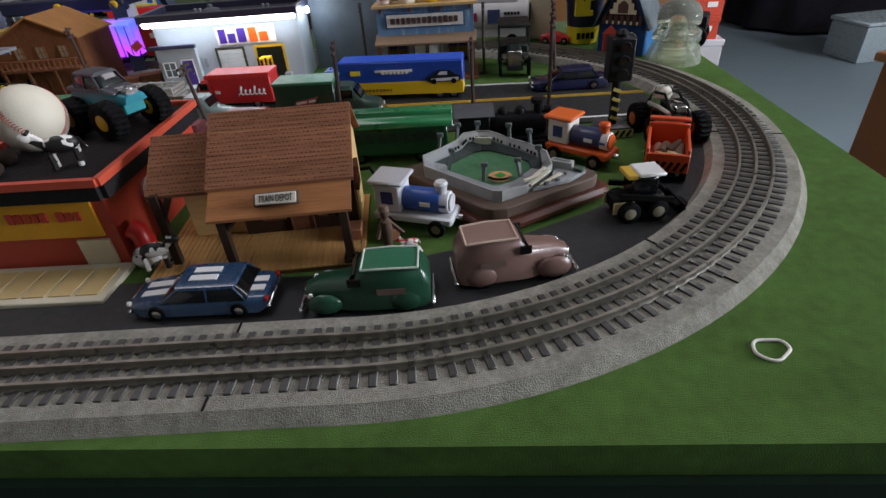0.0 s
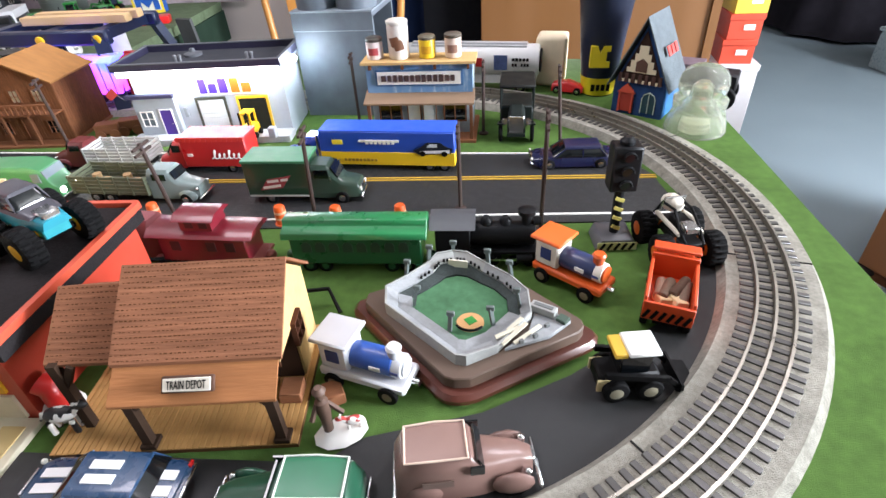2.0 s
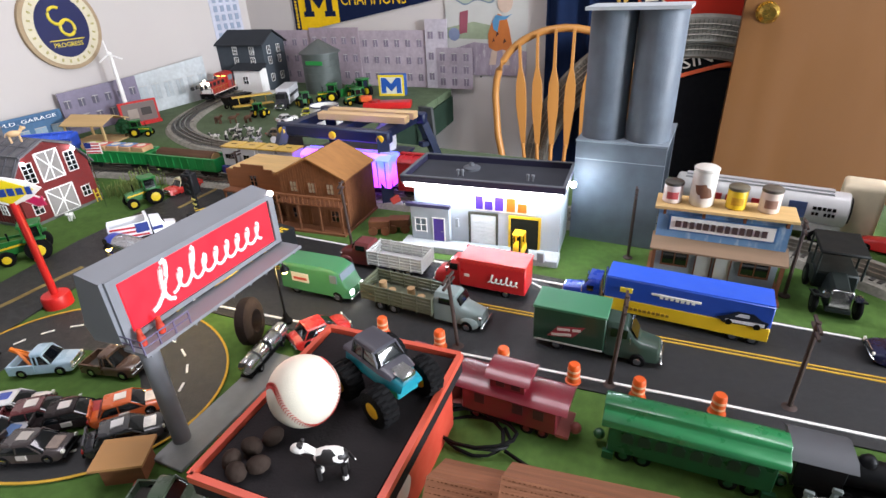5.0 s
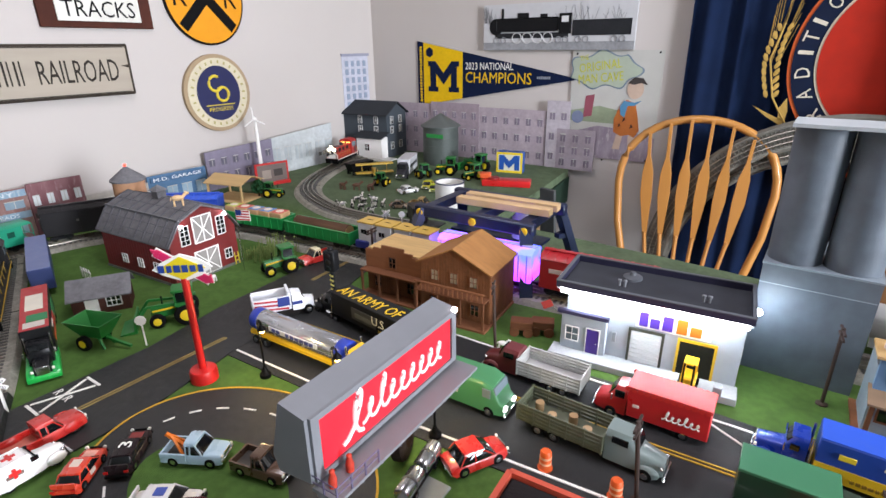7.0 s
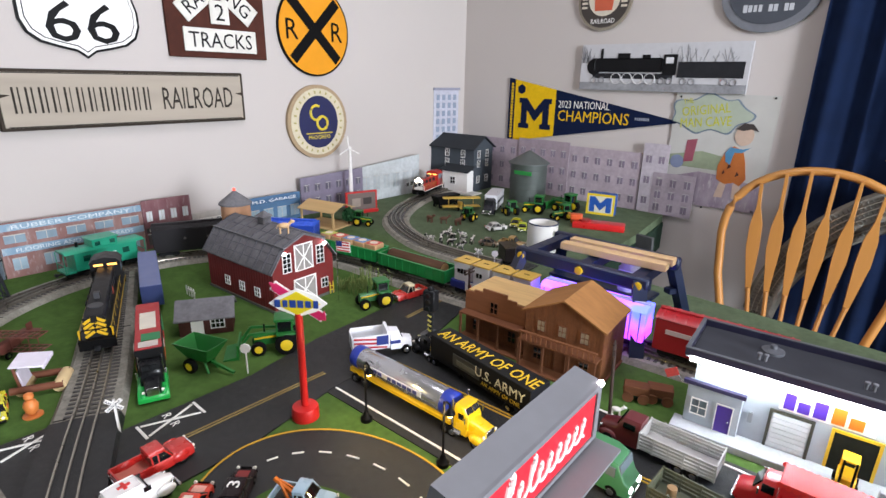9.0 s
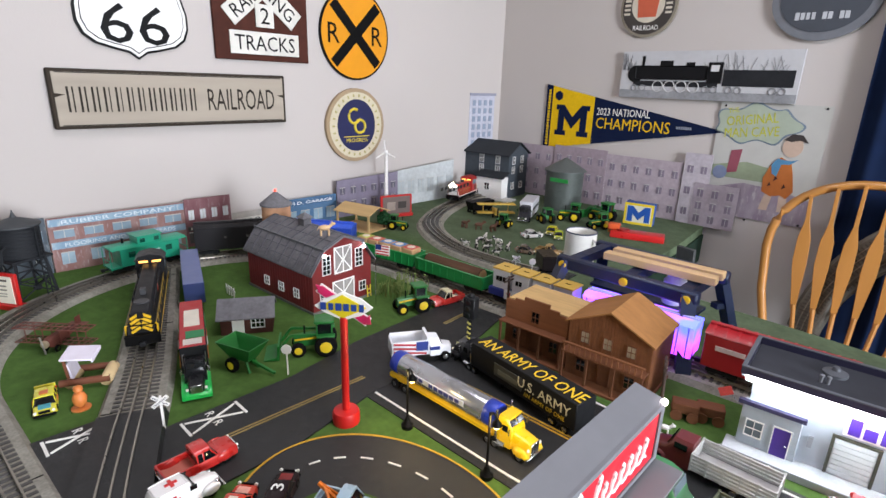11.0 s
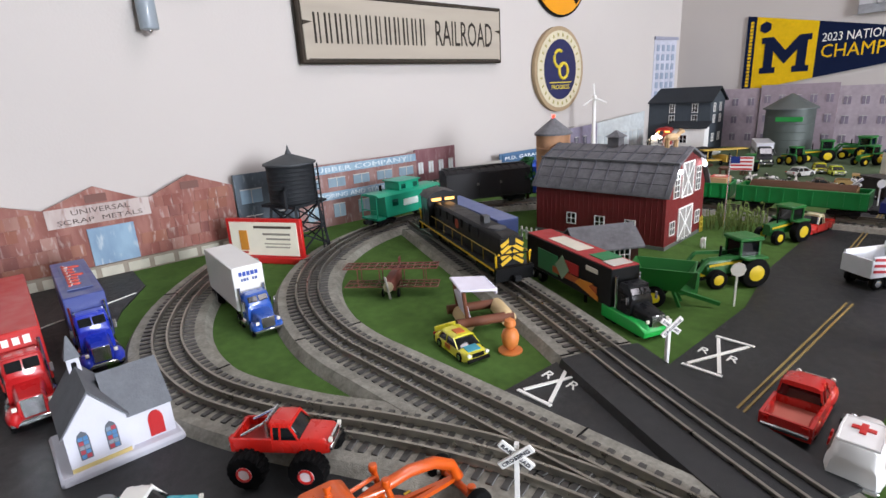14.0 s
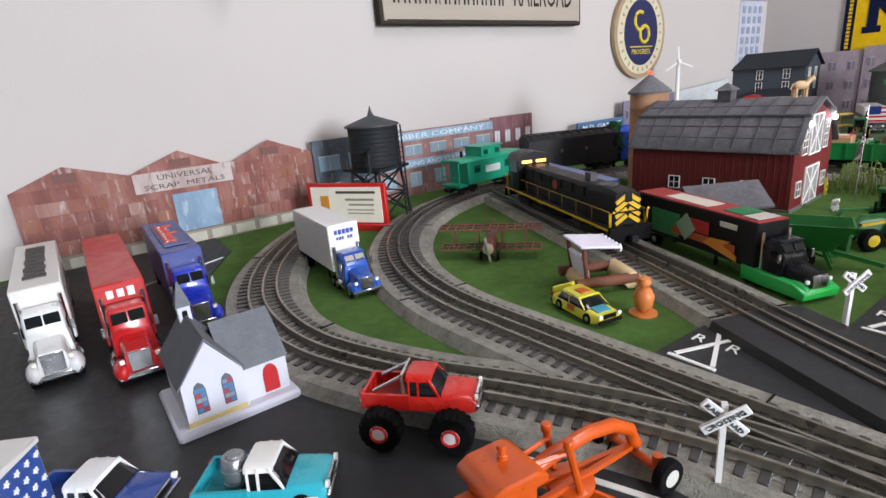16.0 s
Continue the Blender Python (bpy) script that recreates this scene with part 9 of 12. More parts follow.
boxcar(S0 - GAP * 7, "#b3222c", "red box car of the running train", ((0.2, 0.62, 0.22, 0.14, "#e2d2d0"), (0.8, 0.5, 0.14, 0.3, "#d9c0bd")))


def static_caboose():
    t = thing("cast_caboose", 2.643, 2.731, 0, -2, "dark red cast toy caboose on the grass", "toy train car", "cast toy train", size=0.93)
    P = mat("#6e1a26", 0.36, var=0.10, coat=0.35)
    part("body", G().span(-0.056, 0.056, -0.021, 0.021, 0.014, 0.052, 0.001), P, t)
    part("roof", G().prism([(-0.026, 0.050), (0.026, 0.050), (0.016, 0.057), (-0.016, 0.057)], -0.068, 0.068, "yz"), P, t)
    c = part("cupola", G().span(-0.022, 0.018, -0.017, 0.017, 0.055, 0.072), P, t)
    part("cupola_roof", G().prism([(-0.022, 0.071), (0.022, 0.071), (0.013, 0.077), (-0.013, 0.077)], -0.028, 0.024, "yz"), P, c)
    for u in (-0.034, 0.012, 0.036):
        part("window", G().span(u - 0.006, u + 0.006, -0.0216, -0.0208, 0.030, 0.043), mat("#3a1418", 0.6), t)
    for u in (-0.010, 0.008):
        part("cupola_window", G().span(u - 0.005, u + 0.005, -0.0176, -0.0168, 0.060, 0.068), mat("#3a1418", 0.6), c)
    for s in (-1, 1):
        part("end_platform", G().span(s * 0.056, s * 0.070, -0.020, 0.020, 0.012, 0.016).ball((s * 0.074, 0, 0.013), 0.007), mat("#8a4a44", 0.5), t)
    four(t, (-0.04, -0.022, 0.022, 0.04), 0.016, 0.008, 0.004, P)


static_caboose()


def static_coach():
    t = thing("cast_coach", 2.817, 2.731, 0, 1, "green cast toy passenger coach with arched windows", "toy train car", "cast toy train", size=0.90)
    P = mat("#14482a", 0.32, var=0.12, coat=0.4)
    part("body", G().span(-0.080, 0.080, -0.021, 0.021, 0.014, 0.054, 0.001), P, t)
    part("roof", G().prism([(-0.026, 0.052), (0.026, 0.052), (0.024, 0.060), (0.012, 0.064), (0.010, 0.071), (-0.010, 0.071), (-0.012, 0.064), (-0.024, 0.060)], -0.088, 0.088, "yz", 0.001), mat("#1d6b3c", 0.32, var=0.1, coat=0.4), t, "green raised clerestory roof")
    for k in range(8):
        u = -0.060 + k * 0.017
        g = G().prism([(u - 0.006, 0.032), (u + 0.006, 0.032), (u + 0.006, 0.042), (u + 0.003, 0.046), (u - 0.003, 0.046), (u - 0.006, 0.042)], -0.0218, -0.0206, "xz")
        part("window", g, mat("#1d2b22", 0.4, kind="dark_window"), t)
    for u in (-0.078, 0.078):
        part("step", G().span(u - 0.006, u + 0.006, -0.024, -0.018, 0.004, 0.014), P, t)
    part("under_tank", G().cyl((0, -0.008, 0.011), 0.006, 0.07, "x", 12), P, t)
    four(t, (-0.062, -0.042, 0.042, 0.062), 0.017, 0.009, 0.004, P)
    for u in (-0.090, 0.090):
        part("coupler", G().ball((u, 0, 0.014), 0.0066), P, t)


static_coach()


def steam_engine():
    t = thing("cast_steam_engine", 2.962, 2.745, 0, 1, "black cast toy steam engine on the grass", "toy train engine", "cast toy train", size=0.95)
    K = mat("#161719", 0.45, var=0.14)
    part("cab", G().span(-0.062, -0.022, -0.020, 0.020, 0.018, 0.056, 0.001), K, t)
    part("cab_roof", G().prism([(-0.024, 0.054), (0.024, 0.054), (0.014, 0.060), (-0.014, 0.060)], -0.068, -0.016, "yz"), mat("#4a4c50", 0.5), t)
    part("boiler", G().cyl((0.014, 0, 0.036), 0.0145, 0.076, "x", 24, bev=0.002), K, t)
    part("smoke_stack", G().lathe([(0.006, 0.048), (0.006, 0.060), (0.010, 0.062), (0.010, 0.067), (0.007, 0.068)], (0.042, 0, 0), 16), K, t)
    for x in (-0.004, 0.018):
        part("dome", G().lathe([(0.007, 0.046), (0.007, 0.054), (0.004, 0.058), (0.001, 0.059)], (x, 0, 0), 14), K, t)
    part("headlamp", G().cyl((0.054, 0, 0.052), 0.005, 0.008, "x", 12), K, t)
    part("running_board", G().span(-0.060, 0.056, -0.021, 0.021, 0.020, 0.023), K, t)
    for sd in (-1, 1):
        part("cylinder", G().cyl((0.040, sd * 0.019, 0.014), 0.006, 0.018, "x", 12), K, t)
    part("cow_catcher", G().prism([(0.052, 0.004), (0.072, 0.003), (0.056, 0.018), (0.052, 0.018)], -0.016, 0.016, "xz"), K, t)
    four(t, (-0.044, -0.022, 0.0), 0.018, 0.0135, 0.004, K)
    four(t, (0.028, 0.046), 0.016, 0.007, 0.004, K)
    part("side_rod", G().bar((-0.044, -0.0215, 0.012), (0.036, -0.0215, 0.013), 0.002, 0.003), CHROME, t)


steam_engine()
solid("cast_tank_car", G().loft([(-0.04, 0.014, 0.012, 0.012, 0.040), (-0.03, 0.020, 0.018, 0.008, 0.056), (0.03, 0.020, 0.018, 0.008, 0.056), (0.04, 0.014, 0.012, 0.012, 0.040)], 0.4), mat("#8a4a4e", 0.5, var=0.12), "dusty red cast toy tank car on the grass", "toy train car", "cast toy train", m=pose(2.545, 2.742, 0, 0, 0, -4))


def diesel(x, y, z, rz, L, body, nose, stripe, label, lamp=True, cab_front=False):
    t = thing("diesel_engine", x, y, z, rz, label, "model engine", "model engines")
    B = mat(body, 0.4, var=0.08, coat=0.2)
    W = 0.058
    hw = W / 2
    a, b = -L / 2, L / 2
    part("frame", G().span(a, b, -hw, hw, 0.022, 0.028, 0.001), B, t)
    hood = part("hood", G().loft([(a + 0.065, 0.0185, 0.017, 0.028, 0.071), (b - 0.016, 0.0185, 0.017, 0.028, 0.071), (b - 0.006, 0.018, 0.0165, 0.028, 0.068)], 0.2), B, t)
    part("nose_plate", G().box((b - 0.0052, 0, 0.048), (0.002, 0.034, 0.038)), mat(nose, 0.4), hood)
    for k in range(4):
        for s in (-1, 1):
            part("chevron", G().box((b - 0.0038, s * 0.0092, 0.035 + k * 0.0088), (0.0012, 0.0180, 0.0050), rot=(-s * 33, 0, 0)), mat(stripe, 0.45), hood)
    cab = part("cab", G().prism([(-hw, 0.028), (hw, 0.028), (hw, 0.080), (hw * 0.7, 0.088), (0, 0.091), (-hw * 0.7, 0.088), (-hw, 0.080)], a + 0.022, a + 0.066, "yz"), B, t)
    for s in (-1, 1):
        part("cab_window", G().span(a + 0.027, a + 0.061, s * hw - s * 0.0004, s * (hw + 0.0008), 0.058, 0.079), PALEGLASS, cab)
        part("cab_door", G().span(a + 0.030, a + 0.040, s * hw - s * 0.0004, s * (hw + 0.0006), 0.030, 0.056), mat("#35353a", 0.4), cab)
        part("cab_window", G().box((a + 0.0665, s * 0.013, 0.0790), (0.0012, 0.018, 0.0110)), mat("#ffb85a", 0.3, glow=2.5 if lamp else 0.0, kind="lit_window"), cab)
    part("nose_hatch", G().box((b - 0.0030, 0, 0.064), (0.0012, 0.010, 0.014), 0.0004), mat(nose, 0.4), hood)
    part("end_rail", G().tube([(b + 0.001, -0.024, 0.028), (b + 0.001, -0.022, 0.046), (b + 0.001, 0.022, 0.046), (b + 0.001, 0.024, 0.028)], 0.0011), BLACK, t)
    part("platform", G().span(b - 0.006, b + 0.006, -hw, hw, 0.024, 0.027), BLACK, t)
    part("cab_roof", G().prism([(-hw - 0.002, 0.079), (hw + 0.002, 0.079), (hw * 0.78, 0.0885), (0, 0.093), (-hw * 0.78, 0.0885)], a + 0.018, a + 0.070, "yz"), B, t)
    part("short_hood", G().span(a + 0.004, a + 0.022, -0.017, 0.017, 0.028, 0.060, 0.002), B, t)
    for k in range(6):
        for s in (-1, 1):
            part("louvre", G().box((a + 0.09 + k * 0.034, s * 0.0188, 0.060), (0.022, 0.0012, 0.014)), mat("#2c2c2e", 0.6), hood)
    part("roof_fan", G().cyl((b - 0.05, 0, 0.071), 0.013, 0.004, seg=20), mat("#3a3b3e", 0.5), hood)
    part("exhaust_pipe", G().span(b - 0.10, b - 0.086, -0.005, 0.005, 0.069, 0.082), mat("#3a3b3e", 0.5), hood)
    Yl = mat(stripe, 0.4)
    for s in (-1, 1):
        g = G().bar((a + 0.006, s * 0.0245, 0.046), (b - 0.006, s * 0.0245, 0.046), 0.0013, 0.0013)
        for k in range(9):
            u = a + 0.006 + (L - 0.012) * k / 8
            g.bar((u, s * 0.0245, 0.028), (u, s * 0.0245, 0.046), 0.0013, 0.0013)
        part("hand_rail", g, mat("#9c8132", 0.4), t, "dull yellow walkway rail")
        part("step_rail", G().tube([(b - 0.004, s * 0.024, 0.010), (b - 0.002, s * 0.026, 0.044), (b + 0.004, s * 0.024, 0.048)], 0.0018), Yl, t, "yellow step rail")
        part("step_rail", G().tube([(a + 0.004, s * 0.024, 0.010), (a + 0.002, s * 0.026, 0.044), (a - 0.004, s * 0.024, 0.048)], 0.0018), Yl, t, "yellow step rail")
        part("emblem", G().cyl((0.01, s * 0.0192, 0.056), 0.008, 0.0014, "y", 20), mat("#9a3a24", 0.5), t)
        part("sill_stripe", G().span(a + 0.002, b - 0.002, s * hw, s * (hw + 0.0006), 0.023, 0.026), Yl, t)
    part("pilot", G().span(b - 0.002, b + 0.003, -hw, hw, 0.008, 0.028), BLACK, t)
    part("pilot", G().span(a - 0.003, a + 0.002, -hw, hw, 0.008, 0.028), BLACK, t)
    part("fuel_tank", G().span(-0.04, 0.04, -0.018, 0.018, 0.008, 0.021, 0.002), BLACK, t)
    part("head_lamp", G().cyl((b - 0.004, 0, 0.0655), 0.003, 0.003, "x", 12), WHITE, t)
    bogies(t, L, W, xs=(-L * 0.32, L * 0.32))
    return t


diesel(1.328, 2.622, 0.0178, -22.0, 0.350, "#232325", "#222222", "#e0b41c", "black model diesel engine with yellow chevrons")
e = diesel(0.968, 4.028, 0.0172, -74, 0.200, "#a82c28", "#d8d0c8", "#e8e0d8", "red model diesel engine with a bright headlamp")
for y_, z_ in ((-0.012, 0.066), (0.012, 0.066), (0.0, 0.076)):
    part("bright_lamp", G().ball((0.099, y_, z_), 0.0055), mat("#fff0d0", 0.4, glow=22, kind="lamp_head"), e, "bright headlamp")
part("white_nose", G().box((0.0965, 0, 0.050), (0.004, 0.040, 0.044), 0.001), mat("#d8d4cf", 0.4), e, "white painted nose")

# ---- props on the layout ----


def raised_table():
    """The red building with a flat black roof that carries the ball."""
    t = thing("red_building", 2.519, 2.600, 0, 2, "red toy building with a flat black roof and red rim", "model building")
    R = mat("#b4402f", 0.45, var=0.06)
    K = mat("#232021", 0.85, var=0.2, scale=160, bump=0.3)
    part("wall", G().span(-0.070, 0.070, -0.098, 0.095, 0, 0.084), R, t, "orange-red plastic walls")
    part("roof", G().span(-0.072, 0.072, -0.100, 0.097, 0.084, 0.0915), K, t, "flat black roof")
    for a, b in (((-0.078, -0.106), (0.078, -0.106)), ((0.078, -0.106), (0.078, 0.103)), ((0.078, 0.103), (-0.078, 0.103)), ((-0.078, 0.103), (-0.078, -0.106))):
        part("rim", G().bar((*a, 0.092), (*b, 0.092), 0.006, 0.007), mat("#c2503a", 0.4), t)
        part("eave", G().bar((a[0] * 0.97, a[1] * 0.97, 0.082), (b[0] * 0.97, b[1] * 0.97, 0.082), 0.010, 0.014), K, t)
    part("name_panel", G().span(-0.066, 0.058, -0.1005, -0.097, 0.036, 0.074), mat("#e0a322", 0.45, var=0.08), t, "orange-yellow front panel")
    bars(face("-y", 0.012, -0.1012, 0.058), 0.07, 0.010, 9, mat("#b0392c", 0.5), t, "name_shape", 11)
    part("front_window", G().span(0.030, 0.060, -0.1008, -0.097, 0.006, 0.032), mat("#d9cdb2", 0.4), t)
    part("forecourt", G().span(-0.078, 0.074, -0.158, -0.100, 0, 0.006, 0.001), mat("#d2cab2", 0.6, var=0.12), t, "cream forecourt slab")
    part("emblem", G().cyl((0.0715, -0.03, 0.046), 0.014, 0.002, "x", 24), mat("#d8cfc8", 0.5), t)
    for k in range(5):
        part("floor_plank", G().span(-0.05 + k * 0.024, -0.03 + k * 0.024, -0.15, -0.11, 0.006, 0.0072), mat("#c9b07a", 0.6, kind="wood"), t)


raised_table()


def baseball():
    t = thing("baseball", 2.497, 2.580, 0.0915, 20, "white baseball with red stitching on the black roof", "ball")
    r = 0.0315
    part("cover", G().ball((0, 0, r), r, sub=4), mat("#d9d2c0", 0.55, var=0.05, bump=0.15, bscale=800), t)
    pts = []
    for i in range(121):
        a = 2 * math.pi * i / 120
        b = 0.44 * math.sin(2 * a)
        v = Vector((math.cos(a) * math.cos(b * 1.55), math.sin(a) * math.cos(b * 1.55), math.sin(b * 1.55)))
        pts.append(v.normalized())
    g = G()
    for i in range(0, 120):
        p, q = pts[i], pts[i + 1]
        d = (q - p).normalized()
        side = p.cross(d)
        for s in (-1, 1):
            u = p * r * 1.004
            g.bar(u + Vector((0, 0, r)), u + side * s * 0.0026 + d * 0.0014 + Vector((0, 0, r)), 0.0006, 0.0006)
    part("stitching", g, mat("#b0342c", 0.6), t, "red stitching")


baseball()
animal("toy_cow", 2.552, 2.536, 0.0915, 205, 0.034, "#1c1a1a", "black and white toy cow on the black roof", "#e6e2dc")
for i, (x, y) in enumerate(((2.476, 2.530), (2.494, 2.517), (2.486, 2.545), (2.470, 2.513), (2.482, 2.505))):
    solid("stone", G().ball((0, 0, 0.0072), 0.0088, 1.15, 0.9, 0.85), mat("#352c27", 0.9, var=0.25, bump=0.6, bscale=200), "small dark round stone on the black roof", "stone", "roof stones", m=pose(x, y, 0.0915, 0, 0, 40 * i))
g = G()
for k in range(3):
    g.tube([(2.610 + 0.035 * math.cos(a * 0.5 + k) * (1 + 0.2 * k), 2.690 + 0.026 * math.sin(a * 0.5 + k), 0.003 + 0.006 * k + 0.004 * math.sin(a)) for a in range(0, 13)], 0.0022)
g.tube([(2.65, 2.68, 0.004), (2.70, 2.66, 0.006), (2.76, 2.655, 0.018), (2.80, 2.66, 0.02), (2.815, 2.64, 0.006)], 0.0022)
solid("cable", g, BLACK, "coiled black cable on the grass", "cable")


def beer_board():
    t = thing("roadside_billboard", 2.336, 2.650, 0, 90, "large grey roadside billboard with a red lit panel", "billboard", size=0.85)
    U = 0.049
    S = mat("#74767b", 0.6, var=0.10, scale=60)
    y0, y1 = -0.130, 0.130
    part("panel_box", G().prism([(0.0, 0.138 + U), (0.0, 0.212 + U), (0.034, 0.218 + U), (0.052, 0.15 + U), (0.045, 0.132 + U)], y0, y1, "yz"), S, t, "grey plastic housing")
    p = part("red_panel", G().box((0.0, -0.0012, 0.1745 + U), (0.228, 0.003, 0.060), 0.0008), mat("#c81f2c", 0.4, var=0.05, glow=0.8, kind="lit_panel"), t, "lit red advertisement panel")
    # a flowing line of loops stands in for the script
    for k in range(9):
        big = 2.1 if k == 0 else (1.7 if k == 2 else 1.0)
        u, w = -0.088 + (0 if k == 0 else 0.030 + (k - 1) * 0.0185), 0.030 if k == 0 else 0.0185
        pts = []
        for i in range(15):
            a = -math.pi * 0.5 + 2 * math.pi * i / 14
            x, z = w * (i / 14) + w * 0.34 * math.cos(a), 0.012 * big * (1 + math.sin(a))
            pts.append((u + x + z * 0.28, -0.0030, 0.160 + U + z - (0.006 if k == 0 else 0)))
        part("script_stroke", G().tube(pts, 0.0021 if k else 0.0028, 6), WHITE, p)
    f = part("panel_frame", G().span(-0.126, 0.126, -0.004, 0.0, 0.205 + U, 0.212 + U).span(-0.126, 0.126, -0.004, 0.0, 0.138 + U, 0.144 + U).span(-0.126, -0.116, -0.004, 0.0, 0.144 + U, 0.205 + U).span(0.116, 0.126, -0.004, 0.0, 0.144 + U, 0.205 + U), S, t)
    part("catwalk", G().span(-0.13, 0.13, -0.034, 0.0, 0.130 + U, 0.134 + U), S, t)
    PU = mat("#5b5570", 0.6)
    for lev in (0.142, 0.150):
        part("hand_rail", G().tube([(-0.070, -0.033, lev + U), (-0.130, -0.033, lev + U), (-0.130, -0.002, lev + U)], 0.0008, 6), PU, t, "violet-grey catwalk rail")
    for u, v in ((-0.070, -0.033), (-0.090, -0.033), (-0.110, -0.033), (-0.130, -0.033), (-0.130, -0.016)):
        part("rail_post", G().span(u - 0.0007, u + 0.0007, v - 0.0007, v + 0.0007, 0.134 + U, 0.1505 + U), PU, t)
    for k in range(9):
        part("bracket", G().span(-0.124 + k * 0.030, -0.122 + k * 0.030, -0.032, 0.0, 0.126 + U, 0.130 + U), S, t)
    part("post", G().rod((-0.094, 0.021, 0.004), (-0.094, 0.021, 0.14 + U), 0.011, 20), S, t)
    part("base", G().span(-0.132, 0.09, -0.018, 0.032, 0, 0.005, 0.001), mat("#8f9190", 0.8, var=0.15), t, "grey pavement strip base")
    part("spot_lamp", G().ball((0.124, -0.003, 0.212 + U), 0.004), mat("#ffeef0", 0.4, glow=25, kind="lamp_spotlight"), t, "small bright lamp")
    for k, x in enumerate((-0.118, -0.094)):
        solid("toy_worker", G().lathe([(0.004, 0), (0.0045, 0.008), (0.003, 0.014), (0.0026, 0.016), (0.003, 0.019), (0.001, 0.021)], seg=10), mat("#b9351f", 0.6), "tiny orange-red worker figure on the catwalk", "toy figure", "worker figures", m=t.matrix_world @ pose(x, -0.016, 0.134 + U))


beer_board()


def street_lamp(x, y, rz):
    t = thing("street_lamp", x, y, 0, rz, "black model street lamp with a warm glowing bulb", "street lamp", "street lamps")
    part("base", G().lathe([(0.009, 0), (0.009, 0.006), (0.005, 0.010), (0.003, 0.018)], seg=14), BLACK, t)
    part("pole", G().rod((0, 0, 0.016), (0, 0, 0.100), 0.0018), BLACK, t)
    part("arm", G().tube([(0, 0, 0.096), (0.006, 0, 0.104), (0.014, 0, 0.104), (0.016, 0, 0.098)], 0.0014), BLACK, t)
    part("shade", G().lathe([(0.007, 0.092), (0.0066, 0.094), (0.002, 0.100)], (0.016, 0, 0), 14), BLACK, t)
    part("bulb", G().ball((0.016, 0, 0.0905), 0.0045), LAMPY, t, "warm glowing bulb")
    la = bpy.data.lights.new("street_lamp_light", "POINT")
    la.energy, la.color, la.shadow_soft_size = 0.20, (1.0, 0.74, 0.34), 0.004
    ob = new("street_lamp_light", la)
    ob.matrix_world = t.matrix_world @ pose(0.016, 0, 0.082)


for x, y, rz in ((1.980, 2.762, -20), (2.131, 2.766, -20), (2.286, 2.790, 0)):
    street_lamp(x, y, rz)


def traffic_light(x, y, rz, s, label):
    t = thing("traffic_light", x, y, 0, rz, label, "traffic light", "traffic lights")
    K = mat("#1d1e20", 0.4, var=0.1)
    part("base", G().prism([(-0.024 * s, 0), (0.024 * s, 0), (0.018 * s, 0.014 * s), (-0.018 * s, 0.014 * s)], -0.020 * s, 0.020 * s, "xz", 0.001), mat("#55565a", 0.4), t)
    part("base_band", G().box((0, -0.0205 * s, 0.006 * s), (0.044 * s, 0.001, 0.010 * s)), mat("#c6c48c", 0.5), t)
    for k in range(5):
        part("base_stripe", G().box((-0.016 * s + k * 0.008 * s, -0.0212 * s, 0.006 * s), (0.003 * s, 0.001, 0.010 * s), rot=(0, 30, 0)), BLACK, t)
    part("pole", G().cyl((0, 0, 0.042 * s), 0.0055 * s, 0.060 * s, seg=14), K, t)
    for k in range(4):
        part("pole_stripe", G().box((0, -0.0052 * s, 0.022 * s + k * 0.012 * s), (0.010 * s, 0.002, 0.004 * s), rot=(0, 22, 0)), mat("#cfc26a", 0.5), t)
    part("housing", G().span(-0.015 * s, 0.015 * s, -0.012 * s, 0.012 * s, 0.070 * s, 0.122 * s, 0.002), K, t)
    part("cap", G().lathe([(0.008 * s, 0.122 * s), (0.008 * s, 0.126 * s), (0.004 * s, 0.130 * s)], seg=14), K, t)
    for k, c in enumerate(("#1c261f", "#2b251a", "#2a1817")):
        l = part("lens", G().cyl((0, -0.0125 * s, 0.080 * s + k * 0.016 * s), 0.0055 * s, 0.002 * s, "y", 16), mat(c, 0.3), t)
        part("visor", G().tube([(0.0065 * s * math.cos(radians(a)), -0.017 * s, 0.080 * s + k * 0.016 * s + 0.0065 * s * math.sin(radians(a))) for a in range(0, 181, 30)], 0.0014 * s), K, l)


traffic_light(3.104, 2.782, 4, 1.0, "black toy traffic light with a striped post, by the street")
traffic_light(1.872, 3.030, 10, 0.86, "black toy traffic light with a striped post, at the crossing")


def power_pole(x, y, h, lean, rz, label="brown model power pole with crossed arms"):
    t = thing("power_pole", x, y, 0, rz, label, "power pole", "power poles")
    B = mat("#3a2a24", 0.7, var=0.15)
    part("pole", G().rod((0, 0, 0), (lean * h, 0, h), 0.0026), B, t)
    part("foot", G().lathe([(0.008, 0), (0.008, 0.002), (0.004, 0.004)], seg=12), B, t)
    for k in (0.90, 0.97):
        part("cross_arm", G().bar((lean * h * k, -0.017, h * k), (lean * h * k, 0.017, h * k), 0.003, 0.003), B, t)


for x, y, h, lean, rz in ((3.023, 2.804, 0.150, 0.0, 0), (2.922, 2.852, 0.116, 0.0, 0), (2.735, 2.820, 0.127, 0.05, 5), (2.54, 2.825, 0.108, -0.10, 0), (2.721, 3.146, 0.125, 0.0, 5), (3.068, 3.049, 0.125, -0.08, 0), (2.262, 3.010, 0.135, -0.05, 20), (2.945, 3.10, 0.12, 0.0, 0), (1.845, 3.19, 0.10, 0.0, 0)):
    power_pole(x, y, h, lean, rz)


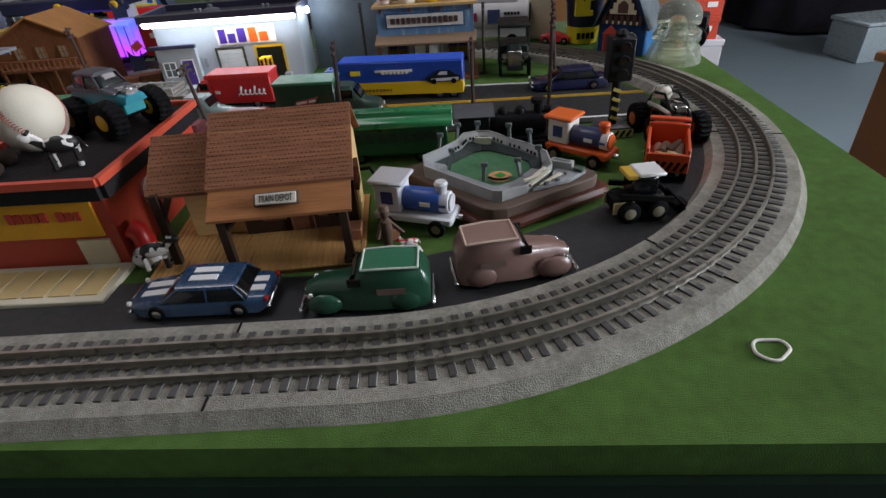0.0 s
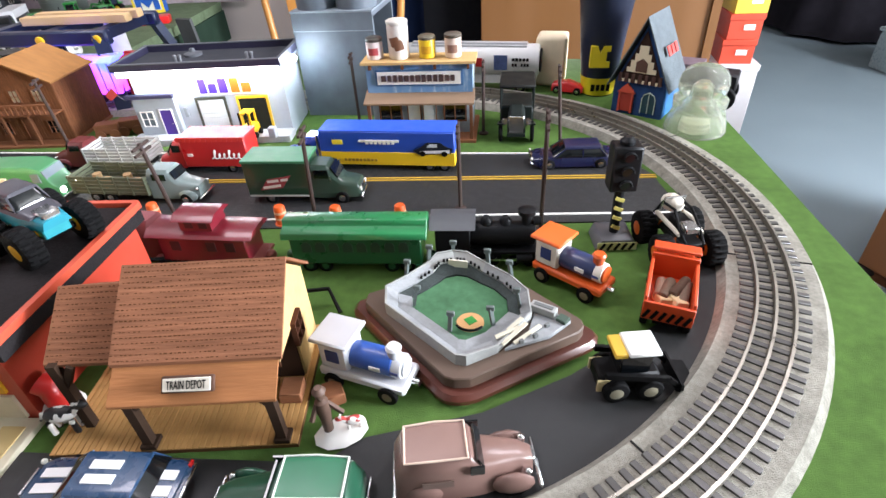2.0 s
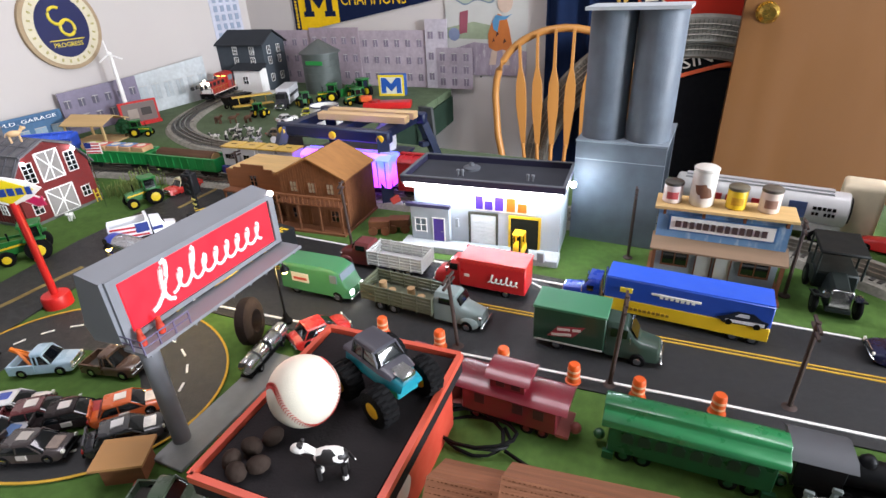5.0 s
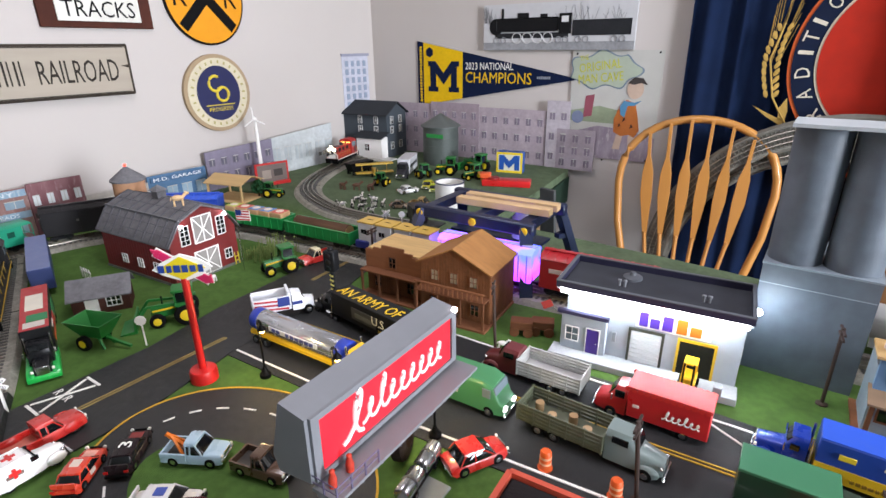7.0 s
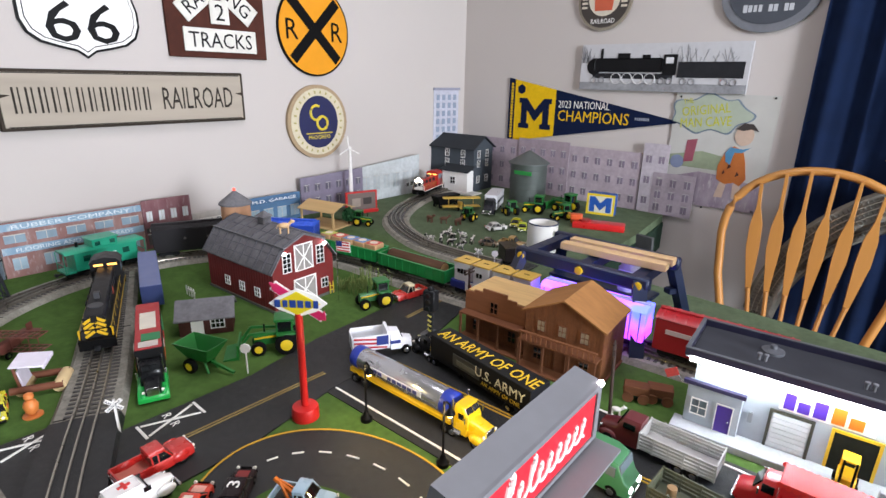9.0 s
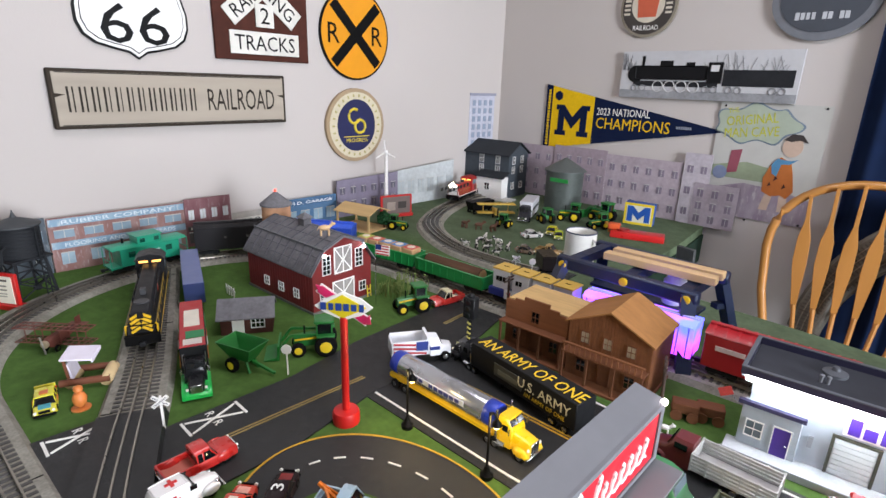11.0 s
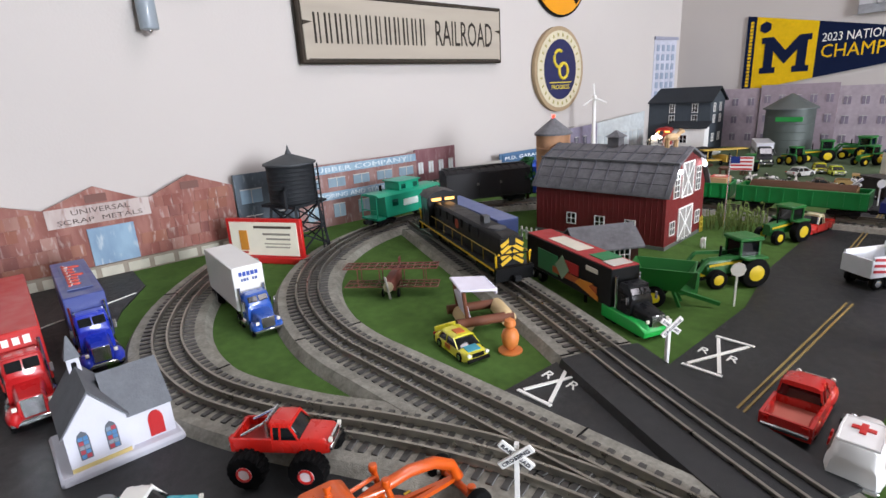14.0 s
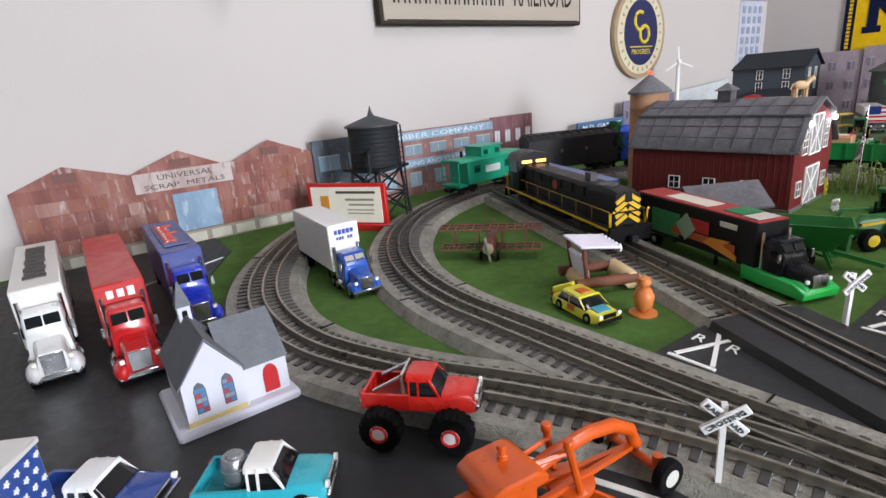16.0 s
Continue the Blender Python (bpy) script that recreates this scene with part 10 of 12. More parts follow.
def barrel_cone(x, y):
    t = thing("traffic_barrel", x, y, 0, 0, "small orange toy traffic barrel with pale bands", "traffic barrel", "traffic barrels")
    part("body", G().lathe([(0.0095, 0), (0.0095, 0.003), (0.0078, 0.004), (0.007, 0.026), (0.0055, 0.028)], seg=16), mat("#dd5a1c", 0.5), t)
    for z in (0.010, 0.018):
        part("band", G().lathe([(0.0076, z), (0.0075, z + 0.003)], seg=16), mat("#e8b08c", 0.5), t)


for x, y in ((2.607, 2.811), (2.694, 2.811), (2.767, 2.811), (2.849, 2.815), (2.432, 2.816), (2.518, 2.816)):
    barrel_cone(x, y)


def diamond_sign():
    t = thing("petrol_sign", 1.903, 2.706, 0, 38, "red gas station sign post with a yellow diamond", "sign", size=0.90)
    R = mat("#c4201f", 0.4, var=0.06)
    part("base", G().lathe([(0.023, 0), (0.023, 0.018), (0.021, 0.022), (0.006, 0.024)], seg=24), R, t)
    part("post", G().rod((0, 0, 0.02), (0, 0, 0.195), 0.0062, 14), R, t)
    part("arrow", G().bar((-0.038, 0.001, 0.240), (0.038, 0.001, 0.188), 0.0025, 0.013), mat("#c4235c", 0.4), t, "pink-red arrow through the sign")
    part("arrow_edge", G().bar((-0.040, 0.0025, 0.2415), (0.040, 0.0025, 0.1865), 0.0015, 0.0175), WHITE, t)
    part("arrow_head", G().prism([(0.030, 0.184), (0.044, 0.184), (0.042, 0.200)], -0.001, 0.003, "xz").prism([(-0.044, 0.246), (-0.036, 0.230), (-0.028, 0.242)], -0.001, 0.003, "xz"), mat("#c02a58", 0.4), t)
    w = part("backing", G().prism([(-0.046, 0.212), (-0.03, 0.224), (0, 0.238), (0.03, 0.228), (0.048, 0.214), (0.03, 0.200), (0, 0.190), (-0.03, 0.202)], -0.004, 0.000, "xz"), WHITE, t)
    part("diamond", G().prism([(-0.036, 0.213), (0, 0.234), (0.038, 0.214), (0, 0.194)], -0.0055, -0.0035, "xz"), mat("#e0c81f", 0.4), w, "yellow diamond")
    bars(face("-y", 0, -0.0062, 0.2135), 0.074, 0.013, 6, mat("#22408c", 0.4), w, "name_shape", 12)


diamond_sign()


def crossbuck(x, y, rz, h, label):
    t = thing("crossing_sign", x, y, 0, rz, label, "railroad crossing sign", "crossing signs")
    part("post", G().bar((0, 0, 0), (0, 0, h), 0.004, 0.003), WHITE, t)
    b = part("board", G().box((0, -0.0025, h * 0.88), (0.027, 0.002, 0.0058), 0.0004, rot=(0, 38, 0)), WHITE, t)
    c = part("board", G().box((0, -0.0045, h * 0.88), (0.027, 0.002, 0.0058), 0.0004, rot=(0, -38, 0)), WHITE, t)
    words("CROSSING", 0.022, pose(0, -0.0058, h * 0.88, 90, 0, 0) @ pose(0, 0, 0, 0, 0, 38), mat("#55555c", 0.6), c, 0.0026)
    words("RAIL ROAD", 0.023, pose(0, -0.0038, h * 0.88, 90, 0, 0) @ pose(0, 0, 0, 0, 0, -38), mat("#55555c", 0.6), b, 0.0026)


crossbuck(1.757, 2.251, 35, 0.060, "white crossbuck sign before the track")
crossbuck(1.738, 2.501, 62, 0.058, "white crossbuck sign at the road crossing")
crossbuck(1.70, 3.42, 40, 0.060, "white crossbuck sign on the far side")
t = thing("road_sign", 1.724, 2.712, 0, 45, "plain white round road sign seen from behind", "road sign", "road signs")
part("post", G().bar((0, 0, 0), (0, 0, 0.05), 0.0022, 0.0022), WHITE, t)
part("disc", G().cyl((0, -0.002, 0.050), 0.0095, 0.002, "y", 8), WHITE, t)
t = thing("road_sign", 1.74, 3.44, 0, 45, "plain white round road sign on the far side", "road sign", "road signs")
part("post", G().bar((0, 0, 0), (0, 0, 0.05), 0.0022, 0.0022), WHITE, t)
part("disc", G().cyl((0, -0.002, 0.050), 0.0095, 0.002, "y", 8), WHITE, t)

# figures by the depot, each one plain mesh
g = G().lathe([(0.004, 0), (0.0045, 0.016), (0.0058, 0.026), (0.0052, 0.036), (0.0022, 0.038), (0.004, 0.042), (0.004, 0.046), (0.0055, 0.047), (0.003, 0.051)], seg=14)
g.bar((0.004, 0, 0.033), (0.014, -0.004, 0.022), 0.003, 0.003).bar((-0.004, 0, 0.033), (-0.010, -0.006, 0.022), 0.003, 0.003)
solid("toy_figure", g, mat("#5a4438", 0.6, var=0.3, scale=120), "small standing brown toy railway figure", "toy figure", m=pose(2.840, 2.506, 0.003, 0, 0, 20))
solid("figure_base", G().ball((0, 0, 0.001), 0.019, 1.15, 0.8, 0.16), WHITE, "small white snowy base under the figure", "base", m=pose(2.850, 2.505, 0.0018, 0, 0, 25))
animal("toy_dog", 2.860, 2.510, 0.003, 200, 0.016, "#e4dfda", "small white toy dog with a red hat", "#b5403a")
t = thing("santa_hat", 2.606, 2.515, 0, 0, "small red and white toy santa hat", "toy hat")
part("brim", G().lathe([(0.015, 0), (0.017, 0.005), (0.014, 0.011)], seg=18), WHITE, t)
part("cone", G().tube([(0, 0, 0.008), (0.0, 0.0, 0.022), (-0.003, 0, 0.032), (-0.008, 0, 0.036)], 0.010, 14), REDP, t)
animal("toy_dog", 2.626, 2.494, 0.0053, 10, 0.030, "#e8e6e2", "white toy dog with black spots on the depot base", "#1c1c1e")
t = thing("toy_cube", 2.835, 2.540, 0, 30, "tiny brown wooden box on the grass", "box")
part("body", G().span(-0.008, 0.008, -0.010, 0.010, 0, 0.012, 0.001), WOODM, t)

# things along the curve
solid("toy_rubber_ring", G().lathe([(0.016, 0), (0.028, 0.001), (0.0325, 0.004), (0.033, 0.010), (0.0325, 0.016), (0.028, 0.019), (0.016, 0.020), (0.014, 0.010), (0.016, 0)], seg=36), mat("#2c221d", 0.8, var=0.2, bump=0.5, bscale=200), "brown-black toy tractor rubber standing on edge by the billboard", "toy", m=pose(2.259, 2.738, 0.0315, 86, 0, 112))
t = thing("tank_car_toy", 2.315, 2.713, 0.005, 98, "small silver toy tank wagon on the grey strip", "toy tank wagon")
for u in (-0.0235, 0.0235):
    part("tank", G().cyl((u, 0, 0.017), 0.0105, 0.042, "x", 18, bev=0.003), mat("#b9bcc0", 0.2, metal=0.9), t)
    part("band", G().cyl((u, 0, 0.017), 0.0110, 0.003, "x", 18), mat("#4a4c50", 0.4), t)
part("frame", G().span(-0.045, 0.045, -0.008, 0.008, 0.004, 0.007), BLACK, t)
four(t, (-0.026, 0.026), 0.009, 0.005, 0.003)
car(2.352, 2.780, 60, 0.080, 0.038, 0.030, "#c02a26", "red toy car behind the red building")
t = thing("wooden_hut", 2.300, 2.520, 0, 30, "tiny plain wooden hut near the table front", "hut")
part("wall", G().span(-0.02, 0.02, -0.014, 0.014, 0, 0.026), WOODM, t)
part("roof", G().span(-0.026, 0.026, -0.020, 0.020, 0.026, 0.029), mat("#b0824f", 0.7, kind="wood"), t)
pickup(2.372, 2.505, 20, 0.075, 0.034, 0.032, "#4b5a48", "olive toy truck near the table front")


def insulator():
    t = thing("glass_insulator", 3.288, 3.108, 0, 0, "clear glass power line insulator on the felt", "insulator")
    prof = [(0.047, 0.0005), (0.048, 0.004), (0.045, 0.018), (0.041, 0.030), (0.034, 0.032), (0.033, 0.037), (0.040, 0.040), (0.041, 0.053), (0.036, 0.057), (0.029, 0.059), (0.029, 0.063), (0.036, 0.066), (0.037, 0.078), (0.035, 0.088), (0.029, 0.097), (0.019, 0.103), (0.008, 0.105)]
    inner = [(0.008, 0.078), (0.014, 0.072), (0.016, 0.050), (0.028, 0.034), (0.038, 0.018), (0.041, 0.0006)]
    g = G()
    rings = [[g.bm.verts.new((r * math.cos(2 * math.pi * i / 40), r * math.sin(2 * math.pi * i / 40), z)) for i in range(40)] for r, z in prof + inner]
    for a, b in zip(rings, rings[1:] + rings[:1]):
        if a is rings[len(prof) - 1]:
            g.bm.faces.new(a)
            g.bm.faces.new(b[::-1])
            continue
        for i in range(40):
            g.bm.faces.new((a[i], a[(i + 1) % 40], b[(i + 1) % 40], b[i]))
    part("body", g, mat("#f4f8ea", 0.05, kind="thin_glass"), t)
    # Pale insert painted in for the window's bright reflections within the glass.
    part("core", G().lathe([(0.024, 0.001), (0.024, 0.008), (0.022, 0.009), (0.023, 0.016), (0.019, 0.019), (0.0005, 0.0195)], seg=24), mat("#f4f2de", 0.25, var=0.08, alpha=0.5, coat=0.5), t, "pale core for the bright reflections inside the glass")


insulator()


def bird_house():
    t = thing("bird_house", 3.228, 3.205, 0, -33, "blue painted bird house with grey roof and red door", "bird house", size=0.95)
    B = mat("#26406a", 0.75, var=0.25, scale=90)
    part("wall", G().prism([(-0.046, 0), (0.046, 0), (0.046, 0.058), (0, 0.158), (-0.046, 0.058)], -0.040, 0.040, "xz"), B, t)
    part("front_panel", G().prism([(-0.040, 0.060), (0.040, 0.060), (0, 0.148)], -0.0425, -0.0395, "xz"), mat("#33241f", 0.8, var=0.2), t, "dark brown gable")
    part("roof", roof_slab([(-0.056, 0.050), (0, 0.168), (0.056, 0.050)], -0.050, 0.048, 0.004, "xz"), mat("#5d6468", 0.85, var=0.25, scale=90, bump=0.4, bscale=300, kind="wood"), t, "steep weathered grey roof")
    part("side_panel", G().span(0.045, 0.0475, -0.039, 0.039, 0.002, 0.058), mat("#1f5f96", 0.6, var=0.2), t, "bright blue side wall")
    OR = mat("#c8503a", 0.5, var=0.1)
    part("door", G().prism([(-0.031, 0.006), (-0.010, 0.006), (-0.010, 0.040), (-0.031, 0.040)], -0.0425, -0.0395, "xz"), mat("#a33a2c", 0.5, var=0.15), t, "orange-red door")
    for pts in ([(-0.034, 0.004), (-0.031, 0.004), (-0.031, 0.042), (-0.034, 0.042)], [(-0.010, 0.004), (-0.007, 0.004), (-0.007, 0.042), (-0.010, 0.042)], [(-0.037, 0.040), (-0.004, 0.040), (-0.0205, 0.057)]):
        part("door_trim", G().prism(pts, -0.0445, -0.0400, "xz"), OR, t)
    arch = [(0.009, 0.008), (0.009, 0.034), (0.012, 0.041), (0.021, 0.046), (0.030, 0.041), (0.033, 0.034), (0.033, 0.008)]
    part("window", G().prism(arch, -0.0420, -0.0395, "xz"), mat("#173a44", 0.4, var=0.2), t)
    part("window_trim", G().tube([(u, -0.0426, v) for u, v in arch], 0.0009, 6), mat("#c9d6c6", 0.6), t, "pale painted outline")
    part("window_bar", G().tube([(0.021, -0.0426, 0.008), (0.021, -0.0426, 0.046)], 0.0007, 6), mat("#c9d6c6", 0.6), t)
    CR = mat("#d9cbae", 0.6, var=0.08)
    part("cream_panel", G().prism([(-0.026, 0.078), (0.026, 0.078), (0.026, 0.086), (0.020, 0.086), (0.020, 0.098), (0.014, 0.098), (0.014, 0.110), (0.008, 0.110), (0.008, 0.124), (-0.008, 0.124), (-0.008, 0.110), (-0.014, 0.110), (-0.014, 0.098), (-0.020, 0.098), (-0.020, 0.086), (-0.026, 0.086)], -0.0440, -0.0415, "xz"), CR, t, "stepped cream gable")
    part("gable_window", G().prism([(-0.010, 0.080), (0.010, 0.080), (0.010, 0.096), (0.0, 0.103), (-0.010, 0.096)], -0.0450, -0.0425, "xz"), mat("#5a3d30", 0.7), t, "brown arched window")
    for k in range(7):
        part("picket", G().box((-0.036 + k * 0.012, -0.0435, 0.067), (0.006, 0.003, 0.016), 0.0006), mat("#4a2f28", 0.7), t)
    for k in range(6):
        part("gable_dot", G().box((-0.030 + k * 0.012, -0.0430, 0.062), (0.004, 0.002, 0.006), 0.0006), CR, t)
    bars(pose(0.0292, -0.002, 0.112) @ pose(0, 0, 0, 0, 64.6, 0) @ pose(0, 0, 0.0058, 0, 0, 90), 0.05, 0.018, 3, mat("#c04038", 0.6), t, "name_shape", 13)


bird_house()


def bin_cup():
    t = thing("waste_bin", 3.160, 3.300, 0, 0, "tall dark blue bin with a yellow base band", "bin", size=0.83)
    part("body", G().lathe([(0.036, 0), (0.058, 0.210), (0.060, 0.215), (0.054, 0.215), (0.034, 0.01)], seg=32), mat("#161d33", 0.45, var=0.08), t)
    part("band", G().lathe([(0.0368, 0.002), (0.0412, 0.042)], seg=32), mat("#d8c21f", 0.45), t, "yellow base band")
    bars(pose(0.0, -0.0398, 0.022, 86, 0, 0), 0.045, 0.016, 4, BLACK, t, "name_shape", 14)
    g = G().prism([(-0.030, 0.070), (0.012, 0.070), (0.012, 0.082), (0.004, 0.082), (0.004, 0.104), (0.012, 0.104), (0.012, 0.116), (-0.004, 0.116), (-0.010, 0.100), (-0.016, 0.116), (-0.030, 0.116)], -0.0505, -0.034, "xz")
    part("emblem", g, mat("#d8c21f", 0.45), t)


bin_cup()
t = thing("toy_crawler_car", 3.338, 3.232, 0, -25, "dark toy off-road truck behind the insulator", "toy truck", size=0.98)
part("body", G().span(-0.05, 0.05, -0.022, 0.022, 0.030, 0.060, 0.003), mat("#1f1c1f", 0.5, var=0.2), t)
part("cargo_bed", G().span(-0.055, -0.01, -0.024, 0.024, 0.055, 0.072, 0.001), mat("#6a5a64", 0.5), t)
four(t, (-0.034, 0.034), 0.028, 0.020, 0.016)


def sawhorse():
    """Blue plastic stand with angled legs that spans the track, carrying two boards."""
    t = thing("saw_stand", 2.062, 3.294, 0, -1, "dark blue plastic work stand bridging the track", "work stand")
    B = mat("#0d1c3c", 0.45, var=0.2, coat=0.1)
    YK = mat("#d9b21f", 0.4)
    for y in (-0.020, 0.150):
        part("top_beam", G().span(-0.150, 0.150, y - 0.011, y + 0.011, 0.122, 0.150, 0.004), B, t)
    for sx in (-1, 1):
        x = sx * 0.131
        for y, dy in ((-0.022, -0.050), (0.152, 0.050)):
            part("leg", G().bar((x, y, 0.142), (x + sx * 0.030, y + dy, 0.0), 0.026, 0.018), B, t)
            part("leg_brace", G().bar((x, y, 0.07), (x + sx * 0.014, y + dy * 0.5, 0.07), 0.018, 0.012), B, t)
            part("foot", G().box((x + sx * 0.030, y + dy, 0.004), (0.032, 0.024, 0.008), 0.002), B, t)
    for x in (-0.131, 0.009, 0.131):
        for y in (-0.034, 0.164):
            part("knob", G().cyl((x, y, 0.134), 0.0085, 0.006, "y", 16, bev=0.001), YK, t, "yellow round knob")
    for x in (-0.120, 0.010, 0.120):
        part("cross_beam", G().bar((x, -0.02, 0.137), (x, 0.150, 0.137), 0.024, 0.020), B, t)
    part("shelf", G().span(-0.12, 0.12, 0.08, 0.14, 0.060, 0.066), B, t)
    for k, y in enumerate((0.040, 0.082)):
        solid("board", G().box((0, 0, 0), (0.225, 0.024, 0.016), 0.0015), mat("#d3b183", 0.7, var=0.12, scale=60, kind="wood"), "pale pine board lying on the work stand", "board", "pine boards", m=t.matrix_world @ pose(0.044, y, 0.1585, 0, 0, 3))
    solid("white_jug", G().lathe([(0.022, 0), (0.024, 0.01), (0.024, 0.05), (0.012, 0.065), (0.009, 0.08)], seg=20), mat("#e2e2e0", 0.4), "white plastic jug on the stand shelf", "jug", m=t.matrix_world @ pose(0.06, 0.11, 0.066))


sawhorse()


def mug():
    t = thing("enamel_mug", 1.742, 3.690, 0, 0, "white enamel mug with a dark rim", "mug")
    part("body", G().lathe([(0.044, 0), (0.046, 0.004), (0.046, 0.090), (0.043, 0.090), (0.042, 0.008)], seg=36), mat("#e0ded8", 0.35, var=0.05, coat=0.3), t)
    part("rim", G().tube([(0.0455 * math.cos(radians(a)), 0.0455 * math.sin(radians(a)), 0.0905) for a in range(0, 361, 12)], 0.002), mat("#1c2a4c", 0.4), t)
    part("handle", G().tube([(0.044, -0.01, 0.074), (0.066, -0.016, 0.07), (0.072, -0.018, 0.045), (0.062, -0.014, 0.022), (0.045, -0.01, 0.018)], 0.004, 8), mat("#e0ded8", 0.35), t)


mug()

# far farm corner
for x, y, rz, s, lab, ld in ((1.470, 4.10, 200, 1.2, "green toy tractor in the far farm", False), (1.555, 4.20, 170, 1.3, "green toy tractor with loader in the far farm", True), (1.60, 4.08, 240, 1.0, "small green toy tractor in the far farm", False), (1.42, 4.00, 150, 1.0, "green toy tractor among far farm toys", False), (1.36, 3.82, 100, 0.9, "small green toy tractor by the far track", False), (1.13, 3.50, 30, 0.9, "small green toy tractor by the shelter", False)):
    farm_tractor(x, y, rz, s, lab, ld)
car(1.505, 3.785, 60, 0.072, 0.034, 0.028, "#dcdcd8", "white toy car in the far farm")
car(1.528, 3.875, -70, 0.072, 0.034, 0.028, "#c9c22c", "yellow toy car in the far farm")
car(1.575, 3.845, -60, 0.066, 0.032, 0.027, "#b8c234", "lime toy car in the far farm")
car(1.595, 3.62, 20, 0.06, 0.03, 0.026, "#6a5a48", "brown toy car by the far track")
box_truck(1.330, 4.010, -66, 0.215, 0.050, 0.070, "#cfcfd2", "#2a2a2e", "silver and black toy tank truck in the far farm", 0.7, prints=((0.5, 0.5, 0.9, 0.2, "#3a3a3e"),))
box_truck(1.715, 3.545, 140, 0.10, 0.046, 0.05, "#2f2a28", "#3a3432", "dark brown toy van beside the far road", 0.7)
pickup(1.655, 3.66, 10, 0.08, 0.036, 0.036, "#a98a58", "tan toy truck with wood pieces in the far farm")
boxy = thing("hopper_wagon", 1.15, 3.93, 0, 80, "black toy hopper wagon in the far farm", "toy wagon")
part("hopper", G().prism([(-0.06, 0.05), (0.06, 0.05), (0.045, 0.014), (-0.045, 0.014)], -0.022, 0.022, "xz"), BLACK, boxy)
four(boxy, (-0.04, 0.04), 0.018, 0.010, 0.006)
g = thing("toy_plane", 1.235, 3.925, 0, -40, "yellow toy biplane in the far farm", "toy airplane")
Yp = mat("#c9a53c", 0.5, var=0.12)
part("fuselage", G().loft([(-0.06, 0.003, 0.003, 0.018, 0.024), (0.0, 0.010, 0.009, 0.012, 0.034), (0.04, 0.009, 0.008, 0.012, 0.032)], 0.3), Yp, g)
part("wing", G().span(-0.012, 0.02, -0.075, 0.075, 0.016, 0.019), Yp, g)
part("wing", G().span(-0.012, 0.02, -0.075, 0.075, 0.050, 0.053), Yp, g)
for y in (-0.05, 0.05):
    part("strut", G().bar((0, y, 0.018), (0, y, 0.051), 0.002, 0.002), Yp, g)
part("propeller", G().box((0.044, 0, 0.022), (0.002, 0.005, 0.04)), BLACK, g)
four(g, (0.02,), 0.014, 0.008, 0.005)
rr = random.Random(7)
for i in range(10):
    dark = i % 3 != 0
    animal("toy_cow", 1.435 + 0.040 * (i % 4) + rr.uniform(-0.012, 0.012), 3.535 + 0.050 * (i // 4) + rr.uniform(-0.014, 0.014), 0, rr.uniform(0, 360), 0.026, "#232124" if dark else "#d8d4cc", "tiny black toy cow with white patches in the pasture" if dark else "tiny white toy cow with black patches in the pasture", "#cfcac2" if dark else "#1d1d1f")
for i in range(3):
    animal("toy_horse", 1.27 + 0.05 * i, 3.70 + 0.02 * i, 0, 40 * i, 0.031, "#5a3a28", "tiny brown toy horse in the far pasture")
animal("toy_dog", 1.66, 4.07, 0, 180, 0.035, "#c98a3c", "orange toy dog sitting in the far farm")
t = thing("team_block", 1.672, 4.27, 0, 12, "yellow and blue block with a large blue letter", "toy block")
part("body", G().span(-0.055, 0.055, -0.02, 0.02, 0, 0.085, 0.002), mat("#1f4f9a", 0.45), t)
part("face_panel", G().span(-0.054, 0.054, -0.0212, -0.0195, 0.001, 0.084), mat("#d9bf2a", 0.45), t, "yellow front panel")
part("letter_shade", G().span(-0.046, 0.046, -0.0218, -0.0208, 0.010, 0.075), mat("#cfcdb8", 0.5), t, "pale panel behind the letter")
part("letter", G().prism([(u, v + 0.0425) for u, v in ((-0.042, -0.03), (-0.022, -0.03), (-0.022, 0.0), (0, -0.024), (0.022, 0.0), (0.022, -0.03), (0.042, -0.03), (0.042, 0.03), (0.022, 0.03), (0, 0.006), (-0.022, 0.03), (-0.042, 0.03))], -0.0228, -0.0212, "xz"), mat("#1f4f9a", 0.45), t, "large blue letter")
t = thing("red_tray", 1.760, 4.060, 0, 20, "red plastic tray toy on the far table", "tray")
part("body", G().span(-0.09, 0.09, -0.03, 0.03, 0, 0.024, 0.006, 2), mat("#c0201f", 0.35, coat=0.3), t)
part("top_disc", G().cyl((-0.05, 0, 0.027), 0.022, 0.006, seg=20), mat("#8d1a18", 0.4), t)
part("orange_block", G().span(-0.10, -0.06, -0.01, 0.02, 0.024, 0.045, 0.003), mat("#d4592a", 0.5), t)


def wind_turbine():
    t = thing("wind_turbine", 0.930, 3.618, 0, 35, "white model wind turbine by the wall", "wind turbine")
    part("tower", G().lathe([(0.009, 0), (0.005, 0.235), (0.004, 0.24)], seg=14), WHITE, t)
    part("hub", G().ball((0, -0.006, 0.243), 0.008, 1, 1.4, 1), WHITE, t)
    for k in range(3):
        a = radians(95 + 120 * k)
        part("blade", G().bar((0, -0.014, 0.243), (0.044 * math.cos(a), -0.014, 0.243 + 0.044 * math.sin(a)), 0.002, 0.0045), WHITE, t)


wind_turbine()


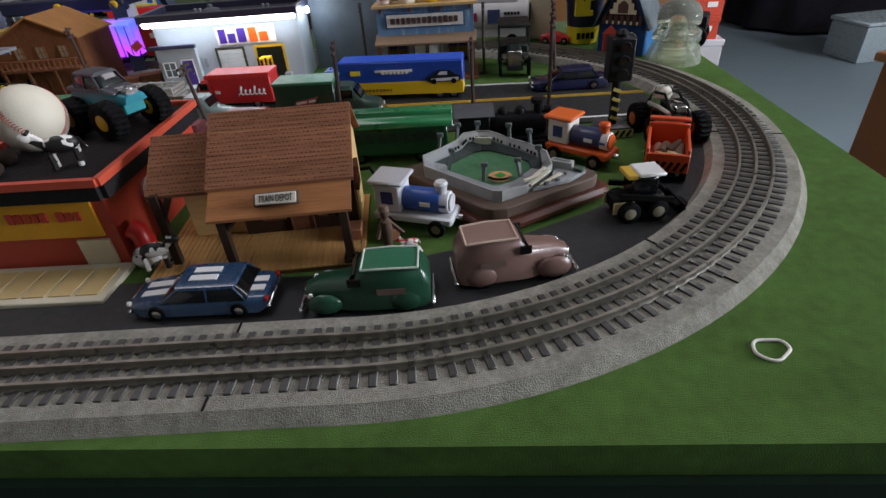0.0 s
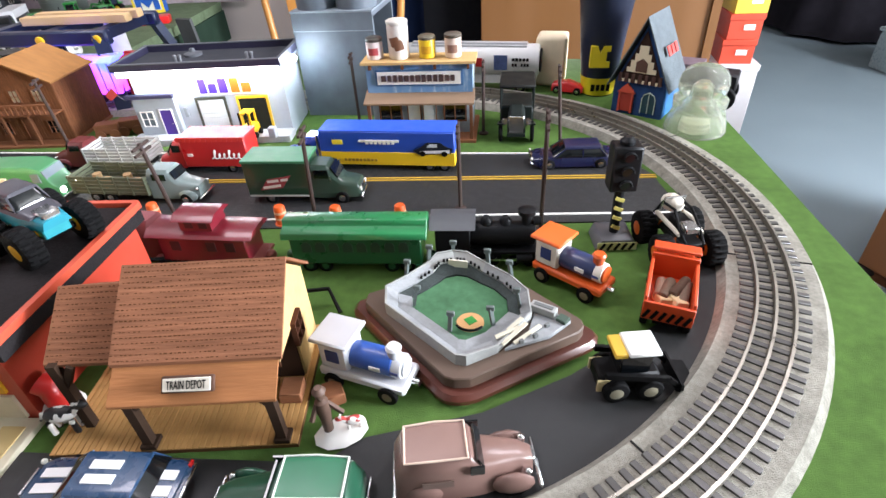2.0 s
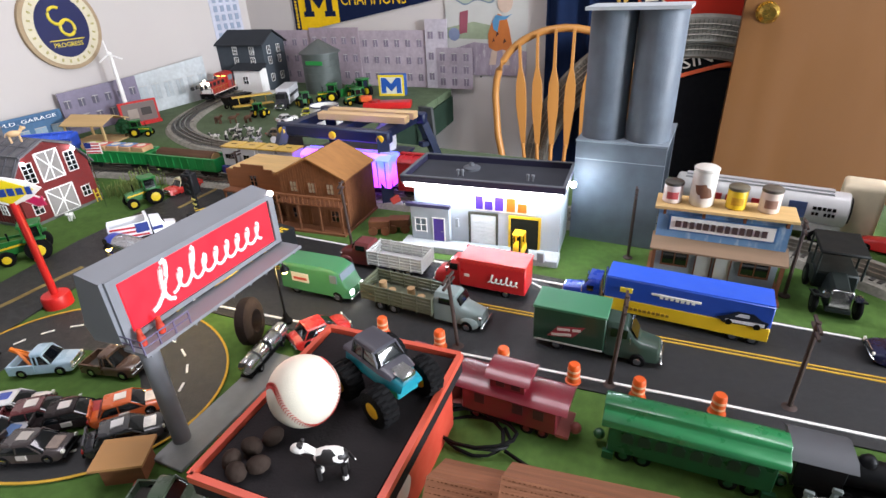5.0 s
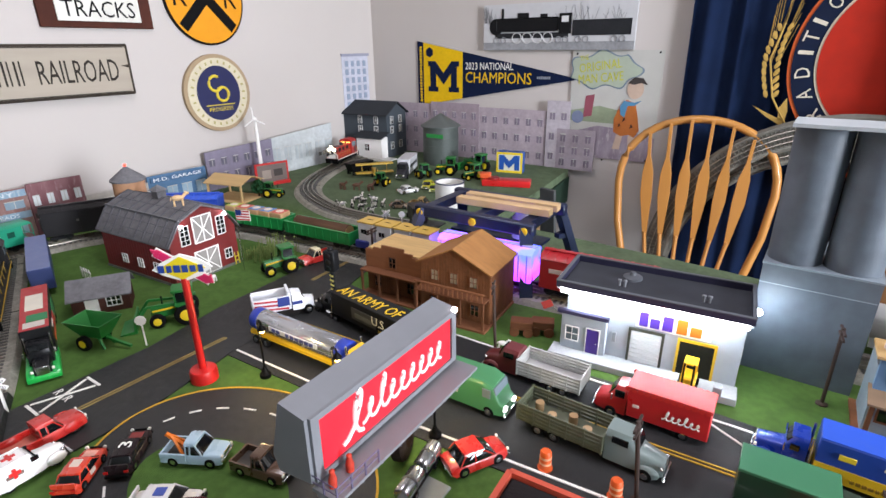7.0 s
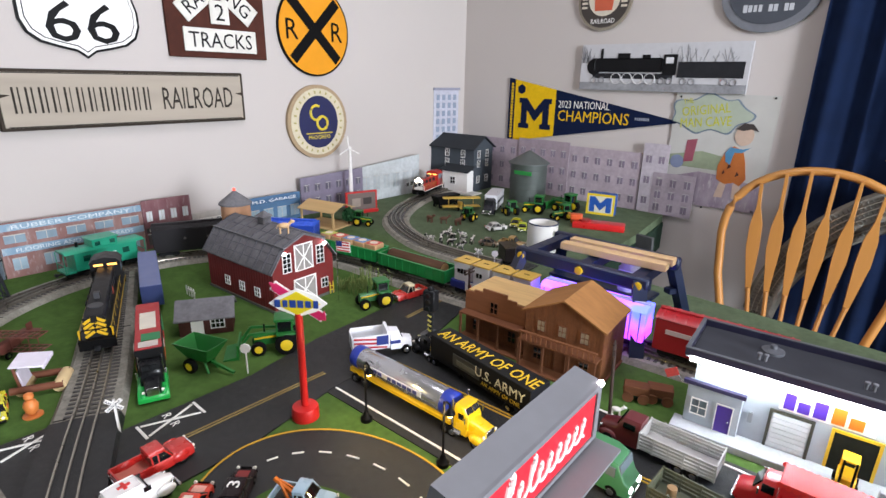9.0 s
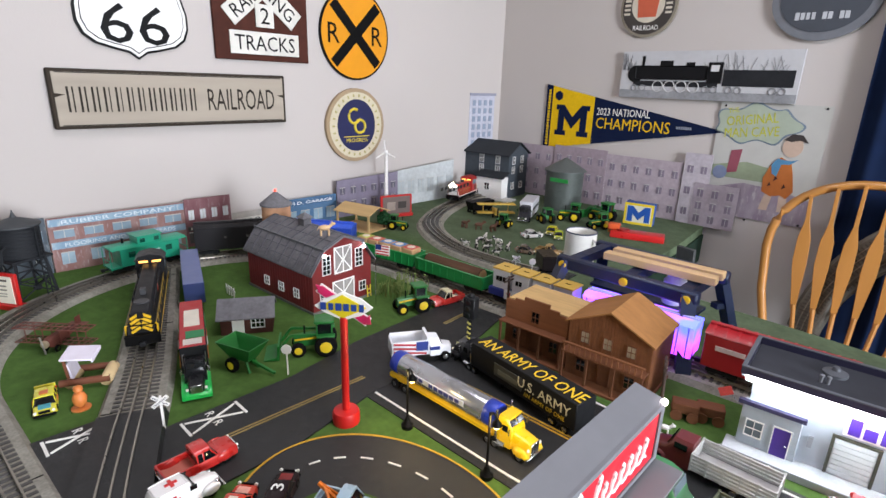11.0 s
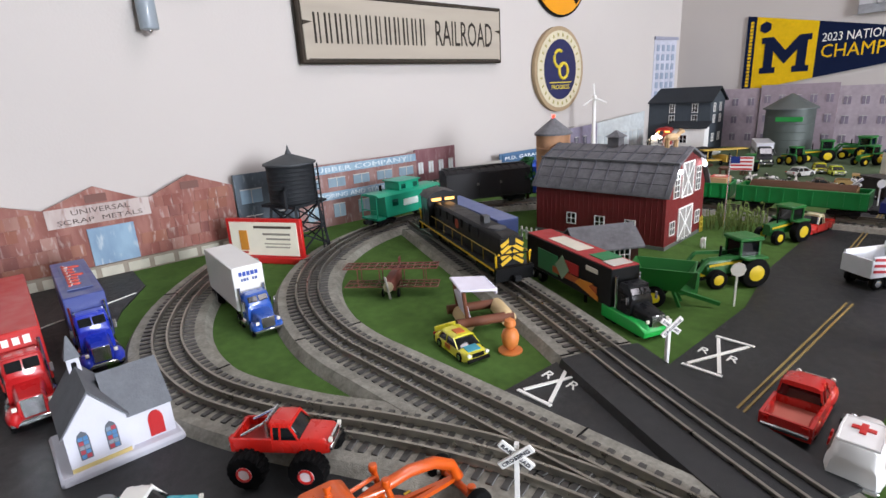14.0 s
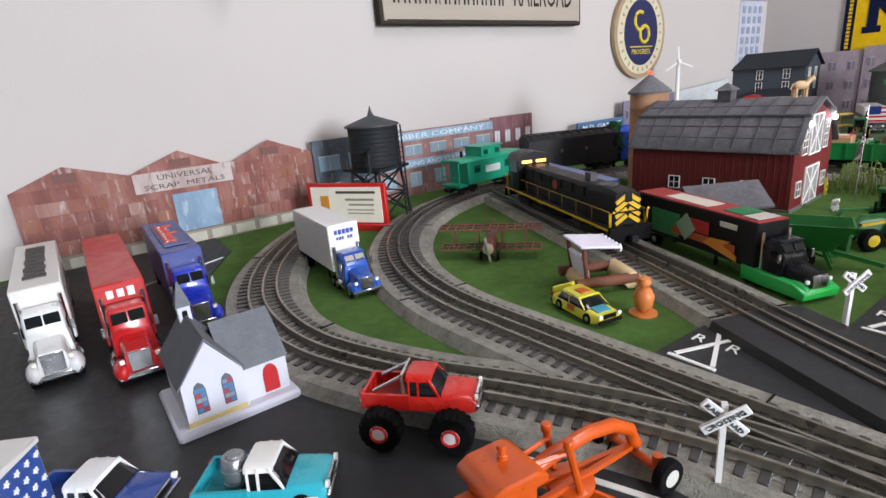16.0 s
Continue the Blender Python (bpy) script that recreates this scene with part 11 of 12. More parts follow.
def leafy_tree(x, y, h, label, seed):
    t = thing("tree", x, y, 0, 0, label, "tree", "model trees")
    rr = random.Random(seed)
    g = G()
    g.tube([(0, 0, 0), (0.001, 0, h * 0.25), (-0.001, 0.001, h * 0.55), (0.0, 0, h * 0.9)], 0.0035, 8)
    for k in range(8):
        a, z = rr.uniform(0, 6.28), h * rr.uniform(0.3, 0.7)
        g.tube([(0, 0, z), (0.5 * h * 0.3 * math.cos(a), 0.5 * h * 0.3 * math.sin(a), z + h * 0.1), (h * 0.3 * math.cos(a), h * 0.3 * math.sin(a), z + h * 0.16)], 0.0014, 5)
    part("trunk", g, mat("#4a3524", 0.9, var=0.2), t)
    g = G()
    for k in range(900):
        a, u = rr.uniform(0, 6.28), rr.random()
        z = h * (0.28 + 0.72 * u)
        rad = h * 0.33 * math.sin(math.pi * (0.14 + 0.80 * u)) * rr.uniform(0.45, 1.12) * (1 + 0.22 * math.sin(3 * a + 5 * u))
        c = Vector((rad * math.cos(a), rad * math.sin(a), z))
        s = rr.uniform(0.0028, 0.0058)
        q = Euler((rr.uniform(0, 6), rr.uniform(0, 6), rr.uniform(0, 6))).to_matrix()
        vs = [g.bm.verts.new(c + q @ Vector(p) * s) for p in ((-1, -0.6, 0), (1, -0.5, 0.2), (0.8, 0.7, 0), (-0.7, 0.6, 0.3))]
        g.bm.faces.new(vs)
    part("crown", g, mat("#2f5a38", 0.85, var=0.35, scale=200), t, "dark green clumped foliage")


leafy_tree(1.111, 3.048, 0.118, "dark green model tree beside the barn", 2)
leafy_tree(1.09, 3.47, 0.06, "small dark green model tree by the shelter", 3)

# flag, weeds and fence by the barn
t = thing("flag_pole", 1.590, 3.022, 0, 20, "small striped flag on a pole before the barn", "flag")
part("pole", G().rod((0, 0, 0), (0, 0, 0.150), 0.0012), CHROME, t)
f = part("flag", G().span(0.001, 0.036, -0.0005, 0.0005, 0.124, 0.148), mat("#d8d4d0", 0.8), t)
for k in range(4):
    part("stripe", G().span(0.001, 0.034, -0.0008, 0.0008, 0.1248 + k * 0.0064, 0.1278 + k * 0.0064), mat("#b02a30", 0.8), f)
part("blue_field", G().span(0.001, 0.015, -0.0011, 0.0011, 0.136, 0.148), mat("#22306a", 0.8), f)
g = G()
for k in range(120):
    x, y, h = rr.uniform(1.53, 1.62), rr.uniform(3.06, 3.17), rr.uniform(0.015, 0.045)
    g.bar((x, y, 0), (x + rr.uniform(-0.006, 0.006), y + rr.uniform(-0.006, 0.006), h), 0.0012, 0.0012)
    if k % 4 == 0:
        g.ball((x, y, h), 0.003, sub=1)
solid("weeds", g, mat("#7b8a52", 0.9, var=0.3), "dry pale weeds and tiny flowers behind the barn", "plants", kind="stuff")
t = thing("fence_panel", 1.30, 2.80, 0, 0, "tiny white fence panel beside the barn", "fence", "white fence")
for k in range(4):
    part("picket", G().box((0.012 * k, 0, 0.012), (0.003, 0.002, 0.024)), WHITE, t)
part("rail", G().span(-0.004, 0.042, -0.001, 0.001, 0.014, 0.017), WHITE, t)
for p, q in (((1.350, 2.285), (1.480, 2.2795)), ((1.450, 2.321), (1.475, 2.282))):
    solid("felt_joint", G().bar((*p, 0.0009), (*q, 0.0009), 0.0022, 0.0014), mat("#1b2413", 0.95, var=0.2), "dark open joint between felt sheets", "joint", kind="structure")
animal("toy_goose", 2.262, 3.035, 0, 20, 0.018, "#e8e6e0", "tiny white toy goose by the street")

# ---- signs on the west wall ----
SR = 90 + WALL_TURN


def wall_x(y):
    return 0.863 - 0.0203 * (y - 1.75)


def on_west(name, y, label, category="wall sign", gap=0.004):
    return thing(name, wall_x(y) + gap, y, 0, SR, label, category, "wall signs")


def ellipse(w, h, n=40, cx=0.0, cz=0.0):
    return [(cx + w / 2 * math.cos(2 * math.pi * i / n), cz + h / 2 * math.sin(2 * math.pi * i / n)) for i in range(n)]


def shield_sign():
    t = on_west("route_sign", 2.819, "white route shield sign with black numerals")
    base = [(-0.100, 0.80), (-0.112, 0.77), (-0.117, 0.735), (-0.127, 0.695), (-0.138, 0.655), (-0.138, 0.618), (-0.126, 0.588), (-0.100, 0.568), (-0.06, 0.557), (-0.022, 0.549), (0, 0.533)]
    pts = base + [(-x, z) for x, z in reversed(base[:-1])]
    part("plate", G().prism(pts, -0.004, 0, "xz"), BLACK, t)
    part("face", G().prism([(x * 0.955, 0.667 + (z - 0.667) * 0.95) for x, z in pts], -0.0055, -0.0035, "xz"), WHITE, t)
    part("border", G().prism([(x * 0.90, 0.667 + (z - 0.667) * 0.89) for x, z in pts], -0.0068, -0.005, "xz"), BLACK, t)
    part("inner_face", G().prism([(x * 0.885, 0.667 + (z - 0.667) * 0.87) for x, z in pts], -0.0078, -0.006, "xz"), WHITE, t)
    words("66", 0.168, face("-y", 0.0, -0.0082, 0.620), BLACK, t, 0.098, deep=0.001)


shield_sign()


def tracks_sign():
    t = on_west("crossing_board", 3.189, "rusty brown board with white railroad crossing plates")
    part("board", G().span(-0.160, 0.160, -0.008, 0, 0.548, 0.86, 0.002), mat("#4a2a22", 0.8, var=0.3, scale=40), t, "dark rusty board")
    for s in (-1, 1):
        g = G().box((0, 0, 0), (0.30, 0.003, 0.062), 0.001)
        g.bm.transform(pose(0, -0.010 - 0.002 * (s > 0), 0.765) @ pose(0, 0, 0, 0, 40 * s, 0))
        b = part("cross_plate", g, mat("#d9d6cd", 0.6, var=0.15, scale=40), t)
        words("CROSSING" if s > 0 else "RAIL ROAD", 0.26, pose(0, -0.0122 - 0.002 * (s > 0), 0.765) @ pose(0, 0, 0, 0, 40 * s, 0) @ pose(0, 0, 0, 90, 0, 0), BLACK, b, 0.04)
    b = part("number_plate", G().span(-0.028, 0.032, -0.016, -0.012, 0.646, 0.712), mat("#d9d6cd", 0.6, var=0.12), t)
    words("2", 0.03, face("-y", 0.002, -0.0168, 0.679), BLACK, b, 0.046)
    b = part("word_plate", G().span(-0.115, 0.120, -0.013, -0.009, 0.566, 0.632), mat("#d9d6cd", 0.6, var=0.12), t)
    words("TRACKS", 0.205, face("-y", 0.002, -0.0138, 0.599), BLACK, b, 0.044)


tracks_sign()


def crossing_disc():
    t = on_west("crossing_disc", 3.554, "round yellow railroad crossing sign with black cross")
    part("plate", G().prism(ellipse(0.312, 0.312, 48, 0, 0.655), -0.005, 0, "xz"), BLACK, t)
    part("face", G().prism(ellipse(0.298, 0.298, 48, 0, 0.655), -0.0065, -0.004, "xz"), mat("#e0951a", 0.4, var=0.05), t)
    for s in (-1, 1):
        part("cross_bar", G().bar((-0.100 * s, -0.0075 - 0.0003 * s, 0.555), (0.100 * s, -0.0075 - 0.0003 * s, 0.755), 0.002, 0.036), BLACK, t)
    for s in (-1, 1):
        words("R", 0.050, face("-y", s * 0.098, -0.0076, 0.655), BLACK, t, 0.066)


crossing_disc()


def plank_sign():
    t = on_west("plank_sign", 2.922, "long weathered grey-beige railroad plank sign with dark letters", gap=0.008)
    part("board", G().span(-0.322, 0.322, -0.016, 0, 0.358, 0.505, 0.003), mat("#3a332c", 0.8, var=0.2, scale=30), t, "dark framed edge")
    part("face", G().span(-0.313, 0.313, -0.0178, -0.014, 0.366, 0.497, 0.001), mat("#a89e90", 0.85, var=0.16, scale=30, kind="wood"), t, "grey-beige weathered face")
    for z in (0.3675, 0.4955):
        part("border_line", G().span(-0.306, 0.306, -0.0186, -0.017, z - 0.001, z + 0.001), BLACK, t)
    rr = random.Random(12)
    x = -0.279
    words("RAILROAD", 0.216, face("-y", 0.172, -0.0182, 0.431), mat("#2f2a26", 0.8), t, 0.062)
    for k in range(12):
        w = 0.0272
        g = G()
        hh, zz = 0.062, 0.431
        g.span(x - 0.0085, x - 0.0038, -0.0190, -0.0172, zz - hh / 2, zz + hh / 2)
        g.span(x + 0.0035, x + 0.0035 + rr.uniform(0.002, 0.0045), -0.0190, -0.0172, zz - hh / 2, zz + hh / 2)
        part("letter_shape", g, mat("#2f2a26", 0.8), t)
        x += w
    for s in (-1, 1):
        part("crack", G().prism([(s * 0.313, 0.446), (s * 0.290, 0.443), (s * 0.313, 0.436)], -0.0186, -0.016, "xz"), mat("#3a332c", 0.8), t)


plank_sign()


def oval_sign():
    t = on_west("oval_sign", 3.545, "oval cream and navy railway sign with yellow marks")
    c = 0.337
    part("plate", G().prism(ellipse(0.272, 0.268, 48, 0, c), -0.012, 0, "xz"), mat("#a08a6c", 0.6, var=0.12), t, "tan rim")
    part("ring", G().prism(ellipse(0.245, 0.242, 48, 0, c), -0.0135, -0.010, "xz"), mat("#c9bfa4", 0.6, var=0.1), t)
    part("field", G().prism(ellipse(0.178, 0.190, 48, 0, c), -0.015, -0.012, "xz"), mat("#20244e", 0.5), t)
    y = mat("#d9c23a", 0.5)
    for i in range(26):
        a = 2 * math.pi * i / 26
        part("ring_mark", G().box((0.106 * math.cos(a), -0.0142, c + 0.108 * math.sin(a)), (0.006, 0.0016, 0.010), rot=(0, -math.degrees(a) + 90, 0)), mat("#a39a63", 0.6), t)
    for u, v, r0, a0, a1 in ((-0.012, 0.034, 0.026, 60, 320), (0.014, -0.004, 0.024, 0, 360)):
        part("mark", G().tube([(u + r0 * math.cos(radians(a)), -0.016, c + v + r0 * math.sin(radians(a))) for a in range(a0, a1 + 1, 20)], 0.005, 8), y, t, "yellow ring mark")
    part("mark", G().span(-0.06, 0.06, -0.0166, -0.0148, c - 0.042, c - 0.039), y, t)
    words("PROGRESS", 0.10, face("-y", 0.0, -0.0158, c - 0.055), y, t, 0.014)


oval_sign()
t = on_west("word_board", 2.20, "black board with large white letters")
part("board", G().span(-0.24, 0.228, -0.010, 0, 0.480, 0.66, 0.002), mat("#1e2024", 0.5, var=0.12), t)
part("border", G().span(-0.232, 0.220, -0.0112, -0.009, 0.486, 0.489).span(-0.232, 0.220, -0.0112, -0.009, 0.650, 0.653).span(0.217, 0.220, -0.0112, -0.009, 0.489, 0.650), WHITE, t)
words("SIGNAL", 0.206, face("-y", 0.095, -0.0114, 0.527), WHITE, t, 0.045)
words("ED", 0.068, face("-y", 0.150, -0.0114, 0.603), WHITE, t, 0.045)
t = on_west("signal_lamp", 2.309, "small grey tube lamp on the wall below the board", "wall lamp")
part("body", G().cyl((0, -0.028, 0.445), 0.0155, 0.062, seg=28, bev=0.003), mat("#8b949b", 0.4, coat=0.3), t)
part("bracket", G().span(-0.006, 0.006, -0.028, 0, 0.462, 0.472), mat("#6a6d70", 0.5), t)
part("tip", G().ball((0, -0.028, 0.413), 0.005), CHROME, t, "shiny metal tip")

# ---- the north wall ----
NY = 4.463


def on_north(name, x, label, category="wall sign", gap=0.002):
    return thing(name, x, NY - gap, 0, 0, label, category, "wall signs")


t = on_north("pennant", 1.083, "navy and yellow felt pennant with champions lettering", "pennant")
pen = [(0.0, 0.222), (0.0, 0.511), (0.77, 0.364), (0.77, 0.356)]


def pen_at(u, top):
    return (0.511 - 0.147 * u / 0.77) if top else (0.222 + 0.134 * u / 0.77)


part("felt", G().prism(pen, -0.003, 0, "xz"), mat("#161f3a", 0.9, var=0.15, scale=120, bump=0.2), t, "navy felt")
part("yellow_field", G().prism([(0.034, pen_at(0.034, False)), (0.034, pen_at(0.034, True)), (0.245, pen_at(0.245, True)), (0.245, pen_at(0.245, False))], -0.0042, -0.002, "xz"), mat("#dfb51c", 0.9, var=0.1, scale=120), t)
part("block_letter", G().prism([(0.060, 0.290), (0.115, 0.290), (0.115, 0.312), (0.103, 0.312), (0.103, 0.372), (0.144, 0.322), (0.185, 0.372), (0.185, 0.312), (0.173, 0.312), (0.173, 0.290), (0.228, 0.290), (0.228, 0.312), (0.216, 0.312), (0.216, 0.402), (0.228, 0.402), (0.228, 0.424), (0.188, 0.424), (0.144, 0.372), (0.100, 0.424), (0.060, 0.424), (0.060, 0.402), (0.072, 0.402), (0.072, 0.312), (0.060, 0.312)], -0.0058, -0.004, "xz"), mat("#161f3a", 0.9), t, "navy block letter")
part("emblem", G().cyl((0.068, -0.0045, 0.462), 0.022, 0.002, "y", 6), mat("#161f3a", 0.9), t)
words("2023 NATIONAL", 0.235, face("-y", 0.378, -0.0038, 0.405), WHITE, t, 0.030)
words("CHAMPIONS", 0.32, face("-y", 0.422, -0.0038, 0.357), mat("#dfb51c", 0.8), t, 0.046)
bars(pose(0.018, -0.0036, 0.365, 90, 0, 0) @ pose(0, 0, 0, 0, 0, 90), 0.25, 0.012, 19, mat("#dfb51c", 0.8), t, "name_bars", 21)
bars(face("-y", 0.635, -0.0036, 0.362), 0.06, 0.012, 7, mat("#8a8f9a", 0.8), t, "small_print_bars", 22)


def train_photo():
    t = on_north("train_photo", 1.755, "long black and white photograph of a steam engine", "picture")
    part("canvas", G().span(-0.315, 0.315, -0.014, 0, 0.470, 0.645), mat("#bdbdbf", 0.6, var=0.06), t)
    D, K, M = mat("#26272a", 0.6, var=0.25, scale=120), mat("#141416", 0.6, var=0.2), mat("#8a8b8e", 0.6, var=0.3, scale=100)
    part("track_bed", G().span(-0.315, 0.315, -0.0152, -0.013, 0.470, 0.500), M, t)
    part("boiler", G().span(-0.255, 0.02, -0.0162, -0.014, 0.540, 0.592, 0.006), K, t)
    part("smoke_box", G().cyl((-0.255, -0.015, 0.560), 0.032, 0.003, "y", 24), K, t)
    part("stack", G().span(-0.232, -0.222, -0.0162, -0.014, 0.59, 0.628).span(-0.16, -0.11, -0.0162, -0.014, 0.59, 0.61).span(-0.06, -0.03, -0.0162, -0.014, 0.59, 0.604), K, t)
    part("cab", G().span(0.02, 0.07, -0.0164, -0.014, 0.53, 0.604), K, t)
    part("cab_window", G().span(0.03, 0.058, -0.0172, -0.016, 0.572, 0.594), mat("#d0d0d0", 0.6), t)
    part("tender", G().span(0.075, 0.30, -0.0164, -0.014, 0.522, 0.578), D, t)
    part("running_gear", G().span(-0.26, 0.06, -0.0158, -0.014, 0.515, 0.535), D, t)
    for x in (-0.16, -0.115, -0.07, -0.025):
        part("wheel_ring", G().tube([(x + 0.020 * math.cos(radians(a)), -0.0162, 0.516 + 0.020 * math.sin(radians(a))) for a in range(0, 361, 20)], 0.002), mat("#c9c9c9", 0.5), t)
    for x in (-0.255, -0.22, 0.02, 0.05, 0.10, 0.13, 0.24, 0.27):
        part("wheel_ring", G().tube([(x + 0.011 * math.cos(radians(a)), -0.0162, 0.508 + 0.011 * math.sin(radians(a))) for a in range(0, 361, 30)], 0.002), M, t)
    rr = random.Random(9)
    g = G()
    for k in range(60):
        x = rr.choice((rr.uniform(0.02, 0.28), rr.uniform(-0.31, -0.27)))
        g.bar((x, -0.0147, 0.575), (x + rr.uniform(-0.02, 0.02), -0.0147, rr.uniform(0.59, 0.642)), 0.001, 0.0016)
    part("bare_trees", g, M, t)


train_photo()
t = on_north("round_sign", 1.512, "round dark railway sign with a red centre shape")
part("plate", G().prism(ellipse(0.225, 0.225, 44, 0, 0.81), -0.010, 0, "xz"), mat("#8a8272", 0.5), t)
part("face", G().prism(ellipse(0.205, 0.205, 44, 0, 0.81), -0.012, -0.009, "xz"), mat("#3a3430", 0.5), t)
part("centre", G().prism(ellipse(0.13, 0.13, 40, 0, 0.815), -0.0132, -0.011, "xz"), mat("#cfc6b4", 0.5), t)
part("keystone", G().prism([(-0.045, 0.86), (0.045, 0.86), (0.036, 0.77), (-0.036, 0.77)], -0.0145, -0.012, "xz"), mat("#c05a3c", 0.5), t)
words("RAILROAD", 0.10, face("-y", 0, -0.0128, 0.732), WHITE, t, 0.018)
for s in (-1, 1):
    for k in range(4):
        part("bar", G().span(s * 0.070, s * 0.094, -0.0132, -0.011, 0.78 + k * 0.016, 0.788 + k * 0.016), mat("#cfc6b4", 0.5), t)
t = on_north("round_sign", 2.09, "round grey railway sign with pale lettering bars")
part("plate", G().prism(ellipse(0.30, 0.26, 44, 0, 0.80), -0.012, 0, "xz"), mat("#6d7076", 0.5, var=0.12), t)
part("ring", G().prism(ellipse(0.25, 0.21, 44, 0, 0.80), -0.014, -0.011, "xz"), mat("#41464e", 0.5), t)
bars(face("-y", 0, -0.0152, 0.745), 0.15, 0.024, 10, mat("#b9bcc0", 0.5), t, "name_bars", 23)

t = on_north("poster", 2.010, "faded cartoon-coloured man cave poster on the wall", "poster")
part("paper", G().span(-0.172, 0.172, -0.002, 0, 0.056, 0.468), mat("#b7b6b0", 0.5, var=0.10, scale=14), t)
part("ground_print", G().prism([(-0.172, 0.056), (0.172, 0.056), (0.172, 0.15), (0.06, 0.175), (-0.05, 0.185), (-0.172, 0.150)], -0.0035, -0.0015, "xz"), weathered("#8a7c8a", "#9c919a", "#b0a8aa", 6.0), t, "mauve printed ground")
CLOUD = mat("#a3ad9c", 0.5, var=0.08)
cl = [(0.132 * (1 + 0.10 * math.cos(5 * a)) * math.cos(a) - 0.045, 0.396 + 0.062 * (1 + 0.16 * math.cos(7 * a + 1)) * math.sin(a)) for a in [2 * math.pi * i / 60 for i in range(60)]]
part("title_edge", G().prism([(-0.045 + (u + 0.045) * 1.05, 0.396 + (v - 0.396) * 1.09) for u, v in cl], -0.0030, -0.0015, "xz"), mat("#6e7d8c", 0.5), t, "blue-grey outline of the title cloud")
part("title_cloud", G().prism(cl, -0.0042, -0.0015, "xz"), CLOUD, t)
TITLE = mat("#b9b83a", 0.5, var=0.1)
words("THE", 0.035, face("-y", -0.125, -0.0048, 0.440) @ pose(0, 0, 0, 0, 0, 12), TITLE, t, 0.018)
words("ORIGINAL", 0.165, face("-y", -0.060, -0.0048, 0.412) @ pose(0, 0, 0, 0, 0, 8), TITLE, t, 0.034)
words("MAN CAVE", 0.175, face("-y", -0.055, -0.0048, 0.368) @ pose(0, 0, 0, 0, 0, 6), TITLE, t, 0.034)
part("green_hill", G().prism([(-0.165, 0.20), (0.03, 0.195), (0.04, 0.245), (-0.05, 0.262), (-0.165, 0.24)], -0.0028, -0.001, "xz"), mat("#8c977c", 0.5, var=0.15), t)
part("red_booth", G().prism([(-0.112, 0.215), (-0.078, 0.222), (-0.072, 0.305), (-0.108, 0.298)], -0.0036, -0.0015, "xz"), mat("#8e4a58", 0.5, var=0.1), t)
part("blue_shape", G().prism(ellipse(0.05, 0.05, 20, -0.135, 0.215), -0.0036, -0.0015, "xz"), mat("#76809a", 0.5), t)
part("orange_patch", G().prism([(0.015, 0.165), (0.045, 0.150), (0.075, 0.158), (0.095, 0.148), (0.112, 0.175), (0.100, 0.235), (0.088, 0.275), (0.055, 0.290), (0.030, 0.265), (0.012, 0.215)], -0.0042, -0.002, "xz"), mat("#b3672e", 0.5, var=0.12), t)
for pts in ([(0.045, 0.205), (0.058, 0.215), (0.050, 0.228)], [(0.075, 0.180), (0.088, 0.188), (0.080, 0.200)], [(0.030, 0.185), (0.040, 0.190), (0.035, 0.202)]):
    part("brown_spot", G().prism(pts, -0.0050, -0.003, "xz"), mat("#4a2a20", 0.5), t)
part("blue_patch", G().prism([(0.030, 0.262), (0.045, 0.285), (0.085, 0.280), (0.110, 0.288), (0.085, 0.268), (0.060, 0.266), (0.052, 0.222), (0.036, 0.232)], -0.0052, -0.003, "xz"), mat("#4f84a8", 0.5, var=0.1), t)
part("pale_patch", G().prism(ellipse(0.062, 0.070, 24, 0.082, 0.328), -0.0044, -0.002, "xz"), mat("#bfa795", 0.5, var=0.1), t)
part("dark_patch", G().prism([(0.052, 0.350), (0.075, 0.372), (0.105, 0.370), (0.125, 0.345), (0.100, 0.352), (0.075, 0.345)], -0.0052, -0.002, "xz"), mat("#3a3432", 0.5), t)
for u0, u1 in ((0.040, 0.030), (0.085, 0.090)):
    part("pale_stripe", G().prism([(u0 - 0.012, 0.155), (u0 + 0.012, 0.155), (u1 + 0.014, 0.098), (u1 - 0.014, 0.098)], -0.0040, -0.002, "xz"), mat("#bfa795", 0.5, var=0.1), t)
for x, z in ((-0.155, 0.455), (0.155, 0.46), (-0.02, 0.050), (0.15, 0.062)):
    part("pin", G().ball((x, -0.003, z), 0.004), BLACK, t)


def curtain(x0, x1, y, z0, z1, col, label, amp=0.018, waves=9, seed=1):
    rr = random.Random(seed)
    n = 90
    ph = rr.uniform(0, 6)
    f = [(x0 + (x1 - x0) * i / n, y + amp * math.sin(ph + 2 * math.pi * waves * i / n) + amp * 0.5 * math.sin(1.7 * waves * i / n * 6.28)) for i in range(n + 1)]
    g = G()
    lev = [z0 + (z1 - z0) * k / 6 for k in range(7)]
    vs = [[g.bm.verts.new((px + 0.004 * math.sin(k + i * 0.3), py + 0.003 * k, z)) for i, (px, py) in enumerate(f)] for k, z in enumerate(lev)]
    vb = [[g.bm.verts.new((px + 0.004 * math.sin(k + i * 0.3), py + 0.003 * k + 0.004, z)) for i, (px, py) in enumerate(f)] for k, z in enumerate(lev)]
    for k in range(6):
        for i in range(n):
            g.bm.faces.new((vs[k][i], vs[k][i + 1], vs[k + 1][i + 1], vs[k + 1][i]))
            g.bm.faces.new((vb[k][i + 1], vb[k][i], vb[k + 1][i], vb[k + 1][i + 1]))
    return solid("curtain", g, mat(col, 0.9, var=0.25, scale=20, bump=0.2), label, "curtain")


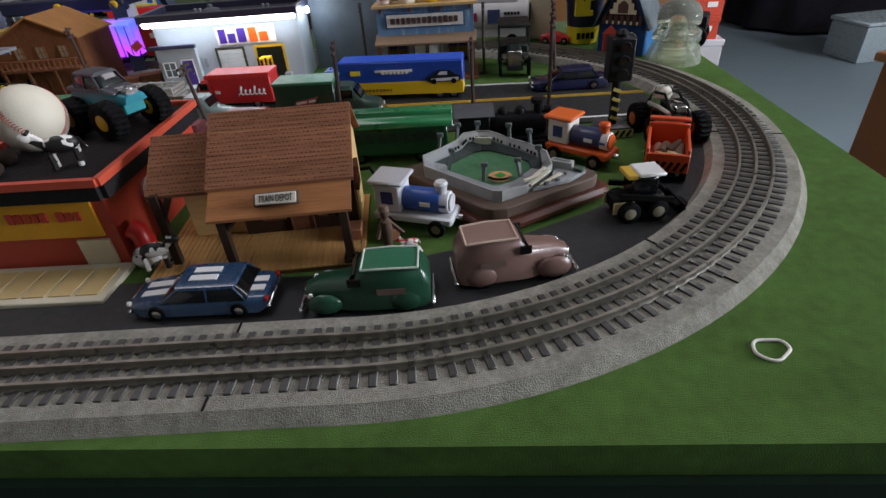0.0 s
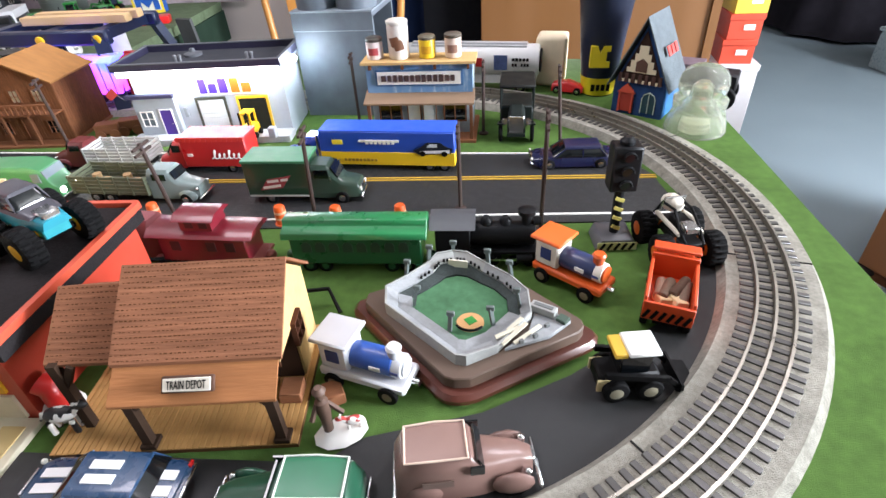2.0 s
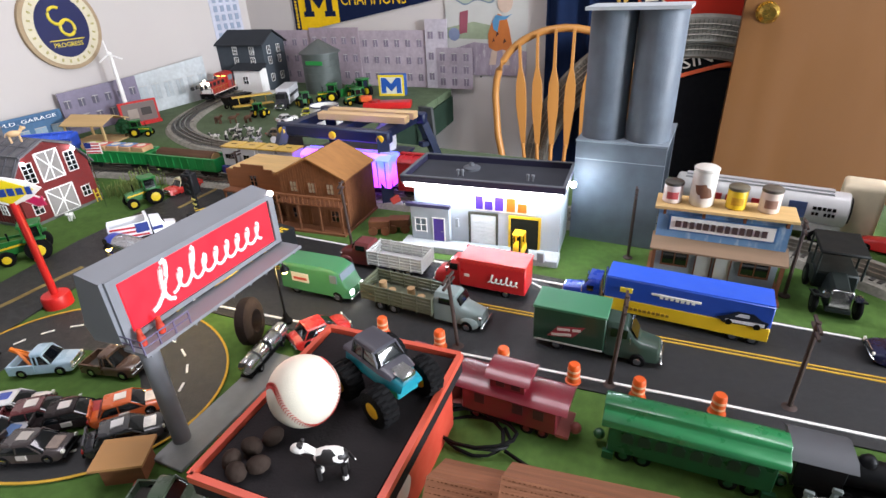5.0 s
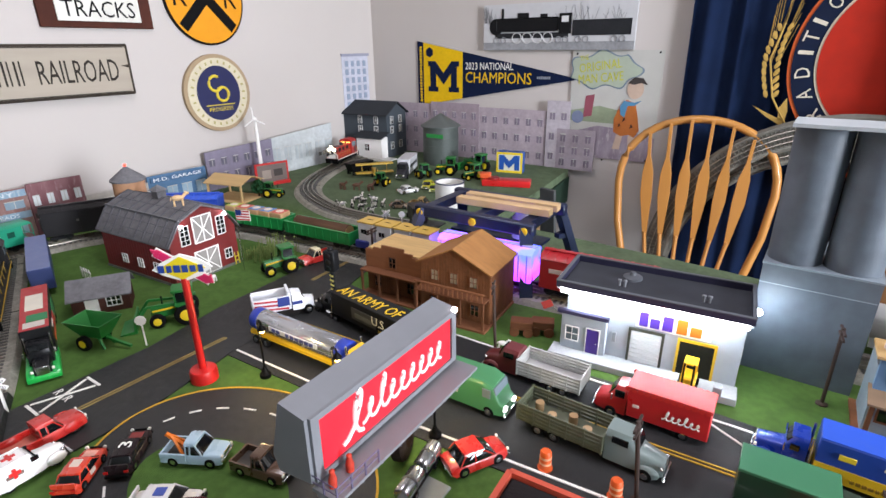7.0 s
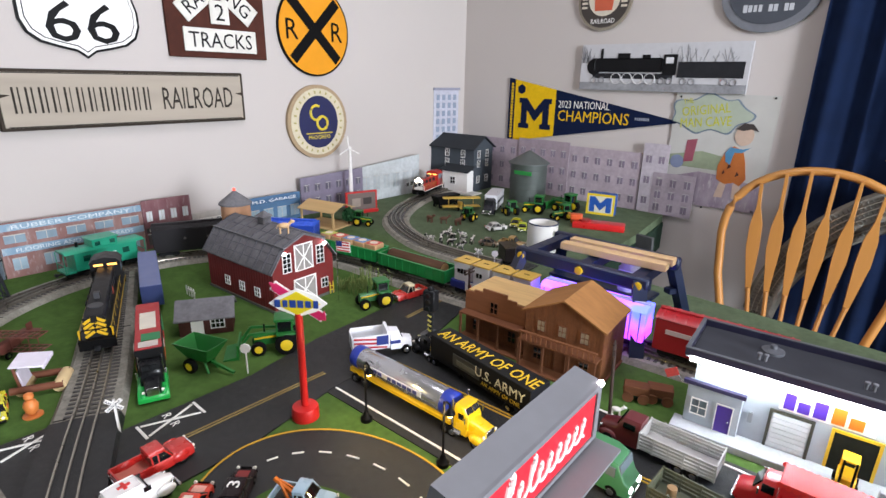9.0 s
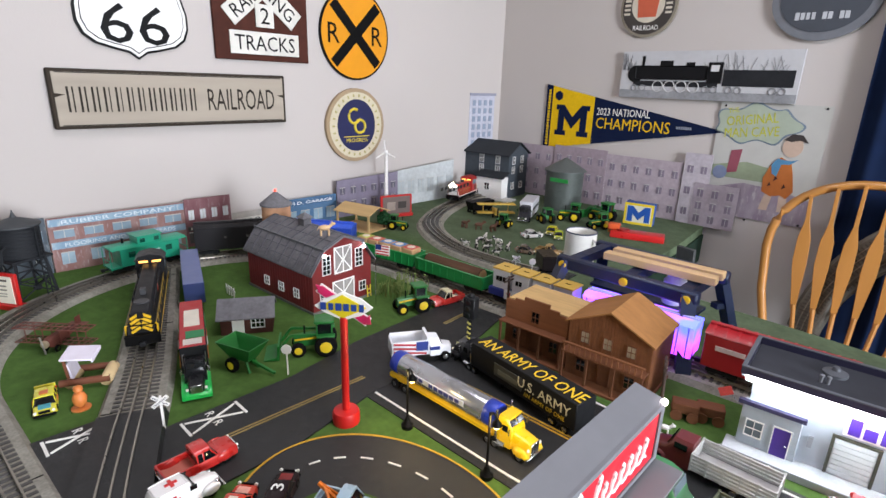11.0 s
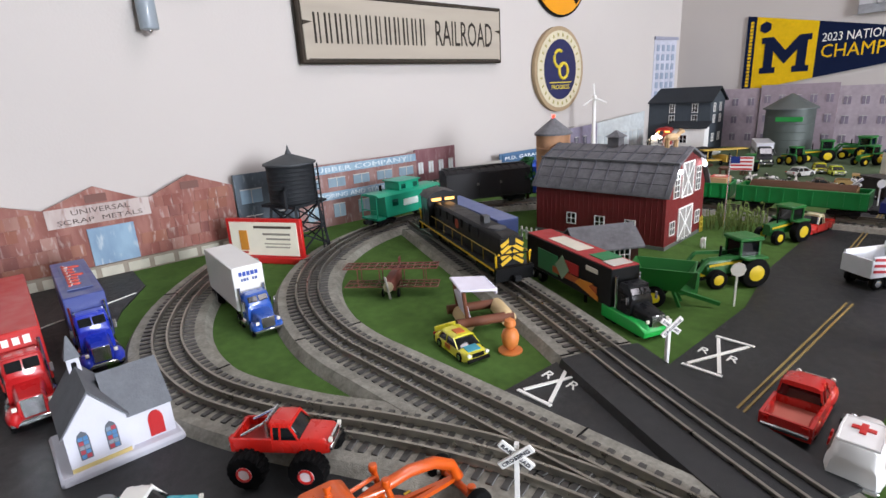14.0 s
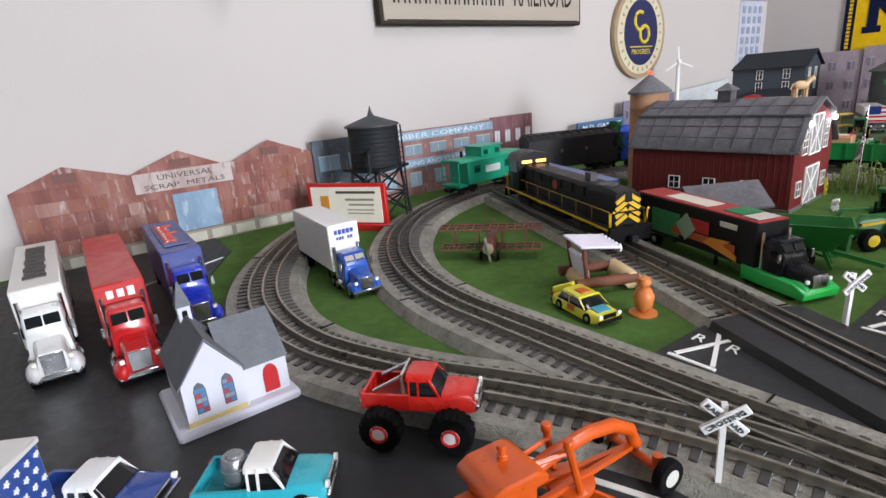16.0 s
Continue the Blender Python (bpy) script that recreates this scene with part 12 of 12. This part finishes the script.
curtain(2.262, 2.945, 4.41, FLOOR_Z + 0.05, 1.3, "#16223c", "dark blue cloth banner hanging as a curtain", amp=0.010, waves=7)
t = thing("banner_print", 2.888, 4.372, 0, 0, "gold barley ear and red disc printed on the blue banner", "banner")
GOLD = mat("#b3924e", 0.8, var=0.25, scale=120)
for k in range(10):
    z = 0.335 + k * 0.022
    x = -0.352 - 0.020 * math.sin(math.pi * k / 10) + 0.010 * k / 10
    w = 0.011 + 0.007 * math.sin(math.pi * (k + 2) / 13)
    for s in (-1, 1):
        g = G().ball((0, 0, 0), 0.0145, 0.52, 0.12, 1.0, 1)
        g.bm.transform(pose(x + s * w, 0, z) @ pose(0, 0, 0, 0, s * 24, 0))
        part("grain", g, GOLD, t)
    for s in (-1, 0, 1):
        if k > 3:
            part("awn", G().bar((x + s * w, 0.001, z + 0.008), (x + s * (w + 0.016) + 0.018, 0.001, z + 0.085 + 0.008 * k), 0.0010, 0.0012), GOLD, t)
part("stem", G().tube([(-0.285, 0, 0.230), (-0.315, 0, 0.275), (-0.345, 0, 0.325), (-0.372, 0, 0.44), (-0.350, 0, 0.545)], 0.0030), GOLD, t)
for leaf in (((-0.300, 0.252), (-0.345, 0.272), (-0.395, 0.296), (-0.350, 0.262), (-0.305, 0.236)), ((-0.318, 0.255), (-0.322, 0.290), (-0.304, 0.325), (-0.296, 0.285), (-0.298, 0.250))):
    part("leaf", G().prism(leaf, -0.001, 0.001, "xz"), GOLD, t)


def disc_part(r, y, x1=0.055, n=64):
    """The part of a disc that lies on the banner, up to its edge."""
    a0 = math.acos(x1 / r)
    return G().prism([(r * math.cos(a0 + (2 * math.pi - 2 * a0) * i / n), 0.44 + r * math.sin(a0 + (2 * math.pi - 2 * a0) * i / n)) for i in range(n + 1)], y, y + 0.002, "xz")


part("disc", disc_part(0.322, 0.0), mat("#b5562c", 0.8, var=0.1), t, "orange outer ring")
part("disc", disc_part(0.312, -0.0022), mat("#141d33", 0.85, var=0.15), t, "navy lettering band")
part("disc", disc_part(0.252, -0.0044), mat("#c7bda6", 0.8, var=0.1), t, "cream inner ring")
part("disc", disc_part(0.245, -0.0066), mat("#a92a1c", 0.8, var=0.15, scale=30), t, "red centre disc")
for ch, a in zip("TRADITION", (229, 216, 202, 188, 176, 167, 158, 146, 132)):
    words(ch, 0.011 if ch == "I" else 0.030, pose(0.282 * math.cos(radians(a)), -0.0034, 0.44 + 0.282 * math.sin(radians(a)), 90, 0, 0) @ pose(0, 0, 0, 0, 0, a - 90), mat("#cfc6b4", 0.8), t, 0.040)
t = thing("banner_print", 2.839, 4.362, 0, 0, "black ribbon with orange edges and white lettering on the banner", "banner")
RIB = [(-0.125, -0.070), (-0.09, -0.066), (0.02, -0.032), (0.09, -0.014)]
part("ribbon", G().prism(RIB + [(u, v + 0.085) for u, v in reversed(RIB)], -0.001, 0.001, "xz"), mat("#07070a", 0.8), t)
t.matrix_world = pose(2.839, 4.362, 0.155)
for dz in (0.0, 0.085):
    part("orange_band", G().prism([(u, v + dz - 0.006) for u, v in RIB] + [(u, v + dz + 0.007) for u, v in reversed(RIB)], -0.003, -0.0012, "xz"), mat("#c8552c", 0.7, var=0.12), t)
words("SINCE", 0.178, pose(0, -0.0022, 0.0, 90, 0, 0) @ pose(0, 0, 0, 0, 0, 17), mat("#d4cabf", 0.7), t, 0.036)
part("black_field", G().span(-0.155, 0.100, 0.0035, 0.0045, -0.95, -0.045), mat("#07080c", 0.85, var=0.2), t, "plain black lower field")


def windsor_chair():
    t = thing("windsor_chair", 2.362, 4.30, FLOOR_Z, 5, "oak spindle-back windsor chair behind the layout", "chair")
    O = mat("#b9803f", 0.4, var=0.12, scale=30, coat=0.3, kind="plywood")
    pts = []
    for a in range(0, 181, 9):
        pts.append((0.250 * math.cos(radians(a)), 0.02 * math.sin(radians(a)), 0.775 + 0.235 * math.sin(radians(a)) ** 0.8))
    pts = [(0.195, -0.04, 0.46), (0.235, -0.02, 0.63)] + pts + [(-0.235, -0.02, 0.63), (-0.195, -0.04, 0.46)]
    part("back_hoop", G().tube(pts, 0.0135, 10), O, t)
    for k in range(6):
        x = -0.160 + k * 0.064
        top = 0.775 + 0.235 * max(0.05, 1 - (x / 0.250) ** 2) ** 0.5
        g = G().tube([(x * 0.72, -0.035, 0.46), (x * 0.85, -0.02, 0.60)], 0.007, 8)
        g.prism([(x * 0.85 - 0.007, 0.58), (x * 0.85 + 0.007, 0.58), (x * 0.93 + 0.020, 0.74), (x * 0.95 + 0.018, 0.82), (x * 0.97 + 0.006, 0.88), (x + 0.005, top), (x - 0.005, top), (x * 0.97 - 0.006, 0.88), (x * 0.95 - 0.018, 0.82), (x * 0.93 - 0.020, 0.74)], -0.008, 0.004, "xz", 0.001)
        part("spindle", g, O, t)
    part("seat", G().lathe([(0.19, 0.425), (0.205, 0.44), (0.20, 0.458), (0.17, 0.460)], (0, -0.2, 0), 32), O, t)
    for sx in (-1, 1):
        for sy in (-0.06, -0.33):
            part("leg", G().rod((sx * 0.12, sy, 0.43), (sx * 0.18, sy + (0.06 if sy > -0.2 else -0.05), 0), 0.016, 12), O, t)
    for y in (-0.05, -0.35):
        part("stretcher", G().rod((-0.15, y, 0.2), (0.15, y, 0.2), 0.009), O, t)


windsor_chair()
DOORM = mat("#754e28", 0.45, var=0.12, scale=10, bump=0.05, coat=0.2, kind="plywood")
t = thing("door_1", 3.32, 4.30, FLOOR_Z, 0, "plain varnished brown wooden door, shut", "door", kind="structure")
part("leaf", G().span(-0.418, 0.37, -0.02, 0.02, 0.008, 2.03, 0.002), DOORM, t)
k = part("door_handle", G().lathe([(0.012, 0), (0.012, 0.03), (0.026, 0.045), (0.028, 0.058), (0.018, 0.068)], seg=24), mat("#c9a552", 0.25, metal=1.0), t, "brass door knob")
k.matrix_local = pose(-0.355, -0.02, 1.055, 90, 0, 0)
part("door_rose", G().cyl((-0.355, -0.022, 1.055), 0.03, 0.006, "y", 24), mat("#c9a552", 0.25, metal=1.0), t)
part("hinge_post", G().span(0.37, 0.40, -0.03, 0.03, 0, 2.06), DOORM, t)
# corrugated leg and track piece by the wall
solid("track_strip", G().span(-0.03, 0.03, -0.006, 0.006, -0.35, 0.0, 0.001), mat("#4a4c4c", 0.8, var=0.2, scale=60), "dark grey ribbed track section standing by the table", "track section", m=pose(1.955, 3.98, 0.03, 6, 0, -15))


def spare_track(y, dz, label):
    """A curved run of spare track on edge, leaning between the chair and the banner."""
    t = thing("spare_track", 2.80, y, -0.296, 0, label, "track section", "spare track")
    R0, cz = 0.54, 0.001 + dz
    a1 = 176
    arc_ = [(R0 * math.cos(radians(a)), cz + R0 * math.sin(radians(a))) for a in [66 + (a1 - 66) * i / 32 for i in range(33)]]
    grey = mat("#77756d", 0.85, var=0.2, scale=80)

    def at(p, off, d):
        v = Vector((p[0], p[1] - cz)).normalized()
        return (p[0] + v.x * off, d, p[1] + v.y * off)
    g = G()
    rings = [[g.bm.verts.new(at(p, o, d)) for o, d in ((-0.045, 0.004), (-0.036, -0.008), (0.036, -0.008), (0.045, 0.004))] for p in arc_]
    for ra, rb in zip(rings, rings[1:]):
        for i in range(4):
            g.bm.faces.new((ra[i], ra[(i + 1) % 4], rb[(i + 1) % 4], rb[i]))
    g.bm.faces.new(rings[0])
    g.bm.faces.new(rings[-1][::-1])
    bmesh.ops.recalc_face_normals(g.bm, faces=g.bm.faces[:])
    bed = part("roadbed", g, grey, t)
    for off in (-0.016, 0, 0.016):
        part("rail", G().tube([at(p, off, -0.0125) for p in arc_], 0.0018, 6), RAIL, t)
    for k in range(84):
        a = radians(66.4 + k * (a1 - 66.8) / 83)
        p = (R0 * math.cos(a), cz + R0 * math.sin(a))
        part("tie", G().bar(at(p, -0.029, -0.0086), at(p, 0.029, -0.0086), 0.0060, 0.0026), mat("#56534c", 0.7), bed)
    return t


spare_track(4.325, 0.0, "curved grey spare track leaning behind the chair")
spare_track(4.350, -0.050, "second curved grey spare track leaning on the banner")

# the open side of the room
t = thing("carton", 3.82, 4.36, FLOOR_Z, -4, "pale cardboard carton under the small boxes", "carton", "")
part("body", G().span(-0.075, 0.075, -0.11, 0.07, 0, 0.50, 0.003), mat("#c9c6c8", 0.7, var=0.08, scale=20), t)
part("lid", G().span(-0.078, 0.078, -0.113, 0.073, 0.50, 0.522, 0.002), mat("#d6d2d6", 0.6, var=0.08, scale=20), t)
for k in range(6):
    t = thing("shoe_box", 3.815, 4.36, FLOOR_Z + 0.522 + k * 0.084, 3 * (k % 3) - 6, ("orange-red", "orange-red", "yellow", "white", "orange-red", "white")[k] + " cardboard box with a lid in a stack", "cardboard box", "stacked boxes")
    c = mat(("#c8442a", "#c8442a", "#d9b93c", "#cfcac4", "#c8442a", "#cfcac4")[k], 0.6, var=0.08)
    part("body", G().span(-0.052, 0.055, -0.10, 0.06, 0, 0.066, 0.001), c, t)
    part("lid", G().span(-0.055, 0.058, -0.103, 0.063, 0.064, 0.0835, 0.001), c, t)
    part("end_label", G().box((0.014, -0.1012, 0.040), (0.036, 0.0015, 0.018)), WHITE, t)
t = thing("skirted_table", 5.72, 6.92, FLOOR_Z, 0, "round table with a black patterned cloth in the far room", "table")
g = G()
n = 64
rings = []
for z, r in ((0.03, 0.62), (0.3, 0.58), (0.62, 0.53), (0.70, 0.50), (0.72, 0.46)):
    rings.append([g.bm.verts.new(((r + 0.03 * (1 - z) * math.sin(11 * 2 * math.pi * i / n)) * math.cos(2 * math.pi * i / n), (r + 0.03 * (1 - z) * math.sin(11 * 2 * math.pi * i / n)) * math.sin(2 * math.pi * i / n), z)) for i in range(n)])
for a, b in zip(rings, rings[1:]):
    for i in range(n):
        g.bm.faces.new((a[i], a[(i + 1) % n], b[(i + 1) % n], b[i]))
g.bm.faces.new(rings[-1])
part("cloth", g, mat("#1f1d22", 0.9, var=0.4, scale=14), t)
part("base", G().lathe([(0.34, 0), (0.34, 0.03), (0.05, 0.05)], seg=24), BLACK, t)
t = thing("clear_tub", 5.52, 5.78, FLOOR_Z, 10, "grey translucent plastic tub on the floor", "plastic tub")
part("body", G().span(-0.2, 0.2, -0.15, 0.15, 0, 0.22, 0.02, 2), mat("#8f9a9e", 0.3, var=0.05), t)
part("lid", G().span(-0.21, 0.21, -0.16, 0.16, 0.22, 0.245, 0.008), mat("#a5b0b4", 0.3), t)
t = thing("wooden_cabinet", 4.50, 3.62, FLOOR_Z, 24, "low brown wooden cabinet on the open floor", "cabinet")
part("carcass", G().span(-0.30, 0.35, -0.25, 0.25, 0.04, 0.56, 0.004), mat("#7d5230", 0.5, var=0.15, scale=14, kind="plywood"), t)
part("plinth", G().span(-0.28, 0.33, -0.23, 0.23, 0, 0.04), WOODD, t)
part("top", G().span(-0.32, 0.37, -0.27, 0.27, 0.56, 0.585, 0.004), mat("#8d5f38", 0.45, var=0.15, scale=14, kind="wood"), t)
for x, y, c, lab in ((4.10, 3.62, "#c9c2b4", "crumpled pale paper on the floor"), (4.16, 3.72, "#3a3432", "small dark rag on the floor")):
    solid("floor_scrap", G().ball((0, 0, 0.02), 0.04, 1.2, 0.8, 0.5), mat(c, 0.9, var=0.3), lab, "scrap", m=pose(x, y, FLOOR_Z))
# Housings over the two added ceiling lights, out of view.
for x, y, watts in ASSUMED_LAMPS:
    t = thing("ceiling_lamp", x, y, 1.632, 0, "flat white ceiling fixture assumed out of view for its light", "ceiling lamp", "ceiling lamps")
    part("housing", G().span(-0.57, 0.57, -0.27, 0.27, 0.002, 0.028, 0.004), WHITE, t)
# Block behind the assumed daylight lamp, out of view.
solid("window_1", G().span(6.90, 6.975, 1.65, 3.55, 0.0, 1.5), WHITE, "plain white block for the assumed window, out of view", "window", kind="structure")

# ---- ties of the tracks, nearest ones as pieces of their own ----
TIE_ME = G().box((0, 0, 0), (0.0058, 0.060, 0.0030), 0.0005).mesh("tie", TIE)
for t, path, closed, dz in TRACKS:
    P = [Vector(p) for p in path]
    if closed:
        P.append(P[0])
    far = G()
    made, carry = 0, 0.004
    o = P[0]
    for a, b in zip(P, P[1:]):
        L = (b - a).length
        if L < 1e-6:
            continue
        d = (b - a) / L
        u = carry
        while u < L:
            q = a + d * u
            rz = math.atan2(d.y, d.x)
            if made < 300 and (q.y < 2.78 or t is not TRACKS[0][0]):
                ob = new("tie", TIE_ME)
                ob.parent = t
                ob.matrix_local = Matrix.Translation((q.x - o.x, q.y - o.y, 0.0110 + dz)) @ Matrix.Rotation(rz, 4, "Z")
                made += 1
            else:
                m = Matrix.Translation((q.x - o.x, q.y - o.y, 0.0110 + dz)) @ Matrix.Rotation(rz, 4, "Z") @ Matrix.Diagonal((0.0058, 0.060, 0.0030, 1))
                vs = [far.bm.verts.new(m @ Vector((x, y, z))) for x in (-0.5, 0.5) for y in (-0.5, 0.5) for z in (-0.5, 0.5)]
                for f in ((0, 1, 3, 2), (4, 6, 7, 5), (0, 4, 5, 1), (2, 3, 7, 6), (1, 5, 7, 3)):
                    far.bm.faces.new([vs[k] for k in f])
            u += 0.0124
        carry = u - L
    if far.bm.faces:
        s = part("far_ties", far, TIE, t)
        s["kind"] = "stuff"
    else:
        far.bm.free()
